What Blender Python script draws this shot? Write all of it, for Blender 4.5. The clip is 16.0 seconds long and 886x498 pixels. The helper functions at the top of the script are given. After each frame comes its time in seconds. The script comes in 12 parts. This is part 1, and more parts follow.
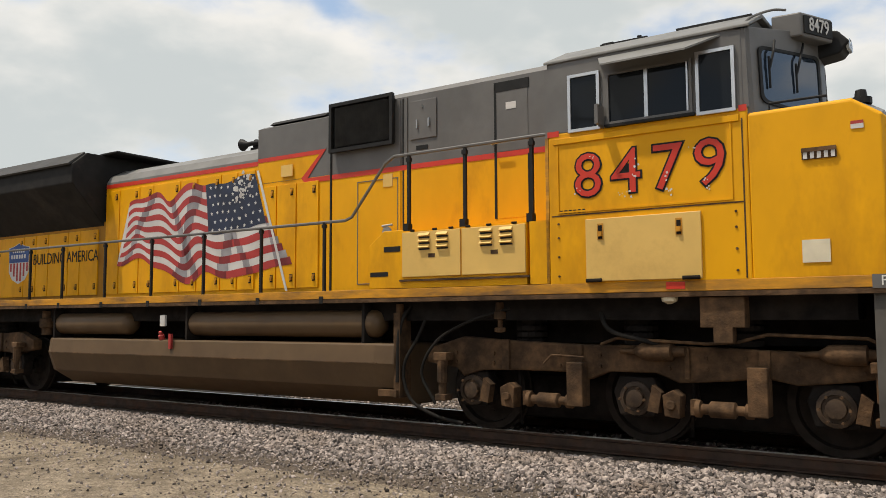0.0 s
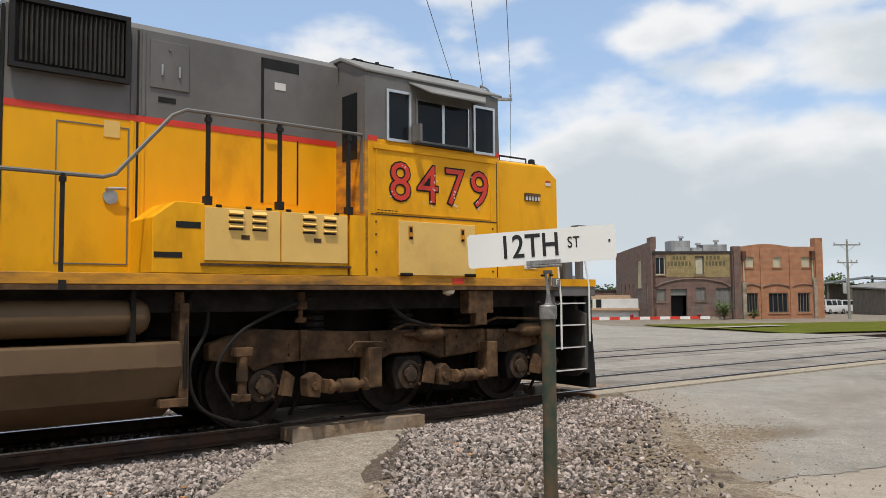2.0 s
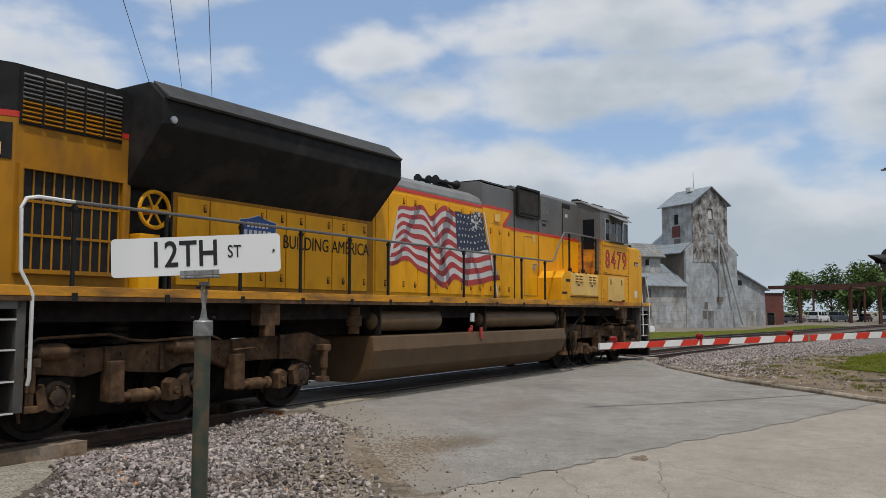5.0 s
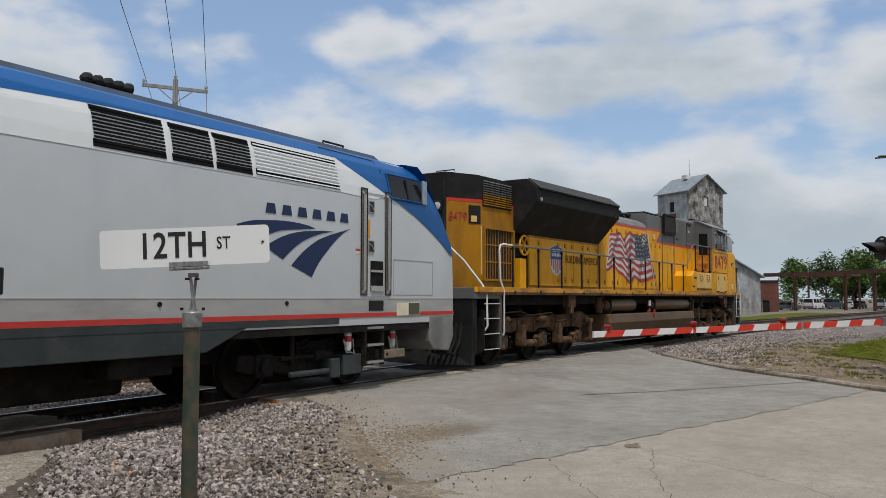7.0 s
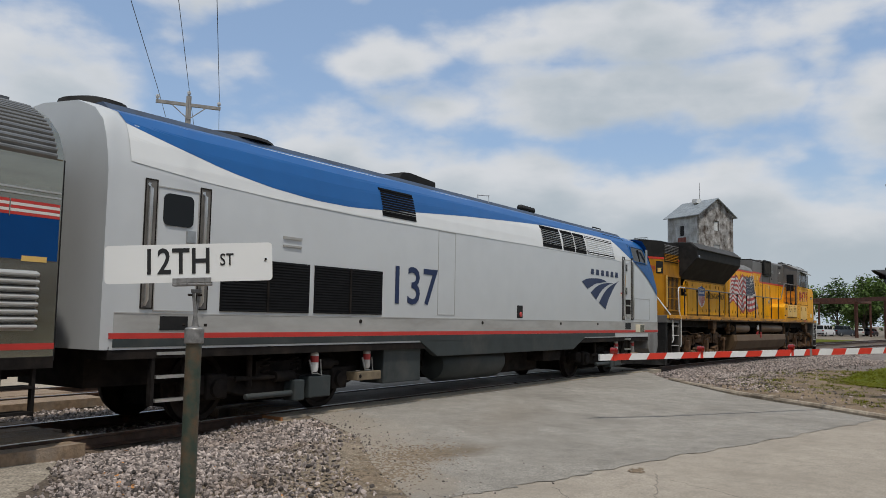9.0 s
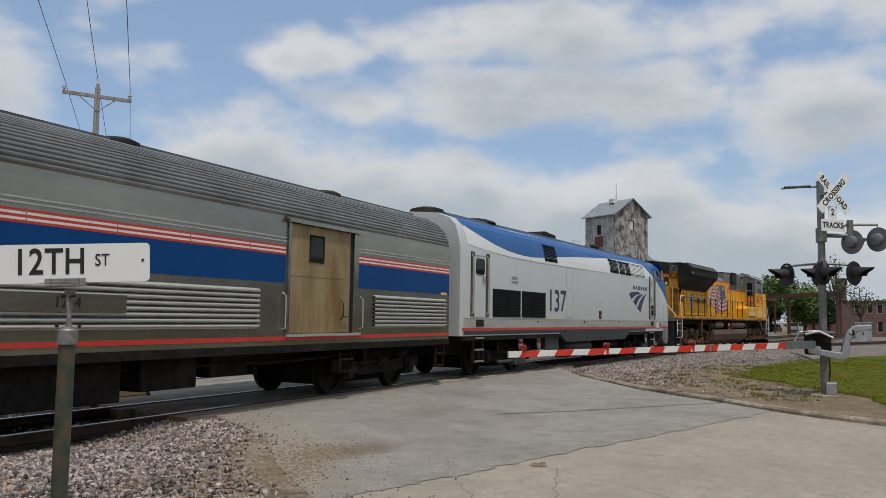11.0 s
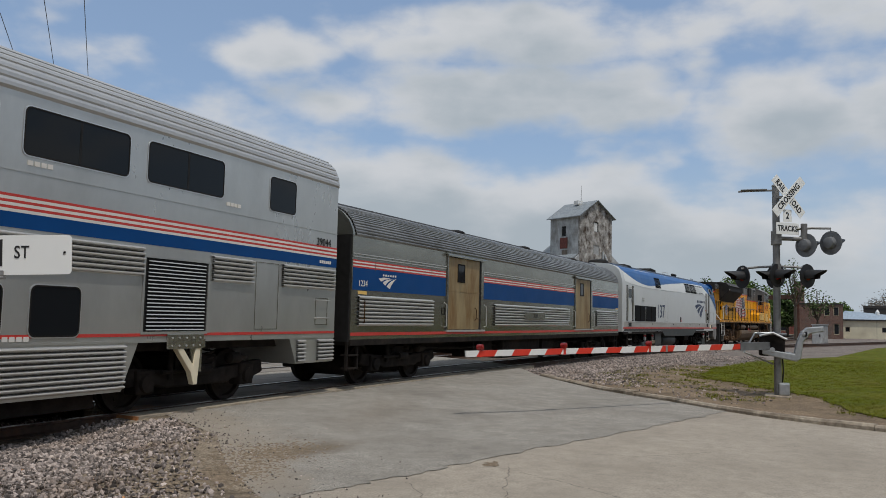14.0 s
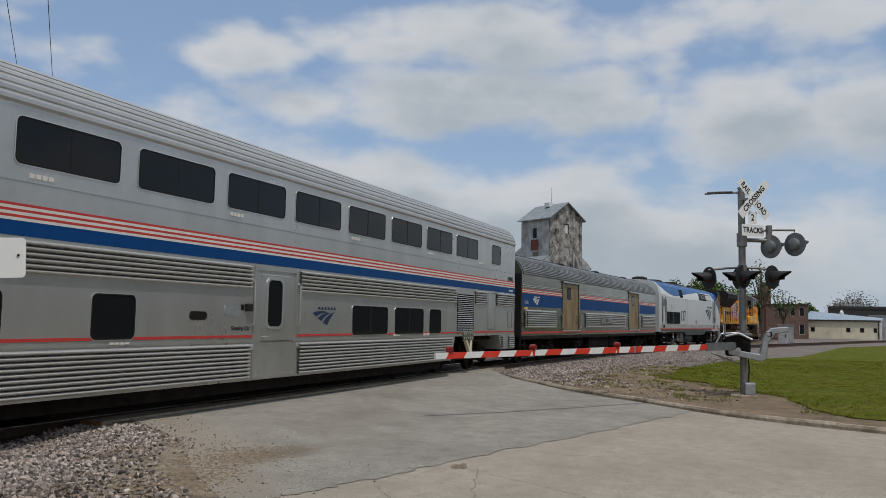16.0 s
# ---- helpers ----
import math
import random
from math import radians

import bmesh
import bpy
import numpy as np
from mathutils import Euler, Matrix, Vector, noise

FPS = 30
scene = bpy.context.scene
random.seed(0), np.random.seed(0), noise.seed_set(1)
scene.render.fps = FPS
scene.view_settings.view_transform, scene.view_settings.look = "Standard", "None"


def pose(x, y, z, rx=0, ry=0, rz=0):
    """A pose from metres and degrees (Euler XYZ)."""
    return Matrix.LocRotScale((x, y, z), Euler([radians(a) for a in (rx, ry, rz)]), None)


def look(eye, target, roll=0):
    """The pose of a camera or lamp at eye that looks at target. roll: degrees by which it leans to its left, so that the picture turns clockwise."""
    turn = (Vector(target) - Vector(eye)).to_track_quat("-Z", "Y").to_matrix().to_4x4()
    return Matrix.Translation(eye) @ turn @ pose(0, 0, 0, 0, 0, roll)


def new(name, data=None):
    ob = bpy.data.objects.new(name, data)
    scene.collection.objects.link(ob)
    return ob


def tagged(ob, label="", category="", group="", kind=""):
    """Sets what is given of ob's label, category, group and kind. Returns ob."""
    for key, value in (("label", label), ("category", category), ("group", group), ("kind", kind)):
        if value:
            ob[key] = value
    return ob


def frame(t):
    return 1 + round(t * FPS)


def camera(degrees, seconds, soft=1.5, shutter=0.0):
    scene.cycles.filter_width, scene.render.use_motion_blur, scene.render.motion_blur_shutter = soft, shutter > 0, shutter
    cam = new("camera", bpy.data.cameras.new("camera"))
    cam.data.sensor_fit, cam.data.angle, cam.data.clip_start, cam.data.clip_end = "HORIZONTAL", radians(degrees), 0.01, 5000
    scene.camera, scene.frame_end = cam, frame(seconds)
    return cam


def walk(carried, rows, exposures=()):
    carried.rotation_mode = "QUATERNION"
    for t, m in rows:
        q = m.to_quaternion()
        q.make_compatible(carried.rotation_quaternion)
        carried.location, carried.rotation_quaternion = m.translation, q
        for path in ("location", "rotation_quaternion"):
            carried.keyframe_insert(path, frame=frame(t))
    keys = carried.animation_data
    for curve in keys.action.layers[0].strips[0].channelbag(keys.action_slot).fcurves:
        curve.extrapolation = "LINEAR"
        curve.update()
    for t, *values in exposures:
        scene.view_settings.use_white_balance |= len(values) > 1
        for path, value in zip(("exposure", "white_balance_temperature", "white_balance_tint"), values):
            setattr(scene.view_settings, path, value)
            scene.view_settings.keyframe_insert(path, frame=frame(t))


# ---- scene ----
cam = camera(57.06, 16.0, soft=0.8)
PATH = [
    (0, look((-0.988, 0.053, 1.442), (-6.548, 8.322, 2.277), -0.29)),
    (0.5, look((-0.638, 0.044, 1.505), (-2.666, 9.806, 2.281), 0.10)),
    (0.8, look((-0.578, 0.017, 1.522), (-0.137, 9.981, 2.245), -0.27)),
    (1, look((-0.525, 0.004, 1.523), (1.329, 9.809, 2.175), -0.81)),
    (1.2, look((-0.470, -0.028, 1.515), (2.589, 9.469, 2.181), -1.49)),
    (1.5, look((-0.459, -0.031, 1.521), (4.468, 8.648, 2.152), -0.70)),
    (2, look((-0.344, -0.038, 1.538), (6.148, 7.544, 2.137), -0.42)),
    (2.5, look((-0.188, -0.047, 1.532), (7.601, 6.204, 2.041), 0.48)),
    (3, look((-0.034, -0.027, 1.547), (8.534, 5.094, 2.157), 0.63)),
    (3.2, look((-0.030, -0.027, 1.545), (8.668, 4.870, 2.208), 0.50)),
    (5.3, look((-0.006, 0.010, 1.544), (8.730, 4.816, 2.310), 0.08)),
    (5.5, look((-0.006, 0.010, 1.544), (8.688, 4.893, 2.296), 0.08)),
    (6, look((-0.021, -0.024, 1.556), (8.676, 4.871, 2.192), -0.25)),
    (6.5, look((0.043, 0.033, 1.530), (8.816, 4.793, 2.146), 0.84)),
    (7, look((0.002, -0.024, 1.558), (8.773, 4.742, 2.163), 0.03)),
    (7.5, look((-0.031, -0.076, 1.551), (8.742, 4.676, 2.220), 0.60)),
    (8, look((-0.034, -0.077, 1.558), (8.735, 4.669, 2.320), 0.58)),
    (8.5, look((0.001, -0.049, 1.561), (8.769, 4.694, 2.353), 1.10)),
    (8.7, look((0.001, -0.049, 1.561), (8.694, 4.821, 2.416), 1.10)),
    (10.8, look((0.016, -0.271, 1.577), (9.077, 3.885, 2.365), 0.91)),
    (11, look((0.016, -0.271, 1.577), (9.138, 3.741, 2.407), 0.91)),
    (11.5, look((0.021, -0.324, 1.571), (9.183, 3.596, 2.403), 0.69)),
    (12, look((0.034, -0.327, 1.568), (9.246, 3.493, 2.311), 0.37)),
    (12.5, look((0.054, -0.337, 1.568), (9.304, 3.384, 2.343), 0.01)),
    (13, look((0.068, -0.353, 1.570), (9.327, 3.355, 2.290), -0.20)),
    (13.5, look((0.071, -0.399, 1.561), (9.392, 3.141, 2.339), 0.51)),
    (14, look((0.118, -0.389, 1.567), (9.397, 3.244, 2.403), 1.30)),
    (14.5, look((0.109, -0.391, 1.569), (9.478, 2.998, 2.425), 1.09)),
    (15, look((0.077, -0.387, 1.567), (9.539, 2.736, 2.409), 0.23)),
    (15.5, look((0.099, -0.389, 1.566), (9.544, 2.787, 2.402), 0.60)),
    (16, look((0.139, -0.427, 1.569), (9.537, 2.879, 2.437), 1.03)),
]
LIGHT = [(0.0, 0.15, 7100, 10), (0.5, 0.31, 7300, 10), (1.0, 0.36, 7050, 10), (1.5, 0.31, 6850, 10), (2.0, 0.14, 6550, 10), (2.5, -0.03, 6350, 10), (3.2, -0.16, 6220, 10), (5.3, -0.28, 6180, 10), (8.5, -0.28, 6300, 10), (11.0, -0.33, 6350, 10), (16.0, -0.47, 6250, 10)]
walk(cam, PATH, LIGHT)

# ---- world and sun ----
SUN_ELEV, SUN_AZ = 67.0, 226.0   # azimuth clockwise from +y


# heading, height, half width, half height in degrees, and thickness of the clouds over the crossing
CLOUDS = [(55.5, 14.0, 6.0, 4.4, 1.0), (37.4, 7.8, 10.3, 6.8, 1.7), (25.9, 6.3, 11.9, 6.0, 1.7), (13.1, 5.3, 11.9, 6.0, 1.7), (3.3, 3.9, 10.3, 5.0, 1.5),
          (29.5, 14.9, 5.2, 1.8, 0.75), (18.3, 15.4, 11.9, 3.0, 1.0), (9.6, 15.4, 6.0, 2.6, 1.1), (35.1, 17.6, 3.6, 1.5, 0.6), (45.9, 16.6, 3.6, 1.2, 0.5),
          (16.7, 19.5, 13.1, 2.8, 0.95), (-1.6, 13.4, 7.9, 3.8, 1.1), (-8.0, 13.7, 6.0, 3.6, 1.0), (-4.1, 19.7, 13.1, 2.2, 0.6), (-3.2, 5.0, 10.3, 3.0, 0.9), (66.0, 10.5, 9.0, 5.5, 0.95),
          (33.0, 17.7, 4.0, 1.8, 0.6), (143.6, 16.2, 20.6, 7.9, 1.2), (119.9, 18.9, 16.7, 7.9, 0.7)]
CLOUD_TOP, CLOUD_BASE = (6.15, 6.2, 6.25), (3.95, 4.4, 4.7)
HAZE, HORIZON = (3.95, 5.4, 7.6), (4.2, 4.85, 5.45)


def make_world():
    w = bpy.data.worlds.new("sky")
    w.use_nodes = True
    nt = w.node_tree
    nt.nodes.clear()
    N, L = nt.nodes.new, nt.links.new
    out, bg = N("ShaderNodeOutputWorld"), N("ShaderNodeBackground")
    sky = N("ShaderNodeTexSky")
    sky.sky_type, sky.sun_disc = "NISHITA", False
    sky.sun_elevation, sky.sun_rotation = radians(SUN_ELEV), radians(SUN_AZ)
    sky.air_density, sky.dust_density, sky.ozone_density = 1.0, 1.2, 1.0
    geo, sep = N("ShaderNodeTexCoord"), N("ShaderNodeSeparateXYZ")
    L(geo.outputs["Generated"], sep.inputs[0])

    def math_node(op, a, b=None, clamp=False):
        n = N("ShaderNodeMath")
        n.operation, n.use_clamp = op, clamp
        for i, v in enumerate((a, b)):
            if v is None:
                continue
            if isinstance(v, (int, float)):
                n.inputs[i].default_value = v
            else:
                L(v, n.inputs[i])
        return n.outputs[0]

    # heading and height of each direction, in degrees
    up = math_node("MAXIMUM", sep.outputs[2], 0.0)
    flat = N("ShaderNodeCombineXYZ")
    L(math_node("MULTIPLY", math_node("ARCTAN2", sep.outputs[1], sep.outputs[0]), 57.2958), flat.inputs[0])
    L(math_node("MULTIPLY", math_node("ARCSINE", sep.outputs[2]), 57.2958), flat.inputs[1])

    field = bpy.data.node_groups.new("cloud field", "ShaderNodeTree")
    field.interface.new_socket("Place", in_out="INPUT", socket_type="NodeSocketVector")
    field.interface.new_socket("Density", in_out="OUTPUT", socket_type="NodeSocketFloat")
    GN, GL = field.nodes.new, field.links.new
    gin, gout = GN("NodeGroupInput"), GN("NodeGroupOutput")

    def gmath(op, a, b, clamp=False):
        n = GN("ShaderNodeMath")
        n.operation, n.use_clamp = op, clamp
        for i, v in enumerate((a, b)):
            if isinstance(v, (int, float)):
                n.inputs[i].default_value = v
            else:
                GL(v, n.inputs[i])
        return n.outputs[0]

    def gnoise(sx, sy, detail, rough, move):
        mp, n = GN("ShaderNodeMapping"), GN("ShaderNodeTexNoise")
        mp.inputs["Scale"].default_value, mp.inputs["Location"].default_value = (sx, sy, 1), (move, move, 0)
        n.inputs["Scale"].default_value, n.inputs["Detail"].default_value, n.inputs["Roughness"].default_value = 1.0, detail, rough
        GL(gin.outputs[0], mp.inputs["Vector"]), GL(mp.outputs[0], n.inputs["Vector"])
        return n.outputs["Fac"]

    # cumulus where the day has them, each a ragged oval, and a drifting deck everywhere else
    best = -0.75
    for az, el, rx, ry, thick in CLOUDS:
        mp, ln = GN("ShaderNodeMapping"), GN("ShaderNodeVectorMath")
        mp.vector_type, ln.operation = "TEXTURE", "LENGTH"
        mp.inputs["Location"].default_value, mp.inputs["Scale"].default_value = (az, el, 0), (rx, ry, 1)
        GL(gin.outputs[0], mp.inputs["Vector"]), GL(mp.outputs[0], ln.inputs[0])
        best = gmath("MAXIMUM", best, gmath("MULTIPLY", gmath("SUBTRACT", 1.0, ln.outputs["Value"]), thick))
    gs = GN("ShaderNodeSeparateXYZ")
    GL(gin.outputs[0], gs.inputs[0])
    aside = gmath("DIVIDE", gmath("SUBTRACT", gmath("ABSOLUTE", gmath("SUBTRACT", gs.outputs[0], 33.0), 0.0), 44.0), 10.0, True)
    above = gmath("DIVIDE", gmath("SUBTRACT", gs.outputs[1], 21.0), 8.0, True)
    deck = gmath("MULTIPLY", gmath("SUBTRACT", gnoise(0.055, 0.10, 4.0, 0.5, 3.0), 0.43), 5.0)
    deck = gmath("SUBTRACT", gmath("ADD", deck, gmath("MAXIMUM", aside, above)), 1.0)
    ragged = gmath("MULTIPLY", gmath("SUBTRACT", gnoise(0.16, 0.30, 7.0, 0.5, 0.0), 0.5), 2.0)
    GL(gmath("ADD", gmath("MAXIMUM", best, deck), ragged), gout.inputs[0])

    def density(lift):
        n, shift = N("ShaderNodeGroup"), N("ShaderNodeVectorMath")
        n.node_tree, shift.operation = field, "ADD"
        shift.inputs[1].default_value = (0.6 * lift, lift, 0)
        L(flat.outputs[0], shift.inputs[0]), L(shift.outputs[0], n.inputs[0])
        return n.outputs[0]

    def smooth(value, lo, hi, to=1.0):
        n = N("ShaderNodeMapRange")
        n.interpolation_type = "SMOOTHSTEP"
        n.inputs["From Min"].default_value, n.inputs["From Max"].default_value, n.inputs["To Max"].default_value = lo, hi, to
        L(value, n.inputs["Value"])
        return n.outputs["Result"]

    # tops that face the light stay white, what lies under more cloud turns grey
    shaded = smooth(math_node("ADD", density(0.0), density(2.3)), 0.1, 1.9)
    shade = N("ShaderNodeMix")
    shade.data_type = "RGBA"
    shade.inputs["A"].default_value, shade.inputs["B"].default_value = (*CLOUD_TOP, 1), (*CLOUD_BASE, 1)
    L(shaded, shade.inputs["Factor"])
    cover = smooth(density(0.0), -0.2, 0.55, 0.97)
    colour = sky.outputs[0]
    for tone, factor in ((HAZE, 0.36), (HORIZON, math_node("MULTIPLY", math_node("SUBTRACT", 0.20, up), 4.5, True))):
        veil = N("ShaderNodeMix")
        veil.data_type = "RGBA"
        veil.inputs["B"].default_value = (*tone, 1)
        if isinstance(factor, float):
            veil.inputs["Factor"].default_value = factor
        else:
            L(factor, veil.inputs["Factor"])
        L(colour, veil.inputs["A"])
        colour = veil.outputs["Result"]
    low = math_node("SUBTRACT", 1.0, math_node("MULTIPLY", math_node("SUBTRACT", 0.07, up), 9.0, True))
    amount = math_node("MULTIPLY", cover, low)
    mix = N("ShaderNodeMix")
    mix.data_type = "RGBA"
    L(amount, mix.inputs["Factor"])
    L(colour, mix.inputs["A"]), L(shade.outputs["Result"], mix.inputs["B"])
    L(mix.outputs["Result"], bg.inputs["Color"])
    bg.inputs["Strength"].default_value = SKY
    L(bg.outputs[0], out.inputs[0])
    scene.world = w


SKY = 0.134
make_world()
sun = new("sun", bpy.data.lights.new("sun", "SUN"))
sun.data.energy, sun.data.angle, sun.data.color = 3.1, radians(1.5), (1.0, 0.94, 0.85)
_a, _e = radians(SUN_AZ), radians(SUN_ELEV)
sun.matrix_world = look((0, 0, 0), (-math.sin(_a) * math.cos(_e), -math.cos(_a) * math.cos(_e), -math.sin(_e)))

# ---- materials ----
def mat(name, color, rough=0.6, metal=0.0, var=0.15, scale=6.0, bump=0.0, bscale=40.0, dirt=None, dirt_amt=0.0, dscale=1.2, emit=0.0, streak=(1, 1, 1), island=0.0, spec=None, mottle=0.0, mscale=1.6):
    """A procedural surface: base colour varied at two scales, an optional second colour in patches, and fine relief."""
    m = bpy.data.materials.new(name)
    m.use_nodes = True
    nt = m.node_tree
    N, L = nt.nodes.new, nt.links.new
    b = nt.nodes["Principled BSDF"]
    b.inputs["Roughness"].default_value, b.inputs["Metallic"].default_value = rough, metal
    if spec is not None:
        b.inputs["Specular IOR Level"].default_value = spec
    tc, mp = N("ShaderNodeTexCoord"), N("ShaderNodeMapping")
    mp.inputs["Scale"].default_value = streak
    L(tc.outputs["Object"], mp.inputs["Vector"])
    n1, n2 = N("ShaderNodeTexNoise"), N("ShaderNodeTexNoise")
    n1.inputs["Scale"].default_value, n1.inputs["Detail"].default_value = scale, 5
    n2.inputs["Scale"].default_value, n2.inputs["Detail"].default_value = dscale, 6
    n2.inputs["Roughness"].default_value = 0.65
    L(mp.outputs[0], n1.inputs["Vector"]), L(mp.outputs[0], n2.inputs["Vector"])
    ramp = N("ShaderNodeValToRGB")
    e = ramp.color_ramp.elements
    lo = tuple(c * (1 - var) for c in color)
    hi = tuple(min(1, c * (1 + var)) for c in color)
    e[0].position, e[0].color, e[1].position, e[1].color = 0.3, (*lo, 1), 0.7, (*hi, 1)
    L(n1.outputs["Fac"], ramp.inputs["Fac"])
    col = ramp.outputs["Color"]
    if dirt:
        mr, mx = N("ShaderNodeMapRange"), N("ShaderNodeMix")
        mx.data_type = "RGBA"
        mr.inputs["From Min"].default_value, mr.inputs["From Max"].default_value = 0.62 - 0.35 * dirt_amt, 0.78 - 0.2 * dirt_amt
        mr.inputs["To Max"].default_value = min(1.0, 0.35 + dirt_amt)
        L(n2.outputs["Fac"], mr.inputs["Value"]), L(mr.outputs[0], mx.inputs["Factor"])
        L(col, mx.inputs["A"])
        mx.inputs["B"].default_value = (*dirt, 1)
        col = mx.outputs["Result"]
    if mottle:
        n3, m3, x3 = N("ShaderNodeTexNoise"), N("ShaderNodeMapRange"), N("ShaderNodeMix")
        n3.inputs["Scale"].default_value, n3.inputs["Detail"].default_value, n3.inputs["Roughness"].default_value = mscale, 8, 0.75
        m3.inputs["From Min"].default_value, m3.inputs["From Max"].default_value = 0.32, 0.68
        m3.inputs["To Min"].default_value, m3.inputs["To Max"].default_value = 1 - mottle, 1 + mottle
        x3.data_type, x3.blend_type = "RGBA", "MULTIPLY"
        x3.inputs["Factor"].default_value = 1.0
        L(mp.outputs[0], n3.inputs["Vector"]), L(n3.outputs["Fac"], m3.inputs["Value"]), L(col, x3.inputs["A"]), L(m3.outputs[0], x3.inputs["B"])
        col = x3.outputs["Result"]
    if island:
        g, hs, ma = N("ShaderNodeNewGeometry"), N("ShaderNodeHueSaturation"), N("ShaderNodeMapRange")
        ma.inputs["To Min"].default_value, ma.inputs["To Max"].default_value = 1 - island, 1 + island
        L(g.outputs["Random Per Island"], ma.inputs["Value"]), L(ma.outputs[0], hs.inputs["Value"]), L(col, hs.inputs["Color"])
        col = hs.outputs["Color"]
    L(col, b.inputs["Base Color"])
    if rough > 0.12:
        rr = N("ShaderNodeMapRange")
        rr.inputs["To Min"].default_value, rr.inputs["To Max"].default_value = max(0.03, rough - 0.12), min(1, rough + 0.12)
        L(n2.outputs["Fac"], rr.inputs["Value"]), L(rr.outputs[0], b.inputs["Roughness"])
    if bump:
        nb, bp = N("ShaderNodeTexNoise"), N("ShaderNodeBump")
        nb.inputs["Scale"].default_value, nb.inputs["Detail"].default_value = bscale, 4
        bp.inputs["Strength"].default_value, bp.inputs["Distance"].default_value = min(1, bump), 0.02
        L(mp.outputs[0], nb.inputs["Vector"]), L(nb.outputs["Fac"], bp.inputs["Height"]), L(bp.outputs[0], b.inputs["Normal"])
    if emit:
        b.inputs["Emission Color"].default_value, b.inputs["Emission Strength"].default_value = (*color, 1), emit
    return m


def glass_mat(name, color, rough=0.05):
    m = bpy.data.materials.new(name)
    m.use_nodes = True
    b = m.node_tree.nodes["Principled BSDF"]
    b.inputs["Base Color"].default_value, b.inputs["Roughness"].default_value = (*color, 1), rough
    b.inputs["Specular IOR Level"].default_value = 0.17
    return m


# ---- mesh tools ----
class Mesh:
    """Gathers vertices and faces for one mesh."""

    def __init__(self):
        self.v, self.f = [], []

    def add(self, verts, faces):
        n = len(self.v)
        self.v += [tuple(p) for p in verts]
        self.f += [tuple(n + i for i in f) for f in faces]
        return self

    def box(self, x0, x1, y0, y1, z0, z1):
        return self.add([(x, y, z) for x in (x0, x1) for y in (y0, y1) for z in (z0, z1)],
                        [(0, 1, 3, 2), (4, 6, 7, 5), (0, 4, 5, 1), (2, 3, 7, 6), (0, 2, 6, 4), (1, 5, 7, 3)])

    def prism(self, poly, axis, a, b):
        """Extrudes a polygon along x, y or z; its two coordinates are the other axes in order."""
        def at(p, h):
            return {"x": (h, p[0], p[1]), "y": (p[0], h, p[1]), "z": (p[0], p[1], h)}[axis]
        n = len(poly)
        return self.add([at(p, a) for p in poly] + [at(p, b) for p in poly],
                        [tuple(range(n))[::-1], tuple(range(n, 2 * n))] + [(i, (i + 1) % n, n + (i + 1) % n, n + i) for i in range(n)])

    def loft(self, rings, caps=True):
        n, m = len(rings[0]), len(rings)
        faces = [(r * n + i, r * n + (i + 1) % n, (r + 1) * n + (i + 1) % n, (r + 1) * n + i) for r in range(m - 1) for i in range(n)]
        if caps:
            faces += [tuple(range(n))[::-1], tuple((m - 1) * n + i for i in range(n))]
        return self.add([p for r in rings for p in r], faces)

    def cyl(self, p0, p1, r0, r1=None, n=12):
        r1 = r0 if r1 is None else r1
        p0, p1 = Vector(p0), Vector(p1)
        q = (p1 - p0).to_track_quat("Z", "Y")
        ring = lambda p, r: [p + q @ Vector((r * math.cos(2 * math.pi * i / n), r * math.sin(2 * math.pi * i / n), 0)) for i in range(n)]
        return self.loft([ring(p0, r0), ring(p1, r1)])

    def lathe(self, p0, direction, prof, n=16):
        """prof: pairs of distance along the axis and radius."""
        p0, d = Vector(p0), Vector(direction).normalized()
        q = d.to_track_quat("Z", "Y")
        return self.loft([[p0 + d * h + q @ Vector((r * math.cos(2 * math.pi * i / n), r * math.sin(2 * math.pi * i / n), 0)) for i in range(n)] for h, r in prof])

    def tube(self, pts, r, n=7):
        pts = [Vector(p) for p in pts]
        rings = []
        for i, p in enumerate(pts):
            d = (pts[min(i + 1, len(pts) - 1)] - pts[max(i - 1, 0)]).normalized()
            s = d.cross(Vector((0.0, 0.31, 0.95))).normalized()
            u = s.cross(d)
            rings.append([p + r * (math.cos(2 * math.pi * k / n) * s + math.sin(2 * math.pi * k / n) * u) for k in range(n)])
        return self.loft(rings)

    def quad(self, *p):
        return self.add(p, [tuple(range(len(p)))])

    def moved(self, m, other):
        return self.add([m @ Vector(p) for p in other.v], other.f)


def mesh_of(name, g, material, smooth=False):
    me = bpy.data.meshes.new(name)
    me.from_pydata(g.v, [], g.f)
    bm = bmesh.new()
    bm.from_mesh(me)
    bmesh.ops.recalc_face_normals(bm, faces=bm.faces)
    bm.to_mesh(me)
    bm.free()
    me.materials.append(material)
    if smooth:
        me.polygons.foreach_set("use_smooth", [True] * len(me.polygons))
        me.set_sharp_from_angle(angle=radians(38))
    return me


def part(name, g, material, parent=None, label="", bevel=0.0, smooth=False):
    """One mesh object, under a thing or a part when a parent is given."""
    ob = new(name, mesh_of(name, g, material, smooth) if isinstance(g, Mesh) else g)
    if bevel:
        b = ob.modifiers.new("bevel", "BEVEL")
        b.width, b.segments, b.limit_method, b.angle_limit = bevel, 2, "ANGLE", radians(40)
    if parent:
        ob.parent = parent
    if label:
        ob["label"] = label
    return ob


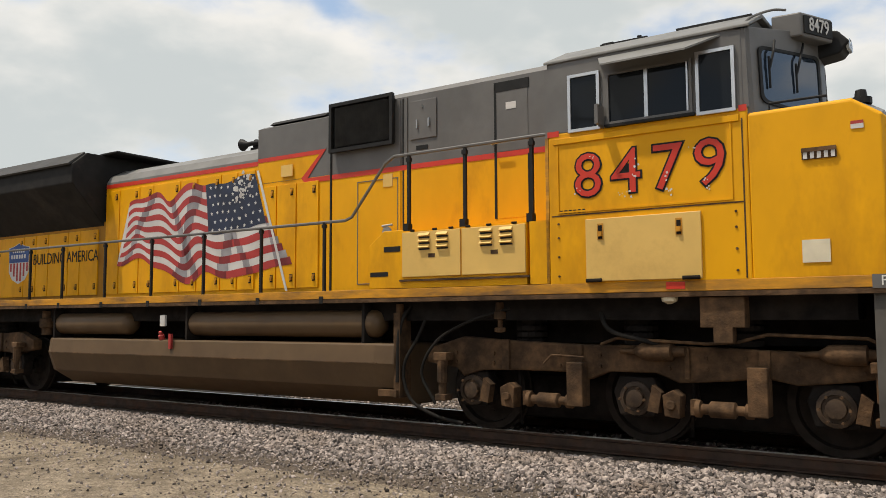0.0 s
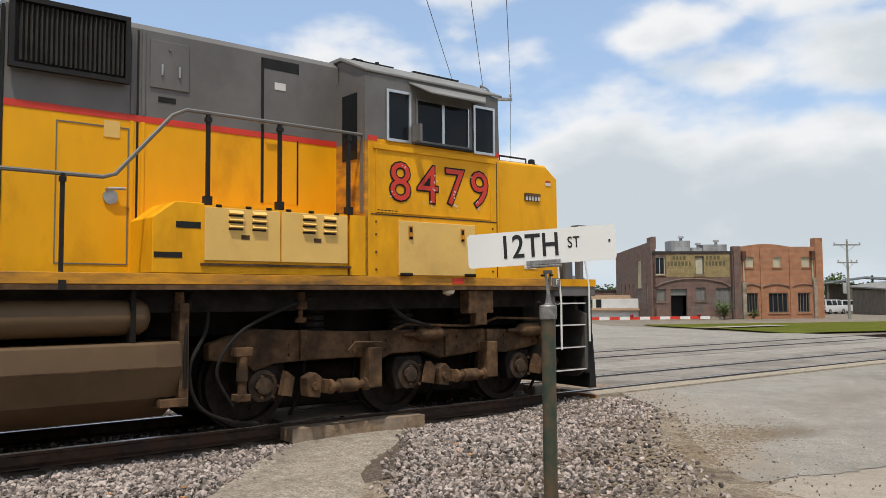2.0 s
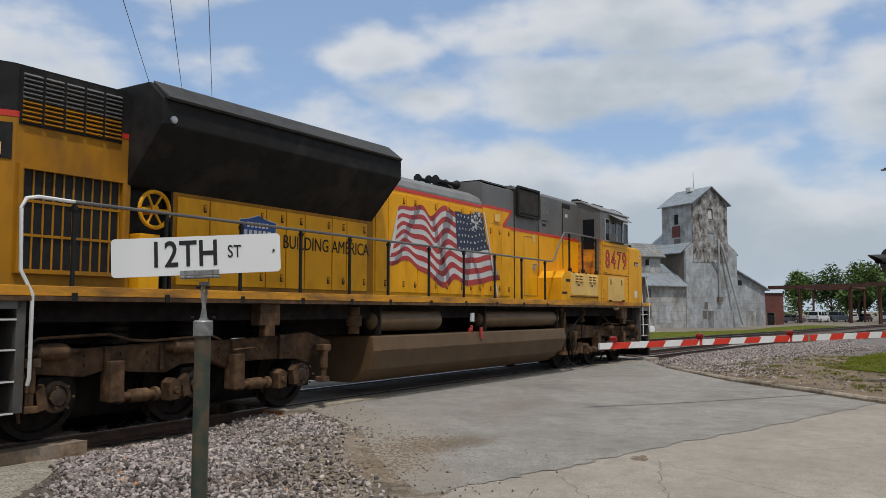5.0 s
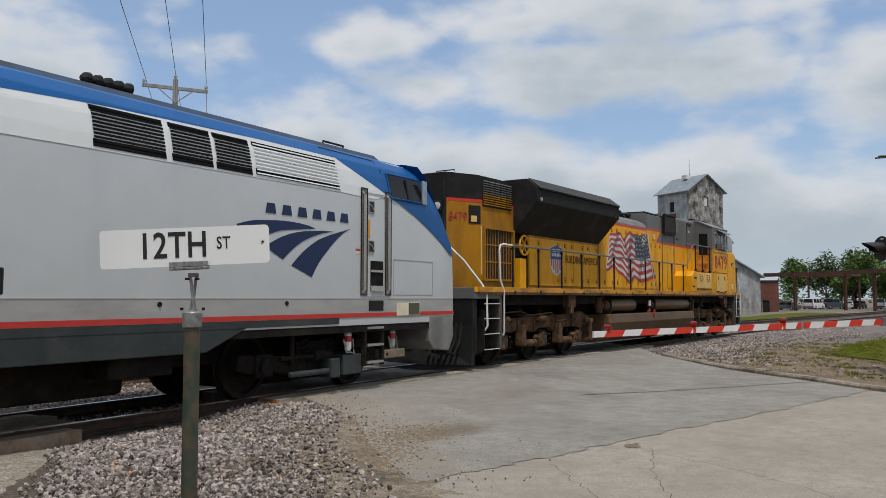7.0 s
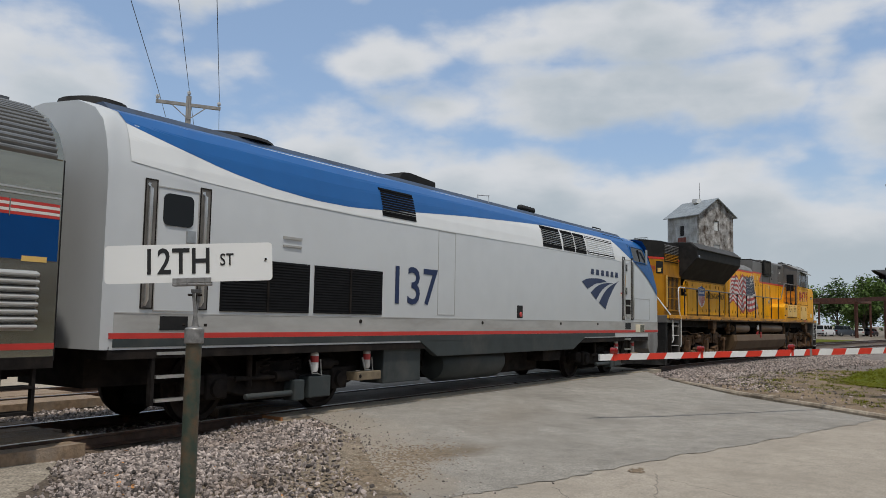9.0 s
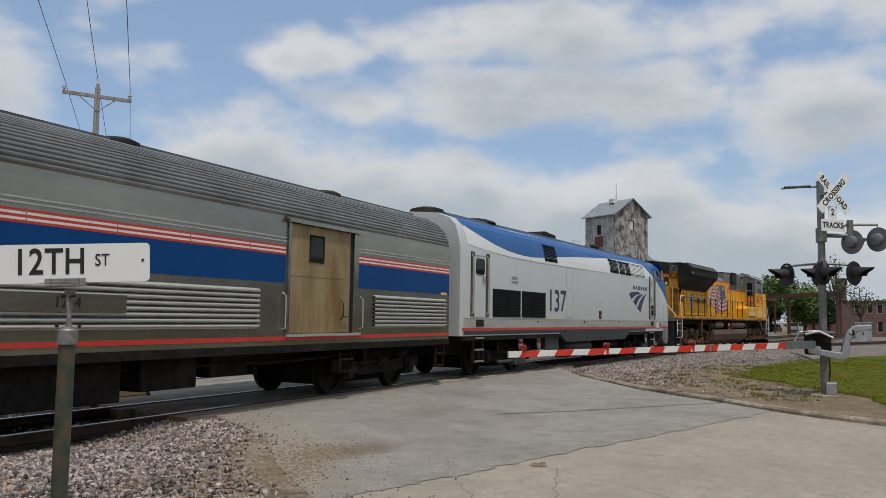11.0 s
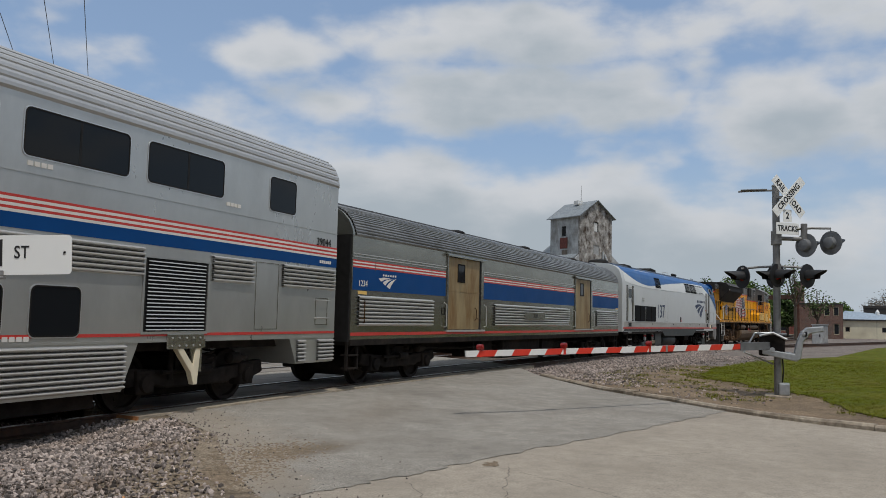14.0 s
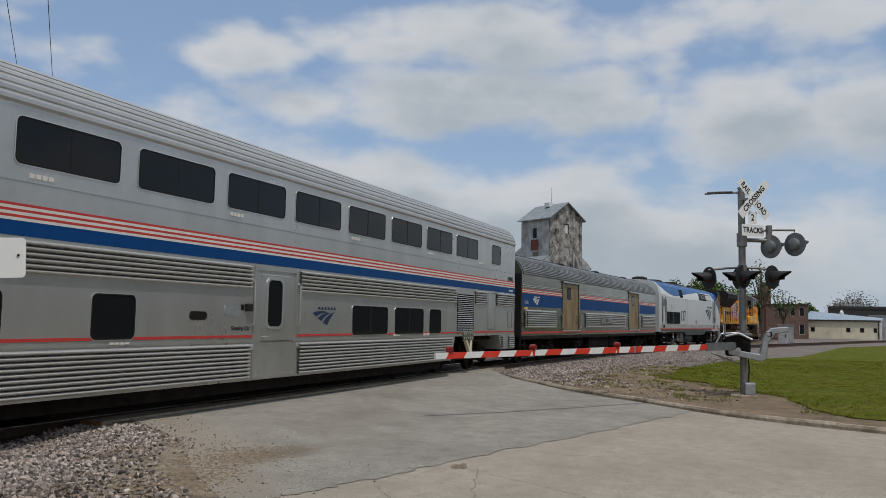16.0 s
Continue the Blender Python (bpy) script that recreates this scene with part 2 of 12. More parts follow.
def empty(name, m=None, label="", category="", group="", kind=""):
    ob = new(name)
    ob.empty_display_size = 0.3
    if m is not None:
        ob.matrix_basis = m
    return tagged(ob, label, category, group, kind)


def box(*a):
    return Mesh().box(*a)


def text_mesh(words, size, material, depth=0.004, squeeze=1.0, shear=0.0, offset=0.0, spacing=1.0):
    """Letters as a mesh in the xy plane, centred, from the built-in font."""
    c = bpy.data.curves.new("letters", "FONT")
    c.body, c.size, c.extrude, c.align_x, c.align_y, c.shear, c.offset = words, size, depth / 2, "CENTER", "CENTER", shear, offset
    c.resolution_u, c.space_character = 3, spacing
    ob = new("letters", c)
    bpy.context.view_layer.update()
    me = bpy.data.meshes.new_from_object(ob.evaluated_get(bpy.context.evaluated_depsgraph_get()))
    bpy.data.objects.remove(ob)
    me.transform(Matrix.Diagonal((squeeze, 1, 1, 1)))
    me.materials.clear()
    me.materials.append(material)
    return me


# ---- the line of the track ----
BEND, BEND_FROM, BEND_TO, MID = 0.002676, -9.86, 50.5, 10.1


def track(u, side=0.0):
    """Place and heading of the track's middle at the way u, moved sideways."""
    d, e = min(max(u - BEND_FROM, 0), BEND_TO - BEND_FROM), max(u - BEND_TO, 0)
    h = BEND * d
    x, y = u + 1.54 * h, MID - BEND * d * d / 2 - h * e
    return x + side * math.sin(h), y + side * math.cos(h), -h

# ---- ground, road, track ----
def poly_sheet(name, pts, z, material, step=0.6, rise=None, kind="structure", label=""):
    """A flat polygon cut into a grid, its height given by rise(x, y)."""
    bm = bmesh.new()
    bm.faces.new([bm.verts.new((x, y, z)) for x, y in pts])
    xs, ys = [p[0] for p in pts], [p[1] for p in pts]
    for lo, hi, nrm in ((min(xs), max(xs), (1, 0, 0)), (min(ys), max(ys), (0, 1, 0))):
        c = lo + step
        while c < hi:
            co = (c, 0, 0) if nrm[0] else (0, c, 0)
            bmesh.ops.bisect_plane(bm, geom=bm.verts[:] + bm.edges[:] + bm.faces[:], plane_co=co, plane_no=nrm)
            c += step
    if rise:
        for v in bm.verts:
            v.co.z = rise(v.co.x, v.co.y)
    bmesh.ops.recalc_face_normals(bm, faces=bm.faces)
    if bm.faces and sum(f.normal.z for f in bm.faces) < 0:
        bmesh.ops.reverse_faces(bm, faces=bm.faces)
    me = bpy.data.meshes.new(name)
    bm.to_mesh(me)
    bm.free()
    me.materials.append(material)
    ob = new(name, me)
    return tagged(ob, label, "", "", kind)


def side_of(x, y):
    """How far a place lies across the track's middle, to the far side."""
    u = x
    for _ in range(4):
        tx, ty, h = track(u)
        u += (x - tx) * math.cos(h) + (y - ty) * math.sin(h)
    tx, ty, h = track(u)
    return -(x - tx) * math.sin(h) + (y - ty) * math.cos(h)


def road_z(x, y):
    s = side_of(x, y)
    if s < -1.2:
        return -0.02 - 0.19 * min(1, (-1.2 - s) / 4.5) ** 0.8
    if s > 6.2:
        return -0.02 - 0.19 * min(1, (s - 6.2) / 6) - drop(x, y)
    return -0.02


GROUND_Z = -0.26


def ease(v, a, b):
    v = min(1, max(0, (v - a) / (b - a)))
    return v * v * (3 - 2 * v)


def drop(x, y):
    """The land falls away gently beyond the railway."""
    a = math.degrees(math.atan2(y, x))
    return 0.68 * ease(math.hypot(x, y), 38, 76) * ease(a, 4, 9) * (1 - ease(a, 40, 46))


def bed_z(s):
    """The height of the ballast across both tracks."""
    if s < -1.5:
        return -0.19 - 0.06 * min(1, (-1.5 - s) / 1.9)
    if s > 6.5:
        return -0.19 - 0.06 * min(1, (s - 6.5) / 2.4)
    return -0.19


M_EARTH = mat("dry earth", (0.185, 0.152, 0.118), 0.95, var=0.25, scale=3.0, bump=0.6, bscale=25, dirt=(0.10, 0.115, 0.05), dirt_amt=0.35, dscale=0.12, mottle=0.3, mscale=0.8)
M_LAWN = mat("lawn", (0.085, 0.1, 0.006), 0.95, spec=0.1, var=0.45, scale=14.0, bump=1.0, bscale=60, dirt=(0.15, 0.115, 0.025), dirt_amt=0.38, dscale=0.45, mottle=0.4, mscale=1.6)
M_ASPHALT = mat("worn asphalt", (0.27, 0.248, 0.213), 0.9, var=0.45, scale=55.0, bump=0.7, bscale=90, dirt=(0.2, 0.182, 0.155), dirt_amt=0.5, dscale=0.5, mottle=0.2, mscale=3.0)


def stain_on(m, blobs, tone):
    """Brown dirt tracked onto the street in ragged patches at (x, y, length, width, heading)."""
    nt = m.node_tree
    N, L = nt.nodes.new, nt.links.new
    b = nt.nodes["Principled BSDF"]
    tc, nz = N("ShaderNodeTexCoord"), N("ShaderNodeTexNoise")
    nz.inputs["Scale"].default_value, nz.inputs["Detail"].default_value, nz.inputs["Roughness"].default_value = 3.5, 8, 0.75
    L(tc.outputs["Object"], nz.inputs["Vector"])
    col = b.inputs["Base Color"].links[0].from_socket
    for x, y, lx, ly, az, amount in blobs:
        mp, ln, ad, mr, mx = N("ShaderNodeMapping"), N("ShaderNodeVectorMath"), N("ShaderNodeMath"), N("ShaderNodeMapRange"), N("ShaderNodeMix")
        mp.vector_type = "TEXTURE"
        mp.inputs["Location"].default_value, mp.inputs["Rotation"].default_value, mp.inputs["Scale"].default_value = (x, y, 0), (0, 0, radians(az)), (lx, ly, 50)
        ln.operation, ad.operation = "LENGTH", "MULTIPLY_ADD"
        L(tc.outputs["Object"], mp.inputs["Vector"]), L(mp.outputs[0], ln.inputs[0])
        L(nz.outputs["Fac"], ad.inputs[0])
        ad.inputs[1].default_value = 2.6
        L(ln.outputs["Value"], ad.inputs[2])
        mr.inputs["From Min"].default_value, mr.inputs["From Max"].default_value = 1.55, 2.9
        mr.inputs["To Min"].default_value, mr.inputs["To Max"].default_value = amount, 0.0
        L(ad.outputs[0], mr.inputs["Value"]), L(mr.outputs[0], mx.inputs["Factor"])
        mx.data_type = "RGBA"
        L(col, mx.inputs["A"])
        mx.inputs["B"].default_value = (*tone, 1)
        col = mx.outputs["Result"]
    L(col, b.inputs["Base Color"])


stain_on(M_ASPHALT, ((9.25, 5.12, 0.8, 0.26, -12, 0.9), (8.5, 5.4, 0.6, 0.4, 45, 0.6), (9.3, 6.3, 0.8, 0.4, 42, 0.55), (10.6, 7.6, 0.8, 0.4, 45, 0.5), (7.7, 4.55, 0.6, 0.35, 40, 0.6), (13.5, 6.0, 2.2, 0.5, 15, 0.25)), (0.125, 0.088, 0.05))
stain_on(M_ASPHALT, ((9.9, 6.9, 1.5, 0.8, 52, 0.7), (8.6, 5.6, 1.1, 0.55, 45, 0.7), (10.9, 8.3, 1.1, 0.5, 55, 0.6), (7.6, 4.6, 0.8, 0.5, 40, 0.6)), (0.315, 0.272, 0.215))
M_CONCRETE = mat("concrete paving", (0.325, 0.282, 0.226), 0.9, var=0.22, scale=45.0, bump=0.5, bscale=120, dirt=(0.25, 0.216, 0.172), dirt_amt=0.45, dscale=0.5, mottle=0.2, mscale=4.0)
M_KERB = mat("kerb concrete", (0.34, 0.285, 0.215), 0.92, var=0.3, scale=8.0, bump=0.7, bscale=60, dirt=(0.13, 0.098, 0.065), dirt_amt=0.55, dscale=1.5, mottle=0.25, mscale=5)
M_BALLAST = mat("oily ballast bed", (0.115, 0.093, 0.074), 0.95, spec=0.1, var=0.5, scale=28.0, bump=1.0, bscale=45)
M_STONE = mat("ballast stone", (0.27, 0.226, 0.2), 0.85, var=0.3, scale=12.0, bump=0.3, bscale=90, island=0.85, dirt=(0.13, 0.09, 0.06), dirt_amt=0.35, dscale=1.1)
M_RAIL = mat("rail steel", (0.085, 0.055, 0.04), 0.6, 0.5, var=0.3, scale=8.0, dirt=(0.16, 0.075, 0.04), dirt_amt=0.4, dscale=3)
M_RAILTOP = mat("polished rail head", (0.42, 0.41, 0.4), 0.3, 1.0, var=0.1)
M_TIE = mat("creosoted tie", (0.13, 0.09, 0.06), 0.95, var=0.35, scale=14.0, bump=0.7, bscale=40, streak=(1, 6, 1), island=0.3)
M_PLANK = mat("crossing timber", (0.25, 0.175, 0.11), 0.92, var=0.3, scale=10.0, bump=0.6, bscale=40, streak=(1, 8, 1), dirt=(0.3, 0.27, 0.23), dirt_amt=0.35)
M_SLOT = mat("flangeway", (0.03, 0.028, 0.027), 0.95, var=0.3)
M_DRYGRASS = mat("grass blades", (0.112, 0.118, 0.008), 0.95, spec=0.1, var=0.3, scale=2.0, island=0.45)

# one sheet to the horizon
g = Mesh()
rad = [0, 6, 14, 20, 26, 32, 38, 45, 52, 60, 70, 80, 95, 110, 130, 150, 200, 300, 700, 1600, 3500]
for i in range(len(rad) - 1):
    n = 120
    ring = lambda r: [(q := 20 + r * math.cos(2 * math.pi * k / n), w := 10 + r * math.sin(2 * math.pi * k / n), GROUND_Z - 0.02 - drop(q, w)) for k in range(n)]
    a, b = ring(rad[i] or 0.01), ring(rad[i + 1])
    g.add(a + b, [(k, (k + 1) % n, n + (k + 1) % n, n + k) for k in range(n)])
tagged(part("ground", g, M_EARTH), "dry earth and sparse weeds reaching the horizon", "ground", kind="structure")

ROAD_L = [(6.9, 4.05), (8.1, 5.35), (9.6, 6.6), (10.35, 7.9), (10.75, 8.75), (11.9, 10.8), (14.6, 13.6), (17.7, 16.95), (23.7, 23.0), (29.3, 28.65), (38.4, 37.8), (55.7, 55.4), (76, 76)]
ROAD_R = [(18.6, 0.2), (19.3, 1.35), (21.4, 3.6), (24.2, 5.9), (27.0, 7.4), (29.6, 9.6), (32, 13.5), (35, 17.3), (37.6, 23), (64, 55), (92, 84)]
SEAM, _r = [], random.Random(8)
for (x0, y0), (x1, y1) in zip([(18.6, 0.2), (17.6, 0.4), (14.25, 1.48), (10.27, 2.91), (8.61, 3.39)], [(17.6, 0.4), (14.25, 1.48), (10.27, 2.91), (8.61, 3.39), (6.9, 4.05)]):
    for k in range(1, 15):
        SEAM.append((x0 + (x1 - x0) * k / 14 + _r.uniform(-0.05, 0.05), y0 + (y1 - y0) * k / 14 + _r.uniform(-0.09, 0.05)))
poly_sheet("road", ROAD_L + ROAD_R[::-1] + SEAM[:-1], 0, M_ASPHALT, 1.2, road_z, label="grey worn asphalt road over the level crossing")
CONC = [(8.9, 3.8), (10.6, 3.3), (14.5, 1.9), (17.8, 0.75), (18.6, 0.2), (17.2, -0.55), (16.5, -1.5), (15.75, -2.95), (15.0, -5.5), (13.5, -10), (7, -22), (-8, -22), (-3.5, -8), (0.6, -2.6), (3.2, 0.2), (6.2, 3.1), (6.9, 4.05)]
poly_sheet("pavement", CONC, 0, M_CONCRETE, 1.2, lambda x, y: road_z(x, y) - 0.007, label="pale concrete street paving with cracks")

# kerb along the right side of the street: real steps, stone by stone
KERB = [(13.3, -9.8), (14.9, -5.5), (15.75, -2.9), (16.5, -1.47), (17.18, -0.5), (18.2, 0.55), (19.27, 1.45), (20.3, 2.5), (21.42, 3.62), (23.2, 4.95), (24.8, 6.0)]
kerb = empty("kerb", label="worn pale concrete kerb along the street corner", category="kerb", kind="structure")
fine = []
for (x0, y0), (x1, y1) in zip(KERB, KERB[1:]):
    k = max(1, int(math.hypot(x1 - x0, y1 - y0) / 0.75))
    fine += [(x0 + (x1 - x0) * i / k, y0 + (y1 - y0) * i / k) for i in range(k)]
fine.append(KERB[-1])
rnd = random.Random(4)
for (x0, y0), (x1, y1) in zip(fine, fine[1:]):
    d = Vector((x1 - x0, y1 - y0, 0))
    ln = d.length
    d.normalize()
    n = Vector((d.y, -d.x, 0))
    fade = max(0.25, min(1, (7.5 - y0) / 5.0))
    h = road_z(x0, y0) + 0.11 * fade + rnd.uniform(-0.03, 0.008)
    b = Mesh()
    for w0, w1, z1 in ((0.0, 0.18, h),):
        p, q = Vector((x0, y0, 0)) + d * 0.006, Vector((x1, y1, 0)) - d * 0.006
        lo = -0.45
        b.loft([[p + Vector((0, 0, lo)), p + n * w1 + Vector((0, 0, lo)), p + n * w1 + Vector((0, 0, z1)), p + n * 0.03 + Vector((0, 0, z1)), p + Vector((0, 0, z1 - 0.04))],
                [q + Vector((0, 0, lo)), q + n * w1 + Vector((0, 0, lo)), q + n * w1 + Vector((0, 0, z1)), q + n * 0.03 + Vector((0, 0, z1)), q + Vector((0, 0, z1 - 0.04))]])
    part("kerb_stone", b, M_KERB, kerb)

# verge behind the kerb, and lawns
def verge_z(x, y):
    return -0.135 + 0.012 * noise.noise((x * 1.3, y * 1.3, 0))


VERGE = [(x + 0.1, y - 0.05) for x, y in KERB] + [(30, 6.2), (34, 5.6), (36, -2), (30, -14), (18, -16)]
M_VERGE = mat("gravelly brown earth", (0.205, 0.152, 0.10), 0.95, spec=0.15, var=0.45, scale=22.0, bump=1.0, bscale=50, dirt=(0.11, 0.085, 0.06), dirt_amt=0.45, dscale=0.7, mottle=0.3, mscale=2.0)
poly_sheet("verge", VERGE, 0, M_VERGE, 1.0, verge_z, label="bare sandy earth strip behind the kerb")
poly_sheet("lawn", [(16.9, -3.6), (17.3, -2.6), (18.6, -2.0), (19.6, -1.95), (20.6, -1.7), (21.6, -1.75), (22.6, -1.0), (23.4, -0.75), (24.6, 0.0), (25.4, 0.25), (26.5, 1.1), (28.2, 1.5), (33, 1.3), (38.7, 0.3), (43.6, -1.4), (50, -4.2), (62, -6.6), (76, -9.3), (110, -26), (90, -70), (30, -45), (16, -12)], 0, M_LAWN, 2.5, lambda x, y: -0.11 + 0.02 * noise.noise((x * 0.6, y * 0.6, 2)), label="mown green lawn beside the street")
poly_sheet("lawn", [(36.5, 18.2), (48, 16.2), (66, 12.3), (110, 4), (118, 14), (95, 24), (72, 34), (58, 42), (52, 36), (42, 25)], 0, M_LAWN, 3, lambda x, y: -0.2 - drop(x, y) + 0.05 * noise.noise((x * 0.3, y * 0.3, 5)), label="green lawn before the grain elevator")
M_SAND = mat("pale sandy earth", (0.34, 0.29, 0.225), 0.95, var=0.2, scale=14.0, bump=0.6, bscale=40, dirt=(0.2, 0.165, 0.12), dirt_amt=0.35, dscale=0.8, mottle=0.2)
poly_sheet("bare_earth", [(8.5, 19.8), (13.4, 16.4), (15.3, 14.8), (18.6, 15.6), (25.5, 22.4), (28.5, 26), (24, 29), (16, 27), (8, 25)], 0, M_SAND, 1.5, lambda x, y: -0.238, label="pale sandy earth beside the far track")
poly_sheet("lawn", [(22.7, 24.0), (23.95, 23.05), (29.5, 28.55), (38.6, 37.7), (36.6, 39.6), (26.4, 28.2)], 0, M_LAWN, 3, lambda x, y: -0.2, label="narrow green lawn strip along the side street")
poly_sheet("lawn", [(15.5, 22.6), (18.6, 22.0), (22.6, 26.6), (33, 38.8), (34, 46), (24, 38), (17, 30)], 0, M_LAWN, 3, lambda x, y: -0.22, label="green lawn strip beside the side street")
poly_sheet("sidewalk", [(19.6, 22.3), (21.4, 22.0), (25.8, 27.4), (34.6, 38.3), (33.4, 38.9), (23.4, 27.2)], 0, M_CONCRETE, 3, lambda x, y: -0.205, label="pale concrete footpath by the side street")
poly_sheet("sidewalk", [(41, 26.5), (42.5, 25.5), (60, 30), (60, 32)], 0, M_CONCRETE, 3, lambda x, y: -0.13 - drop(x, y), label="pale concrete footpath across the lawn")
def near_line(x, y, line):
    best = 1e9
    for (x0, y0), (x1, y1) in zip(line, line[1:]):
        dx, dy = x1 - x0, y1 - y0
        t = max(0, min(1, ((x - x0) * dx + (y - y0) * dy) / (dx * dx + dy * dy)))
        best = min(best, math.hypot(x - x0 - t * dx, y - y0 - t * dy))
    return best


M_SLAB = mat("pale broken asphalt", (0.30, 0.262, 0.21), 0.95, spec=0.15, var=0.45, scale=40.0, bump=0.9, bscale=60, dirt=(0.2, 0.172, 0.135), dirt_amt=0.45, dscale=0.9, mottle=0.3, mscale=6.0)
SLAB = [(4.9, 8.95), (6.95, 8.95), (6.38, 8.35), (5.8, 7.81), (5.14, 7.31), (4.5, 6.79), (3.76, 5.94), (3.0, 4.9), (2.4, 3.9), (1.2, 3.6), (1.5, 5.3), (2.2, 6.5), (2.94, 7.25), (3.91, 8.27)]
poly_sheet("foot_crossing", SLAB, 0, M_SLAB, 0.2, lambda x, y: -0.190 + 0.014 * noise.noise((x, y, 1)) + 0.03 * max(0, y - 7.5) - 0.07 * (1 - min(1, near_line(x, y, SLAB + SLAB[:1]) / 0.22)), label="broken grey asphalt footpath up to the track")


def on_slab(x, y, give):
    """Whether a place lies on the footpath, less a ragged margin."""
    return near_line(x, y, [(5.9, 9.2), (5.1, 8.1), (4.05, 7.05), (3.1, 5.9), (2.3, 4.4)]) < 0.84 - 0.3 * give


# ballast and rails
def strip(name, u0, u1, step, prof, material, mid=0.0, smooth=False):
    """Sweeps a section of (side, height) along the track."""
    rings, u = [], u0
    while u <= u1 + 1e-6:
        rings.append([(*track(u, mid + s)[:2], z) for s, z in prof])
        u += step
    return Mesh().loft(rings)


bed = Mesh()
ss = [-3.6, -3.0, -2.5, -2.0, -1.5, 0, 1.5, 2.4, 3.3, 4.8, 6.5, 7.6, 9.0]
us = [-160, -60] + [i * 2.0 for i in range(-20, 41)] + [100, 130, 170, 260]
pts = [[(*track(u, s)[:2], bed_z(s) - (0.03 if s in (-3.6, 9.0) else 0)) for s in ss] for u in us]
n = len(ss)
bed.add([p for r in pts for p in r], [(i * n + j, (i + 1) * n + j, (i + 1) * n + j + 1, i * n + j + 1) for i in range(len(us) - 1) for j in range(n - 1)])
tagged(part("ballast_bed", bed, M_BALLAST), "grey crushed stone bed under two tracks", "ballast", kind="structure")

RAIL_SEC = [(-0.07, -0.17), (0.07, -0.17), (0.07, -0.155), (0.012, -0.13), (0.012, -0.045), (0.036, -0.035), (0.036, -0.006), (-0.036, -0.006), (-0.036, -0.035), (-0.012, -0.045), (-0.012, -0.13), (-0.07, -0.155)]
tie_mesh = mesh_of("tie", Mesh().box(-0.11, 0.11, -1.3, 1.3, -0.34, -0.178), M_TIE)
plate_mesh = mesh_of("tie_plate", Mesh().box(-0.09, 0.09, -0.16, 0.16, -0.178, -0.165), M_RAIL)
for mid, label in ((0.0, "near railway track with worn steel rails on dark wooden ties"), (4.85, "far railway track with worn steel rails on dark wooden ties")):
    tr = empty("railway_track", label=label, category="railway track", group="railway tracks", kind="structure")
    for s in (-0.755, 0.755):
        rail = part("rail", strip("rail", -160, 240, 2.0, RAIL_SEC, M_RAIL, mid + s), M_RAIL, tr)
        part("rail_head", strip("rail_head", -160, 240, 2.0, [(-0.034, -0.006), (0.034, -0.006), (0.034, 0.0), (-0.034, 0.0)], M_RAIL, mid + s), M_RAILTOP, rail, "polished running surface")
    u, lo, hi = -26.0, -26.0, 52.0
    k = 0
    while u < hi:
        x, y, h = track(u, mid)
        inside = (10.9 < u - 0.6 * mid < 26.0)
        if not inside:
            t = part("tie", tie_mesh, M_TIE, tr)
            t.matrix_basis = pose(x, y, rnd.uniform(-0.012, 0.004), 0, 0, math.degrees(h) + rnd.uniform(-1.5, 1.5))
        u += 0.54
# crossing boards and slots beside the rails
for mid in (0.0, 4.85):
    for s, w in ((-0.86, 0.055), (-0.655, 0.06), (0.655, 0.06), (0.86, 0.055)):
        part("flangeway", strip("f", 10.6 + 0.6 * mid, 26.4 + 0.55 * mid, 1.0, [(s - w / 2, -0.04), (s + w / 2, -0.04), (s + w / 2, -0.0135), (s - w / 2, -0.0135)], M_SLOT, mid), M_SLOT)["kind"] = "structure"
boards = empty("crossing_boards", label="weathered timber boards along the crossing's rails", category="crossing boards", kind="structure")
for mid, s0, s1, ua, ub, n in ((0, -0.6, 0.6, 10.2, 11.2, 4), (0, -1.25, -0.92, 4.55, 6.6, 1), (0, -0.6, 0.6, 4.9, 7.0, 4), (0, 0.93, 1.6, 5.2, 7.2, 2), (4.85, -0.6, 0.6, 8.3, 10.3, 4), (4.85, -1.6, -0.93, 8.0, 10.0, 2), (0, 0.93, 1.6, 10.4, 11.6, 2), (4.85, -0.6, 0.6, 13.4, 14.6, 4), (4.85, -1.6, -0.93, 12.6, 14.2, 2)):
    for i in range(n):
        a, b = s0 + (s1 - s0) * i / n, s0 + (s1 - s0) * (i + 1) / n - 0.012
        ja, jb = rnd.uniform(-0.12, 0.12), rnd.uniform(-0.12, 0.12)
        part("board", strip("b", ua + ja, ub + jb, (ub + jb - ua - ja) / 2, [(a, -0.17), (b, -0.17), (b, -0.012 + rnd.uniform(-0.008, 0.004)), (a, -0.012)], M_PLANK, mid), M_PLANK, boards)

header = empty("crossing_header", label="pale worn timber header between the near rail and the asphalt", category="crossing boards", kind="structure")
M_HEADER = mat("bleached timber", (0.34, 0.285, 0.21), 0.92, var=0.3, scale=9.0, bump=0.6, bscale=40, streak=(1, 6, 1), dirt=(0.24, 0.21, 0.17), dirt_amt=0.45, dscale=0.9)
u = 9.95
while u < 26:
    ln = 3.0 + rnd.uniform(-0.2, 0.2)
    part("board", strip("h", u, u + ln - 0.02, (ln - 0.02) / 2, [(-1.30, -0.2), (-0.92, -0.2), (-0.92, -0.008 + rnd.uniform(-0.004, 0.004)), (-1.30, -0.010)], M_HEADER), M_HEADER, header)
    u += ln
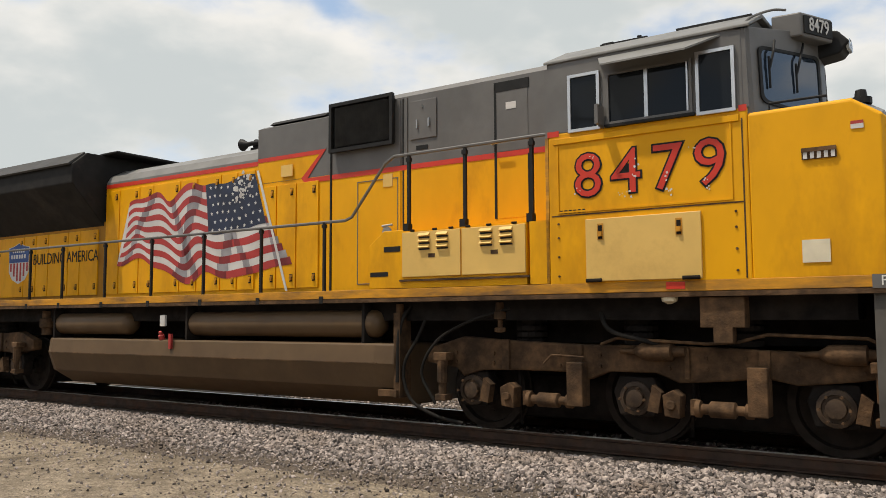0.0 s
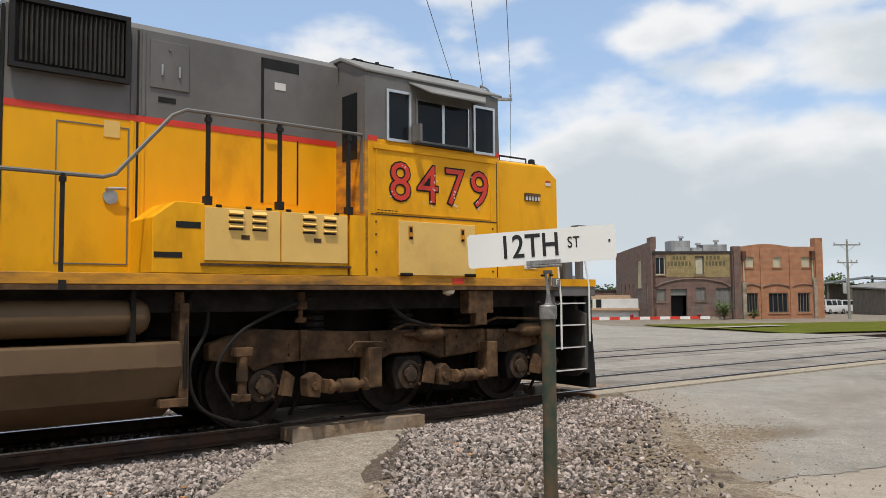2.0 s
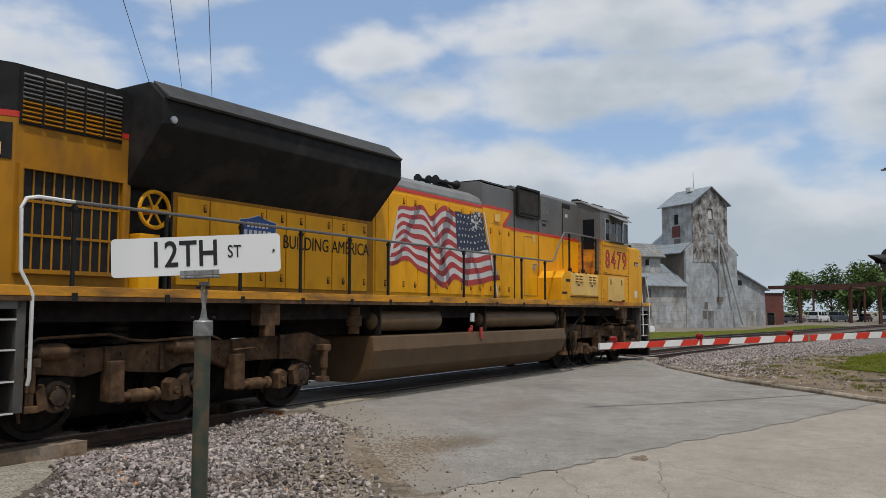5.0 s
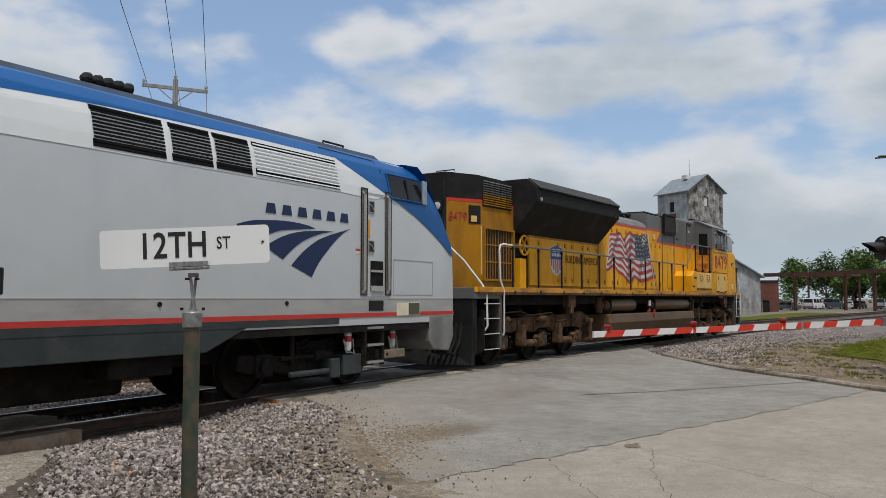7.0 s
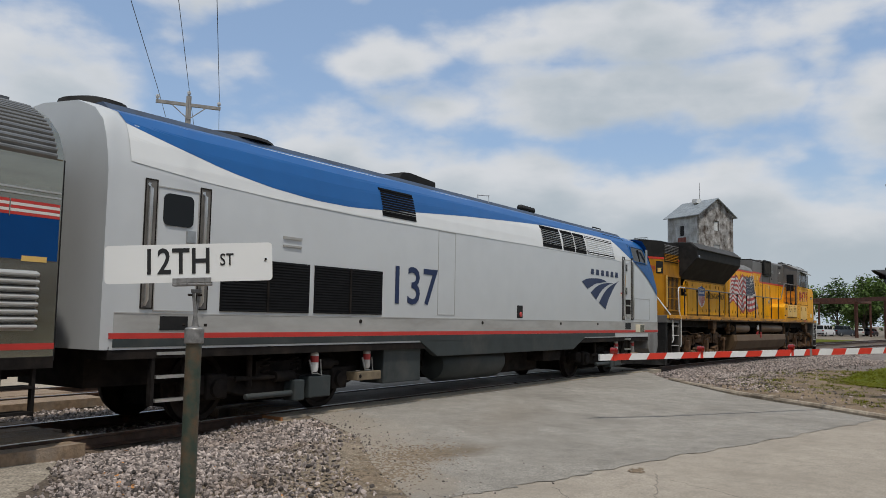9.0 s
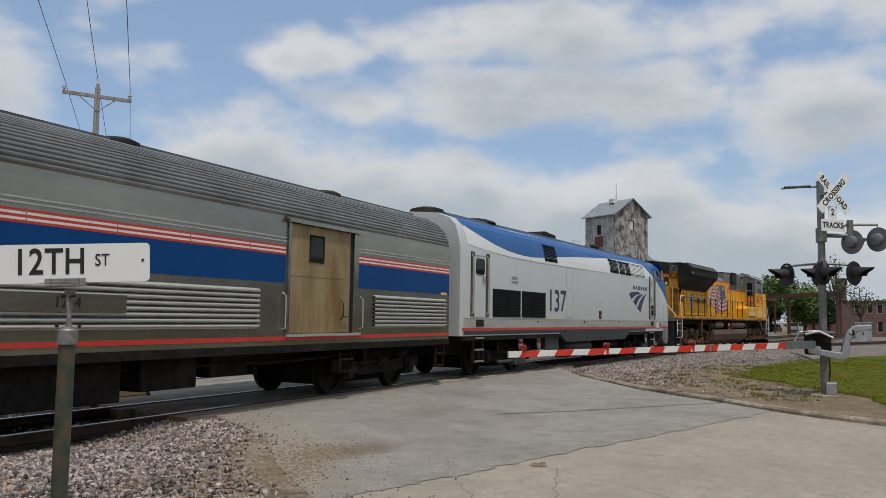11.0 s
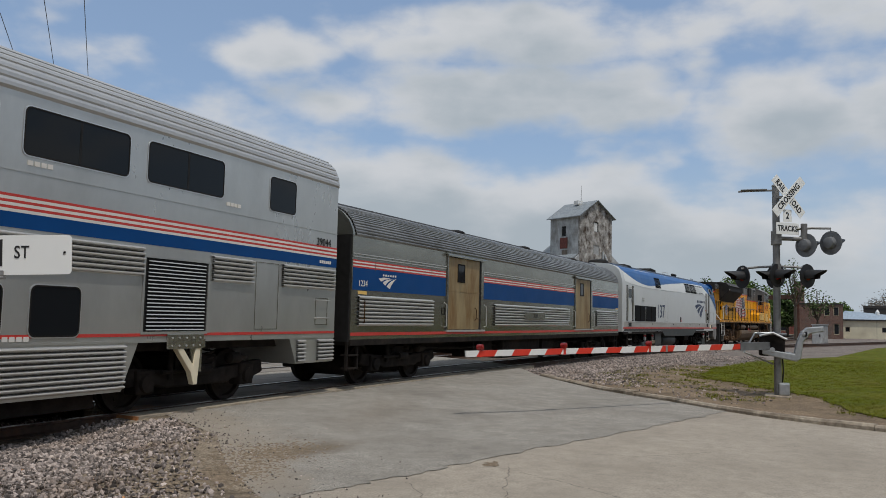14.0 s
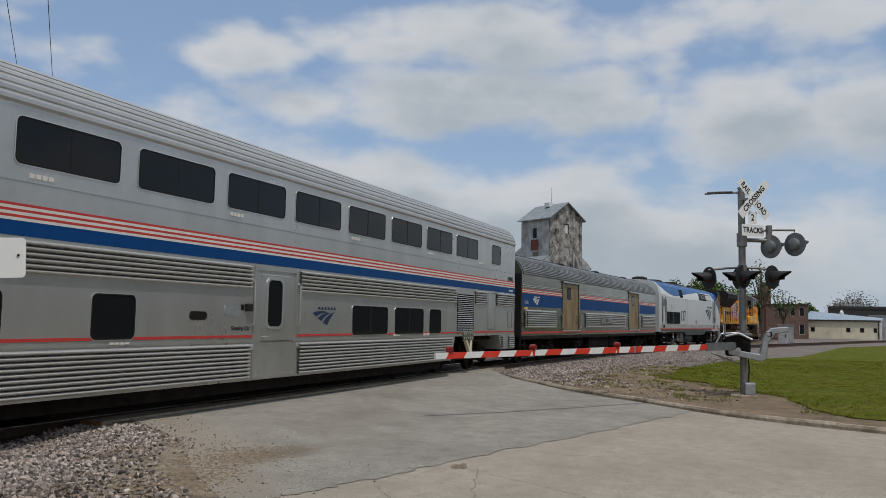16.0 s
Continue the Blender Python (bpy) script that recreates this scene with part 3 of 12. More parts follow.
part("board_end", strip("e", 9.90, 9.94, 0.04, [(-1.31, -0.2), (-0.91, -0.2), (-0.91, -0.006), (-1.31, -0.008)], M_PLANK), mat("raw orange timber end", (0.30, 0.125, 0.045), 0.9, var=0.3, scale=12.0), header)

# pale concrete panels between and beside the rails
M_PANEL = mat("crossing concrete", (0.23, 0.205, 0.175), 0.9, var=0.15, scale=20.0, bump=0.3, bscale=90, dirt=(0.10, 0.085, 0.07), dirt_amt=0.5, dscale=0.8)
panels = empty("crossing_panels", label="pale worn concrete panels between the crossing's rails", category="crossing panels", kind="structure")
for mid, rows in ((0.0, ((-0.6, 0.6), (0.95, 1.75))), (4.85, ((-1.75, -0.95), (-0.6, 0.6), (0.95, 1.6)))):
    for a, b in rows:
        u = 10.9 + 0.62 * mid
        while u < 25.0 + 0.5 * mid:
            part("panel", strip("p", u, u + 2.36, 1.18, [(a, -0.1), (b, -0.1), (b, -0.014), (a, -0.014)], M_PANEL, mid), M_PANEL, panels)
            u += 2.4

# gravel and a curving siding beyond the lawn
M_GRAVEL = mat("dark track gravel", (0.165, 0.138, 0.12), 0.95, var=0.4, scale=9.0, bump=1.0, bscale=18, dirt=(0.09, 0.075, 0.06), dirt_amt=0.4, dscale=0.25, mottle=0.35, mscale=1.5)
poly_sheet("gravel_yard", [(36, 1.5), (43.6, -1.2), (50, -4.0), (62, -6.4), (76, -9.1), (110, -25.8), (160, -50), (175, -26), (130, -8), (100, 0.5), (75, 5), (52, 7), (38, 6)], 0, M_GRAVEL, 4, lambda x, y: -0.215 + 0.012 * noise.noise((x * 0.5, y * 0.5, 3)), label="dark gravel along the curving tracks")
SIDING = [(55, 3.9), (64, 0.9), (73.5, -3.0), (87.7, -8.3), (102, -13.6), (122, -21.5), (165, -40)]
siding = empty("railway_track", label="siding track curving away behind the lawn", category="railway track", group="railway tracks", kind="structure")
for s in (-0.755, 0.755):
    rings = []
    for i, (x, y) in enumerate(SIDING):
        (xa, ya), (xb, yb) = SIDING[max(0, i - 1)], SIDING[min(len(SIDING) - 1, i + 1)]
        d = Vector((xb - xa, yb - ya, 0)).normalized()
        n_ = Vector((-d.y, d.x, 0))
        rings.append([Vector((x, y, b - 0.02)) + n_ * (s + a) for a, b in RAIL_SEC])
    part("rail", Mesh().loft(rings), M_RAIL, siding)

# ---- rolling stock: shared pieces ----
M_YEL = mat("locomotive yellow", (0.80, 0.372, 0.003), 0.52, spec=0.28, var=0.06, scale=3.0, bump=0.03, bscale=6, dirt=(0.40, 0.16, 0.004), dirt_amt=0.36, dscale=0.9, streak=(1, 1, 0.45))
M_GRIMEYEL = mat("soot-stained yellow", (0.40, 0.175, 0.005), 0.6, spec=0.25, var=0.15, scale=3.0, dirt=(0.13, 0.068, 0.02), dirt_amt=0.5, dscale=0.9, streak=(1, 1, 0.4))
M_SILLYEL = mat("grimy sill yellow", (0.62, 0.27, 0.01), 0.6, var=0.15, scale=4.0, dirt=(0.10, 0.055, 0.025), dirt_amt=0.55, dscale=1.3, streak=(0.8, 1, 3))
M_CREAM = mat("faded panel yellow", (0.74, 0.47, 0.13), 0.5, var=0.07, scale=3.0, dirt=(0.45, 0.26, 0.07), dirt_amt=0.25, dscale=1.5)
M_LGREY = mat("locomotive grey", (0.135, 0.128, 0.12), 0.5, var=0.1, scale=3.0, dirt=(0.09, 0.085, 0.08), dirt_amt=0.35, dscale=0.8)
M_ROOFGREY = mat("cab roof grey", (0.185, 0.18, 0.168), 0.55, var=0.12, scale=3.0, dirt=(0.12, 0.115, 0.105), dirt_amt=0.35)
M_SOOT = mat("sooty radiator black", (0.015, 0.0138, 0.0128), 0.7, spec=0.2, var=0.3, scale=4.0, dirt=(0.06, 0.052, 0.045), dirt_amt=0.3)
M_RED = mat("stripe red", (0.58, 0.035, 0.015), 0.45, var=0.1, scale=5.0)
M_BLACK = mat("black steel", (0.014, 0.0135, 0.013), 0.6, spec=0.25, var=0.3, scale=8.0)
M_PITCH = mat("pitch black louvre", (0.007, 0.007, 0.0075), 0.75, spec=0.12, var=0.2, scale=8.0)
M_UNDER = mat("underframe grime", (0.016, 0.0135, 0.012), 0.9, spec=0.12, var=0.4, scale=6.0, dirt=(0.045, 0.034, 0.026), dirt_amt=0.3, bump=0.2)
M_DUST = mat("dust brown steel", (0.12, 0.067, 0.033), 0.85, var=0.4, scale=9.0, bump=0.3, mottle=0.3, mscale=3.0, spec=0.25, dirt=(0.035, 0.021, 0.012), dirt_amt=0.62, dscale=2.2)
M_GRILLE = mat("worn dark grille paint", (0.045, 0.042, 0.038), 0.6, spec=0.25, var=0.3, scale=5.0, dirt=(0.08, 0.072, 0.06), dirt_amt=0.3)
M_STEPGREY = mat("grimy step grey", (0.085, 0.078, 0.068), 0.7, var=0.25, scale=4.0, dirt=(0.045, 0.035, 0.026), dirt_amt=0.45)
M_OILY = mat("oily dark casting", (0.05, 0.032, 0.02), 0.6, spec=0.3, var=0.4, scale=9.0, bump=0.2, dirt=(0.12, 0.075, 0.04), dirt_amt=0.3, dscale=5.0)
M_TANK = mat("fuel tank brown", (0.115, 0.07, 0.034), 0.55, spec=0.35, var=0.14, scale=3.0, dirt=(0.085, 0.05, 0.025), dirt_amt=0.4, dscale=0.9)
M_WHEEL = mat("wheel steel", (0.028, 0.022, 0.018), 0.7, 0.2, spec=0.2, var=0.35, scale=8.0)
M_WHITE = mat("white paint", (0.75, 0.74, 0.70), 0.5, var=0.06, scale=6.0, dirt=(0.5, 0.46, 0.4), dirt_amt=0.15)
M_SILVER = mat("bare aluminium", (0.62, 0.62, 0.61), 0.35, 0.9, var=0.06, scale=9.0)
M_STEEL = mat("galvanised steel", (0.42, 0.43, 0.43), 0.45, 0.75, var=0.15, scale=9.0)
M_DARKGLASS = glass_mat("dark window glass", (0.012, 0.014, 0.016), 0.04)
M_NAVY = mat("decal navy", (0.008, 0.021, 0.075), 0.45, var=0.08)
M_OFFWHITE = mat("decal white", (0.62, 0.60, 0.57), 0.5, var=0.12, scale=3.0)
M_DECALRED = mat("decal red", (0.42, 0.04, 0.035), 0.5, var=0.12, scale=3.0)
M_STARBLUE = mat("flag blue", (0.018, 0.026, 0.055), 0.5, var=0.3, scale=3.0)
M_RUBBER = mat("rubber hose", (0.018, 0.016, 0.014), 0.8, spec=0.15, var=0.2)
M_PAPER = mat("label paper", (0.70, 0.62, 0.45), 0.7, var=0.1)
M_SKYGLASS = glass_mat("bright windscreen glass", (0.02, 0.03, 0.045), 0.03)
M_SKYGLASS.node_tree.nodes["Principled BSDF"].inputs["Specular IOR Level"].default_value = 0.9
M_LAMP = mat("headlamp lens", (0.55, 0.56, 0.55), 0.15, var=0.05)

VEH, WHEELS = {}, []


class Vehicle:
    """A vehicle whose parts are given by their way along the train; local x is measured from its middle."""

    def __init__(self, name, rear, front, half, label, category):
        self.c = (rear + front) / 2
        self.top = empty(name, label=label, category=category, group="vehicles of the train")
        VEH[name] = (self.top, self.c, half)

    def put(self, name, g, m, parent=None, label="", bevel=0.0, smooth=False):
        s = Mesh()
        s.add([(x - self.c, y, z) for x, y, z in g.v], g.f)
        return part(name, s, m, parent or self.top, label, bevel, smooth)

    def words(self, name, me, x, y, z, parent=None, rz=0.0, label=""):
        ob = part(name, me, None, parent or self.top, label)
        ob.matrix_basis = pose(x - self.c, y, z, 90, 0, rz)
        return ob


def frame_box(x0, x1, y, z0, z1, w, d):
    """A rectangular frame standing in a plane of constant y."""
    g = Mesh()
    g.box(x0, x1, y - d, y, z0, z0 + w).box(x0, x1, y - d, y, z1 - w, z1)
    return g.box(x0, x0 + w, y - d, y, z0 + w, z1 - w).box(x1 - w, x1, y - d, y, z0 + w, z1 - w)


def round_rect(x0, x1, z0, z1, r, n=4):
    pts = []
    for cx, cz, a in ((x1 - r, z1 - r, 0), (x0 + r, z1 - r, 90), (x0 + r, z0 + r, 180), (x1 - r, z0 + r, 270)):
        pts += [(cx + r * math.cos(radians(a + 90 * i / n)), cz + r * math.sin(radians(a + 90 * i / n))) for i in range(n + 1)]
    return pts


def ring_plate(outer, inner, y0, y1):
    """A flat frame between two outlines of equal length."""
    n = len(outer)
    g = Mesh()
    v = [(x, y0, z) for x, z in outer] + [(x, y0, z) for x, z in inner] + [(x, y1, z) for x, z in outer] + [(x, y1, z) for x, z in inner]
    f = []
    for i in range(n):
        j = (i + 1) % n
        f += [(i, j, n + j, n + i), (2 * n + i, 3 * n + i, 3 * n + j, 2 * n + j), (i, 2 * n + i, 2 * n + j, j), (n + i, n + j, 3 * n + j, 3 * n + i)]
    return g.add(v, f)


def wheelset(v, x, r, parent, hub=True):
    """A pair of wheels on an axle, which turns as the train rolls."""
    g = Mesh()
    for s in (-1, 1):
        g.lathe((0, s * 0.68, 0), (0, s, 0), [(0, 0.3 * r), (0, r + 0.028), (0.03, r + 0.028), (0.035, r), (0.135, r - 0.006), (0.135, r * 0.84), (0.07, r * 0.80), (0.055, r * 0.36), (0.15, r * 0.30), (0.15, r * 0.12)], 32)
    g.cyl((0, -0.9, 0), (0, 0.9, 0), 0.09, n=10)
    for s in (-1, 1):   # lightening marks that show the turning
        for k in range(4):
            a = k * math.pi / 2
            g.cyl((0.58 * r * math.cos(a), s * 0.73, 0.58 * r * math.sin(a)), (0.58 * r * math.cos(a), s * 0.755, 0.58 * r * math.sin(a)), 0.035, n=6)
    ob = part("wheelset", g, M_WHEEL, v.top, smooth=True)
    ob.location = (x - v.c, 0, r)
    WHEELS.append((ob, x - v.c, r, r))
    return ob


def spring(g, x, y, z0, z1, r=0.09, turns=5):
    n = turns * 8
    g.tube([(x + r * math.cos(2 * math.pi * i / 8), y + r * math.sin(2 * math.pi * i / 8), z0 + (z1 - z0) * i / n) for i in range(n + 1)], 0.02, 5)


def freight_truck(v, mid, flip):
    """A three-axle locomotive truck with its castings, dampers and brake cylinders; flip is 1 or -1."""
    T = v.put("truck_frame", Mesh().box(mid - 2.6, mid + 2.6, -0.55, 0.55, 0.62, 0.95), M_UNDER)
    X = lambda d: mid + flip * d
    for s in (-1, 1):
        y0, y1 = s * 1.08, s * 1.25
        side = [(-2.75, 0.86), (-2.3, 0.80), (-2.2, 0.70), (-1.95, 0.78), (-1.5, 0.80), (-0.75, 0.80), (-0.5, 0.72), (-0.25, 0.82), (0.3, 0.82), (0.55, 0.72), (1.1, 0.76), (1.45, 0.80), (1.75, 0.74), (2.3, 0.80), (2.6, 0.86), (2.62, 1.02), (2.2, 1.06), (1.2, 1.10), (0.4, 1.12), (-0.6, 1.12), (-1.6, 1.16), (-2.2, 1.20), (-2.75, 1.04)]
        v.put("side_frame", Mesh().prism([(X(a), b) for a, b in side], "y", y0, y1), M_DUST, T, bevel=0.02)
        for ax in (-2.08, 0.05, 2.08):
            b = Mesh()
            b.prism([(X(ax - 0.27), 0.60), (X(ax - 0.2), 0.34), (X(ax + 0.2), 0.34), (X(ax + 0.27), 0.60), (X(ax + 0.2), 0.77), (X(ax - 0.2), 0.77)], "y", s * 1.0, s * 1.2)
            v.put("journal_box", b, M_UNDER, T, bevel=0.02)
            c = Mesh().lathe((X(ax), s * 1.2, 0.533), (0, s, 0), [(0, 0.19), (0.03, 0.185), (0.04, 0.14), (0.02, 0.135), (0.02, 0.10), (0.07, 0.095), (0.08, 0.03)], 18)
            v.put("bearing_cap", c, M_OILY, T, smooth=True)
            a = Mesh()
            for k in range(6):
                t = k * math.pi / 3
                a.cyl((X(ax) + 0.14 * math.cos(t), s * 1.24, 0.533 + 0.14 * math.sin(t)), (X(ax) + 0.14 * math.cos(t), s * 1.265, 0.533 + 0.14 * math.sin(t)), 0.016, n=6)
            a.prism([(X(ax + 0.18), 0.42), (X(ax + 0.30), 0.40), (X(ax + 0.34), 0.62), (X(ax + 0.24), 0.70)], "y", s * 1.16, s * 1.27)
            v.put("retainer", a, M_DUST, T)
        for ax in (-0.95, 1.05):   # horizontal brake cylinders with their hangers
            z = 0.47
            b = Mesh().lathe((X(ax - 0.32), s * 1.22, z), (flip, 0, 0), [(0, 0.03), (0.02, 0.09), (0.07, 0.09), (0.08, 0.055), (0.16, 0.055), (0.17, 0.085), (0.42, 0.085), (0.44, 0.05), (0.52, 0.05), (0.53, 0.08), (0.6, 0.08), (0.62, 0.03)], 12)
            v.put("brake_cylinder", b, M_DUST, T, smooth=True)
            h = Mesh().box(X(ax) + flip * 0.34 - 0.1, X(ax) + flip * 0.34 + 0.1, min(s * 1.1, s * 1.3), max(s * 1.1, s * 1.3), 0.42, 0.92)
            h.box(X(ax) - 0.36, X(ax) - 0.30, min(s * 1.1, s * 1.24), max(s * 1.1, s * 1.24), 0.40, 0.56)
            v.put("brake_hanger", h, M_DUST, T, bevel=0.012)
        for ax in (0.32, 2.2):     # upper brake chambers
            b = Mesh().lathe((X(ax - 0.42), s * 1.2, 1.06), (flip, 0, 0), [(0, 0.02), (0.18, 0.035), (0.2, 0.05), (0.26, 0.09), (0.32, 0.10), (0.6, 0.10), (0.62, 0.06), (0.74, 0.05), (0.75, 0.02)], 12)
            v.put("brake_chamber", b, M_DUST, T, smooth=True)
        for ax in (-2.42, 2.52):   # vertical dampers
            b = Mesh().cyl((X(ax), s * 1.3, 0.46), (X(ax), s * 1.3, 0.95), 0.05, n=10).cyl((X(ax), s * 1.3, 0.62), (X(ax), s * 1.3, 0.9), 0.065, n=10)
            b.box(X(ax) - 0.1, X(ax) + 0.1, min(s * 1.2, s * 1.36), max(s * 1.2, s * 1.36), 0.9, 1.0).box(X(ax) - 0.08, X(ax) + 0.08, min(s * 1.2, s * 1.36), max(s * 1.2, s * 1.36), 0.40, 0.48)
            v.put("damper", b, M_DUST, T, bevel=0.008)
        b = Mesh()
        for ax in (-1.35, 0.05, 1.2):
            for z in (1.12, 1.2, 1.28, 1.36):
                b.cyl((X(ax), s * 1.0, z), (X(ax), s * 1.0, z + 0.055), 0.19, n=14)
            b.cyl((X(ax), s * 1.0, 1.1), (X(ax), s * 1.0, 1.5), 0.13, n=12)
        v.put("rubber_spring", b, M_UNDER, T)
        p = Mesh().tube([(X(-0.3), s * 1.24, 1.13), (X(-0.1), s * 1.27, 1.2), (X(0.9), s * 1.27, 1.15), (X(1.2), s * 1.27, 1.17), (X(1.5), s * 1.27, 1.25), (X(2.4), s * 1.27, 1.22), (X(2.6), s * 1.27, 1.12)], 0.018)
        p.tube([(X(-1.0), s * 1.28, 0.9), (X(-0.9), s * 1.28, 1.0), (X(-0.5), s * 1.27, 0.98)], 0.014)
        p.tube([(X(2.55), s * 1.3, 0.9), (X(2.68), s * 1.32, 0.6), (X(2.62), s * 1.3, 0.3)], 0.02)
        v.put("pipe", p, M_DUST, T, smooth=True)
    for ax in (-2.08, 0.05, 2.08):
        wheelset(v, X(ax), 0.533, T)
    v.put("traction_motor", Mesh().box(mid - 2.5, mid + 2.5, -0.66, 0.66, 0.17, 0.72), M_UNDER, T, bevel=0.08)
    for s in (-1, 1):
        for a, b, z0, z1 in ((-1.62, -1.52, 0.80, 1.17), (-0.62, -0.56, 0.76, 1.12), (0.62, 0.68, 0.76, 1.10), (1.38, 1.5, 0.80, 1.09)):
            v.put("frame_rib", Mesh().box(min(X(a), X(b)), max(X(a), X(b)), min(s * 1.24, s * 1.29), max(s * 1.24, s * 1.29), z0, z1), M_DUST, T, bevel=0.012)
        bolts = Mesh()
        for ax in (-2.3, -1.75, -0.85, -0.35, 0.45, 0.85, 1.25, 1.75, 2.35):
            for z in (0.88, 1.0):
                bolts.cyl((X(ax), s * 1.25, z), (X(ax), s * 1.275, z), 0.022, n=6)
        v.put("frame_bolts", bolts, M_DUST, T)
        for ax in (-1.05, 0.95):
            lug = Mesh().prism([(X(ax - 0.52), 0.38), (X(ax - 0.36), 0.36), (X(ax - 0.34), 0.6), (X(ax - 0.42), 0.66), (X(ax - 0.54), 0.6)], "y", s * 1.12, s * 1.3)
            v.put("brake_lug", lug.cyl((X(ax - 0.44), s * 1.3, 0.5), (X(ax - 0.44), s * 1.34, 0.5), 0.05, n=10), M_DUST, T, bevel=0.01)
        for ax in (-2.08, 0.05, 2.08):
            sand = Mesh().tube([(X(ax + 0.62), s * 1.05, 0.9), (X(ax + 0.6), s * 1.0, 0.5), (X(ax + 0.52), s * 0.85, 0.12)], 0.022)
            v.put("sand_pipe", sand, M_UNDER, T)
    for ob in T.children:
        if ob.type == "MESH" and not ob.name.startswith(("traction", "side_frame", "frame_", "rubber", "bearing", "journal")):
            for p in ob.data.vertices:
                p.co.y *= 1.075
    return T


# ---- the yellow freight locomotive ----
def curve_through(pts, n=6):
    """A smooth run of points through the given ones."""
    p = [Vector(q) for q in pts]
    p = [p[0] * 2 - p[1]] + p + [p[-1] * 2 - p[-2]]
    out = []
    for i in range(1, len(p) - 2):
        for k in range(n):
            t = k / n
            out.append(0.5 * (2 * p[i] + (p[i + 1] - p[i - 1]) * t + (2 * p[i - 1] - 5 * p[i] + 4 * p[i + 1] - p[i + 2]) * t * t + (3 * p[i] - p[i - 1] - 3 * p[i + 1] + p[i + 2]) * t**3))
    return out + [p[-2]]


def freight_locomotive():
    v = Vehicle("freight_locomotive", -16.5, 5.6, 7.4, "yellow and grey six-axle diesel freight locomotive with painted flag", "locomotive")
    W, H = 1.54, 0.86
    put = v.put
    # frame, deck and sill
    fr = put("underframe", Mesh().box(-15.9, 4.9, -0.75, 0.75, 1.12, 1.66).box(-15.4, 4.4, -1.3, 1.3, 1.4, 1.66), M_UNDER)
    put("deck", box(-16.5, 4.72, -W + 0.03, W - 0.03, 1.66, 1.80), M_LGREY, fr)
    for s in (-1, 1):
        g = Mesh().box(-16.5, 4.68, min(s * W, s * (W - 0.03)), max(s * W, s * (W - 0.03)), 1.70, 1.815)
        put("side_sill", g, M_SILLYEL, fr, "grimy yellow side sill", bevel=0.006)
        put("sill_flange", Mesh().box(-16.5, 4.68, min(s * (W + 0.005), s * 1.3), max(s * (W + 0.005), s * 1.3), 1.645, 1.695), M_DUST, fr)
    put("sill_bracket", Mesh().box(2.95, 3.4, -1.5, -1.3, 1.32, 1.64).box(3.08, 3.28, -1.5, -1.36, 1.16, 1.34), M_DUST, fr, bevel=0.01)
    put("sill_bracket", Mesh().box(-11.9, -11.5, -1.5, -1.3, 1.32, 1.64).box(-11.8, -11.6, -1.5, -1.36, 1.16, 1.34), M_DUST, fr, bevel=0.01)
    put("drain_valve", Mesh().lathe((0.45, -1.3, 1.62), (0, 0, -1), [(0, 0.05), (0.1, 0.06), (0.12, 0.08), (0.2, 0.08), (0.21, 0.03), (0.3, 0.03), (0.31, 0.07), (0.36, 0.07), (0.37, 0.02)], 12), M_DUST, fr, smooth=True)
    put("drain_valve", Mesh().lathe((-1.05, -1.35, 1.62), (0, 0, -1), [(0, 0.05), (0.2, 0.06), (0.22, 0.03), (0.3, 0.02)], 10), M_DUST, fr, smooth=True)
    put("ditch_cap", Mesh().lathe((2.62, -1.45, 1.64), (0, 0, -1), [(0, 0.09), (0.04, 0.08), (0.07, 0.02)], 12), M_PAPER, fr, smooth=True)
    # hoods: section polygons in (y, z)
    hood = put("long_hood", Mesh().prism([(-H, 1.8), (H, 1.8), (H, 3.86), (-H, 3.86)], "x", -8.4, -4.3), M_YEL)
    roof = [(-H, 3.86), (-H, 3.97), (-0.78, 4.10), (-0.5, 4.24), (0, 4.29), (0.5, 4.24), (0.78, 4.10), (H, 3.97), (H, 3.86)]
    put("hood_roof", Mesh().prism(roof, "x", -8.4, -4.3), M_ROOFGREY, hood, "grey rounded engine hood roof")
    put("step_hood", Mesh().box(-4.3, -2.74, -H, H, 1.8, 3.56), M_YEL, hood)
    put("step_hood_top", Mesh().prism([(-H, 3.56), (H, 3.56), (H, 4.44), (0.72, 4.5), (-0.72, 4.5), (-H, 4.44)], "x", -4.3, -2.74), M_LGREY, hood)
    put("step_hood_lid", Mesh().prism([(-0.8, 4.5), (0.8, 4.5), (0.72, 4.56), (-0.72, 4.56)], "x", -4.1, -2.9), M_SOOT, hood)
    # zig-zag paint edge on the step hood
    put("paint_yellow", Mesh().prism([(-4.29, 3.565), (-3.33, 3.565), (-2.95, 3.9), (-4.29, 3.9)], "y", -H - 0.004, -H - 0.002), M_YEL, hood)
    st = Mesh().prism([(-4.29, 3.9), (-2.95, 3.9), (-3.33, 3.56), (-3.25, 3.48), (-2.74, 3.48), (-2.74, 3.555), (-3.2, 3.555), (-2.82, 3.965), (-4.29, 3.965)], "y", -H - 0.008, -H - 0.004)
    st.box(-8.4, -4.3, -H - 0.006, -H, 3.86, 3.93)
    put("stripe", st, M_RED, hood, "red dividing stripe")
    tall = put("equipment_hood", Mesh().box(-2.70, 1.25, -H, H, 1.8, 3.52), M_YEL)
    put("hood_top", Mesh().prism([(-H, 3.52), (H, 3.52), (H, 4.52), (0.78, 4.6), (-0.78, 4.6), (-H, 4.52)], "x", -2.70, 1.25), M_LGREY, tall)
    put("stripe", Mesh().box(-2.70, 1.25, -H - 0.006, -H, 3.485, 3.555), M_RED, tall, "red dividing stripe")
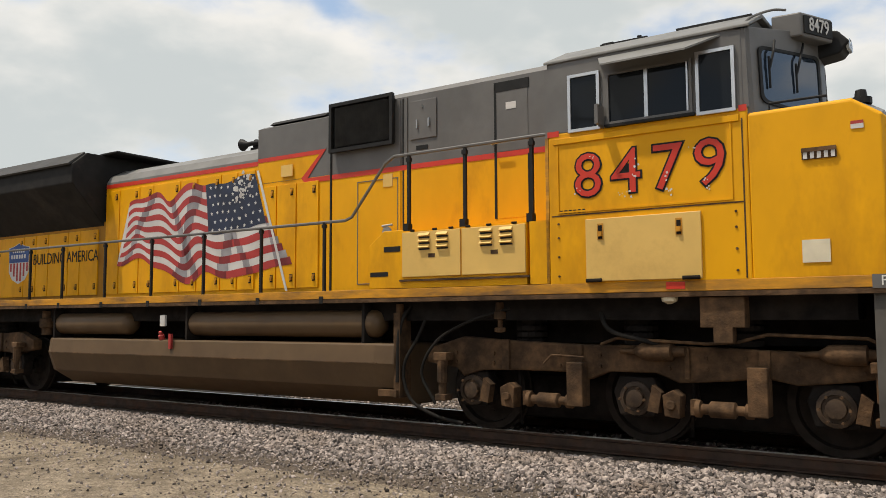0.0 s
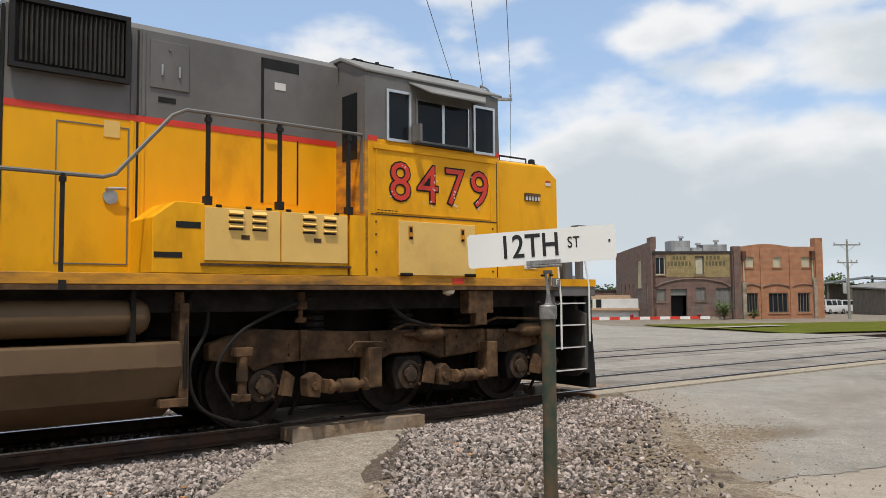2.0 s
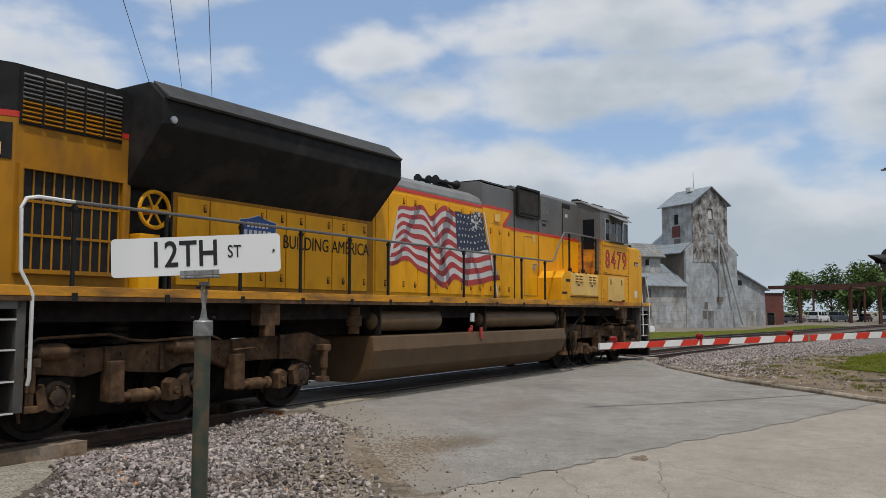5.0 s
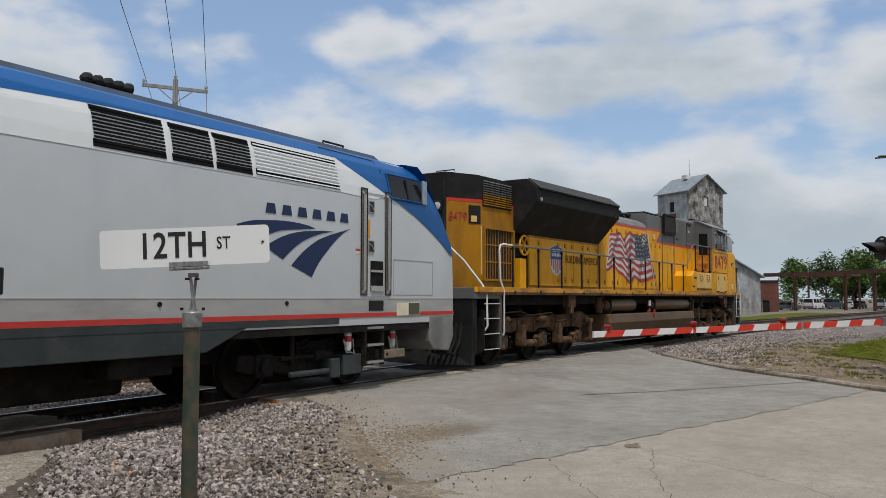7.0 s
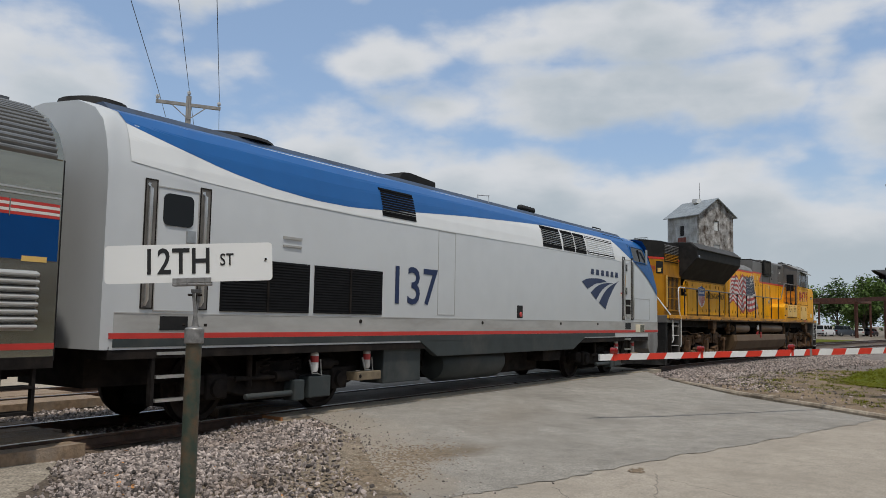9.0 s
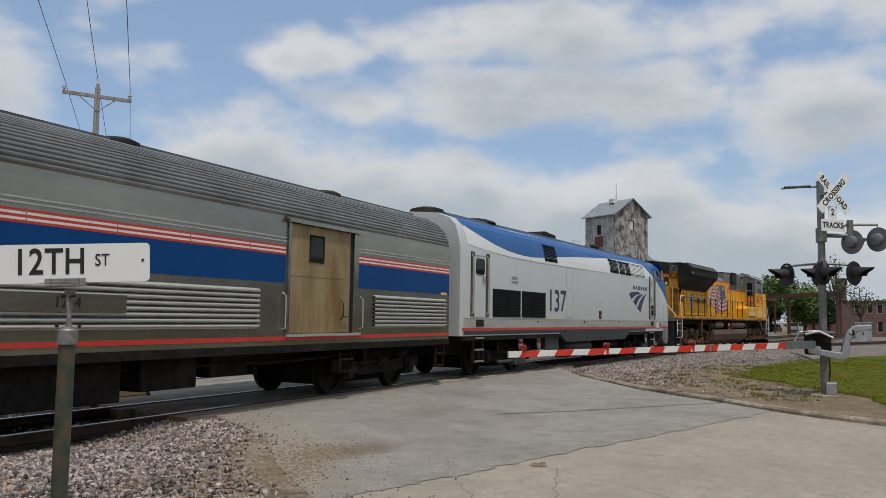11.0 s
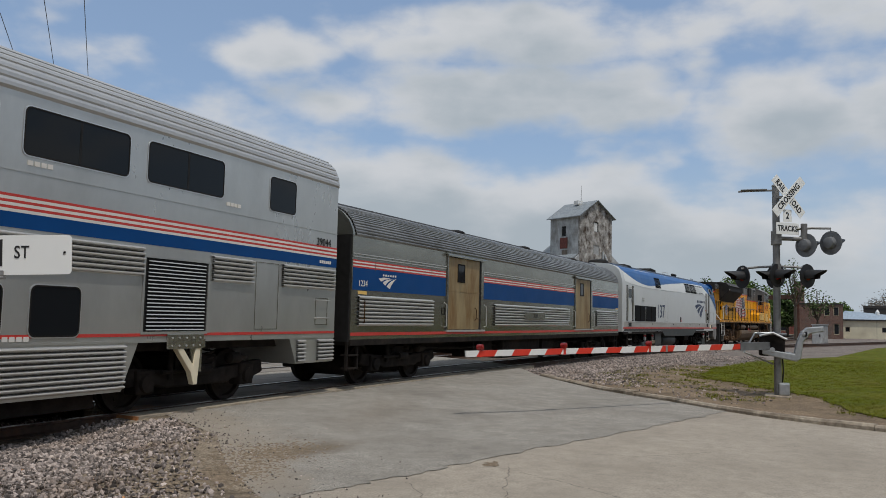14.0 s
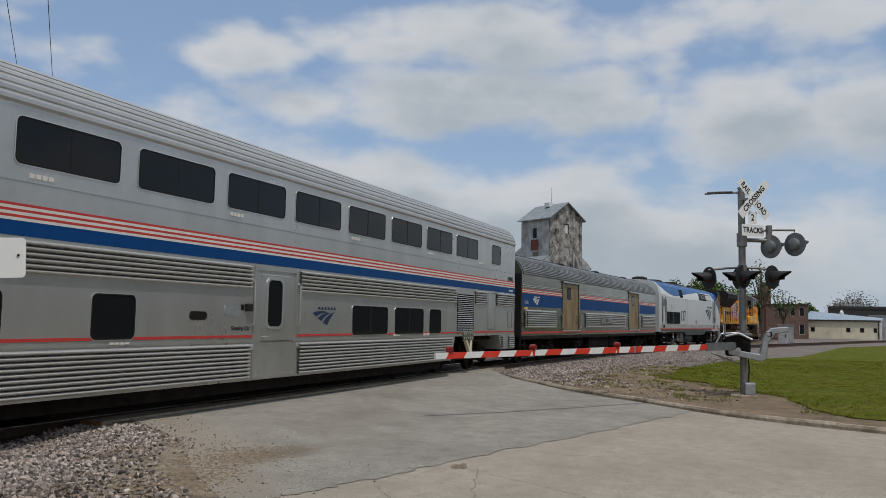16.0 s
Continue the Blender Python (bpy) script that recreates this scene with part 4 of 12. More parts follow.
    put("seam", Mesh().box(-2.735, -2.705, -H - 0.012, H, 1.8, 4.5), M_BLACK, tall)
    for x in (-1.42, -1.30):
        put("joint_strip", Mesh().box(x - 0.02, x + 0.02, -H - 0.014, -H, 1.8, 3.485), M_YEL, tall, bevel=0.004)
        put("joint_strip", Mesh().box(x - 0.02, x + 0.02, -H - 0.014, -H, 3.555, 4.5), M_LGREY, tall, bevel=0.004)
    put("joint_gap", Mesh().box(-1.372, -1.348, -H - 0.004, -H, 1.8, 4.5), M_BLACK, tall)
    gr = put("intake_grille", Mesh().box(-2.66, -1.5, -H - 0.05, -H, 3.88, 4.57), M_BLACK, tall, "black corrugated air intake grille", bevel=0.02)
    for i in range(22):
        x = -2.58 + i * 0.048
        put("grille_fin", Mesh().prism([(x, -H - 0.05), (x + 0.02, -H - 0.10), (x + 0.04, -H - 0.05)], "z", 3.94, 4.52), M_GRILLE, gr)
    put("grille_frame", frame_box(-2.68, -1.48, -H - 0.05, 3.86, 4.59, 0.05, 0.06), M_BLACK, gr)
    put("access_panel", Mesh().box(-1.23, -0.78, -H - 0.018, -H, 3.89, 4.43), M_LGREY, tall, bevel=0.006)
    for x in (-1.1, -0.9):
        put("latch", Mesh().box(x - 0.01, x + 0.01, -H - 0.04, -H - 0.018, 4.04, 4.16).box(-1.02, -1.0, -H - 0.03, -H - 0.018, 4.32, 4.35), M_STEEL, tall)
    put("hood_label", Mesh().box(-1.13, -0.93, -H - 0.006, -H, 3.74, 3.80), M_BLACK, tall)
    put("door_recess", Mesh().box(0.16, 0.65, -H - 0.003, -H, 2.7, 3.484), M_YEL, tall)
    put("door_upper", Mesh().box(0.17, 0.64, -H - 0.006, -H - 0.003, 3.56, 4.45), M_LGREY, tall, "grey upper half of a body door")
    put("door_gap", Mesh().box(0.14, 0.175, -H - 0.009, -H, 2.7, 4.46).box(0.14, 0.66, -H - 0.009, -H, 4.34, 4.47).box(0.635, 0.655, -H - 0.009, -H, 2.7, 3.5), M_BLACK, tall)
    put("door_handle", Mesh().tube([(0.14, -H - 0.02, 3.66), (0.14, -H - 0.09, 3.66), (0.36, -H - 0.09, 3.67)], 0.014), M_STEEL, tall)
    put("notice", Mesh().box(0.32, 0.47, -H - 0.012, -H - 0.006, 4.10, 4.19), M_OFFWHITE, tall)
    put("notice", Mesh().box(-1.72, -1.55, -H - 0.008, -H, 3.28, 3.46), M_CREAM, tall)
    put("door_handle", Mesh().tube([(-1.68, -H - 0.01, 2.72), (-1.68, -H - 0.07, 2.72), (-1.5, -H - 0.07, 2.73)], 0.016).cyl((-1.64, -H, 2.64), (-1.64, -H - 0.025, 2.64), 0.08), M_STEEL, tall)
    put("door_outline", frame_box(-2.2, -1.45, -H - 0.001, 1.92, 3.4, 0.012, 0.006), M_LGREY, tall)
    # engine doors with latches
    def doors(xs, z0, z1, owner):
        for a, b in zip(xs, xs[1:]):
            d = put("engine_door", Mesh().box(a + 0.012, b - 0.012, -H - 0.022, -H + 0.01, z0, z1), M_YEL, owner, bevel=0.006)
            for z in (z0 + 0.16, z1 - 0.12):
                if b - a > 0.28:
                    lt = put("latch", Mesh().box(b - 0.125, b - 0.065, -H - 0.026, -H - 0.022, z - 0.06, z + 0.055), M_UNDER, d)
                    put("latch_grip", Mesh().box(b - 0.112, b - 0.078, -H - 0.05, -H - 0.026, z - 0.04, z + 0.012).box(b - 0.12, b - 0.07, -H - 0.034, -H - 0.026, z + 0.012, z + 0.045), M_SILLYEL, lt)
    doors([-8.36, -7.95, -7.35, -6.95, -6.2, -5.75, -5.15, -4.75, -4.34], 1.9, 3.8, hood)
    doors([-4.26, -3.85, -3.42, -2.95], 1.9, 3.5, hood)
    put("notice", Mesh().box(-3.75, -3.5, -H - 0.03, -H - 0.022, 3.62, 3.8), M_CREAM, hood)
    # radiator section
    lo = put("radiator_base", Mesh().box(-13.0, -8.4, -H, H, 1.8, 3.25), M_GRIMEYEL)
    doors([-12.95, -12.35, -11.2, -10.75, -10.3, -9.6, -9.2, -8.6], 1.9, 3.12, lo)
    rad = put("radiator_wing", Mesh().prism([(-H, 3.2), (H, 3.2), (W, 3.95), (W, 4.30), (1.25, 4.55), (-1.25, 4.55), (-W, 4.30), (-W, 3.95)], "x", -13.75, -8.45), M_SOOT, None, "sooty black flared radiator wing", bevel=0.02)
    put("radiator_lid", Mesh().prism([(-1.58, 4.28), (-1.27, 4.53), (-1.27, 4.57), (-1.6, 4.31)], "x", -13.7, -8.5), M_GRILLE, rad)
    for i in range(7):
        x = -13.4 + i * 0.8
        put("fan_cover", Mesh().box(x, x + 0.55, -0.9, 0.9, 4.55, 4.60 + 0.02 * (i % 2)), M_SOOT, rad, bevel=0.02)
    put("wing_eye", Mesh().lathe((-13.6, -1.56, 4.02), (0, -1, 0), [(0, 0.05), (0.03, 0.05), (0.035, 0.02)], 10), M_STEEL, rad)
    # rear hood with chamfered corners
    out = [(-13.7, -H), (-15.28, -H), (-16.15, -0.45), (-16.15, 0.45), (-15.28, H), (-13.7, H)]
    rh = put("rear_hood", Mesh().prism(out, "z", 1.8, 3.78), M_GRIMEYEL, None, "soot-stained yellow rear hood")
    put("rear_hood_top", Mesh().prism(out, "z", 3.84, 4.38).prism([(x * 0.97 - 0.45, y * 0.85) for x, y in out], "z", 4.38, 4.44), M_SOOT, rh)
    put("stripe", Mesh().prism([(x - (0.004 if x < -14 else 0), y * 1.005) for x, y in out], "z", 3.775, 3.845), M_RED, rh)
    put("rear_face", Mesh().prism([(-16.15, -0.44), (-16.2, -0.40), (-16.2, 0.40), (-16.15, 0.44)], "z", 1.8, 4.3), M_SOOT, rh)
    lv = put("louver_panel", Mesh().box(-15.25, -13.86, -H - 0.012, -H, 3.7, 4.33), M_SOOT, rh)
    for c in range(5):
        for r in range(11):
            x, z = -15.22 + c * 0.275, 3.735 + r * 0.054
            put("louver", Mesh().prism([(-H - 0.012, z), (-H - 0.045, z + 0.008), (-H - 0.012, z + 0.036)], "x", x, x + 0.23), M_GRIMEYEL if z < 4.0 else M_LGREY, lv)
    gl = put("grille", Mesh().box(-15.22, -13.85, -H - 0.006, -H, 2.0, 3.2), M_BLACK, rh)
    for i in range(11):
        x = -15.19 + i * 0.13
        put("grille_bar", Mesh().box(x, x + 0.02, -H - 0.02, -H - 0.006, 2.02, 3.18), M_GRIMEYEL, gl)
    for z in (2.4, 2.8):
        put("grille_bar", Mesh().box(-15.22, -13.85, -H - 0.026, -H - 0.018, z, z + 0.03), M_GRIMEYEL, gl)
    put("grille_frame", frame_box(-15.26, -13.81, -H - 0.0, 1.97, 3.23, 0.05, 0.07), M_GRIMEYEL, gl)
    # bay with the hand-brake wheel
    by = put("equipment_bay", Mesh().box(-13.7, -13.0, -0.7, H, 1.8, 3.25).box(-13.04, -13.0, -H, -0.7, 1.8, 3.25), M_BLACK)
    put("bay_panel", Mesh().box(-13.62, -13.3, -0.98, -0.7, 1.8, 2.55), M_YEL, by, bevel=0.01)
    w = Mesh().tube([(-13.4 + 0.24 * math.cos(k * math.pi / 12), -0.98, 2.88 + 0.24 * math.sin(k * math.pi / 12)) for k in range(25)], 0.028)
    for k in range(6):
        a = k * math.pi / 3
        w.tube([(-13.4, -0.96, 2.88), (-13.4 + 0.24 * math.cos(a), -0.98, 2.88 + 0.24 * math.sin(a))], 0.018, 5)
    w.cyl((-13.4, -1.0, 2.88), (-13.4, -0.7, 2.88), 0.06)
    put("brake_wheel", w, M_YEL, by, "yellow spoked hand-brake wheel", smooth=True)
    # number box, lamps, rungs on the rear corner
    dx, dy = 0.87, -(H - 0.45)
    ln = math.hypot(dx, dy)
    at = lambda t: (-16.15 + dx * t, -0.45 + dy * t)
    nx, ny = dy / ln, -dx / ln
    def corner_panel(name, t0, t1, z0, z1, m, d=0.02):
        (x0, y0), (x1, y1) = at(t0), at(t1)
        return put(name, Mesh().prism([(x0, y0), (x1, y1), (x1 + nx * d, y1 + ny * d), (x0 + nx * d, y0 + ny * d)], "z", z0, z1), m, rh)
    corner_panel("number_box", 0.62, 0.96, 3.28, 3.70, M_BLACK, 0.012)
    corner_panel("number_lamp", 0.68, 0.84, 3.32, 3.46, M_CREAM, 0.03)
    v.words("unit_number", text_mesh("8479", 0.30, M_DECALRED, squeeze=0.85), *[a + b for a, b in zip((*at(0.31), 3.42), (nx * 0.012, ny * 0.012, 0))], rh, rz=math.degrees(math.atan2(dy, dx)))
    lamp = put("headlight", Mesh().box(-16.26, -16.18, -0.36, 0.02, 3.52, 3.78), M_BLACK, rh, bevel=0.02)
    for y in (-0.26, -0.08):
        put("lens", Mesh().lathe((-16.26, y, 3.65), (-1, 0, 0), [(0, 0.09), (0.03, 0.085), (0.035, 0.02)], 14), M_LAMP, lamp, smooth=True)
    for z in (2.0, 2.45, 2.9, 3.3, 3.75, 4.1):
        put("grab_rung", Mesh().tube([(-16.18, 0.28, z), (-16.3, 0.28, z), (-16.3, 0.62, z), (-16.1, 0.62, z)], 0.014), M_BLACK, rh)
    put("roof_hoop", Mesh().tube([(-15.9, -0.5, 4.38), (-15.9, -0.5, 4.5), (-15.9, 0.0, 4.5), (-15.9, 0.0, 4.38)], 0.014), M_BLACK, rh)
    put("end_hose_rack", Mesh().box(-16.25, -16.18, -0.35, 0.35, 2.2, 2.9), M_BLACK, rh)
    # cab
    sec = [(-W, 1.8), (W, 1.8), (W, 3.56), (-W, 3.56)]
    cab = put("cab", Mesh().prism(sec, "x", 1.26, 3.5), M_YEL, bevel=0.015)
    put("cab_upper", Mesh().loft([[(x0, y, z) for y, z in ((-W, 3.56), (W, 3.56), (W, 4.40), (0.95, 4.66), (-0.95, 4.66), (-W, 4.40))] for x0 in (1.26, 3.3)] + [[(3.52 - 0.02 * (z - 3.56), y * 0.99, z) for y, z in ((-W, 3.56), (W, 3.56), (W, 4.38), (0.95, 4.63), (-0.95, 4.63), (-W, 4.38))]]), M_LGREY, cab, "grey upper cab walls")
    put("cab_roof", Mesh().prism([(-W - 0.02, 4.385), (-0.95, 4.65), (0.95, 4.65), (W + 0.02, 4.385), (W + 0.02, 4.42), (0.95, 4.70), (-0.95, 4.70), (-W - 0.02, 4.42)], "x", 1.22, 3.56), M_ROOFGREY, cab, "pale grey cab roof", bevel=0.01)
    for x0, x1, z in ((1.55, 2.25, 4.76), (2.5, 3.45, 4.77)):
        ru = put("roof_unit", Mesh().prism([(-0.85, 4.69), (-0.7, z), (0.3, z), (0.4, 4.69)], "x", x0, x1), M_LGREY, cab, bevel=0.015)
        put("unit_rail", Mesh().box(x0 + 0.06, x1 - 0.04, -0.78, -0.72, z - 0.02, z + 0.02), M_BLACK, ru)
    put("roof_antenna", Mesh().cyl((2.05, -0.6, 4.7), (2.05, -0.6, 4.86), 0.03, n=8).box(1.6, 1.75, -0.7, -0.5, 4.76, 4.82), M_BLACK, cab)
    put("stripe", Mesh().box(1.255, 1.40, -W - 0.004, -W, 3.52, 3.585).box(3.42, 3.5, -W - 0.004, -W, 3.52, 3.585), M_RED, cab)
    put("cab_rear_wall", Mesh().box(1.22, 1.26, -W, -H, 1.82, 3.52), M_SILLYEL, cab, "grimy yellow rear cab wall")
    put("cab_rear_upper", Mesh().box(1.22, 1.26, -W, -H, 3.52, 4.34), M_LGREY, cab)
    put("rear_door_glass", Mesh().box(1.21, 1.22, -1.36, -1.02, 3.3, 4.15), M_DARKGLASS, cab)
    put("cab_rear_pillar", Mesh().box(1.215, 1.24, -1.50, -1.42, 2.6, 4.2), M_LGREY, cab)
    # side windows
    for x0, x1, z0, z1 in ((1.53, 1.92, 3.54, 4.21), (3.0, 3.40, 3.53, 4.21)):
        wn = put("side_window", frame_box(x0, x1, -W - 0.002, z0, z1, 0.035, 0.03), M_SILVER, cab, "bare aluminium window frame")
        put("pane", Mesh().box(x0 + 0.03, x1 - 0.03, -W - 0.012, -W - 0.003, z0 + 0.03, z1 - 0.03), M_DARKGLASS, wn)
    wn = put("side_window", frame_box(2.0, 2.96, -W - 0.002, 3.57, 4.16, 0.03, 0.03), M_LGREY, cab, "sliding cab window")
    put("pane", Mesh().box(2.03, 2.93, -W - 0.01, -W - 0.003, 3.6, 4.13), M_DARKGLASS, wn)
    put("mullion", Mesh().box(2.44, 2.48, -W - 0.03, -W - 0.01, 3.6, 4.13).box(2.90, 2.92, -W - 0.03, -W - 0.01, 3.6, 4.13), M_SILVER, wn)
    put("sill_rail", Mesh().box(1.98, 2.98, -W - 0.05, -W, 3.54, 3.57), M_BLACK, wn)
    aw = put("awning", Mesh().add([(1.90, -W, 4.36), (3.26, -W, 4.36), (2.98, -W - 0.30, 4.19), (2.05, -W - 0.30, 4.19), (1.90, -W, 4.34), (3.26, -W, 4.34), (2.98, -W - 0.30, 4.17), (2.05, -W - 0.30, 4.17)], [(0, 1, 2, 3), (7, 6, 5, 4), (0, 3, 7, 4), (3, 2, 6, 7), (2, 1, 5, 6), (1, 0, 4, 5)]), M_ROOFGREY, cab, "grey sun awning over the cab windows")
    put("mirror", Mesh().box(1.93, 1.97, -W - 0.2, -W - 0.03, 3.56, 3.78).tube([(1.95, -W, 3.55), (1.95, -W - 0.12, 3.55), (1.95, -W - 0.12, 3.62)], 0.012), M_LGREY, cab)
    # raised band round the number, panel with hatches
    put("side_panel", frame_box(1.37, 3.34, -W - 0.0, 2.62, 3.47, 0.02, 0.012), M_YEL, cab)
    put("panel_head", Mesh().box(1.33, 3.42, -W - 0.02, -W, 3.42, 3.49), M_YEL, cab, bevel=0.005)
    put("seam", Mesh().box(1.30, 3.44, -W - 0.004, -W, 2.585, 2.60).box(3.44, 3.455, -W - 0.004, -W, 1.82, 3.45), M_DUST, cab)
    n1 = v.words("road_number", text_mesh("8479", 0.71, M_BLACK, squeeze=1.03, offset=0.018, spacing=1.24), 2.435, -W - 0.006, 3.005, cab)
    n2 = v.words("road_number_face", text_mesh("8479", 0.71, M_RED, squeeze=1.03, depth=0.008, offset=-0.002, spacing=1.24), 2.435, -W - 0.010, 3.005, cab)
    chips, cr_ = Mesh(), random.Random(5)
    for x, z in ((1.62, 2.86), (2.12, 2.80), (2.22, 2.78), (2.30, 2.98), (2.33, 3.10), (2.27, 2.74), (2.67, 2.80), (2.72, 2.74), (2.66, 2.92), (3.06, 2.86), (3.1, 2.76), (1.82, 3.22), (2.95, 3.2)):
        for _ in range(3):
            q, w, r = x + cr_.gauss(0, 0.02), z + cr_.gauss(0, 0.025), cr_.uniform(0.006, 0.017)
            chips.quad(*[(q + r * cr_.uniform(0.5, 1.3) * math.cos(k * 1.257), -W - 0.0155, w + r * cr_.uniform(0.5, 1.3) * math.sin(k * 1.257)) for k in range(5)])
    put("paint_chips", chips, M_OFFWHITE, cab, "pale chips where the red paint has flaked")["kind"] = "stuff"
    bt = put("battery_door", Mesh().box(1.72, 3.01, -W - 0.03, -W, 1.83, 2.53), M_CREAM, cab, "faded cream battery box door", bevel=0.008)
    for x in (1.9, 2.78):
        put("latch", Mesh().box(x - 0.035, x + 0.035, -W - 0.036, -W - 0.03, 2.29, 2.47).box(x - 0.02, x + 0.02, -W - 0.06, -W - 0.036, 2.33, 2.38), M_SILLYEL, bt)
        put("latch_slot", Mesh().box(x - 0.022, x + 0.022, -W - 0.04, -W - 0.035, 2.385, 2.45).box(x - 0.025, x + 0.025, -W - 0.04, -W - 0.035, 2.30, 2.325), M_UNDER, bt)
    for x in (1.82, 2.9):
        put("hinge", Mesh().cyl((x - 0.09, -W - 0.045, 1.84), (x + 0.09, -W - 0.045, 1.84), 0.022, n=8), M_UNDER, bt)
    rv = Mesh()
    for x in (1.38, 3.36):
        for z in (1.9, 2.12, 2.34, 2.5):
            rv.cyl((x, -W - 0.012, z), (x, -W, z), 0.014, n=6)
    put("rivets", rv, M_DUST, cab)
    pl = Mesh()
    for i in range(6):
        pl.box(1.40 + i * 0.055, 1.437 + i * 0.055, -W - 0.003, -W, 2.615, 2.655)
    put("model_plate", pl, M_BLACK, cab)
    put("warning_label", Mesh().box(2.62, 2.82, -W - 0.006, -W, 1.725, 1.80), M_RED, cab)
    # nose
    def nose_sec(x, w, zt):
        return [(x, -w, 1.8), (x, w, 1.8), (x, w, zt - 0.02), (x, w - 0.03, zt), (x, -w + 0.03, zt), (x, -w, zt - 0.02)]
    ns = put("nose", Mesh().loft([nose_sec(3.5, W - 0.004, 3.495), nose_sec(4.45, W - 0.004, 3.505), nose_sec(4.70, W - 0.006, 3.335), nose_sec(4.78, W - 0.12, 3.26)]), M_YEL, bevel=0.018)
    crown = lambda x, z: [(x, -1.47, z), (x, -1.1, z + 0.10), (x, 1.1, z + 0.10), (x, 1.47, z)]
    put("nose_top", Mesh().loft([crown(3.5, 3.495), crown(4.43, 3.505), crown(4.69, 3.34)]), M_ROOFGREY, ns, "pale grey anti-slip nose top")
    put("nose_label", Mesh().box(4.44, 4.55, -W - 0.006, -W, 3.20, 3.27), M_OFFWHITE, ns)
    put("nose_label", Mesh().box(4.44, 4.55, -W - 0.007, -W, 3.245, 3.275), M_DECALRED, ns)
    put("nose_grille", Mesh().box(4.70, 4.76, -1.0, 1.0, 2.3, 3.2), M_STARBLUE, ns)
    for i in range(6):
        put("nose_wing_bar", Mesh().box(4.76, 4.77, -1.12, -0.5, 2.85 + i * 0.06, 2.88 + i * 0.06), M_OFFWHITE, ns)
    vt = Mesh()
    for i in range(5):
        vt.box(4.015 + i * 0.062, 4.05 + i * 0.062, -W - 0.022, -W, 2.955, 3.02)
    put("nose_vents", vt, M_OFFWHITE, ns)
    put("vent_strip", Mesh().box(4.0, 4.31, -W - 0.03, -W, 3.02, 3.06).box(4.0, 4.31, -W - 0.012, -W, 2.95, 3.02), M_DUST, ns)
    put("inspection_card", Mesh().box(3.97, 4.22, -W - 0.006, -W, 1.95, 2.17), M_PAPER, ns)
    put("nose_rail", Mesh().tube([(3.68, -1.36, 3.50), (3.68, -1.36, 3.60), (4.22, -1.36, 3.60), (4.22, -1.36, 3.50)], 0.014), M_BLACK, ns)
    put("nose_lamp", Mesh().lathe((4.50, -1.2, 3.50), (0, 0, 1), [(0, 0.10), (0.06, 0.10), (0.07, 0.06), (0.14, 0.05), (0.15, 0.02)], 12), M_BLACK, ns)
    roof_at = lambda y: 4.41 + (W - abs(y)) * 0.44 if abs(y) > 0.95 else 4.67
    plan = [(3.3, -W), (3.46, -W), (3.56, -1.46), (4.01, -0.14), (4.01, 0.14), (3.56, 1.46), (3.46, W), (3.3, W)]
    k = len(plan)
    put("cab_front", Mesh().add([(x, y * 0.998, 3.44) for x, y in plan] + [(x - (0.03 if abs(y) < 1.5 else 0), y * 0.998, roof_at(y) - 0.03) for x, y in plan],
        [tuple(range(k))[::-1], tuple(range(k, 2 * k))] + [(i, (i + 1) % k, k + (i + 1) % k, k + i) for i in range(k)]), M_LGREY, cab, "grey angled cab front", bevel=0.012)
    for s in (-1, 1):
        def on(t, z, off):
            """A place on the angled windscreen wall: t from the corner to the middle."""
            dx, dy = 0.45, 1.32
            ln = math.hypot(dx, dy)
            return (3.56 + dx * t + off * dy / ln - 0.03 * (z - 3.44), s * (-1.46 + dy * t - off * dx / ln), z)
        edge = lambda grow, off: [on(t, z + 0.12 * (t - 0.5) * (1 if z > 4 else -0.25), off) for t, z in round_rect(0.12 - grow, 0.93 + grow, 3.66 - grow, 4.25 + grow, 0.07, 5)]
        wn = put("windshield", Mesh().loft([edge(0.0, 0.004), edge(0.0, 0.012)]), M_SKYGLASS, cab, "glossy angled windshield pane")
        n = len(edge(0.0, 0.0))
        put("gasket", Mesh().add(edge(0.035, 0.004) + edge(0.035, 0.02) + edge(0.0, 0.02), [(i, (i + 1) % n, n + (i + 1) % n, n + i) for i in range(n)] + [(n + i, n + (i + 1) % n, 2 * n + (i + 1) % n, 2 * n + i) for i in range(n)]), M_BLACK, wn)
        wp = Mesh().tube([on(0.3, 4.34, 0.03), on(0.24, 4.2, 0.06), on(0.2, 4.02, 0.04)], 0.014).tube([on(0.2, 4.14, 0.035), on(0.2, 3.8, 0.03)], 0.012)
        wp.tube([on(0.72, 4.42, 0.03), on(0.62, 4.22, 0.06), on(0.58, 4.05, 0.04)], 0.014).tube([on(0.58, 4.16, 0.035), on(0.58, 3.84, 0.03)], 0.012)
        put("wiper", wp, M_BLACK, wn)
        nb = put("number_board", Mesh().prism([(3.6, s * 0.72), (3.90, s * 0.70), (4.14, s * 0.22), (3.6, s * 0.20)], "z", 4.46, 4.73), M_LGREY, cab, bevel=0.02)
        put("board_face", Mesh().prism([(3.92, s * 0.665), (4.13, s * 0.245), (4.142, s * 0.245), (3.932, s * 0.672)], "z", 4.50, 4.695), M_BLACK, nb)
        if s < 0:
            v.words("board_number", text_mesh("8479", 0.21, M_OFFWHITE, squeeze=0.80, offset=0.003), 4.044, -0.462, 4.598, nb, rz=63)
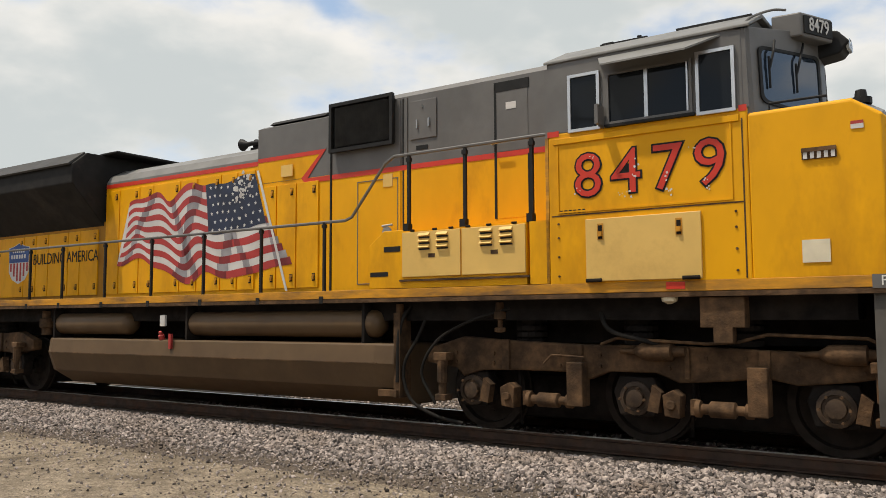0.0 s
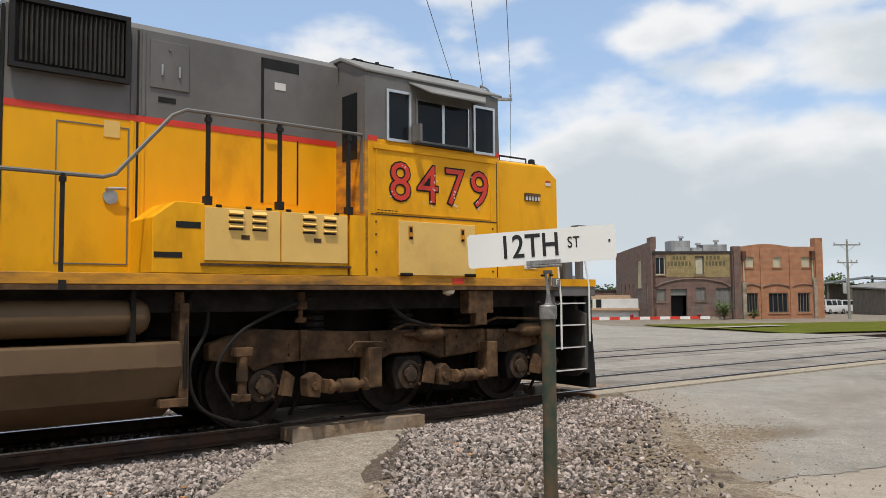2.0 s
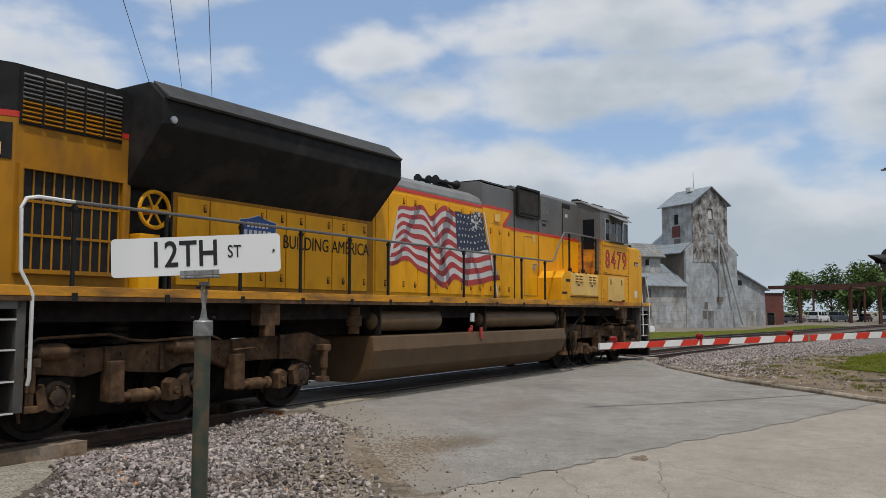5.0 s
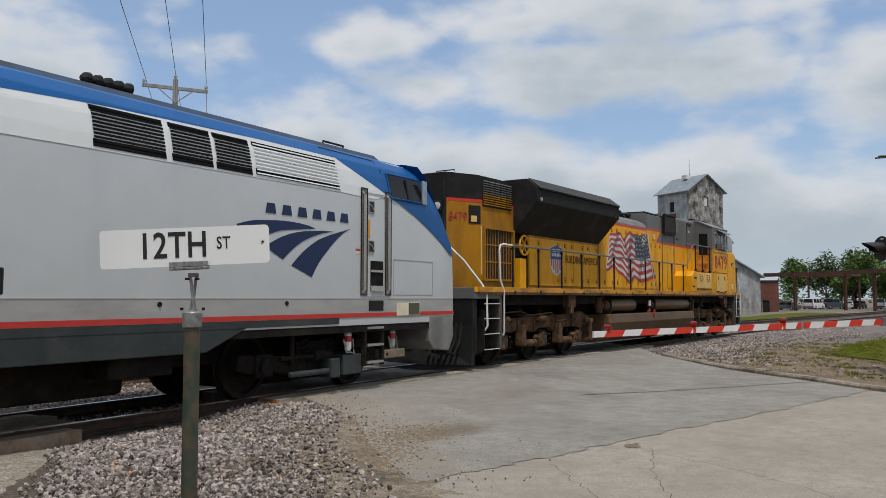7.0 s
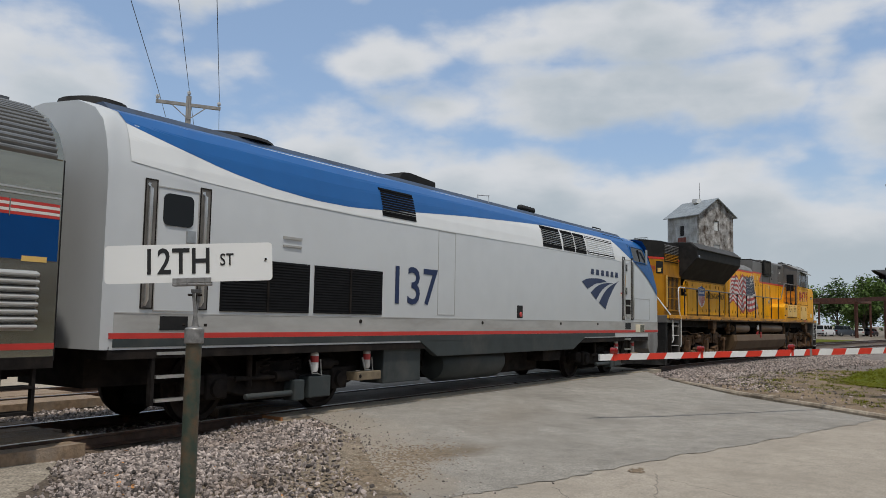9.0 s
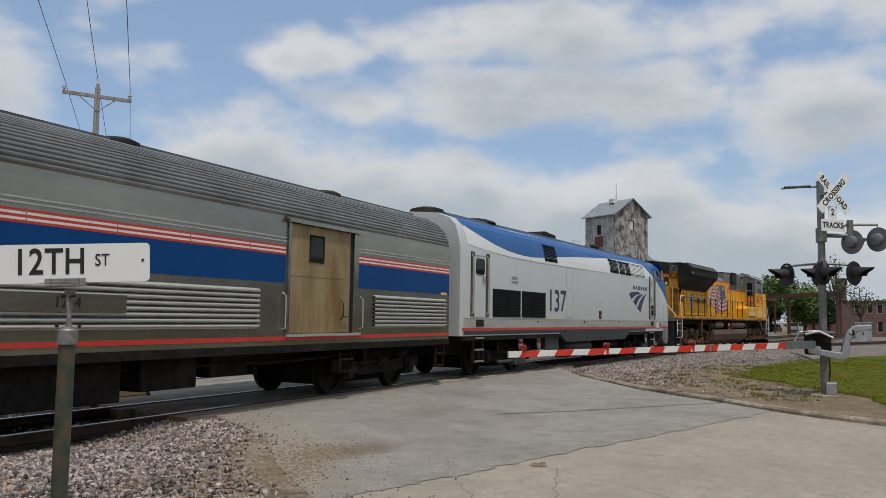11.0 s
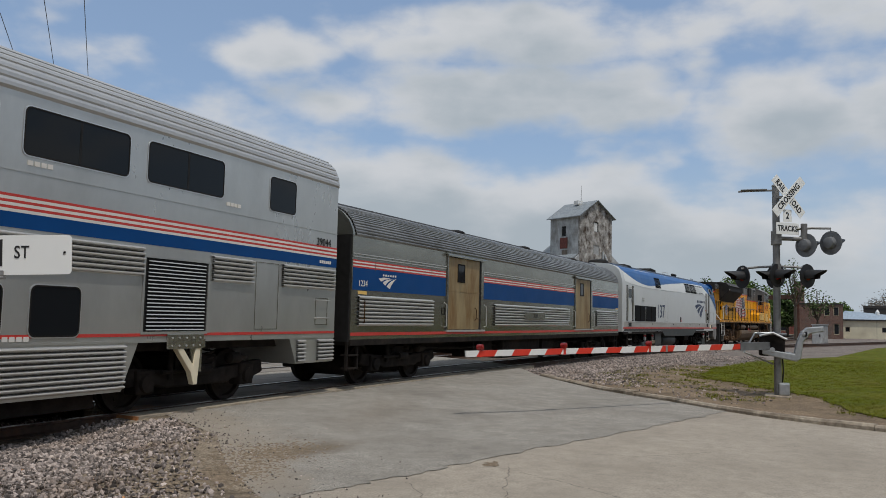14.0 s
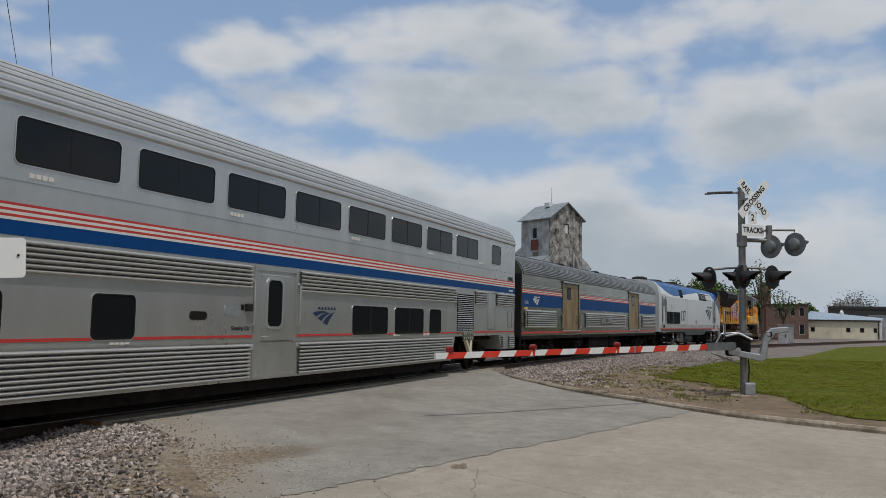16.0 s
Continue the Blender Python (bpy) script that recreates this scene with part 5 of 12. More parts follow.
    hl = put("cab_lamp", Mesh().prism([(3.8, 4.30), (4.20, 4.36), (4.30, 4.48), (4.18, 4.62), (3.8, 4.68)], "y", -0.17, 0.17), M_BLACK, cab, "black twin headlight housing", bevel=0.02)
    for y in (-0.08, 0.08):
        put("lens", Mesh().lathe((4.26, y, 4.47), (1, 0, 0), [(0, 0.07), (0.03, 0.065), (0.035, 0.02)], 12), M_LAMP, hl, smooth=True)
    put("cab_horn", Mesh().lathe((4.05, 0.3, 4.60), (1, 0, -0.2), [(0, 0.03), (0.12, 0.04), (0.2, 0.07), (0.21, 0.02)], 12).box(3.75, 4.07, 0.24, 0.36, 4.52, 4.62), M_BLACK, cab, smooth=True)
    put("roof_rail", Mesh().tube(curve_through([(3.46, -1.42, 4.44), (3.52, -1.3, 4.56), (3.66, -1.0, 4.70), (3.78, -0.86, 4.72)]), 0.014), M_LGREY, cab, smooth=True)
    # battery boxes on the walkway
    bx = put("equipment_box", Mesh().prism([(-1.42, 1.82), (-0.86, 1.82), (-0.86, 2.58), (-1.18, 2.58), (-1.42, 2.4)], "y", -W, -H), M_YEL, bevel=0.01)
    put("step_slot", Mesh().box(-1.17, -0.9, -W - 0.004, -W, 2.30, 2.37).box(-1.40, -1.1, -W - 0.004, -W, 1.98, 2.04), M_BLACK, bx)
    vb = put("vent_box", Mesh().box(-0.87, 0.96, -W, -H, 1.82, 2.56), M_YEL)
    for x0, x1 in ((-0.86, 0.04), (0.06, 0.95)):
        d = put("vent_door", Mesh().box(x0, x1, -W - 0.02, -W, 1.96, 2.54), M_CREAM, vb, "faded cream louvred door", bevel=0.006)
        for cx in (0.27, 0.55):
            for r in range(3):
                x, z = x0 + cx, 2.32 + r * 0.075
                put("louver", Mesh().prism([(-W - 0.02, z), (-W - 0.06, z + 0.012), (-W - 0.02, z + 0.05)], "x", x, x + 0.17), M_CREAM, d)
                put("louver_slot", Mesh().box(x, x + 0.17, -W - 0.024, -W - 0.02, z - 0.02, z), M_BLACK, d)
        put("latch", Mesh().box(x0 + 0.42, x0 + 0.52, -W - 0.024, -W - 0.02, 2.2, 2.25), M_DUST, d)
    put("box_tray", Mesh().box(-0.9, 1.0, -W - 0.025, -W + 0.1, 1.905, 1.93), M_DUST, vb)
    hn = Mesh()
    for x in (-0.7, -0.35, -0.1, 0.15, 0.45, 0.8):
        hn.cyl((x - 0.03, -W - 0.01, 2.56), (x + 0.03, -W - 0.01, 2.56), 0.015, n=6)
    put("hinges", hn, M_UNDER, vb)
    put("side_step_panel", Mesh().box(1.0, 1.26, -W, -H, 1.82, 2.56), M_YEL, vb)
    # fuel tank and air reservoirs
    prof = [(-1.0, 0.27), (-1.42, 0.52), (-W, 0.84), (-1.5, 1.10), (1.5, 1.10), (W, 0.84), (1.42, 0.52), (1.0, 0.27)]
    fx = [(-9.15, 0.86), (-8.95, 1), (-1.35, 1), (-1.05, 0.88)]
    ft = put("fuel_tank", Mesh().loft([[(x, y * (k * 0.3 + 0.7), 0.27 + (z - 0.27) * 1.0) for y, z in prof] for x, k in fx]), M_TANK, bevel=0.025)
    put("weld_band", Mesh().box(-9.0, -1.3, -W - 0.002, -W + 0.05, 0.835, 0.85), M_DUST, ft)
    put("filler", Mesh().lathe((-5.85, -1.45, 1.1), (0, -0.4, 1), [(0, 0.05), (0.08, 0.05), (0.09, 0.03), (0.14, 0.03), (0.15, 0.01)], 12).box(-5.56, -5.50, -1.56, -1.52, 0.96, 1.2), M_DECALRED, ft)
    put("fuel_gauge", Mesh().box(-5.86, -5.74, -1.5, -1.46, 1.32, 1.5), M_OFFWHITE, ft)
    for x0, x1 in ((-5.3, -1.35), (-9.07, -6.83)):
        put("air_reservoir", Mesh().lathe((x0, -1.28, 1.36), (1, 0, 0), [(0, 0.05), (0.04, 0.14), (0.12, 0.19), (x1 - x0 - 0.12, 0.19), (x1 - x0 - 0.04, 0.14), (x1 - x0, 0.05)], 20), M_TANK, None, "dusty brown air reservoir", smooth=True)
    put("reservoir_strap", Mesh().box(-5.25, -5.2, -1.48, -1.1, 1.1, 1.65).box(-1.6, -1.55, -1.48, -1.1, 1.1, 1.65).box(-9.0, -8.95, -1.48, -1.1, 1.1, 1.65), M_UNDER, ft)
    put("filter_can", Mesh().lathe((-9.5, -1.3, 1.15), (0, 0, 1), [(0, 0.1), (0.12, 0.1), (0.14, 0.14), (0.3, 0.14), (0.32, 0.1), (0.45, 0.1)], 12), M_DUST, ft, smooth=True)
    hs = Mesh()
    plain_tube = hs.tube
    hs.tube = lambda p, r: plain_tube(curve_through(p), r, 8)
    hs.tube([(-0.65, -1.2, 1.6), (-0.75, -1.35, 1.2), (-0.95, -1.4, 0.8), (-0.85, -1.4, 0.4), (-0.5, -1.35, 0.2), (-0.1, -1.3, 0.12)], 0.022)
    hs.tube([(0.6, -1.3, 1.55), (0.1, -1.4, 1.4), (-0.4, -1.42, 1.15), (-0.65, -1.42, 0.75), (-0.45, -1.4, 0.35)], 0.02)
    hs.tube([(-0.9, -1.3, 1.6), (-1.0, -1.42, 1.3), (-1.02, -1.44, 0.6)], 0.03)
    hs.tube([(1.7, -1.2, 1.6), (1.9, -1.4, 1.3), (2.3, -1.38, 1.18), (2.5, -1.3, 1.12)], 0.026)
    put("hose", hs, M_RUBBER, ft, smooth=True)
    put("tank_end_bracket", Mesh().box(-1.08, -0.98, -1.45, -1.2, 0.4, 1.5).box(-1.3, -1.0, -1.5, -1.3, 0.42, 0.5), M_DUST, ft)
    # flag, shield and slogan on the doors
    fl_y = -H - 0.026
    def flag_pt(u, w):
        """u along the stripes from the pole, w down the flag."""
        px, pz = -4.34 + 0.50 * w, 3.74 - 1.50 * w
        lx, lz = -7.60 - 0.34 * w, 3.54 - 1.0 * w
        x, z = px + (lx - px) * u, pz + (lz - pz) * u
        k = min(1, u * 2.2)
        z += k * (0.085 * math.sin(u * 15.5 + 0.9 + 1.3 * w) + 0.055 * math.sin(u * 27 + 3.2 * w)) - 0.26 * math.sin(math.pi * min(1, u * 1.1)) * w
        x += 0.05 * k * math.sin(u * 18 + 5.0 * w)
        return x, z
    def flag_sheet(u0, u1, w0, w1, y, n=30):
        g = Mesh()
        top = [flag_pt(u0 + (u1 - u0) * i / n, w0) for i in range(n + 1)]
        bot = [flag_pt(u0 + (u1 - u0) * i / n, w1) for i in range(n + 1)]
        g.add([(x, y, z) for x, z in top] + [(x, y, z) for x, z in bot], [(i, i + 1, n + 2 + i, n + 1 + i) for i in range(n)])
        return g
    dark_red, dark_white = mat("decal red in the folds", (0.20, 0.02, 0.022), 0.5, var=0.3, scale=4.0), mat("decal grey in the folds", (0.27, 0.26, 0.27), 0.5, var=0.3, scale=4.0)
    folds = ((0.0, 0.06), (0.13, 0.19), (0.27, 0.31), (0.40, 0.47), (0.60, 0.64), (0.78, 0.83))
    flag = put("flag_decal", flag_sheet(0, 1, 0, 1, fl_y + 0.001, 60), M_OFFWHITE, hood, "painted waving flag with red and white stripes")
    for i in range(13):
        if i % 2 == 0:
            put("flag_stripe", flag_sheet(0, 1, i / 13, (i + 1) / 13, fl_y - 0.001, 60), M_DECALRED, flag)
        for j, (a, b) in enumerate(folds):
            d = 0.012 * i * (1 if j % 2 else -1)
            put("flag_fold", flag_sheet(max(0, a + d), b + d, i / 13, (i + 1) / 13, fl_y - 0.002, 5), dark_white if i % 2 else dark_red, flag)
    put("flag_canton", flag_sheet(0.0, 0.37, 0, 7 / 13, fl_y - 0.003), M_STARBLUE, flag)
    stars = Mesh()
    for r in range(6):
        for c in range(8):
            x, z = flag_pt(0.02 + 0.044 * c + 0.018 * (r % 2), (0.5 + r) * 7 / 13 / 6)
            pts = [(x + (0.036 if k % 2 == 0 else 0.015) * math.sin(k * math.pi / 5), (0.036 if k % 2 == 0 else 0.015) * math.cos(k * math.pi / 5) + z) for k in range(10)]
            stars.quad(*[(a, fl_y - 0.004, b) for a, b in pts])
    put("flag_star", stars, M_OFFWHITE, flag)
    put("flag_pole", Mesh().prism([(-4.30, 3.78), (-4.25, 3.78), (-3.58, 1.86), (-3.63, 1.86)], "y", fl_y - 0.006, fl_y), M_OFFWHITE, flag)
    # flecks coloured off-white as if sunlit, over the blue field's upper corner
    fleck, fr_ = Mesh(), random.Random(21)
    for _ in range(46):
        x, z, r = -4.62 + fr_.gauss(0, 0.13), 3.52 + fr_.gauss(0, 0.15), fr_.uniform(0.012, 0.05)
        fleck.quad(*[(x + r * fr_.uniform(0.5, 1.2) * math.cos(k * 1.257), fl_y - 0.0055, z + r * fr_.uniform(0.5, 1.2) * math.sin(k * 1.257)) for k in range(5)])
    put("flag_fleck", fleck, M_OFFWHITE, flag)["kind"] = "stuff"
    cx = -11.38
    shp = [(-0.40, 0.33), (-0.2, 0.36), (0, 0.42), (0.2, 0.36), (0.40, 0.33), (0.38, 0.05), (0.38, -0.18), (0.25, -0.33), (0, -0.42), (-0.25, -0.33), (-0.38, -0.18), (-0.38, 0.05)]
    sh = put("shield_emblem", Mesh().prism([(cx + a, 2.59 + b) for a, b in shp], "y", fl_y, -H), M_OFFWHITE, lo, "blue, red and white shield emblem")
    put("shield_top", Mesh().prism([(cx + a * 0.96, 2.59 + b * 0.97) for a, b in [(-0.40, 0.33), (-0.2, 0.36), (0, 0.42), (0.2, 0.36), (0.40, 0.33), (0.385, 0.02), (-0.385, 0.02)]], "y", fl_y - 0.003, fl_y), mat("emblem blue", (0.02, 0.07, 0.25), 0.45), sh)
    for i in range(6):
        x = cx - 0.33 + i * 0.125
        put("shield_bar", Mesh().box(x, x + 0.06, fl_y - 0.003, fl_y, 2.59 - (0.36 if 1 < i < 4 else 0.26 if 0 < i < 5 else 0.16), 2.60), M_DECALRED, sh)
    for z, w in ((2.81, 0.24), (2.69, 0.3)):
        for i in range(6):
            put("emblem_bar", Mesh().box(cx - w + i * w / 3, cx - w + (i + 0.65) * w / 3, fl_y - 0.005, fl_y - 0.003, z, z + 0.08), M_OFFWHITE, sh)
    v.words("slogan", text_mesh("BUILDING AMERICA", 0.315, M_BLACK, squeeze=0.80), -9.70, fl_y - 0.002, 2.63, lo)
    # hood heights follow the narrower hood
    for owner in (hood, tall, lo, rh, by):
        for ob in [owner] + list(owner.children_recursive):
            if ob.matrix_basis.is_identity and ob.data.users == 1:
                for p in ob.data.vertices:
                    p.co.z = 1.8 + (p.co.z - 1.8) * 1.02
            else:
                ob.location.z = 1.8 + (ob.location.z - 1.8) * 1.02
    v.words("end_letter", text_mesh("F", 0.13, M_WHITE), 4.66, -W - 0.012, 1.757, fr)
    put("letter_ground", Mesh().box(4.56, 4.72, -W - 0.009, -W, 1.69, 1.82), M_LGREY, fr)
    # handrails and posts
    rails = Mesh().tube([(-14.9, -1.48, 2.80), (-1.9, -1.48, 2.78), (-1.78, -1.48, 2.82), (-1.2, -1.48, 3.50), (-1.05, -1.48, 3.58), (1.24, -1.48, 3.585)], 0.022)
    rl = put("handrail", rails, M_LGREY, None, "grey steel walkway handrail", smooth=True)
    for x in (-14.9, -13.6, -12.3, -11.05, -9.85, -8.76, -7.44, -6.14, -4.83, -3.54, -2.28):
        put("post", Mesh().box(x - 0.019, x + 0.019, -1.50, -1.462, 1.66, 2.78).box(x - 0.03, x + 0.03, -1.51, -1.455, 2.70, 2.75).box(x - 0.035, x + 0.035, -1.55, -1.455, 1.64, 1.74), M_BLACK, rl)
    for x in (-0.80, 0.07, 1.01):
        put("post", Mesh().box(x - 0.02, x + 0.02, -1.50, -1.46, 2.56, 3.56).box(x - 0.034, x + 0.034, -1.51, -1.455, 3.48, 3.53).box(x - 0.05, x + 0.03, -1.54, -1.45, 2.56, 2.66), M_BLACK, rl)
    put("handrail", Mesh().tube([(-15.55, 1.48, 2.8), (1.2, 1.48, 2.8)], 0.02), M_LGREY)
    # end platforms, steps, couplers
    for sgn, x0, name in ((1, 4.72, "front"), (-1, -15.6, "rear")):
        X = lambda d: x0 + sgn * d
        bx = lambda a, b, *r: Mesh().box(min(X(a), X(b)), max(X(a), X(b)), *r)
        L = 0.86 if sgn > 0 else 1.05
        pf = put("end_platform", bx(-0.15, L, -1.5, 1.5, 1.55, 1.80), M_LGREY, bevel=0.01)
        put("platform_edge", bx(0.0, L, -1.515, -1.5, 1.70, 1.81), M_YEL, pf)
        put("pilot", bx(L - 0.2, L - 0.02, -1.45, 1.45, 0.35, 1.55), M_BLACK, pf, bevel=0.02)
        put("plow", Mesh().loft([[(X(L - 0.1), -1.45, 0.12), (X(L + 0.05), -1.45, 0.12), (X(L - 0.02), -1.45, 0.95), (X(L - 0.1), -1.45, 0.95)], [(X(L + 0.1), 0, 0.12), (X(L + 0.4), 0, 0.12), (X(L + 0.12), 0, 0.95), (X(L), 0, 0.95)], [(X(L - 0.1), 1.45, 0.12), (X(L + 0.05), 1.45, 0.12), (X(L - 0.02), 1.45, 0.95), (X(L - 0.1), 1.45, 0.95)]]), M_BLACK, pf)
        put("coupler", bx(L - 0.1, L + 0.42, -0.16, 0.16, 0.72, 1.0), M_DUST, pf, bevel=0.04)
        for s in (-1, 1):
            st = put("step_well", bx(-0.16, -0.05, min(s * 1.5, s * 0.9), max(s * 1.5, s * 0.9), 0.42, 1.72), M_STEPGREY, pf, bevel=0.01)
            put("step_side", Mesh().prism([(s * 1.5, 0.42), (s * 1.5, 1.28), (s * 1.32, 1.34), (s * 1.24, 1.72), (s * 0.9, 1.72), (s * 0.9, 0.30), (s * 1.3, 0.30)], "x", min(X(0.6), X(0.66)), max(X(0.6), X(0.66))), M_UNDER if sgn < 0 else M_STEPGREY, pf)
            put("step_back", bx(-0.1, 0.65, min(s * 1.0, s * 0.97), max(s * 1.0, s * 0.97), 0.42, 1.6), M_BLACK, pf)
            for z in (0.42, 0.76, 1.10, 1.43):
                sp = put("step", bx(-0.05, 0.62, min(s * 1.5, s * 1.1), max(s * 1.5, s * 1.1), z, z + 0.025), M_UNDER, st)
                put("step_edge", bx(-0.05, 0.62, min(s * 1.505, s * 1.495), max(s * 1.505, s * 1.495), z, z + 0.02), M_OFFWHITE, sp)
            hr = Mesh().tube([(X(-0.02), s * 1.5, 2.62 if sgn < 0 else 2.4), (X(-0.02), s * 1.53, 2.0), (X(0.04), s * 1.53, 1.5), (X(0.04), s * 1.53, 0.75)], 0.016)
            hr.tube([(X(0.56), s * 1.45, 2.64), (X(0.60), s * 1.5, 2.3), (X(0.68), s * 1.53, 1.7), (X(0.68), s * 1.53, 0.85)], 0.016)
            if sgn > 0 or s > 0:
                put("step_rail", hr, M_WHITE, st, "white painted grab rail", smooth=True)
        if sgn > 0:
            pr = Mesh().box(X(0.60), X(0.68), -1.42, -1.32, 1.8, 2.62).box(X(0.4), X(0.46), -1.3, -1.24, 1.8, 2.5).box(X(0.1), X(0.16), -1.3, -1.24, 1.8, 2.5)
            pr.tube([(X(0.13), -1.27, 2.5), (X(0.43), -1.27, 2.5)], 0.02).box(X(0.55), X(0.75), -1.45, -1.3, 2.6, 2.66)
            put("front_post", pr, M_LGREY, pf)
            put("chain", Mesh().tube([(X(0.45), -1.3, 2.46), (X(0.52), -1.35, 2.38), (X(0.6), -1.4, 2.46)], 0.012), M_BLACK, pf)
            d = put("ditch_light", bx(0.55, 0.8, -1.1, -0.75, 1.8, 2.15), M_LGREY, pf, bevel=0.02)
            put("lens", Mesh().lathe((X(0.8), -0.92, 1.98), (1, 0, 0), [(0, 0.12), (0.05, 0.12), (0.1, 0.06), (0.11, 0.02)], 14), M_BLACK, d, smooth=True)
            put("hinge_box", Mesh().box(4.74, 4.86, -1.2, -1.0, 2.6, 2.72).box(4.74, 4.84, -1.2, -1.0, 2.2, 2.3), M_CREAM, ns)
            for i in range(4):
                put("nose_step", Mesh().tube([(4.74, 0.6, 2.0 + i * 0.35), (4.86, 0.6, 2.0 + i * 0.35), (4.86, 1.0, 2.0 + i * 0.35), (4.74, 1.0, 2.0 + i * 0.35)], 0.014), M_BLACK, ns)
        else:
            er = Mesh().tube([(X(-0.2), -1.50, 0.72), (X(-0.2), -1.53, 0.80), (X(-0.2), -1.53, 1.72), (X(-0.07), -1.51, 1.98), (X(-0.06), -1.49, 2.66), (X(-0.12), -1.48, 2.78), (X(-0.26), -1.48, 2.81), (-14.9, -1.48, 2.8)], 0.022)
            put("end_rail", er, M_WHITE, rl, "white painted end of the handrail", smooth=True)
            put("end_rail", Mesh().tube([(X(0.95), 1.2, 2.75), (X(0.95), -0.45, 2.76), (X(0.9), -0.75, 2.73), (X(0.75), -1.05, 2.4), (X(0.56), -1.42, 1.85), (X(0.52), -1.50, 1.7), (X(0.52), -1.52, 0.95), (X(0.56), -1.46, 0.84), (X(0.60), -1.36, 0.84)], 0.024), M_WHITE, pf, smooth=True)
            put("sand_pole", Mesh().tube([(-15.85, -1.2, 2.1), (-15.85, -1.2, 3.2)], 0.02), M_CREAM, pf)
            ho = Mesh()
            for k in range(4):
                ho.tube([(X(1.0), -1.15 + k * 0.13, 1.05), (X(1.18), -1.2 + k * 0.13, 0.6), (X(1.4), -1.2 + k * 0.12, 0.36), (X(1.6), -1.15 + k * 0.12, 0.42), (X(1.85), -1.2 + k * 0.1, 0.85)], 0.026)
            put("hose", ho, M_RUBBER, pf, smooth=True)
    # horns
    hn = put("horn", Mesh().box(-5.2, -4.6, -0.2, 0.2, 4.25, 4.42), M_BLACK, hood)
    for i, (l, y) in enumerate(((0.45, -0.25), (0.35, 0.0), (0.5, 0.2))):
        for dr in (-1, 1):
            put("trumpet", Mesh().lathe((-4.9, y, 4.48 + 0.03 * i), (dr, 0, 0), [(0, 0.03), (l * 0.7, 0.045), (l, 0.11), (l + 0.01, 0.02)], 12), M_BLACK, hn, smooth=True)
    freight_truck(v, 2.08, 1)
    freight_truck(v, -12.8, -1)
    return v


freight_locomotive()

# ---- passenger vehicles ----
M_SILVERPAINT = mat("silver grey paint", (0.545, 0.555, 0.55), 0.38, 0.15, var=0.03, scale=2.0, dirt=(0.49, 0.49, 0.48), dirt_amt=0.25, dscale=0.5)
M_LOWGREY = mat("dirty belt grey", (0.40, 0.39, 0.365), 0.5, 0.1, var=0.08, scale=3.0, dirt=(0.28, 0.26, 0.23), dirt_amt=0.4, dscale=0.8, streak=(0.6, 1, 2))
M_SKIRT = mat("charcoal skirt", (0.036, 0.043, 0.043), 0.5, spec=0.3, var=0.15, scale=3.0, dirt=(0.09, 0.085, 0.075), dirt_amt=0.3)
M_CWHITE = mat("coach white", (0.68, 0.685, 0.67), 0.4, var=0.03, scale=2.0)
M_BLUE = mat("swoosh blue", (0.007, 0.092, 0.29), 0.42, spec=0.35, var=0.05, scale=2.0)
M_BANDBLUE = mat("band blue", (0.002, 0.05, 0.185), 0.5, spec=0.15, var=0.06, scale=2.0)
M_ROOFBLUE = mat("sooty blue roof", (0.03, 0.052, 0.095), 0.6, var=0.25, scale=3.0, dirt=(0.03, 0.03, 0.032), dirt_amt=0.4)
M_ROOFP = mat("sooty roof", (0.10, 0.105, 0.115), 0.6, var=0.25, scale=3.0, dirt=(0.05, 0.05, 0.05), dirt_amt=0.4)
M_STAIN = mat("fluted stainless steel", (0.55, 0.54, 0.515), 0.34, 0.55, var=0.04, scale=2.0, dirt=(0.44, 0.42, 0.38), dirt_amt=0.35, dscale=0.6, streak=(0.5, 1, 2))
# near-black tone that paints the shade between flutes
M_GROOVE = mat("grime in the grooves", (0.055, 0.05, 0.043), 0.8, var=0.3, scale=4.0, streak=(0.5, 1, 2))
M_STAIN_D = mat("dull stainless steel", (0.32, 0.315, 0.265), 0.22, 0.85, var=0.08, scale=2.0, mottle=0.14, dirt=(0.31, 0.305, 0.275), dirt_amt=0.45, dscale=0.5, streak=(0.4, 1, 2))
M_ROOFSTEEL = mat("weathered steel roof", (0.25, 0.25, 0.245), 0.34, 0.6, var=0.1, scale=3.0, dirt=(0.15, 0.147, 0.14), dirt_amt=0.5, dscale=0.6)
M_DOORTAN = mat("rusty tan door", (0.32, 0.235, 0.115), 0.45, 0.3, var=0.16, scale=3.0, dirt=(0.20, 0.105, 0.03), dirt_amt=0.55, dscale=1.4, streak=(1.6, 1, 0.45), mottle=0.15)
M_ORANGE = mat("band red", (0.50, 0.035, 0.025), 0.45, var=0.08)
M_BAND_W = mat("band white", (0.70, 0.66, 0.60), 0.45, var=0.06)
M_SLGREY = mat("brushed car body", (0.49, 0.49, 0.468), 0.3, 0.7, var=0.05, scale=2.0, dirt=(0.40, 0.395, 0.375), dirt_amt=0.4, dscale=0.45, streak=(1, 1, 0.5), mottle=0.07, mscale=1.2)
M_ROOFFLUTE = mat("fluted roof steel", (0.50, 0.50, 0.495), 0.42, 0.55, var=0.05, scale=2.0, dirt=(0.48, 0.47, 0.45), dirt_amt=0.35, dscale=0.5)


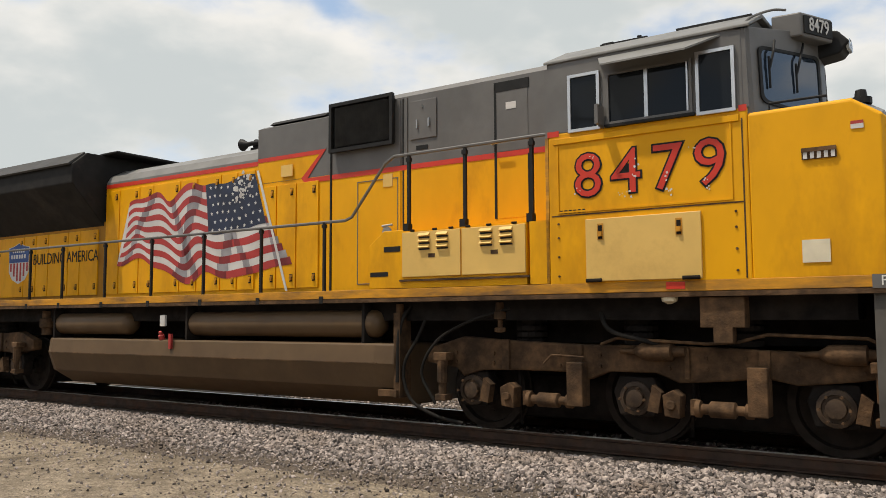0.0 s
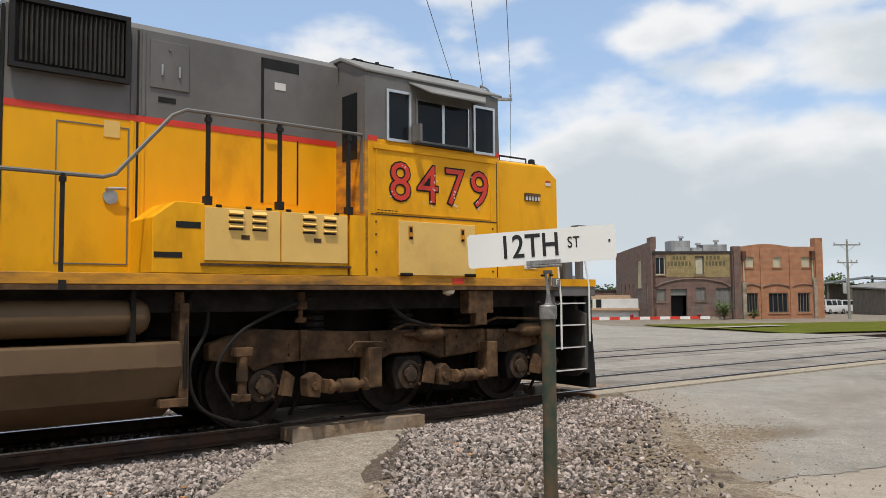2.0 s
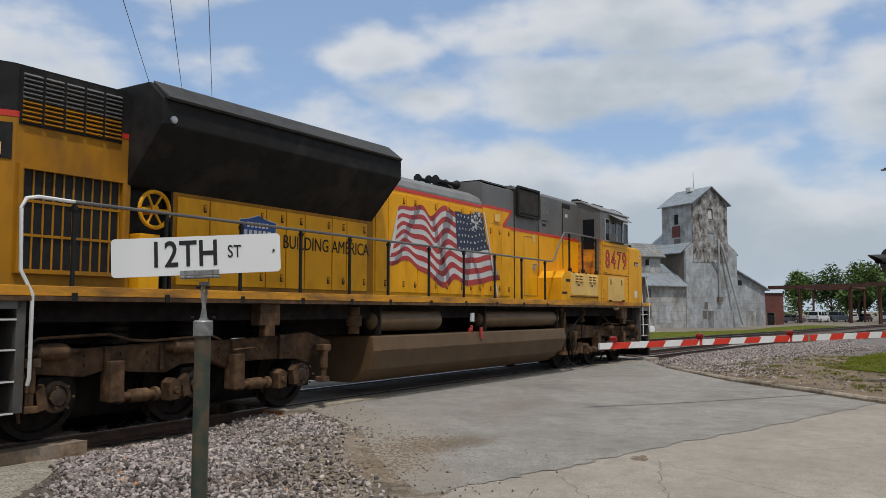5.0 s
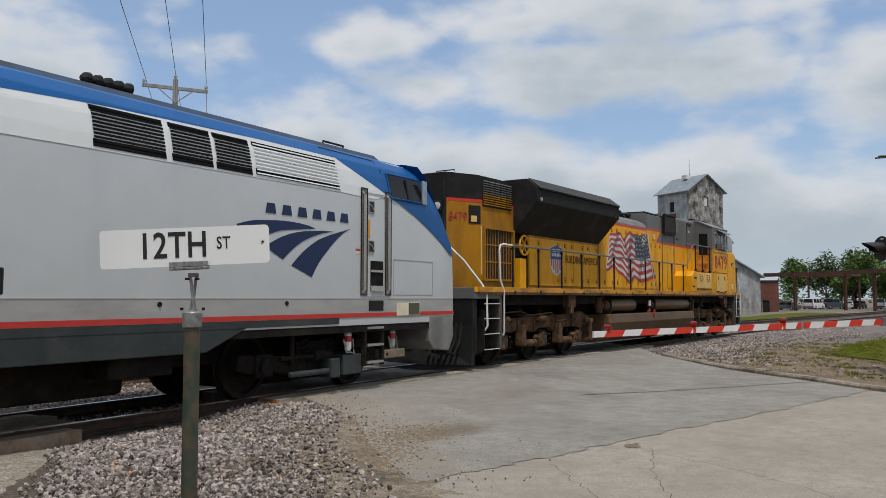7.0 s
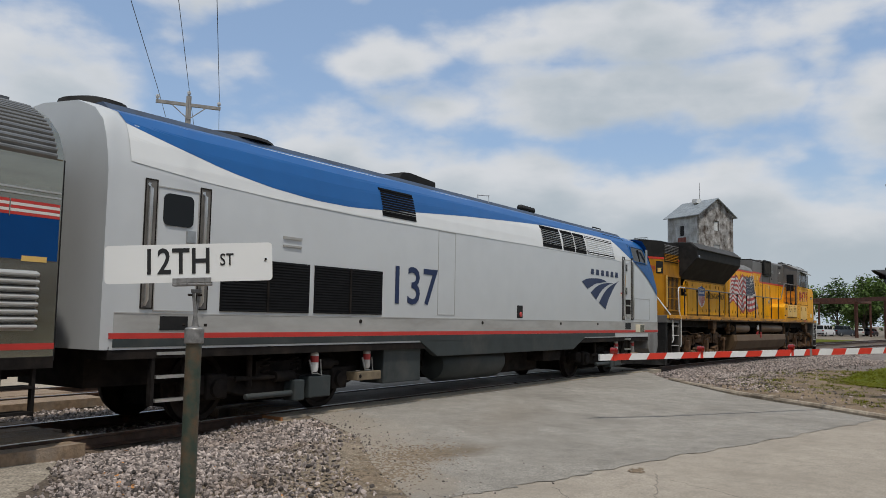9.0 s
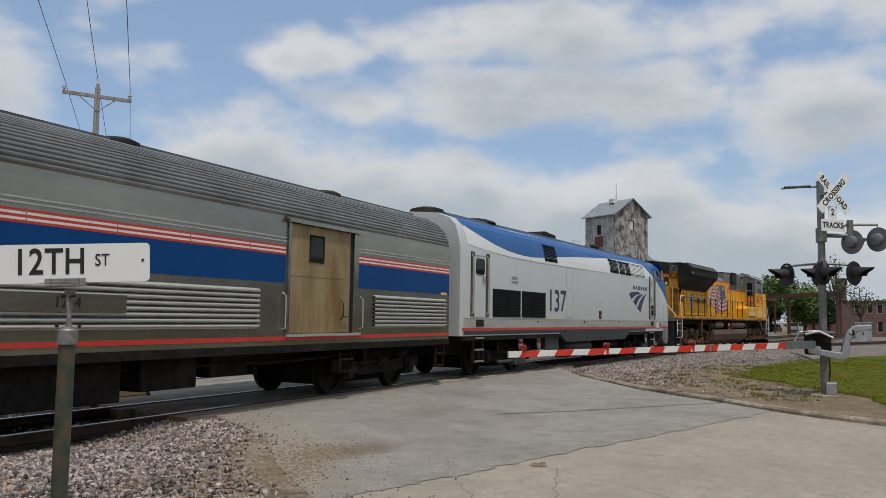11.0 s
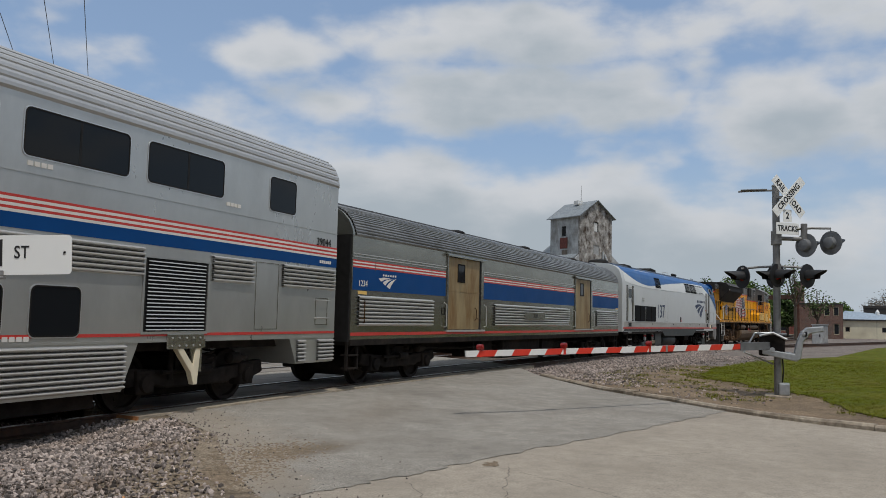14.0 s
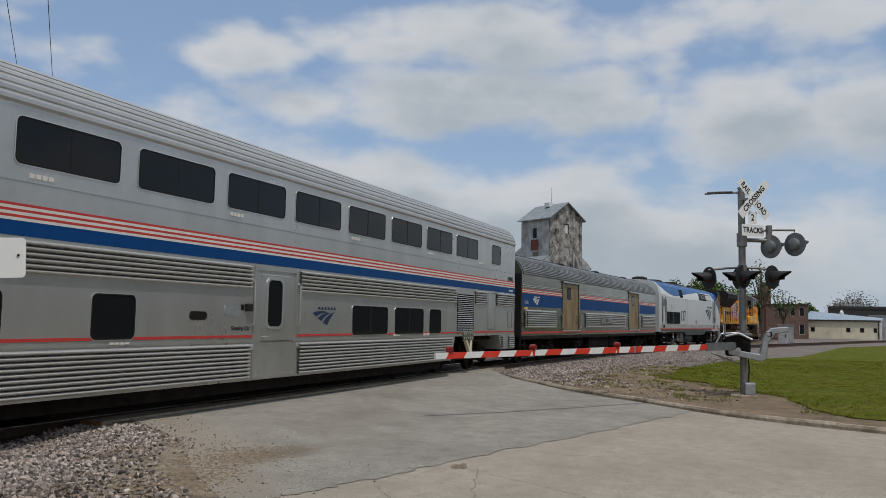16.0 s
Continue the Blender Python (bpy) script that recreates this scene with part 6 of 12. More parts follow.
def two_axle_truck(v, mid, base, r, m=None, chunky=True):
    """A passenger truck: side frames, boxes, coil springs, dampers and two wheelsets."""
    m = m or M_UNDER
    T = v.put("truck_frame", Mesh().box(mid - 0.5, mid + 0.5, -1.15, 1.15, 0.55, 0.85), m)
    for s in (-1, 1):
        y0, y1 = s * 1.02, s * 1.2
        h = base / 2
        side = [(-h - 0.55, 0.50), (-h - 0.3, 0.42), (-h + 0.3, 0.42), (-h + 0.5, 0.36), (h - 0.5, 0.36), (h - 0.3, 0.42), (h + 0.3, 0.42), (h + 0.55, 0.50), (h + 0.5, 0.72), (0.5, 0.62), (-0.5, 0.62), (-h - 0.5, 0.72)]
        v.put("side_frame", Mesh().prism([(mid + a, b) for a, b in side], "y", y0, y1), m, T, bevel=0.025)
        for ax in (-h, h):
            b = Mesh().box(mid + ax - 0.19, mid + ax + 0.19, min(s * 1.0, s * 1.26), max(s * 1.0, s * 1.26), r - 0.16, r + 0.2)
            v.put("journal_box", b, m, T, bevel=0.03)
            v.put("bearing_cap", Mesh().lathe((mid + ax, s * 1.26, r), (0, s, 0), [(0, 0.14), (0.05, 0.13), (0.06, 0.05)], 14), m, T, smooth=True)
        for ax in (-0.32, 0.32):
            g = Mesh()
            spring(g, mid + ax, s * 1.12, 0.55, 1.0)
            v.put("coil_spring", g, m, T)
        v.put("damper", Mesh().cyl((mid - 0.75, s * 1.27, 0.5), (mid - 0.75, s * 1.27, 1.0), 0.045, n=10).box(mid - 0.83, mid - 0.67, min(s * 1.2, s * 1.32), max(s * 1.2, s * 1.32), 0.98, 1.06), m, T)
        v.put("anchor_rod", Mesh().tube([(mid - h + 0.3, s * 1.28, 0.62), (mid - 0.2, s * 1.28, 0.62)], 0.035).cyl((mid - 0.25, s * 1.28, 0.62), (mid + 0.15, s * 1.28, 0.62), 0.085, n=12), M_UNDER, T, smooth=True)
        v.put("brake_cylinder", Mesh().lathe((mid + h - 0.55, s * 1.24, 0.78), (1, 0, 0), [(0, 0.04), (0.04, 0.1), (0.3, 0.1), (0.34, 0.05), (0.5, 0.04)], 12), M_UNDER, T, smooth=True)
    for ax in (-base / 2, base / 2):
        wheelset(v, mid + ax, r, T)
    v.put("traction_motor", Mesh().box(mid - base / 2 - 0.2, mid + base / 2 + 0.2, -0.66, 0.66, 0.18, 0.66), M_UNDER, T, bevel=0.06)
    return T


def skin(v, name, xs, lo, hi, ysurf, m, parent, nz=4, lift=0.004, label=""):
    """A painted area that follows the body side, between two heights given along x."""
    g = Mesh()
    n = len(xs)
    for k in range(nz + 1):
        for x, a, b in zip(xs, lo, hi):
            z = a + (b - a) * k / nz
            g.v.append((x, ysurf(z, x) - lift, z))
    g.f = [(k * n + i, k * n + i + 1, (k + 1) * n + i + 1, (k + 1) * n + i) for k in range(nz) for i in range(n - 1)]
    return v.put(name, g, m, parent, label)


def swoosh(v, x, z, w, y, m, parent, bars=None):
    """Three curved tapering bands that fan down to a point, with a row of plain bars above in place of letters."""
    lg = None
    for top, bot in (([(-0.5, 0.092), (-0.379, 0.121), (-0.227, 0.135), (-0.076, 0.14), (0.076, 0.131), (0.161, 0.114)], [(-0.355, 0.018), (-0.242, 0.055), (-0.136, 0.084), (0.015, 0.1), (0.091, 0.108), (0.161, 0.112)]),
                     ([(-0.279, -0.016), (-0.136, 0.048), (0.015, 0.086), (0.167, 0.102), (0.258, 0.107), (0.342, 0.109)], [(-0.127, -0.083), (-0.03, -0.011), (0.076, 0.044), (0.197, 0.083), (0.273, 0.099), (0.342, 0.107)]),
                     ([(-0.055, -0.114), (0.045, -0.033), (0.167, 0.039), (0.288, 0.082), (0.394, 0.11), (0.5, 0.137)], [(0.13, -0.179), (0.197, -0.088), (0.273, -0.017), (0.348, 0.047), (0.424, 0.1), (0.5, 0.135)])):
        upper, lower = (curve_through([(x + a * w, y, z + b * w) for a, b in row], 4) for row in (top, bot))
        n = len(upper)
        g = Mesh().add(list(upper) + list(lower), [(i, i + 1, n + i + 1, n + i) for i in range(n - 1)])
        lg = v.put("emblem_band" if lg else "emblem", g, m, lg or parent) if lg is None else (v.put("emblem_band", g, m, lg), lg)[1]
    for i in range(6):
        cx = x + w * (-0.23 + i * 0.135)
        v.put("emblem_bar", Mesh().prism([(cx - 0.045 * w, z + 0.175 * w), (cx + 0.042 * w, z + 0.175 * w), (cx + 0.03 * w, z + 0.232 * w), (cx - 0.033 * w, z + 0.232 * w)], "y", y - 0.002, y + 0.002), bars or m, lg)
    return lg


def louvers(v, name, x0, x1, z0, z1, n, ysurf, m, parent, back=None, depth=0.03, fill=0.55):
    p = v.put(name, Mesh().loft([[(x, ysurf(z0, x) - 0.018, z0), (x, ysurf(z0, x) + 0.05, z0), (x, ysurf(z1, x) + 0.05, z1), (x, ysurf(z1, x) - 0.018, z1)] for x in (x0, x1)]), back or M_BLACK, parent)
    for i in range(n):
        z = z0 + (z1 - z0) * (i + 0.2) / n
        y = ysurf(z, x0) - 0.018
        v.put("slat", Mesh().prism([(y, z + (z1 - z0) / n * fill), (y - depth, z), (y - depth + 0.006, z - 0.004), (y, z + (z1 - z0) / n * fill * 0.6)], "x", x0 + 0.01, x1 - 0.01), m, p)
    return p


def passenger_locomotive():
    v = Vehicle("passenger_locomotive", -37.9, -17.7, 6.5, "silver, white and blue passenger diesel locomotive behind the yellow one", "locomotive")
    put = v.put
    W = 1.53
    half = [(1.53, 1.1), (1.53, 3.30), (1.50, 3.5), (1.44, 3.75), (1.36, 3.95), (1.18, 4.12), (0.8, 4.26), (0.0, 4.32)]
    def ys(z, x=0):
        for (a, b), (c, d) in zip(half, half[1:]):
            if b <= z <= d:
                return -(a + (c - a) * (z - b) / (d - b))
        return -1.53
    full = [(-y, z) for y, z in half] + [(y, z) for y, z in half[::-1][1:]]
    # body with a raked nose
    def ring(x, cut=10.0, w=1.0):
        return [(x, y * w, min(z, cut)) for y, z in full]
    body = put("body", Mesh().loft([ring(-37.9, w=0.975), ring(-37.75), ring(-19.75), ring(-18.95)]), M_SILVERPAINT, None, "silver grey body", smooth=True)
    NOSE = ((-18.95, 4.32, 1.53), (-18.76, 4.12, 1.53), (-18.60, 3.92, 1.53), (-18.05, 3.23, 1.525), (-17.61, 2.66, 1.52), (-17.53, 2.35, 1.52), (-17.51, 1.9, 1.52), (-17.50, 1.4, 1.52))
    def nring(x, zc, w):
        return [(x, max(-w, min(w, y)), min(z, zc) if z < 4.0 else min(z, zc + 0.03 * (1 - abs(y)))) for y, z in full]
    put("nose", Mesh().loft([nring(*n) for n in NOSE]), M_SILVERPAINT, body, smooth=True)
    put("pilot", Mesh().prism([(-18.44, 1.215), (-17.53, 1.215), (-17.50, 0.80), (-17.68, 0.50), (-18.28, 0.56), (-18.44, 0.72)], "y", -1.536, 1.536), mat("road-grimed grey", (0.20, 0.195, 0.185), 0.6, var=0.2, scale=3.0, dirt=(0.10, 0.09, 0.08), dirt_amt=0.45, dscale=1.2), body, "grimy grey pilot skirt", bevel=0.02)
    # belt, red line, skirt
    put("belt", Mesh().box(-37.75, -17.53, -W - 0.006, -W + 0.08, 1.217, 1.55), M_LOWGREY, body)
    put("seam", Mesh().box(-37.75, -17.53, -W - 0.01, -W + 0.06, 1.545, 1.56), M_LOWGREY, body)
    put("red_line", Mesh().box(-37.8, -17.51, -W - 0.010, -W + 0.06, 1.235, 1.305), M_ORANGE, body)
    put("lower_belt", Mesh().box(-37.75, -21.3, -W - 0.009, -W, 1.13, 1.232), M_SKIRT, body, "charcoal strip under the red line")
    put("sill", Mesh().box(-37.8, -17.7, -W + 0.01, W - 0.01, 0.98, 1.14), M_UNDER, body)
    put("skirt", Mesh().prism([(-31.4, 1.22), (-23.2, 1.22), (-24.2, 0.82), (-30.6, 0.82)], "y", -W - 0.004, -W + 0.12), M_SKIRT, body, "charcoal side skirt", bevel=0.01)
    put("skirt_far", Mesh().prism([(-31.4, 1.22), (-23.2, 1.22), (-24.2, 0.82), (-30.6, 0.82)], "y", W - 0.12, W), M_SKIRT, body)
    put("fuel_tank", Mesh().lathe((-30.0, -0.95, 0.62), (1, 0, 0), [(0, 0.1), (0.06, 0.3), (0.2, 0.36), (2.5, 0.36), (2.64, 0.3), (2.7, 0.1)], 18), M_SKIRT, body, smooth=True)
    put("fuel_tank", Mesh().box(-29.5, -25.0, -0.9, 0.9, 0.3, 1.0), M_UNDER, body, bevel=0.08)
    put("equipment_box", Mesh().box(-32.2, -31.05, -1.45, -0.9, 0.38, 1.1), M_SKIRT, body, bevel=0.02)
    put("centre_sill", Mesh().box(-37.6, -18.6, -0.75, 0.75, 0.58, 1.0), M_UNDER, body)
    put("equipment_box", Mesh().box(-25.6, -24.6, -1.35, -0.9, 0.55, 1.1), M_UNDER, body, bevel=0.02)
    # painted curves
    def interp(xs, pts):
        return [float(np.interp(x, [p[0] for p in pts], [p[1] for p in pts])) for x in xs]
    xs = [-37.6 + i * 0.35 for i in range(int((37.6 - 20.6) / 0.35) + 1)]
    top = [4.2] * len(xs)
    blue_lo = interp(xs, [(-37.7, 3.98), (-37.0, 3.80), (-36.0, 3.58), (-35.2, 3.47), (-34.2, 3.40), (-33.3, 3.40), (-32.4, 3.46), (-31.2, 3.56), (-29.6, 3.68), (-27.6, 3.80), (-25.8, 3.90), (-23, 3.95), (-21.0, 3.94)])
    white_lo = interp(xs, [(-37.7, 3.46), (-36.5, 3.36), (-35.0, 3.30), (-33, 3.27), (-31, 3.28), (-26, 3.32), (-21.0, 3.34)])
    skin(v, "white_band", xs, white_lo, blue_lo, ys, M_CWHITE, body, 16, 0.008, "white swoosh band")
    skin(v, "blue_band", xs, blue_lo, top, ys, M_BLUE, body, 16, 0.010, "blue upper swoosh")
    xf = [-21.25 + i * 0.14 for i in range(17)]
    fl = interp(xf, [(-21.25, 3.94), (-20.9, 3.80), (-20.4, 3.62), (-19.9, 3.44), (-19.0, 3.14)])
    skin(v, "white_band", xf, interp(xf, [(-21.25, 3.34), (-20.3, 3.32), (-19.85, 3.42), (-19.0, 3.13)]), fl, ys, M_CWHITE, body, 14, 0.009)
    skin(v, "blue_band", xf, fl, [4.2] * len(xf), ys, M_BLUE, body, 18, 0.012, "blue cab sweep")
    # blue over the nose flank
    def nose_y(x):
        return -float(np.interp(x, [p[0] for p in NOSE], [p[2] for p in NOSE]))
    def nose_top(x):
        return float(np.interp(x, [p[0] for p in NOSE], [min(4.2, p[1]) for p in NOSE]))
    xn = [-19.02, -18.86, -18.76, -18.7, -18.6, -18.4, -18.05, -17.9, -17.75, -17.62, -17.57]
    nl = interp(xn, [(-19.02, 3.15), (-18.5, 2.93), (-18.0, 2.68), (-17.57, 2.42)])
    g = Mesh()
    n = len(xn)
    for k in range(13):
        g.v += [(x, max(nose_y(x), ys(a + (nose_top(x) - a) * k / 12)) - 0.014, a + (nose_top(x) - a) * k / 12) for x, a in zip(xn, nl)]
    g.f = [(k * n + i, k * n + i + 1, (k + 1) * n + i + 1, (k + 1) * n + i) for k in range(12) for i in range(n - 1)]
    put("nose_blue", g, M_BLUE, body, "blue nose flank")
    put("nose_face", Mesh().loft([[(x + 0.02, -w, z + 0.01), (x + 0.02, w, z + 0.01)] for x, z, w in ((-18.93, 4.16, 1.2), (-18.76, 4.11, 1.44), (-18.60, 3.92, 1.51), (-18.05, 3.23, 1.515), (-17.61, 2.66, 1.51), (-17.53, 2.40, 1.51))], caps=False), M_BLUE, body)
    for w0, w1 in ((-1.44, -0.06), (0.06, 1.44)):
        put("windshield", Mesh().loft([[(-18.55, w0, 3.90), (-18.55, w1, 3.90)], [(-18.17, w0, 3.42), (-18.17, w1, 3.42)]], caps=False), M_DARKGLASS, body)
    sw = put("cab_window", Mesh().loft([[(x, ys(z) - 0.034, z) for x, z in ((-19.80, 3.42), (-18.64, 3.42), (-18.72, 3.84), (-19.80, 3.84))], [(x, ys(z) + 0.05, z) for x, z in ((-19.80, 3.42), (-18.64, 3.42), (-18.72, 3.84), (-19.80, 3.84))]]), M_DARKGLASS, body, "dark cab side window")
    put("window_bar", Mesh().prism([(-1.50 - 0.055, 3.42), (-1.43 - 0.055, 3.80), (-1.43, 3.80), (-1.50, 3.42)], "x", -19.24, -19.20), M_BLACK, sw)
    put("roof_seam", Mesh().tube([(x, ys(z) - 0.014, z) for x, z in ((-21.5, 4.10), (-20.0, 4.08), (-19.96, 3.9), (-19.93, 3.45))], 0.011, 5), M_SKIRT, body)
    put("window_frame", Mesh().tube([(x, ys(z) - 0.036, z) for x, z in ((-19.82, 3.40), (-18.62, 3.40), (-18.70, 3.86), (-19.82, 3.86), (-19.82, 3.40))], 0.016, 6), M_BLUE, sw)
    put("wind_deflector", Mesh().box(-18.76, -18.60, -1.57, -1.54, 3.38, 3.84), M_STEEL, sw, "pale folding wind deflector", bevel=0.008)
    # louvres and grilles
    for x0, x1 in ((-26.01, -24.93), (-24.83, -24.12), (-24.06, -23.36), (-32.44, -31.4)):
        louvers(v, "intake_louver", x0, x1, 3.36, 3.88, 11, ys, M_PITCH, body, M_PITCH, depth=0.006)
    louvers(v, "white_louver", -23.28, -21.3, 3.38, 3.88, 9, ys, M_CWHITE, body, M_PITCH, 0.010, 0.34)
    put("louver_frame", Mesh().loft([[(x, ys(z) - 0.012, z), (x, ys(z) + 0.01, z), (x, ys(z + 0.03) + 0.01, z + 0.03), (x, ys(z + 0.03) - 0.012, z + 0.03)] for x, z in ((-23.3, 3.35), (-21.28, 3.35))]), M_SILVERPAINT, body)
    for x0, x1 in ((-36.1, -34.3), (-34.18, -32.42)):
        gp = louvers(v, "side_grille", x0, x1, 1.6, 2.36, 18, ys, M_PITCH, body, M_PITCH, depth=0.008)
        put("grille_post", Mesh().box((x0 + x1) / 2 - 0.02, (x0 + x1) / 2 + 0.02, -W - 0.035, -W, 1.6, 2.36), M_UNDER, gp)
    put("equipment_door", frame_box(-30.63, -30.0, -W - 0.001, 1.62, 3.28, 0.012, 0.006), M_LOWGREY, body)
    put("vent_cowl", Mesh().box(-34.9, -34.5, -W - 0.02, -W, 2.72, 2.76).box(-34.9, -34.5, -W - 0.02, -W, 2.6, 2.63), M_LOWGREY, body)
    hp = put("fuel_port", Mesh().box(-27.35, -27.03, -W - 0.006, -W + 0.1, 1.58, 1.90), M_BLACK, body, bevel=0.03)
    put("port_lamp", Mesh().lathe((-27.16, -W - 0.006, 1.68), (0, -1, 0), [(0, 0.06), (0.02, 0.05), (0.025, 0.01)], 10), M_DECALRED, hp)
    cp = Mesh()
    for x in (-28.9, -22.6, -25.0, -33.0):
        cp.cyl((x, -W - 0.02, 1.48), (x, -W, 1.48), 0.035, n=8)
    put("belt_caps", cp, M_UNDER, body)
    v.words("road_number", text_mesh("137", 0.98, M_NAVY, squeeze=1.08, offset=0.006), -31.44, -W - 0.008, 2.11, body)
    swoosh(v, -22.36, 2.37, 2.65, -W - 0.007, M_NAVY, body)
    # cab door with grab rails and steps
    for x0, x1, z1 in ((-20.52, -19.98, 3.42), (-37.2, -36.52, 3.2)):
        d = put("side_door", frame_box(x0, x1, -W - 0.001, 1.58, z1, 0.016, 0.008), M_LOWGREY, body)
        for x in (x0 - 0.1, x1 + 0.1):
            wl = put("rail_well", Mesh().box(x - 0.085, x + 0.085, -W - 0.008, -W, 1.62, z1 + 0.06), mat("grimy well", (0.15, 0.14, 0.125), 0.7, var=0.3, scale=5.0, dirt=(0.06, 0.05, 0.04), dirt_amt=0.4), d)
            put("well_rim", frame_box(x - 0.095, x + 0.095, -W - 0.004, 1.61, z1 + 0.07, 0.014, 0.012), M_UNDER, wl)
            put("rail_bar", Mesh().tube([(x - 0.035, -W - 0.005, z1 + 0.0), (x - 0.035, -W - 0.055, z1 - 0.06), (x - 0.035, -W - 0.055, 1.72), (x - 0.035, -W - 0.005, 1.66)], 0.026), M_SILVER, wl, smooth=True)
        if x0 > -21:
            put("door_step", Mesh().box(x0 + 0.1, x1 - 0.06, -W - 0.012, -W, 1.68, 2.22), M_UNDER, d)
            put("step_edge", Mesh().box(x0 + 0.1, x1 - 0.06, -W - 0.03, -W, 2.02, 2.06).box(x0 + 0.1, x1 - 0.06, -W - 0.03, -W, 1.68, 1.78), M_LOWGREY, d)
            for za in (3.06, 2.36):
                lt = put("door_latch", frame_box(x0 + 0.02, x0 + 0.20, -W - 0.004, za, za + 0.22, 0.018, 0.014), M_LOWGREY, d)
                put("latch_well", Mesh().box(x0 + 0.035, x0 + 0.185, -W - 0.010, -W, za + 0.015, za + 0.205), M_SKIRT, lt)
                put("latch_bar", Mesh().tube([(x0 + 0.05, -W - 0.016, za + 0.16), (x0 + 0.12, -W - 0.02, za + 0.12), (x0 + 0.17, -W - 0.016, za + 0.06)], 0.012), M_STEEL, lt)
            put("yellow_strip", Mesh().box(x0 + 0.03, x0 + 0.065, -W - 0.016, -W, 2.62, 2.94), M_YEL, d)
            put("warning_label", Mesh().box(x0 - 0.34, x0 - 0.21, -W - 0.006, -W, 2.32, 2.41), M_PAPER, d)
            put("warning_bar", Mesh().box(x0 - 0.34, x0 - 0.21, -W - 0.0075, -W, 2.375, 2.41), M_DECALRED, d)
        else:
            put("door_window", Mesh().prism(round_rect(x0 + 0.1, x1 - 0.1, 2.7, z1 - 0.08, 0.08), "y", -W - 0.016, -W), M_DARKGLASS, d)
            put("door_latch", Mesh().box(x1 - 0.2, x1 - 0.06, -W - 0.03, -W, 2.5, 2.66), M_STEEL, d)
        xm = (x0 + x1) / 2
        ld = put("ladder", Mesh().box(xm - 0.29, xm - 0.24, -W + 0.02, -W + 0.1, 0.38, 1.3).box(xm + 0.24, xm + 0.29, -W + 0.02, -W + 0.1, 0.38, 1.3), M_UNDER, body)
        put("step_slot", Mesh().box(xm - 0.22, xm + 0.22, -W - 0.014, -W, 1.34, 1.52), M_BLACK, ld)
        for z in (0.42, 0.72, 1.02, 1.36):
            put("rung", Mesh().box(xm - 0.24, xm + 0.24, -W - 0.01, -W + 0.08, z, z + 0.04), M_SILVER, ld)
    put("battery_door", frame_box(-19.70, -18.32, -W + 0.004, 1.62, 2.28, 0.012, 0.01), M_LOWGREY, body)
    put("notice", Mesh().box(-19.60, -18.82, -W - 0.016, -W - 0.006, 1.24, 1.48), M_PAPER, body)
    put("notice_half", Mesh().box(-19.21, -18.83, -W - 0.018, -W - 0.016, 1.25, 1.47), M_STAIN_D, body)
    # roof gear
    put("roof_walk", Mesh().prism([(-1.0, 4.18), (-0.7, 4.27), (0.7, 4.27), (1.0, 4.18), (0.85, 4.30), (-0.85, 4.30)], "x", -37.6, -19.4), M_ROOFBLUE, body, "dark blue-grey roof walk")
    put("roof_hatch", Mesh().prism([(-31.0, 4.26), (-29.6, 4.26), (-29.62, 4.44), (-30.55, 4.50), (-30.8, 4.47)], "y", -0.75, 0.75), M_SOOT, body, "sooty raised roof hatch", bevel=0.01)
    for x0, x1, h in ((-37.6, -36.9, 4.5), (-35.6, -34.2, 4.42)):
        put("roof_fan", Mesh().lathe(((x0 + x1) / 2, -0.1, 4.3), (0, 0, 1), [(0, (x1 - x0) / 2 + 0.15), (h - 4.36, (x1 - x0) / 2 + 0.1), (h - 4.3, (x1 - x0) / 2 - 0.1)], 20), M_SOOT, body, smooth=True)
    hh = Mesh()
    for i in range(5):
        hh.lathe((-25.55 + i * 0.16, -0.6, 4.42), (1, 0, 0), [(0, 0.03), (0.05, 0.08), (0.12, 0.09), (0.14, 0.03)], 10)
    put("horn", hh, M_BLACK, body)
    put("roof_antenna", Mesh().box(-20.5, -19.9, -0.5, 0.3, 4.3, 4.34).tube([(-20.5, -0.5, 4.34), (-20.5, -0.5, 4.44), (-19.9, -0.5, 4.44), (-19.9, -0.5, 4.34)], 0.02), M_BLACK, body)
    put("roof_hoop", Mesh().tube([(-27.6, -0.9, 4.2), (-27.6, -0.9, 4.42), (-27.6, -0.6, 4.46), (-27.6, -0.6, 4.25)], 0.02), M_SILVERPAINT, body)
    for sgn, x in ((1, -17.75), (-1, -37.9)):
        put("coupler", Mesh().box(min(x, x + sgn * 0.4), max(x, x + sgn * 0.4), -0.15, 0.15, 0.72, 1.0), M_UNDER, body, bevel=0.04)
    put("gangway", Mesh().box(-38.15, -37.9, -0.55, 0.55, 1.0, 3.3), M_BLACK, body)
    ho = Mesh()
    for k in range(4):
        ho.tube([(-17.60, -1.2 + k * 0.15, 1.1), (-17.45, -1.2 + k * 0.15, 0.6), (-17.2, -1.15 + k * 0.15, 0.45), (-16.9, -1.0 + k * 0.12, 0.8)], 0.03)
    put("cable", ho, M_RUBBER, body, smooth=True)
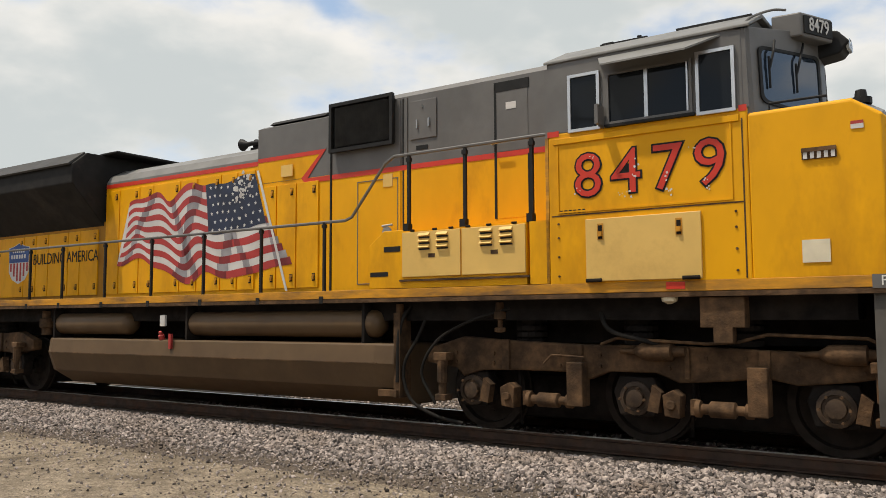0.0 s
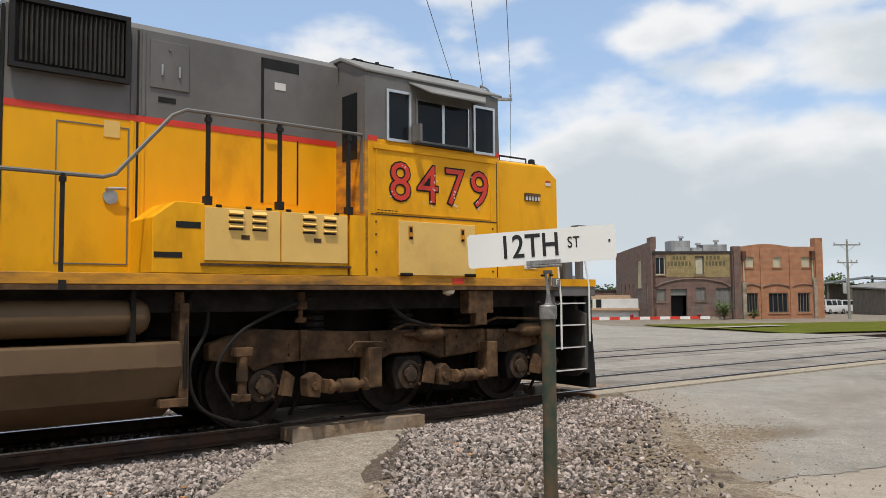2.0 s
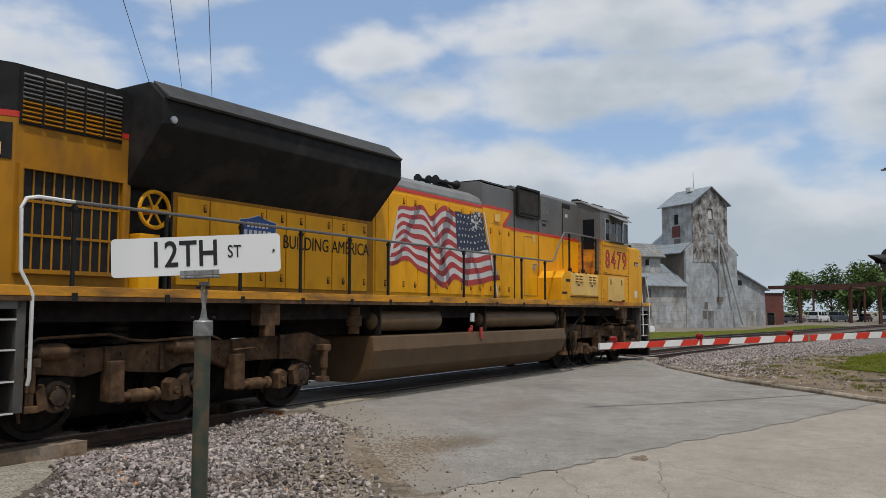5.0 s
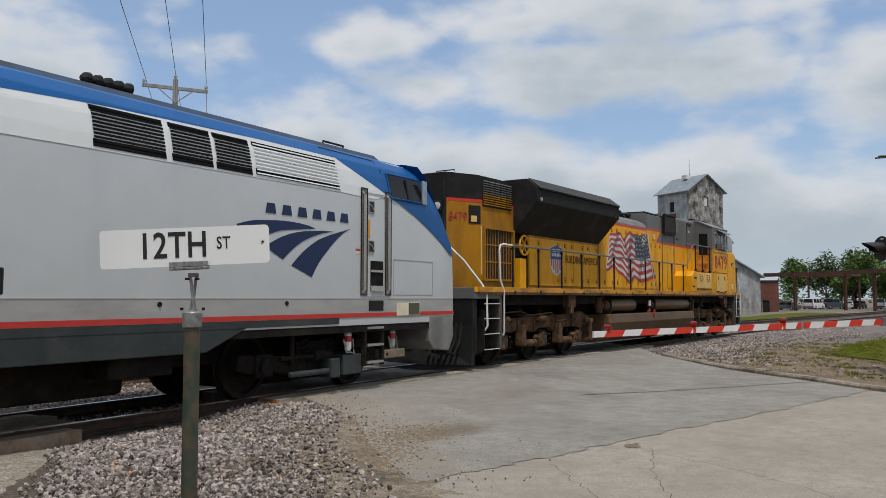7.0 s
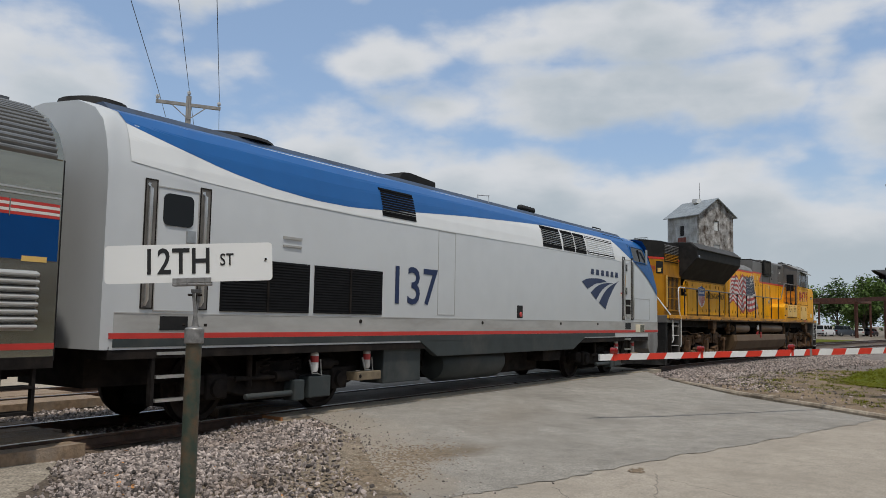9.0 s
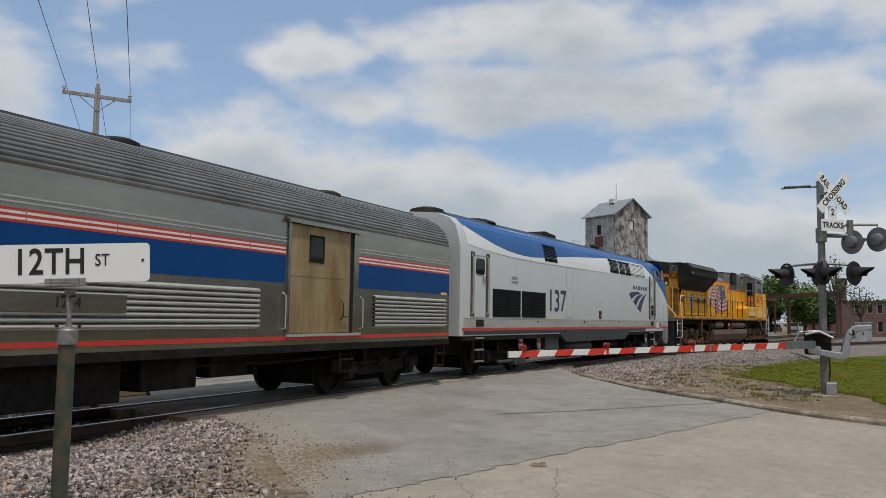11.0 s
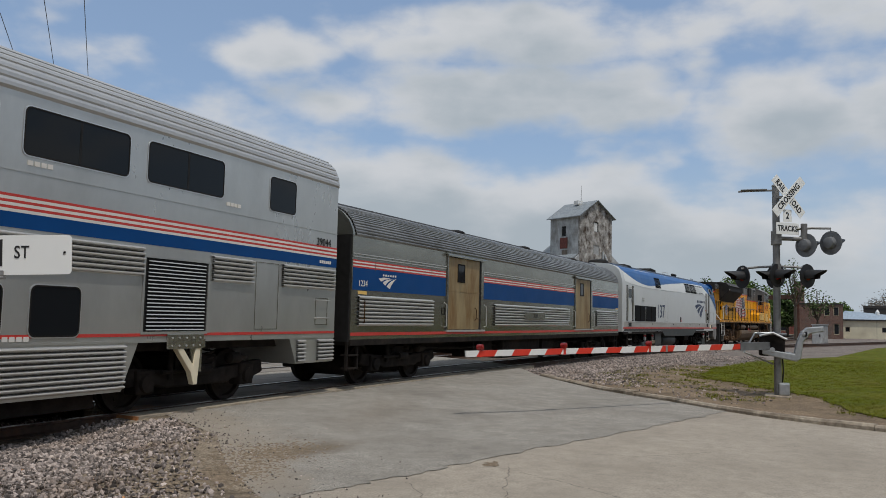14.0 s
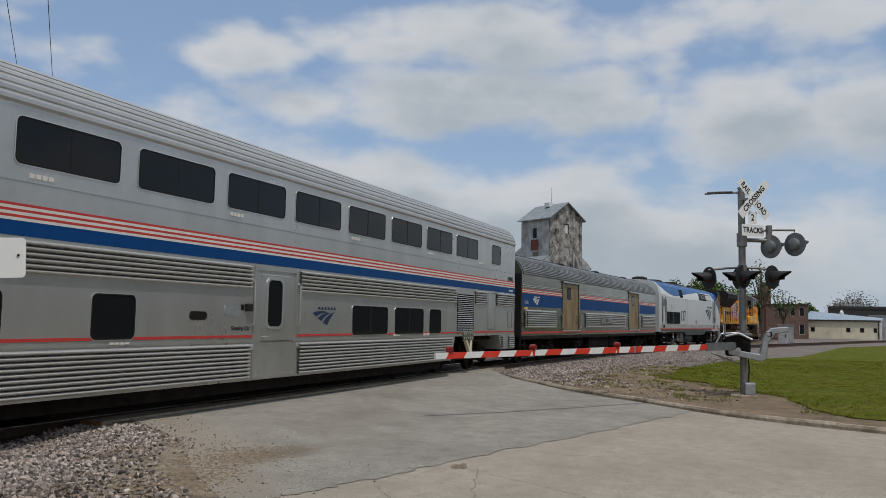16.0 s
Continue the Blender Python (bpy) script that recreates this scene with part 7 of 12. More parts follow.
    for mid in (-21.42, -34.5):
        T = two_axle_truck(v, mid, 2.66, 0.508)
        for dx, tone in ((0.53, M_WHITE), (1.87, M_LOWGREY)):
            x = mid + dx
            sa_ = put("shock_absorber", Mesh().lathe((x, -1.40, 0.66), (0, 0, 1), [(0, 0.02), (0.01, 0.05), (0.05, 0.065), (0.30, 0.065), (0.31, 0.05), (0.40, 0.045), (0.46, 0.04), (0.47, 0.01)], 14), tone, T, "pale hydraulic shock absorber", smooth=True)
            put("label", Mesh().cyl((x, -1.40, 0.82), (x, -1.40, 0.92), 0.0665, n=14), M_DECALRED, sa_)
            put("yoke", Mesh().tube([(x - 0.13, -1.41, 0.86), (x - 0.06, -1.42, 0.64), (x + 0.06, -1.42, 0.64), (x + 0.17, -1.41, 0.60), (x + 0.13, -1.41, 0.86)], 0.014, 6), M_STEEL, sa_)
        put("spring_plank", Mesh().box(mid + 1.56, mid + 2.22, -1.46, -1.2, 0.47, 0.62), mat("tan bracket paint", (0.20, 0.155, 0.095), 0.8, var=0.3, scale=6.0, dirt=(0.07, 0.05, 0.035), dirt_amt=0.4), T, "tan painted bracket", bevel=0.015)
        put("spring_plank_bolt", Mesh().cyl((mid + 1.63, -1.47, 0.545), (mid + 1.63, -1.455, 0.545), 0.03, n=8), M_UNDER, T)
        put("equaliser", Mesh().tube([(mid - 0.9, -1.36, 0.36), (mid + 0.2, -1.36, 0.36), (mid + 0.28, -1.36, 0.36)], 0.05, 8).box(mid + 0.05, mid + 0.28, -1.44, -1.2, 0.24, 0.56).box(mid + 0.40, mid + 0.92, -1.42, -1.15, 0.26, 0.60), M_SKIRT, T, bevel=0.02)
    return v


def flutes(v, x0, x1, z0, z1, n, y, m, parent, name="fluting"):
    """Rounded horizontal corrugations on a side wall."""
    g = Mesh()
    pitch = (z1 - z0) / n
    prof = [(y + 0.004, z0)]
    for i in range(n):
        c = z0 + (i + 0.5) * pitch
        prof += [(y, c - pitch * 0.36)] + [(y - 0.055 * math.cos(radians(a)), c + pitch * 0.34 * math.sin(radians(a))) for a in (-80, -50, -20, 10, 40, 65, 85)] + [(y, c + pitch * 0.37)]
    prof += [(y + 0.004, z1)]
    k = len(prof)
    g.add([(x, a, b) for x in (x0, x1) for a, b in prof], [(i, i + 1, k + i + 1, k + i) for i in range(k - 1)])
    fl = v.put(name, g, m, parent)
    # dark strips laid in the grooves, their shade put in as colour
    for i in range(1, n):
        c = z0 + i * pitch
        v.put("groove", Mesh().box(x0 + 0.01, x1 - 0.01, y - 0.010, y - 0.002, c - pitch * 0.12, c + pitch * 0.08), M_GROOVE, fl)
    return fl


def baggage_car():
    v = Vehicle("baggage_car", -60.5, -38.45, 8.2, "stainless steel baggage car with tan sliding doors and blue band", "railway car")
    put = v.put
    W = 1.53
    arc = [(-W, 3.28), (-1.50, 3.42), (-1.40, 3.62), (-1.22, 3.80), (-0.95, 3.95), (-0.5, 4.07), (0, 4.11)]
    sec = [(-W, 1.02)] + arc + [(-y, z) for y, z in arc[::-1][1:]] + [(W, 1.02)]
    body = put("body", Mesh().prism(sec, "x", -60.45, -38.5), M_STAIN_D, None, "dull stainless steel body")
    # corrugated roof
    pts = []
    full = arc + [(-y, z) for y, z in arc[::-1][1:]]
    L = [0.0]
    for (a, b), (c, d) in zip(full, full[1:]):
        L.append(L[-1] + math.hypot(c - a, d - b))
    steps = 208
    for i in range(steps + 1):
        s = L[-1] * i / steps
        y, z = float(np.interp(s, L, [p[0] for p in full])), float(np.interp(s, L, [p[1] for p in full]))
        up = (0.0, 0.036, 0.042, 0.036)[i % 4]
        d = Vector((y, (z - 2.6) * 1.1)).normalized()
        pts.append((y + d.x * up, z + d.y * up))
    g = Mesh()
    k = len(pts)
    g.add([(x, a, b) for x in (-60.35, -38.6) for a, b in pts], [(i, i + 1, k + i + 1, k + i) for i in range(k - 1)])
    put("roof", g, M_ROOFSTEEL, body, "corrugated weathered steel roof")
    for x in (-60.42, -38.56):
        put("roof_rim", Mesh().prism([(y * 1.008, z + 0.012) for y, z in full] + [(y * 0.985, z - 0.03) for y, z in full[::-1]], "x", x - 0.04, x + 0.04), M_STAIN_D, body)
    put("roof_ridge", Mesh().box(-60.3, -38.6, -0.55, 0.55, 4.10, 4.135), M_ROOFP, body)
    for x in (-53.2, -47.7, -42.2):
        put("roof_vent", Mesh().lathe((x, -0.35, 4.07), (0, 0, 1), [(0, 0.36), (0.06, 0.35), (0.11, 0.24), (0.125, 0.02)], 18), M_SOOT, body, smooth=True)
    doors = ((-55.9, -53.87), (-44.92, -42.97))
    spans = ((-60.42, -55.98), (-53.6, -45.0), (-42.72, -38.52))
    Y = -W
    for x0, x1 in spans:
        bl = put("blue_band", Mesh().box(x0, x1, Y - 0.006, Y, 2.12, 2.60), M_BANDBLUE, body, "dark blue band")
        for i, m in enumerate((M_ORANGE, M_BAND_W, M_ORANGE, M_BAND_W, M_ORANGE)):
            put("pinstripe", Mesh().box(x0, x1, Y - 0.007, Y, 2.602 + i * 0.034, 2.634 + i * 0.034), m, bl)
        put("rain_strip", Mesh().box(x0, x1, Y - 0.02, Y, 2.83, 2.85).box(x0, x1, Y - 0.02, Y, 2.89, 2.91), M_STAIN, body)
        x = x0 + 0.9
        while x < x1 - 0.3:
            put("panel_joint", Mesh().box(x - 0.006, x + 0.006, Y - 0.010, Y, 2.58, 2.78), M_STAIN_D, body)
            x += 1.35
    for x0, x1 in ((-60.2, -56.7), (-52.75, -45.7), (-42.05, -38.75)):
        flutes(v, x0, x1, 1.34, 2.0, 8, Y - 0.004, M_STAIN, body)
    put("sill_line", Mesh().box(-60.45, -38.5, Y - 0.008, Y, 1.13, 1.20), M_ORANGE, body)
    put("side_sill", Mesh().box(-60.45, -38.5, -W - 0.012, W, 0.92, 1.05), M_UNDER, body)
    put("number_plate", Mesh().box(-50.35, -48.5, Y - 0.082, Y - 0.02, 1.56, 1.80), M_STAIN_D, body, bevel=0.006)
    v.words("car_number", text_mesh("1234", 0.20, M_BLACK), -49.42, Y - 0.085, 1.68, body)
    v.words("car_number", text_mesh("1234", 0.19, M_BAND_W), -60.02, Y - 0.012, 2.26, body)
    put("yellow_tag", Mesh().box(-60.2, -59.85, Y - 0.008, Y, 2.03, 2.10).box(-38.95, -38.65, Y - 0.008, Y, 2.10, 2.16), M_CREAM, body)
    swoosh(v, -58.97, 2.33, 0.80, Y - 0.010, M_BAND_W, body)
    for x0, x1 in doors:
        rc = put("door_recess", Mesh().box(x0, x1 + 0.3, Y - 0.003, Y + 0.2, 1.22, 3.22), M_BLACK, body)
        put("door_post", Mesh().box(x1 + 0.13, x1 + 0.30, Y - 0.03, Y, 1.24, 3.2), M_STAIN_D, body, bevel=0.008)
        put("door_post", Mesh().box(x0 - 0.03, x0 + 0.03, Y - 0.04, Y, 1.24, 3.2), M_STAIN_D, body, bevel=0.008)
        dr = put("sliding_door", Mesh().box(x0 + 0.03, x1, Y - 0.02, Y + 0.02, 1.25, 3.18), M_DOORTAN, body, "rust-streaked tan sliding door", bevel=0.01)
        put("door_seam", Mesh().box(x0 + 0.03, x1, Y - 0.026, Y - 0.02, 2.26, 2.28).box((x0 + x1) / 2 - 0.2, (x0 + x1) / 2 - 0.19, Y - 0.024, Y - 0.02, 2.28, 3.1), M_DOORTAN, dr)
        wx = x0 + 0.85
        put("door_window", frame_box(wx - 0.26, wx + 0.2, Y - 0.02, 2.52, 3.02, 0.035, 0.012), M_UNDER, dr)
        put("pane", Mesh().box(wx - 0.23, wx + 0.17, Y - 0.026, Y - 0.02, 2.55, 2.99), M_DARKGLASS, dr)
        put("door_handle", Mesh().tube([(x1 - 0.3, Y - 0.03, 1.5), (x1 - 0.3, Y - 0.08, 1.55), (x1 - 0.3, Y - 0.08, 1.8), (x1 - 0.3, Y - 0.03, 1.85)], 0.014).tube([(x1 - 0.3, Y - 0.08, 1.55), (x1 - 0.12, Y - 0.08, 1.55)], 0.012), M_DUST, dr)
        put("door_hood", Mesh().prism([(Y, 3.24), (Y - 0.10, 3.18), (Y - 0.10, 3.22), (Y, 3.30)], "x", x0 - 0.1, x1 + 0.45), M_STAIN_D, body)
        put("threshold", Mesh().box(x0 - 0.02, x1 + 0.4, Y - 0.05, Y, 1.19, 1.24), M_STAIN, body)
        for gx in (x0 - 0.12, x1 + 0.42):
            put("grab_iron", Mesh().tube([(gx, Y, 1.32), (gx, Y - 0.07, 1.34), (gx, Y - 0.07, 1.9), (gx, Y, 1.95)], 0.014), M_STAIN, body)
        st = put("stirrup_step", Mesh().tube([(x1 - 0.2, Y + 0.05, 1.0), (x1 - 0.2, Y + 0.02, 0.5), (x1 + 0.2, Y + 0.02, 0.5), (x1 + 0.2, Y + 0.05, 1.0)], 0.022).box(x1 - 0.2, x1 + 0.2, Y - 0.04, Y + 0.08, 0.72, 0.75), M_UNDER, body)
    put("end_ladder", Mesh().tube([(-60.0, Y - 0.02, 1.4), (-60.0, Y - 0.06, 1.42), (-60.0, Y - 0.06, 1.9), (-60.0, Y - 0.02, 1.92)], 0.014).box(-60.15, -59.9, Y - 0.05, Y - 0.03, 1.5, 1.52).box(-60.15, -59.9, Y - 0.05, Y - 0.03, 1.7, 1.72), M_DUST, body)
    put("switch_box", frame_box(-56.18, -56.0, Y - 0.002, 1.64, 1.82, 0.02, 0.01), M_UNDER, body)
    for x in (-60.3, -38.9):
        put("end_step", Mesh().box(x - 0.22, x - 0.18, Y + 0.02, Y + 0.08, 0.4, 1.0).box(x + 0.18, x + 0.22, Y + 0.02, Y + 0.08, 0.4, 1.0).box(x - 0.2, x + 0.2, Y, Y + 0.2, 0.42, 0.45).box(x - 0.2, x + 0.2, Y, Y + 0.2, 0.7, 0.73), M_UNDER, body)
    put("end_wall", Mesh().box(-60.5, -60.45, -1.5, 1.5, 1.0, 3.3).box(-38.5, -38.46, -1.5, 1.5, 1.0, 3.3), M_BLACK, body)
    for x0, x1, s in ((-60.98, -60.5, -1), (-38.46, -38.15, 1)):
        put("diaphragm", Mesh().box(x0, x1, -0.62, 0.62, 1.0, 3.5), M_BLACK, body, "black rubber gangway")
        put("coupler", Mesh().box(x0, x1, -0.15, 0.15, 0.7, 0.98), M_UNDER, body)
    for x0, x1, z0, y0 in ((-51.6, -48.3, 0.35, -1.35), (-47.9, -46.8, 0.45, -1.3), (-53.0, -52.2, 0.5, -1.25), (-46.3, -45.4, 0.55, -1.1)):
        put("equipment_box", Mesh().box(x0, x1, y0, 0.4, z0, 0.95), M_UNDER, body, bevel=0.02)
    put("centre_sill", Mesh().box(-60.3, -38.6, -0.4, 0.4, 0.62, 0.95), M_UNDER, body)
    pp = Mesh().tube([(-57, -1.1, 0.8), (-54, -1.1, 0.72), (-50, -1.1, 0.78), (-44, -1.1, 0.74), (-42, -1.1, 0.8)], 0.03)
    put("pipe", pp, M_UNDER, body, smooth=True)
    for mid in (-57.7, -41.2):
        two_axle_truck(v, mid, 2.5, 0.46, M_UNDER, False)
    return v


def passenger_car():
    v = Vehicle("passenger_car", -86.9, -61.00, 9.05, "silver double-deck sleeping car with dark windows and striped band", "railway car")
    put = v.put
    W = 1.545
    arc = [(-W, 4.22), (-1.52, 4.40), (-1.44, 4.58), (-1.28, 4.74), (-1.0, 4.85), (-0.5, 4.92), (0, 4.94)]
    full = arc + [(-y, z) for y, z in arc[::-1][1:]]
    sec = [(-W, 1.1)] + full + [(W, 1.1)]
    body = put("body", Mesh().prism(sec, "x", -86.9, -60.34), M_SLGREY, None, "brushed silver car body")
    low = [(-86.9, 0.42), (-82.0, 0.42), (-66.15, 0.42), (-65.85, 1.12), (-86.9, 1.12)]
    put("lower_body", Mesh().prism(low, "y", -W, W), M_SLGREY, body)
    put("end_skirt", Mesh().prism([(-61.98, 1.12), (-61.73, 0.62), (-60.37, 0.62), (-60.37, 1.12)], "y", -W, W), M_SLGREY, body)
    # fluted roof edge
    L = [0.0]
    for (a, b), (c, d) in zip(full, full[1:]):
        L.append(L[-1] + math.hypot(c - a, d - b))
    pts = []
    for i in range(133):
        s = L[-1] * min(1, (i // 4 + (0.0, 0.13, 0.5, 0.87)[i % 4]) / 33)
        y, z = float(np.interp(s, L, [p[0] for p in full])), float(np.interp(s, L, [p[1] for p in full]))
        d = Vector((y, (z - 3.4) * 1.1)).normalized()
        up = (0.0, 0.044, 0.052, 0.044)[i % 4]
        pts.append((y + d.x * up, z + d.y * up))
    g = Mesh()
    k = len(pts)
    g.add([(x, a, b) for x in (-86.8, -60.38) for a, b in pts], [(i, i + 1, k + i + 1, k + i) for i in range(k - 1)])
    put("roof", g, M_ROOFFLUTE, body, "fluted stainless steel roof")
    put("roof_rim", Mesh().prism([(y * 1.012, z + 0.02) for y, z in full] + [(y * 0.98, z - 0.03) for y, z in full[::-1]], "x", -60.42, -60.32), M_STAIN, body)
    Y = -W
    zb = 2.64
    bl = put("blue_band", Mesh().box(-86.9, -60.34, Y - 0.006, Y, 2.54, 2.73), M_BANDBLUE, body, "dark blue band")
    for i, m in enumerate((M_BAND_W, M_ORANGE, M_BAND_W, M_ORANGE, M_BAND_W, M_ORANGE)):
        put("pinstripe", Mesh().box(-86.9, -60.34, Y - 0.007, Y, 2.732 + i * 0.037 - (0.0 if i % 2 == 0 else -0.003), 2.768 + i * 0.037 + (0.002 if i % 2 == 0 else 0)), m, bl)
    put("red_line", Mesh().box(-86.9, -75.62, Y - 0.007, Y, 1.19, 1.235).box(-74.22, -60.34, Y - 0.007, Y, 1.19, 1.235), M_ORANGE, body)
    put("rub_rail", Mesh().box(-86.9, -60.34, Y - 0.012, Y, 1.10, 1.13).box(-86.9, -60.34, Y - 0.010, Y, 3.24, 3.255), M_SLGREY, body)
    for x0, x1 in ((-86.9, -75.72), (-74.12, -65.85), (-64.3, -63.2), (-62.3, -60.42)):
        flutes(v, x0, x1, 2.06, 2.50, 6, Y - 0.002, M_STAIN, body)
    for x0, x1, z0 in ((-86.9, -75.72, 0.45), (-74.12, -66.12, 0.45), (-61.73, -61.45, 0.64), (-61.0, -60.40, 0.64)):
        flutes(v, x0, x1, z0, 1.08, 9 if z0 < 0.5 else 6, Y - 0.002, M_STAIN, body)
    # windows
    def window(x0, x1, z0, z1, r, split=True):
        w = put("window", ring_plate(round_rect(x0 - 0.018, x1 + 0.018, z0 - 0.018, z1 + 0.018, r + 0.015), round_rect(x0, x1, z0, z1, r), Y - 0.016, Y), M_RUBBER, body, "dark tinted window in a black rubber rim")
        put("pane", Mesh().prism(round_rect(x0, x1, z0, z1, r), "y", Y - 0.010, Y - 0.003), M_DARKGLASS, w)
        put("rim", ring_plate(round_rect(x0 - 0.034, x1 + 0.034, z0 - 0.034, z1 + 0.034, r + 0.03), round_rect(x0 - 0.019, x1 + 0.019, z0 - 0.019, z1 + 0.019, r + 0.016), Y - 0.012, Y), M_SILVER, w)
        if split:
            put("mullion", Mesh().box((x0 + x1) / 2 - 0.02, (x0 + x1) / 2 + 0.02, Y - 0.013, Y - 0.010, z0 + 0.01, z1 - 0.01), M_BLACK, w)
    for i in range(-4, 6):
        x0 = -76.46 + i * 2.125
        window(x0, x0 + 1.72, 3.48, 4.06, 0.07)
    window(-62.76, -61.95, 3.46, 4.05, 0.07, False)
    for x0, x1, sp in ((-71.95, -70.25, True), (-69.82, -68.15, True), (-67.72, -66.97, False), (-79.35, -78.55, False), (-81.6, -80.8, False)):
        window(x0, x1, 1.22, 1.84, 0.08, sp)
    put("vent_grille_back", Mesh().box(-65.8, -64.4, Y - 0.006, Y + 0.06, 1.25, 2.36), M_BLACK, body)
    louvers(v, "vent_grille", -65.75, -64.45, 1.27, 2.34, 19, lambda z, x: Y, M_STAIN, body, M_PITCH, 0.010, 0.26)
    put("grille_frame", frame_box(-65.84, -64.36, Y - 0.0, 1.22, 2.39, 0.04, 0.02), M_SLGREY, body)
    pl8 = put("bracket_plate", Mesh().box(-65.28, -64.45, Y - 0.03, Y, 0.99, 1.22), M_STAIN_D, body, "riveted steel bracket plate", bevel=0.01)
    rv8 = Mesh()
    for i in range(5):
        rv8.cyl((-65.18 + i * 0.16, Y - 0.04, 1.16), (-65.18 + i * 0.16, Y - 0.03, 1.16), 0.018, n=6).cyl((-65.18 + i * 0.16, Y - 0.04, 1.04), (-65.18 + i * 0.16, Y - 0.03, 1.04), 0.018, n=6)
    put("rivets", rv8, M_STAIN, pl8)
    put("strut", Mesh().prism([(-65.05, 0.99), (-64.9, 0.99), (-64.66, 0.72), (-64.62, 0.99), (-64.5, 0.99), (-64.56, 0.42), (-64.64, 0.42), (-64.72, 0.62)], "y", Y - 0.02, Y + 0.08), M_PAPER, pl8, "tan painted strut", bevel=0.01)
    put("locker_door", frame_box(-63.1, -62.4, Y - 0.001, 1.28, 2.48, 0.012, 0.006), M_STAIN_D, body)
    put("end_hatch", frame_box(-61.1, -60.65, Y - 0.001, 1.36, 1.9, 0.012, 0.006), M_STAIN_D, body)
    for z in (1.5, 1.85):
        put("hatch_rung", Mesh().tube([(-61.12, Y, z), (-61.12, Y - 0.05, z), (-60.64, Y - 0.05, z), (-60.64, Y, z)], 0.012), M_STAIN, body)
    # boarding door
    dr = put("boarding_door", Mesh().box(-75.42, -74.38, Y - 0.012, Y + 0.05, 0.47, 2.36), M_SLGREY, body, "steel boarding door with an upright window", bevel=0.01)
    put("door_frame", frame_box(-75.62, -74.2, Y - 0.0, 0.44, 2.5, 0.07, 0.02), M_SLGREY, body)
    put("door_window", ring_plate(round_rect(-75.25, -74.69, 1.34, 2.31, 0.14), round_rect(-75.20, -74.74, 1.39, 2.26, 0.11), Y - 0.03, Y - 0.01), M_SILVER, dr)
    put("pane", Mesh().prism(round_rect(-75.20, -74.74, 1.39, 2.26, 0.11), "y", Y - 0.020, Y - 0.012), M_DARKGLASS, dr)
    put("door_handle", Mesh().tube([(-75.32, Y - 0.012, 1.2), (-75.32, Y - 0.05, 1.2), (-75.2, Y - 0.05, 1.2)], 0.014), M_SILVER, dr)
    for x in (-75.66, -74.16):
        put("grab_rail", Mesh().tube([(x, Y, 1.4), (x, Y - 0.06, 1.44), (x, Y - 0.06, 2.2), (x, Y, 2.24)], 0.018), M_STAIN, body, smooth=True)
        put("door_lamp", Mesh().lathe((x, Y, 1.02), (0, -1, 0), [(0, 0.06), (0.03, 0.055), (0.04, 0.01)], 12), M_SILVER, body, smooth=True)
    put("door_stripe", Mesh().box(-75.4, -74.4, Y - 0.014, Y, 0.44, 0.465), M_ORANGE, body)
    swoosh(v, -73.15, 1.58, 0.92, Y - 0.006, M_NAVY, body)
    put("marker_recess", Mesh().prism(round_rect(-77.33, -76.9, 1.5, 1.64, 0.06), "y", Y - 0.006, Y), M_UNDER, body)
    put("marker_bezel", Mesh().prism(round_rect(-76.45, -76.1, 1.58, 1.76, 0.05), "y", Y - 0.01, Y), M_STEEL, body)
    put("wheelchair_sign", Mesh().box(-75.98, -75.9, Y - 0.004, Y, 1.68, 1.78), M_BLACK, body)
    put("door_camera", Mesh().box(-75.88, -75.72, Y - 0.08, Y, 1.66, 1.80), M_BLACK, body, bevel=0.02)
    v.words("car_type", text_mesh("Sleeping Car", 0.105, M_BLACK), -75.98, Y - 0.008, 1.36, body)
    v.words("car_number", text_mesh("39044", 0.22, M_BLACK), -60.86, Y - 0.008, 3.02, body)
    nb = Mesh()
    for i in range(6):
        nb.box(-61.0 + i * 0.075, -60.94 + i * 0.075, Y - 0.010, Y - 0.006, 2.6, 2.66)
    put("brand_bars", nb, M_BAND_W, bl)
    for x, z in ((-76.4, 3.33), (-72.1, 3.33), (-67.9, 3.34), (-64.0, 3.36), (-79.0, 1.10), (-69.9, 1.15), (-68.1, 1.15), (-80.5, 3.3)):
        pl = Mesh()
        for i in range(4):
            pl.box(x + i * 0.1, x + i * 0.1 + 0.075, Y - 0.012, Y, z, z + 0.06)
        put("room_plate", pl, M_BAND_W, body)
    put("end_wall", Mesh().box(-60.34, -60.31, -1.5, 1.5, 1.1, 4.4), M_SLGREY, body)
    put("coupler", Mesh().box(-60.5, -60.1, -0.15, 0.15, 0.7, 0.98), M_UNDER, body)
    put("underframe", Mesh().box(-66.2, -60.6, -1.2, 1.2, 0.95, 1.15), M_UNDER, body)
    # dark box added below the floor to make the black shade there
    put("equipment_box", Mesh().box(-82.0, -66.4, -1.3, 1.3, 0.2, 0.44), M_UNDER, body)
    put("end_step", Mesh().box(-61.42, -61.04, Y + 0.02, Y + 0.3, 0.66, 0.69).box(-61.42, -61.04, Y + 0.02, Y + 0.3, 0.86, 0.89).box(-61.42, -61.04, Y + 0.3, Y + 0.33, 0.62, 1.1), M_UNDER, body)
    put("bolster_bracket", Mesh().box(-65.1, -64.4, Y - 0.02, Y + 0.1, 1.0, 1.13).prism([(-64.75, 1.0), (-64.45, 1.0), (-64.45, 0.62), (-64.6, 0.62)], "y", Y, Y + 0.12), M_STAIN_D, body)
    for mid in (-64.1, -83.9):
        two_axle_truck(v, mid, 2.5, 0.46, M_UNDER, False)
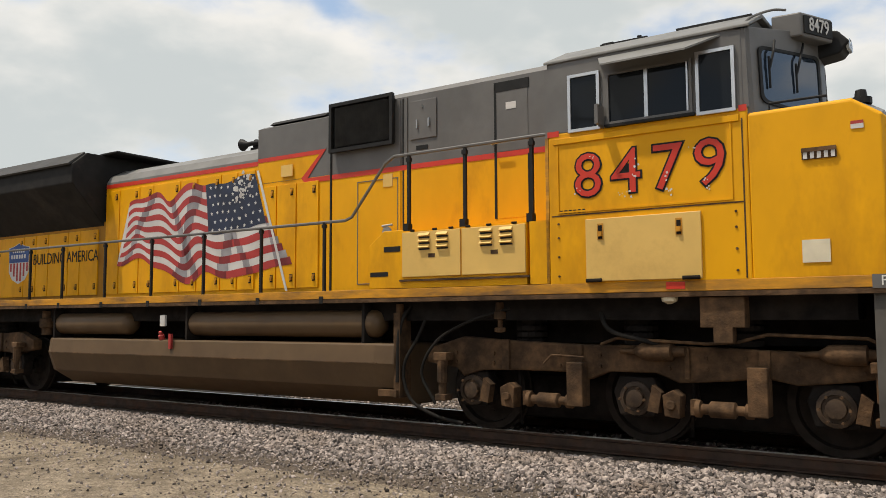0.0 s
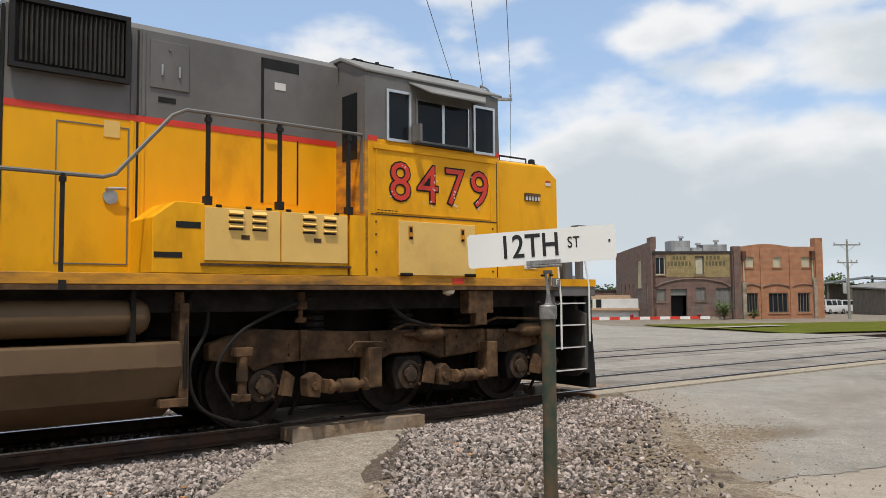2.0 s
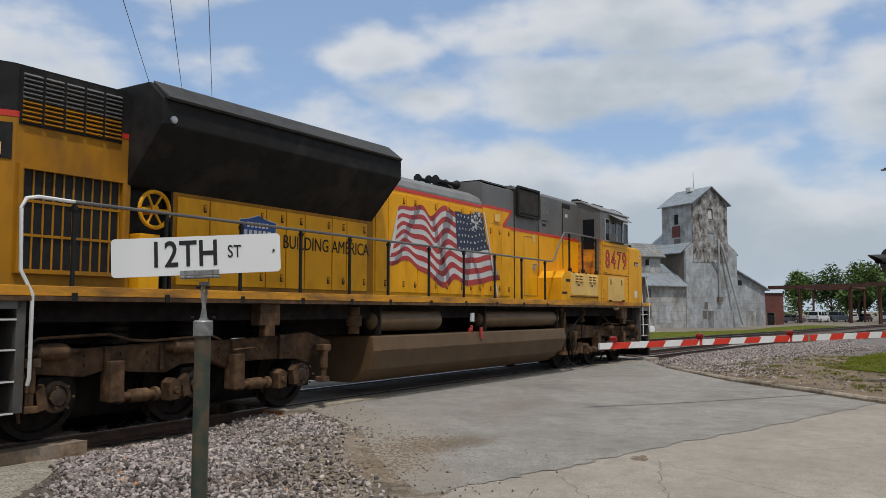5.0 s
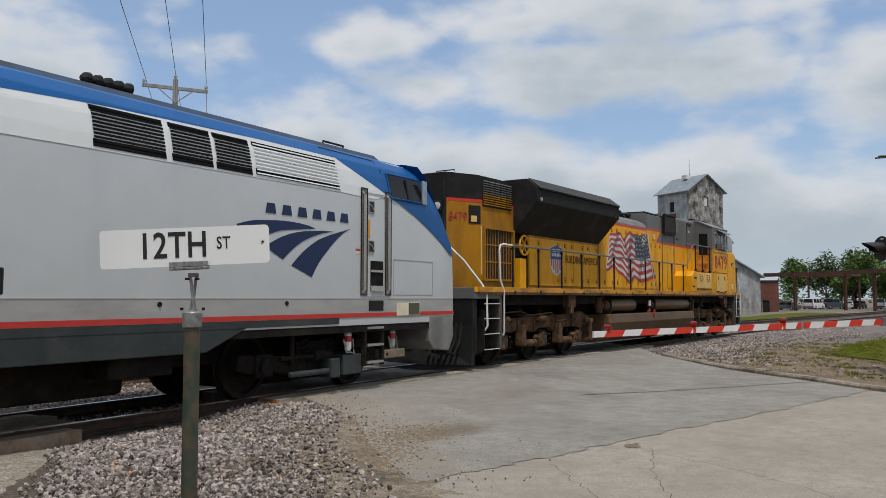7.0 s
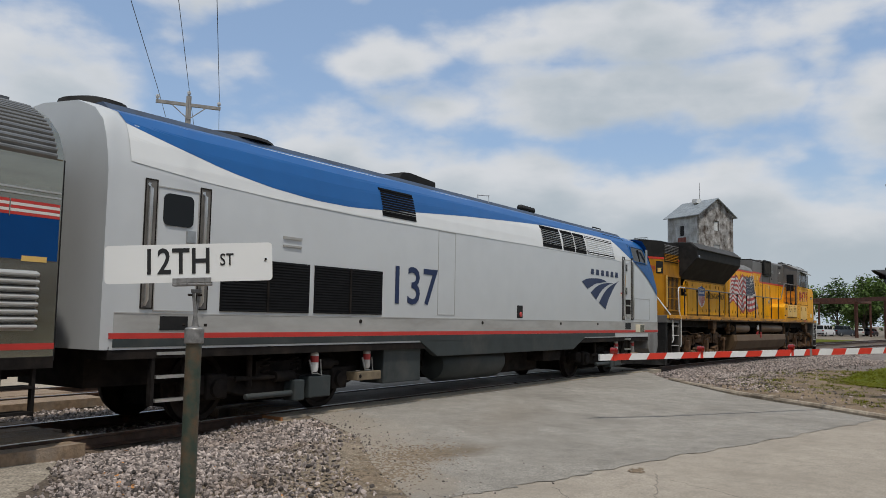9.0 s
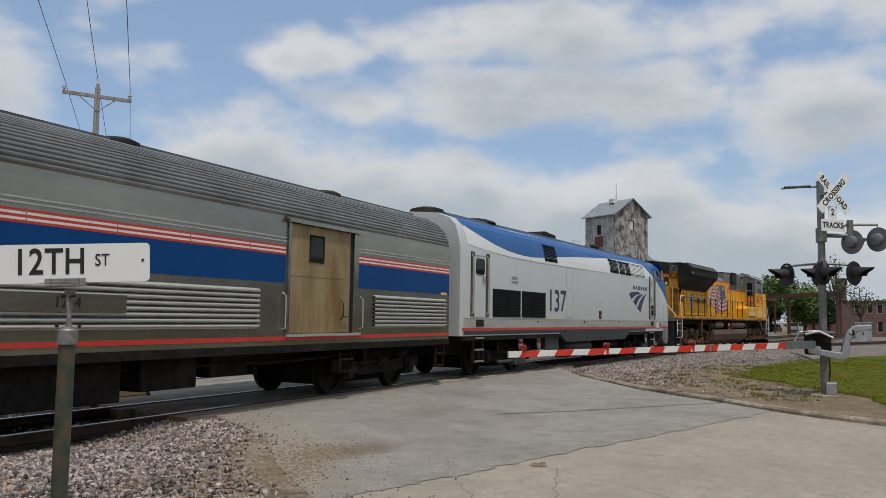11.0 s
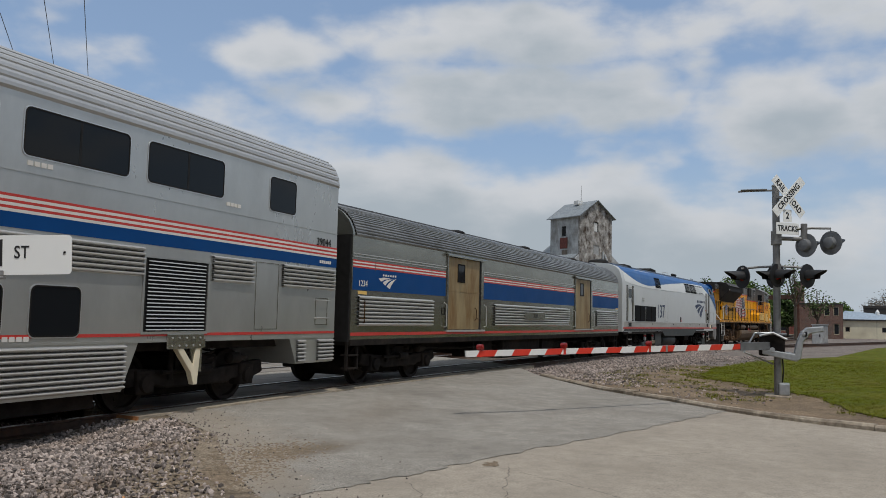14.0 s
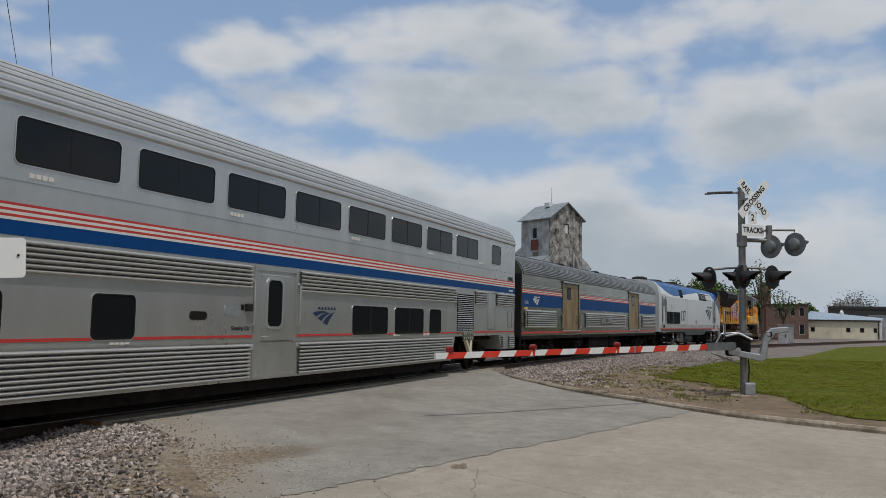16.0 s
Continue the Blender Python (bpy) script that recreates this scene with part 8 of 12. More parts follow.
    VEH["passenger_car"] = (v.top, v.c - 0.6, 9.05)
    return v




def split_pieces(names):
    """Makes each separate piece of the named parts a part of its own."""
    for ob in list(bpy.data.objects):
        if ob.type != "MESH" or ob.name.split(".")[0] not in names or ob.data.users > 1:
            continue
        me = ob.data
        root = list(range(len(me.vertices)))

        def find(i):
            while root[i] != i:
                root[i] = root[root[i]]
                i = root[i]
            return i
        for e in me.edges:
            a, b = find(e.vertices[0]), find(e.vertices[1])
            root[a] = b
        groups = {}
        for f in me.polygons:
            groups.setdefault(find(f.vertices[0]), []).append(tuple(f.vertices))
        if len(groups) < 2:
            continue
        for k, faces in enumerate(groups.values()):
            used = sorted({i for f in faces for i in f})
            at = {i: n for n, i in enumerate(used)}
            g = Mesh().add([me.vertices[i].co[:] for i in used], [tuple(at[i] for i in f) for f in faces])
            if k == 0:
                first = mesh_of(ob.name.split(".")[0], g, me.materials[0])
            else:
                o = part(ob.name.split(".")[0], g, me.materials[0], ob.parent)
                o.matrix_basis = ob.matrix_basis
        ob.data = first


passenger_locomotive()
baggage_car()
passenger_car()
split_pieces({"hose", "roof_antenna", "latch", "frame_bolts", "latch_slot", "wiper", "mullion", "filler", "flag_star", "rubber_spring", "retainer", "belt_caps", "ladder", "door_latch", "step_edge", "stripe", "end_wall", "brake_hanger", "hinges", "rivets", "yellow_tag", "rain_strip", "step_slot", "reservoir_strap", "red_line", "rub_rail", "end_step", "room_plate", "brand_bars", "nose_vents", "model_plate"})

# ---- roadside things ----
M_SIGNWHITE = mat("sign white", (0.80, 0.80, 0.77), 0.4, var=0.02, scale=4.0, dirt=(0.68, 0.67, 0.63), dirt_amt=0.15)
M_GREENPOST = mat("green painted post", (0.035, 0.055, 0.038), 0.55, var=0.25, scale=9.0, bump=0.2, dirt=(0.13, 0.065, 0.03), dirt_amt=0.55, dscale=9)
M_CAST = mat("weathered cast aluminium", (0.26, 0.255, 0.245), 0.5, 0.5, var=0.25, scale=40.0, dirt=(0.09, 0.085, 0.08), dirt_amt=0.4, dscale=14)
M_SIGNBLACK = mat("sign lettering", (0.012, 0.012, 0.012), 0.5, var=0.05)
M_GREYPOLE = mat("aluminium mast", (0.215, 0.21, 0.2), 0.5, 0.5, var=0.18, scale=9.0, dirt=(0.11, 0.1, 0.09), dirt_amt=0.3)
M_MATBLACK = mat("signal black", (0.014, 0.014, 0.015), 0.5, var=0.15)
M_BACKPLATE = mat("signal back grey", (0.16, 0.165, 0.17), 0.5, 0.2, var=0.2, scale=5.0)
M_GATEW = mat("gate white", (0.74, 0.73, 0.70), 0.4, var=0.04, dirt=(0.6, 0.57, 0.52), dirt_amt=0.2)
M_GATER = mat("gate red", (0.62, 0.045, 0.025), 0.35, var=0.06)
M_REDLENS = mat("dark red lens", (0.22, 0.012, 0.01), 0.15, var=0.05)
M_REDGLOW = mat("lit red lens", (1.0, 0.018, 0.012), 0.3, var=0.0, emit=1.8)
M_WOODPOLE = mat("weathered utility pole", (0.27, 0.255, 0.235), 0.9, var=0.2, scale=6.0, bump=0.4, streak=(1, 1, 0.1), dirt=(0.16, 0.14, 0.12), dirt_amt=0.3)
M_WIRE = mat("wire", (0.05, 0.05, 0.055), 0.6, var=0.05)
M_CER = mat("insulator", (0.45, 0.45, 0.44), 0.3, var=0.1)


def street_sign():
    top = empty("street_sign", pose(2.595, 2.62, GROUND_Z), "white street name sign on a green steel post", "street sign")
    z = -GROUND_Z
    part("post", Mesh().cyl((0, 0, -0.3), (0, 0, 1.45 + z), 0.034, n=18), M_GREENPOST, top, smooth=True)
    part("collar", Mesh().lathe((0, 0, 1.432 + z), (0, 0, 1), [(0, 0.039), (0.003, 0.042), (0.062, 0.042), (0.067, 0.038), (0.070, 0.02)], 20), M_CAST, top, smooth=True)
    h = -57.4
    for k in (-1, 1):
        for a, b, y, h_, r in ((0.04, 0.052, 0, 1.512, 0.007), (0.012, 0.03, -0.018, 1.642, 0.006)):
            part("bolt", Mesh().cyl((k * a, y, h_ + z), (k * b, y, h_ + z), r, n=6), M_UNDER, top).rotation_euler.z = radians(h)
    # two thin cast webs that cross between the collar and the clip
    web = lambda x0, x1, y: Mesh().prism([(x0 - 0.009, 1.495 + z), (x0 + 0.009, 1.495 + z), (x1 + 0.006, 1.665 + z), (x1 - 0.006, 1.665 + z)], "y", y - 0.004, y + 0.004)
    stem = web(0.012, -0.012, -0.007).moved(Matrix.Identity(4), web(-0.008, 0.014, 0.007))
    stem.box(-0.016, 0.020, -0.012, 0.012, 1.488 + z, 1.508 + z).box(-0.02, 0.022, -0.012, 0.012, 1.650 + z, 1.667 + z)
    part("stem", stem, M_CAST, top, "dull cast aluminium stem with two webs", bevel=0.002).rotation_euler.z = radians(h)
    lean = pose(-0.016, 0.01, 1.785 + z, 0, 0, h) @ pose(0, 0, 0, 0, -2.7, 0)
    clip = Mesh().box(-0.085, 0.080, -0.020, 0.020, -0.104, -0.092).box(-0.085, 0.080, -0.020, -0.006, -0.092, -0.068).box(-0.085, 0.080, 0.006, 0.020, -0.092, -0.068)
    for x in (-0.062, -0.02, 0.02, 0.056):
        clip.box(x - 0.003, x + 0.003, -0.024, -0.018, -0.100, -0.068)
    br = part("bracket", clip, M_CAST, top, "cast aluminium clip", bevel=0.003)
    br.matrix_basis = lean
    pl = part("sign_plate", Mesh().prism(round_rect(-0.378, 0.343, -0.087, 0.080, 0.017), "y", -0.002, 0.002), M_SIGNWHITE, top)
    pl.matrix_basis = lean
    for words, size, x, sq, sp, fat in (("12TH", 0.158, -0.070, 0.79, 1.04, 0.0022), ("ST", 0.075, 0.146, 0.74, 1.05, 0.0006)):
        t = part("lettering", text_mesh(words, size, M_SIGNBLACK, depth=0.002, squeeze=sq, spacing=sp, offset=fat), None, pl)
        t.matrix_basis = pose(x, -0.003, 0.0 if size > 0.1 else 0.006, 90, 0, 0)
    part("bolt", Mesh().cyl((0.315, -0.006, 0.006), (0.315, 0.0, 0.006), 0.005, n=8), M_UNDER, pl)
    part("smudge", Mesh().box(0.308, 0.312, -0.0025, -0.002, -0.004, 0.002), M_CAST, pl)
    return top


def lamp_unit(top, x, y, z, az, lens, back=M_BACKPLATE, r=0.285, hood=0.50):
    """A round flashing lamp with its black target plate and hood, aimed along az."""
    d = Vector((math.cos(radians(az)), math.sin(radians(az)), 0))
    p = Vector((x, y, z))
    u = part("lamp", Mesh().lathe(p, d, [(-0.14, 0.07), (-0.12, 0.13), (-0.03, 0.15), (-0.012, 0.15), (-0.012, r), (0.0, r), (0.0, 0.1)], 24), back, top, "round flashing lamp with target plate", smooth=True)
    part("lamp_face", Mesh().lathe(p + d * 0.001, d, [(0, r - 0.004), (0.006, r - 0.004), (0.006, 0.02)], 24), M_MATBLACK, u)
    g = Mesh()
    s = d.cross(Vector((0, 0, 1)))
    q = lambda t, l, rr: p + d * l + s * (rr * math.cos(t)) + Vector((0, 0, rr * math.sin(t)))
    for k in range(25):
        a = radians(k * 10 - 30)
        l = hood * (0.5 + 0.5 * max(0, math.sin(a)))
        g.v += [q(a, 0, 0.15), q(a, l, 0.125), q(a, l, 0.118), q(a, 0, 0.143)]
    g.f = [(4 * k + i, 4 * k + 4 + i, 4 * k + 5 + i, 4 * k + 1 + i) for k in range(24) for i in range(3)]
    part("hood", g, M_MATBLACK, u, smooth=True)
    part("lens", Mesh().lathe(p + d * 0.008, d, [(0, 0.105), (0.02, 0.09), (0.03, 0.05), (0.033, 0.005)], 20), lens, u, smooth=True)
    return u


def crossing_signal():
    """The near crossing signal with crossbuck, lamps and lowered gate."""
    bx, by = 21.35, -0.74
    top = empty("crossing_signal", pose(bx, by, -0.12), "grey railroad crossing signal with crossbuck and lowered gate arm", "crossing signal")
    P = lambda name, g, m, par=None, label="", **k: part(name, g, m, par or top, label, **k)
    mast = P("mast", Mesh().cyl((0, 0, -0.2), (0, 0, 5.05), 0.084, n=16).lathe((0, 0, 5.05), (0, 0, 1), [(0, 0.10), (0.04, 0.075), (0.06, 0.01)], 14), M_GREYPOLE, smooth=True)
    P("footing", Mesh().box(-0.3, 0.3, -0.3, 0.3, -0.15, 0.03), M_KERB, bevel=0.03)
    jb = P("junction_box", Mesh().box(-0.22, 0.05, -0.26, -0.02, 0.03, 0.32), M_STEEL, bevel=0.03)
    P("cable", Mesh().tube([(0.02, -0.1, 0.3), (0.05, -0.13, 0.6), (0.03, -0.1, 1.0)], 0.018), M_RUBBER, smooth=True)
    # crossbuck facing the street's near arm
    az = 222.0
    face = pose(0, 0, 0, 0, 0, az + 90)
    cx = Vector((-0.20, -0.27, 4.76))
    out = pose(0, 0, 0, 90, 0, az + 90)
    for words, tilt, k in (("RAIL     ROAD", -45, 0.012), ("CROSSING", 45, 0.026)):
        b = P("crossbuck_blade", Mesh().box(-0.61, 0.61, -0.115, 0.115, -0.004, 0.004), M_SIGNWHITE)
        b.matrix_basis = Matrix.Translation(cx) @ out @ pose(0, 0, k, 0, 0, tilt)
        t = part("lettering", text_mesh(words, 0.195, M_SIGNBLACK, depth=0.002, squeeze=0.76 if " " in words else 0.86, spacing=1.1, offset=0.006), None, b)
        t.matrix_basis = pose(0, 0, 0.006)
    for name, w, h, z, words, size in (("count_plate", 0.25, 0.30, 4.30, "2", 0.22), ("tracks_plate", 0.68, 0.28, 3.99, "TRACKS", 0.185)):
        b = P(name, Mesh().box(-w / 2, w / 2, -h / 2, h / 2, -0.004, 0.004), M_SIGNWHITE)
        b.matrix_basis = Matrix.Translation((-0.18, -0.25, z)) @ out
        t = part("lettering", text_mesh(words, size, M_SIGNBLACK, depth=0.002, squeeze=0.85, offset=0.006, spacing=1.05), None, b)
        t.matrix_basis = pose(0, 0, 0.006)
    for z in (4.74, 3.97):
        P("sign_bracket", Mesh().box(-0.12, 0.0, -0.24, 0.0, z, z + 0.06), M_GREYPOLE)
    P("bell_arm", Mesh().tube([(0, 0, 4.95), (0.02, 0.5, 4.96), (0.02, 0.86, 4.95)], 0.025).box(-0.06, 0.08, 0.2, 0.8, 4.97, 4.99), M_GREYPOLE)
    # cantilever lamps
    arm = P("side_arm", Mesh().cyl((0, 0.05, 3.78), (0.02, -0.85, 3.74), 0.05, n=12).box(-0.12, 0.12, -0.12, 0.12, 3.62, 3.94).cyl((0.02, -0.62, 3.7), (0.02, -0.62, 4.12), 0.075, n=12), M_GREYPOLE, smooth=True)
    P("lamp_arm", Mesh().tube([(0.02, -0.45, 4.0), (0.1, -0.8, 4.02), (0.05, -1.2, 4.0), (0.02, -1.2, 3.85)], 0.028), M_GREYPOLE, smooth=True)
    lamp_unit(top, 0.0, -0.66, 3.60, -38, M_REDLENS)
    lamp_unit(top, 0.0, -1.20, 3.65, -38, M_REDLENS)
    # main lamps
    P("cross_arm", Mesh().tube([(0, 0.80, 3.04), (0, 0.4, 3.08), (0, 0, 3.10), (0, -0.4, 3.08), (0, -0.70, 3.04)], 0.028).cyl((0, 0, 3.0), (0, 0, 3.16), 0.11, n=14), M_GREYPOLE, smooth=True)
    lamp_unit(top, 0.05, 0.78, 2.84, 128, M_REDLENS)
    lamp_unit(top, 0.12, 0.06, 2.85, 128, M_REDLENS)
    lamp_unit(top, -0.10, -0.02, 2.87, 232, M_REDLENS, M_MATBLACK)
    lamp_unit(top, -0.10, -0.68, 2.86, 232, M_REDLENS, M_MATBLACK)
    # gate machine, counterweight and arm
    gm = P("gate_machine", Mesh().box(-0.3, 0.25, -0.16, 0.42, 0.95, 1.5), M_UNDER, label="dark gate machine case", bevel=0.05)
    P("machine_brace", Mesh().tube([(-0.2, 0.75, 1.02), (-0.1, 0.5, 1.48), (0, 0.1, 1.5)], 0.022).tube([(-0.2, 0.75, 1.02), (0, 0.1, 0.75)], 0.022), M_STEEL, gm)
    arm = [(0.34, 0.99), (-0.40, 0.84), (-0.50, 0.90), (-0.56, 1.30), (-0.70, 1.50), (-1.0, 1.56), (-1.0, 1.68), (-0.64, 1.64), (-0.50, 1.50), (-0.42, 1.28), (-0.36, 1.02), (0.34, 1.12)]
    cw = Mesh().prism(arm, "x", -0.36, -0.30).prism(arm, "x", 0.27, 0.33)
    cw.box(-0.36, 0.33, -0.66, -0.52, 1.40, 1.56).cyl((-0.37, -0.56, 1.48), (0.34, -0.56, 1.48), 0.05, n=12)
    P("pivot_shaft", Mesh().cyl((-0.42, 0.12, 1.1), (0.40, 0.12, 1.1), 0.06, n=14).tube([(-0.38, 0.4, 1.42), (-0.38, 0.1, 1.5), (-0.38, -0.2, 1.35)], 0.03), M_STEEL, gm, smooth=True)
    P("machine_lid", Mesh().box(-0.34, 0.3, -0.2, 0.46, 1.44, 1.5), M_BACKPLATE, gm, bevel=0.02)
    P("counterweight", cw, M_STEEL, label="grey cast counterweight arm", bevel=0.02)
    gate = empty("gate_arm", label="lowered red and white striped crossing gate arm", category="gate arm", m=Matrix.Translation((bx, by, 0)) @ pose(0, 0, 1.075, 0, 0.9, math.degrees(math.atan2(0.57, -0.82))))
    part("shank", Mesh().box(0.3, 1.45, -0.035, 0.035, -0.09, 0.09), M_BACKPLATE, gate)
    edges = [1.35 + 0.4005 * k for k in range(20)] + [9.18]
    for i, (x0, x1) in enumerate(zip(edges, edges[1:])):
        hgt = 0.062 if x0 < 5 else 0.055
        t0, t1 = x0 - (0.08 if i else 0), x1 - (0.08 if i < 19 else 0)
        seg = Mesh()
        for y in (-0.022, 0.022):
            seg.v += [(x0, y, -hgt), (x1, y, -hgt), (t1, y, hgt), (t0, y, hgt)]
        seg.f = [(0, 1, 2, 3), (7, 6, 5, 4), (0, 4, 5, 1), (1, 5, 6, 2), (2, 6, 7, 3), (3, 7, 4, 0)]
        part("stripe", seg, M_GATEW if i % 2 else M_GATER, gate)
    part("joint_clip", Mesh().box(3.92, 3.98, -0.03, 0.03, -0.07, 0.07), M_STEEL, gate)
    for lx in (4.47, 6.85, 8.86):
        b = part("gate_lamp", Mesh().lathe((lx, 0, 0.11), (0.3, -1, 0), [(-0.06, 0.02), (-0.05, 0.055), (0.05, 0.055), (0.07, 0.03)], 12).cyl((lx, 0, 0.05), (lx, 0, 0.12), 0.025, n=8), M_REDLENS, gate, "dark red gate lamp", smooth=True)
        part("lamp_clamp", Mesh().box(lx - 0.03, lx + 0.03, -0.03, 0.03, -0.06, 0.07), M_GATER, gate)
    return top


def far_signal():
    bx, by = 21.09, 22.4
    top = empty("crossing_signal", pose(bx, by, -0.26), "grey crossing signal with two lit red lamps across the tracks", "crossing signal")
    P = lambda name, g, m, par=None, label="", **k: part(name, g, m, par or top, label, **k)
    P("mast", Mesh().cyl((0, 0, -0.1), (0, 0, 4.6), 0.07, n=12), M_GREYPOLE, smooth=True)
    P("footing", Mesh().lathe((0, 0, 0), (0, 0, 1), [(-0.1, 0.25), (0.1, 0.25), (0.3, 0.1)], 12), M_GREYPOLE)
    for i, (dx, dy) in enumerate(((-0.35, 0.32), (0.42, -0.36))):
        lamp_unit(top, dx - 0.1, dy - 0.1, 2.66, 228, M_REDGLOW, M_MATBLACK, 0.28, 0.3)
    P("cross_arm", Mesh().tube([(-0.4, 0.35, 2.9), (0.45, -0.38, 2.9)], 0.03), M_GREYPOLE)
    for i, tilt in enumerate((48, -42)):
        b = P("crossbuck_blade", Mesh().box(-0.61, 0.61, -0.115, 0.115, -0.004, 0.004), M_BACKPLATE)
        b.matrix_basis = Matrix.Translation((0, 0.1 + 0.02 * i, 4.3)) @ pose(0, 0, 0, 90, 0, 145) @ pose(0, 0, 0, 0, 0, tilt)
    cw = Mesh().prism([(-0.9, 1.25), (-0.4, 1.55), (0.15, 1.5), (0.9, 1.0), (0.9, 0.85), (0.1, 0.8), (-0.2, 1.1)], "y", -0.06, 0.06)
    c = P("counterweight", cw, M_STEEL, bevel=0.02)
    c.rotation_euler.z = radians(-35)
    P("gate_machine", Mesh().box(-0.3, 0.3, -0.25, 0.25, 0.6, 1.25), M_STEEL, bevel=0.05)
    gate = empty("gate_arm", label="lowered red and white gate arm across the far street", category="gate arm", m=pose(bx, by, 0.70, 0, 0, math.degrees(math.atan2(-0.57, 0.82))))
    x, i = 0.3, 0
    while x < 8.6:
        part("stripe", Mesh().box(x, x + 0.40, -0.02, 0.02, -0.055, 0.055), M_GATER if i % 2 else M_GATEW, gate)
        x, i = x + 0.402, i + 1
    for lx in (3.0, 5.6, 8.3):
        part("gate_lamp", Mesh().lathe((lx, 0, 0.1), (0.3, -1, 0), [(-0.06, 0.02), (-0.05, 0.06), (0.05, 0.06), (0.07, 0.03)], 10), M_REDLENS, gate, smooth=True)
    return top


def utility_pole(x, y, h, az, second=False, r=0.14):
    top = empty("utility_pole", pose(x, y, GROUND_Z, 0, 0, az), "weathered wooden utility pole with crossarm and insulators", "utility pole", "utility poles")
    part("pole", Mesh().loft([[(rr * math.cos(k * math.pi / 6), rr * math.sin(k * math.pi / 6), z) for k in range(12)] for z, rr in ((-0.3, r), (h * 0.5, r * 0.85), (h, r * 0.65))]), M_WOODPOLE, top, smooth=True)
    for z, w in ((h - 0.35, 1.22),) + (((h - 1.9, 0.9),) if second else ()):
        a = part("crossarm", Mesh().box(-w, w, -0.06, 0.06, z - 0.06, z + 0.06), M_WOODPOLE, top)
        part("brace", Mesh().tube([(-w * 0.55, -0.08, z - 0.05), (0, -0.1, z - 0.6), (w * 0.55, -0.08, z - 0.05)], 0.022, 5), M_WOODPOLE, a)
        for ix in (-w + 0.06, 0.0 if z > h - 0.5 else 0.35, w - 0.06):
            zz = z + 0.06 if ix else h
            part("insulator", Mesh().lathe((ix, 0, zz), (0, 0, 1), [(0, 0.03), (0.06, 0.03), (0.07, 0.07), (0.12, 0.06), (0.13, 0.08), (0.2, 0.05), (0.21, 0.01)], 10), M_CER, a, smooth=True)
    if second:
        part("transformer", Mesh().lathe((0, 0.4, h - 4.6), (0, 0, 1), [(0, 0.05), (0.03, 0.24), (0.9, 0.24), (0.95, 0.1)], 14), M_CER, top, smooth=True)
    return top


def wire(points, sag, name="power_line", label="thin dark overhead power line", r=0.011):
    g = Mesh()
    pts = []
    for a, b in zip(points, points[1:]):
        a, b = Vector(a), Vector(b)
        pts += [a.lerp(b, t / 16) - Vector((0, 0, sag * 4 * (t / 16) * (1 - t / 16))) for t in range(16)]
    pts.append(Vector(points[-1]))
    return tagged(part(name, g.tube(pts, r, 5), M_WIRE), label, "power line", "power lines")


street_sign()
crossing_signal()
far_signal()
PA, PB, PC = (22.45, 24.0), (44.1, 45.4), (-15.2, -14.0)
utility_pole(*PA, 10.3, -35, False, 0.15)
utility_pole(*PB, 11.3, -35, True)
utility_pole(*PC, 10.3, -42)
ca, sa = math.cos(radians(-35)), math.sin(radians(-35))
for w, z, over in ((-1.16, 10.15, (14.52, 17.92)), (0.0, 10.25, (15.90, 17.52)), (1.16, 10.15, (16.58, 16.73))):
    a = (PA[0] + w * ca, PA[1] + w * sa)
    near = (a[0] + 5.6 * (over[0] - a[0]), a[1] + 5.6 * (over[1] - a[1]), z)
    wire([near, (*a, z), (PB[0] + w * ca, PB[1] + w * sa, z + 0.9)], 0.08)



# ---- ballast stones, shoulder and grass ----
def shoulder_z(x, y):
    edge = min(near_line(x, y, ROAD_L[:5]), near_line(x, y, CONC[12:]))
    s = side_of(x, y)
    near_bed = bed_z(s) - 0.012 if s > -3.4 else -9
    return max(GROUND_Z + 0.015 * noise.noise((x * 1.2, y * 1.2, 3)), road_z(x, y) - 0.004 + 0.012 * noise.noise((x * 2.2, y * 2.2, 9)) - 0.10 * max(0, edge - 0.55), near_bed) - 0.002


SHOULDER = [(-7.7, -22), (-3.1, -8.2), (0.95, -2.9), (3.5, -0.1), (6.5, 2.85), (7.2, 3.85), (8.4, 5.1), (9.95, 6.4), (10.7, 7.8), (10.9, 8.7), (4, 8.2), (-6, 8.1), (-30, 8.0), (-60, 6.5), (-60, -22)]
M_DIRT = mat("gravelly dirt", (0.245, 0.2, 0.148), 0.95, spec=0.15, var=0.5, scale=48.0, bump=1.0, bscale=38, dirt=(0.105, 0.082, 0.058), dirt_amt=0.5, dscale=1.3, mottle=0.4, mscale=9.0)
poly_sheet("shoulder", SHOULDER, 0, M_DIRT, 0.6, shoulder_z, label="pale dusty gravel shoulder between street and track")

ico = bmesh.new()
bmesh.ops.create_icosphere(ico, subdivisions=1, radius=1)
IV = np.array([v.co[:] for v in ico.verts])
IF = np.array([[v.index for v in f.verts] for f in ico.faces])
ico.free()


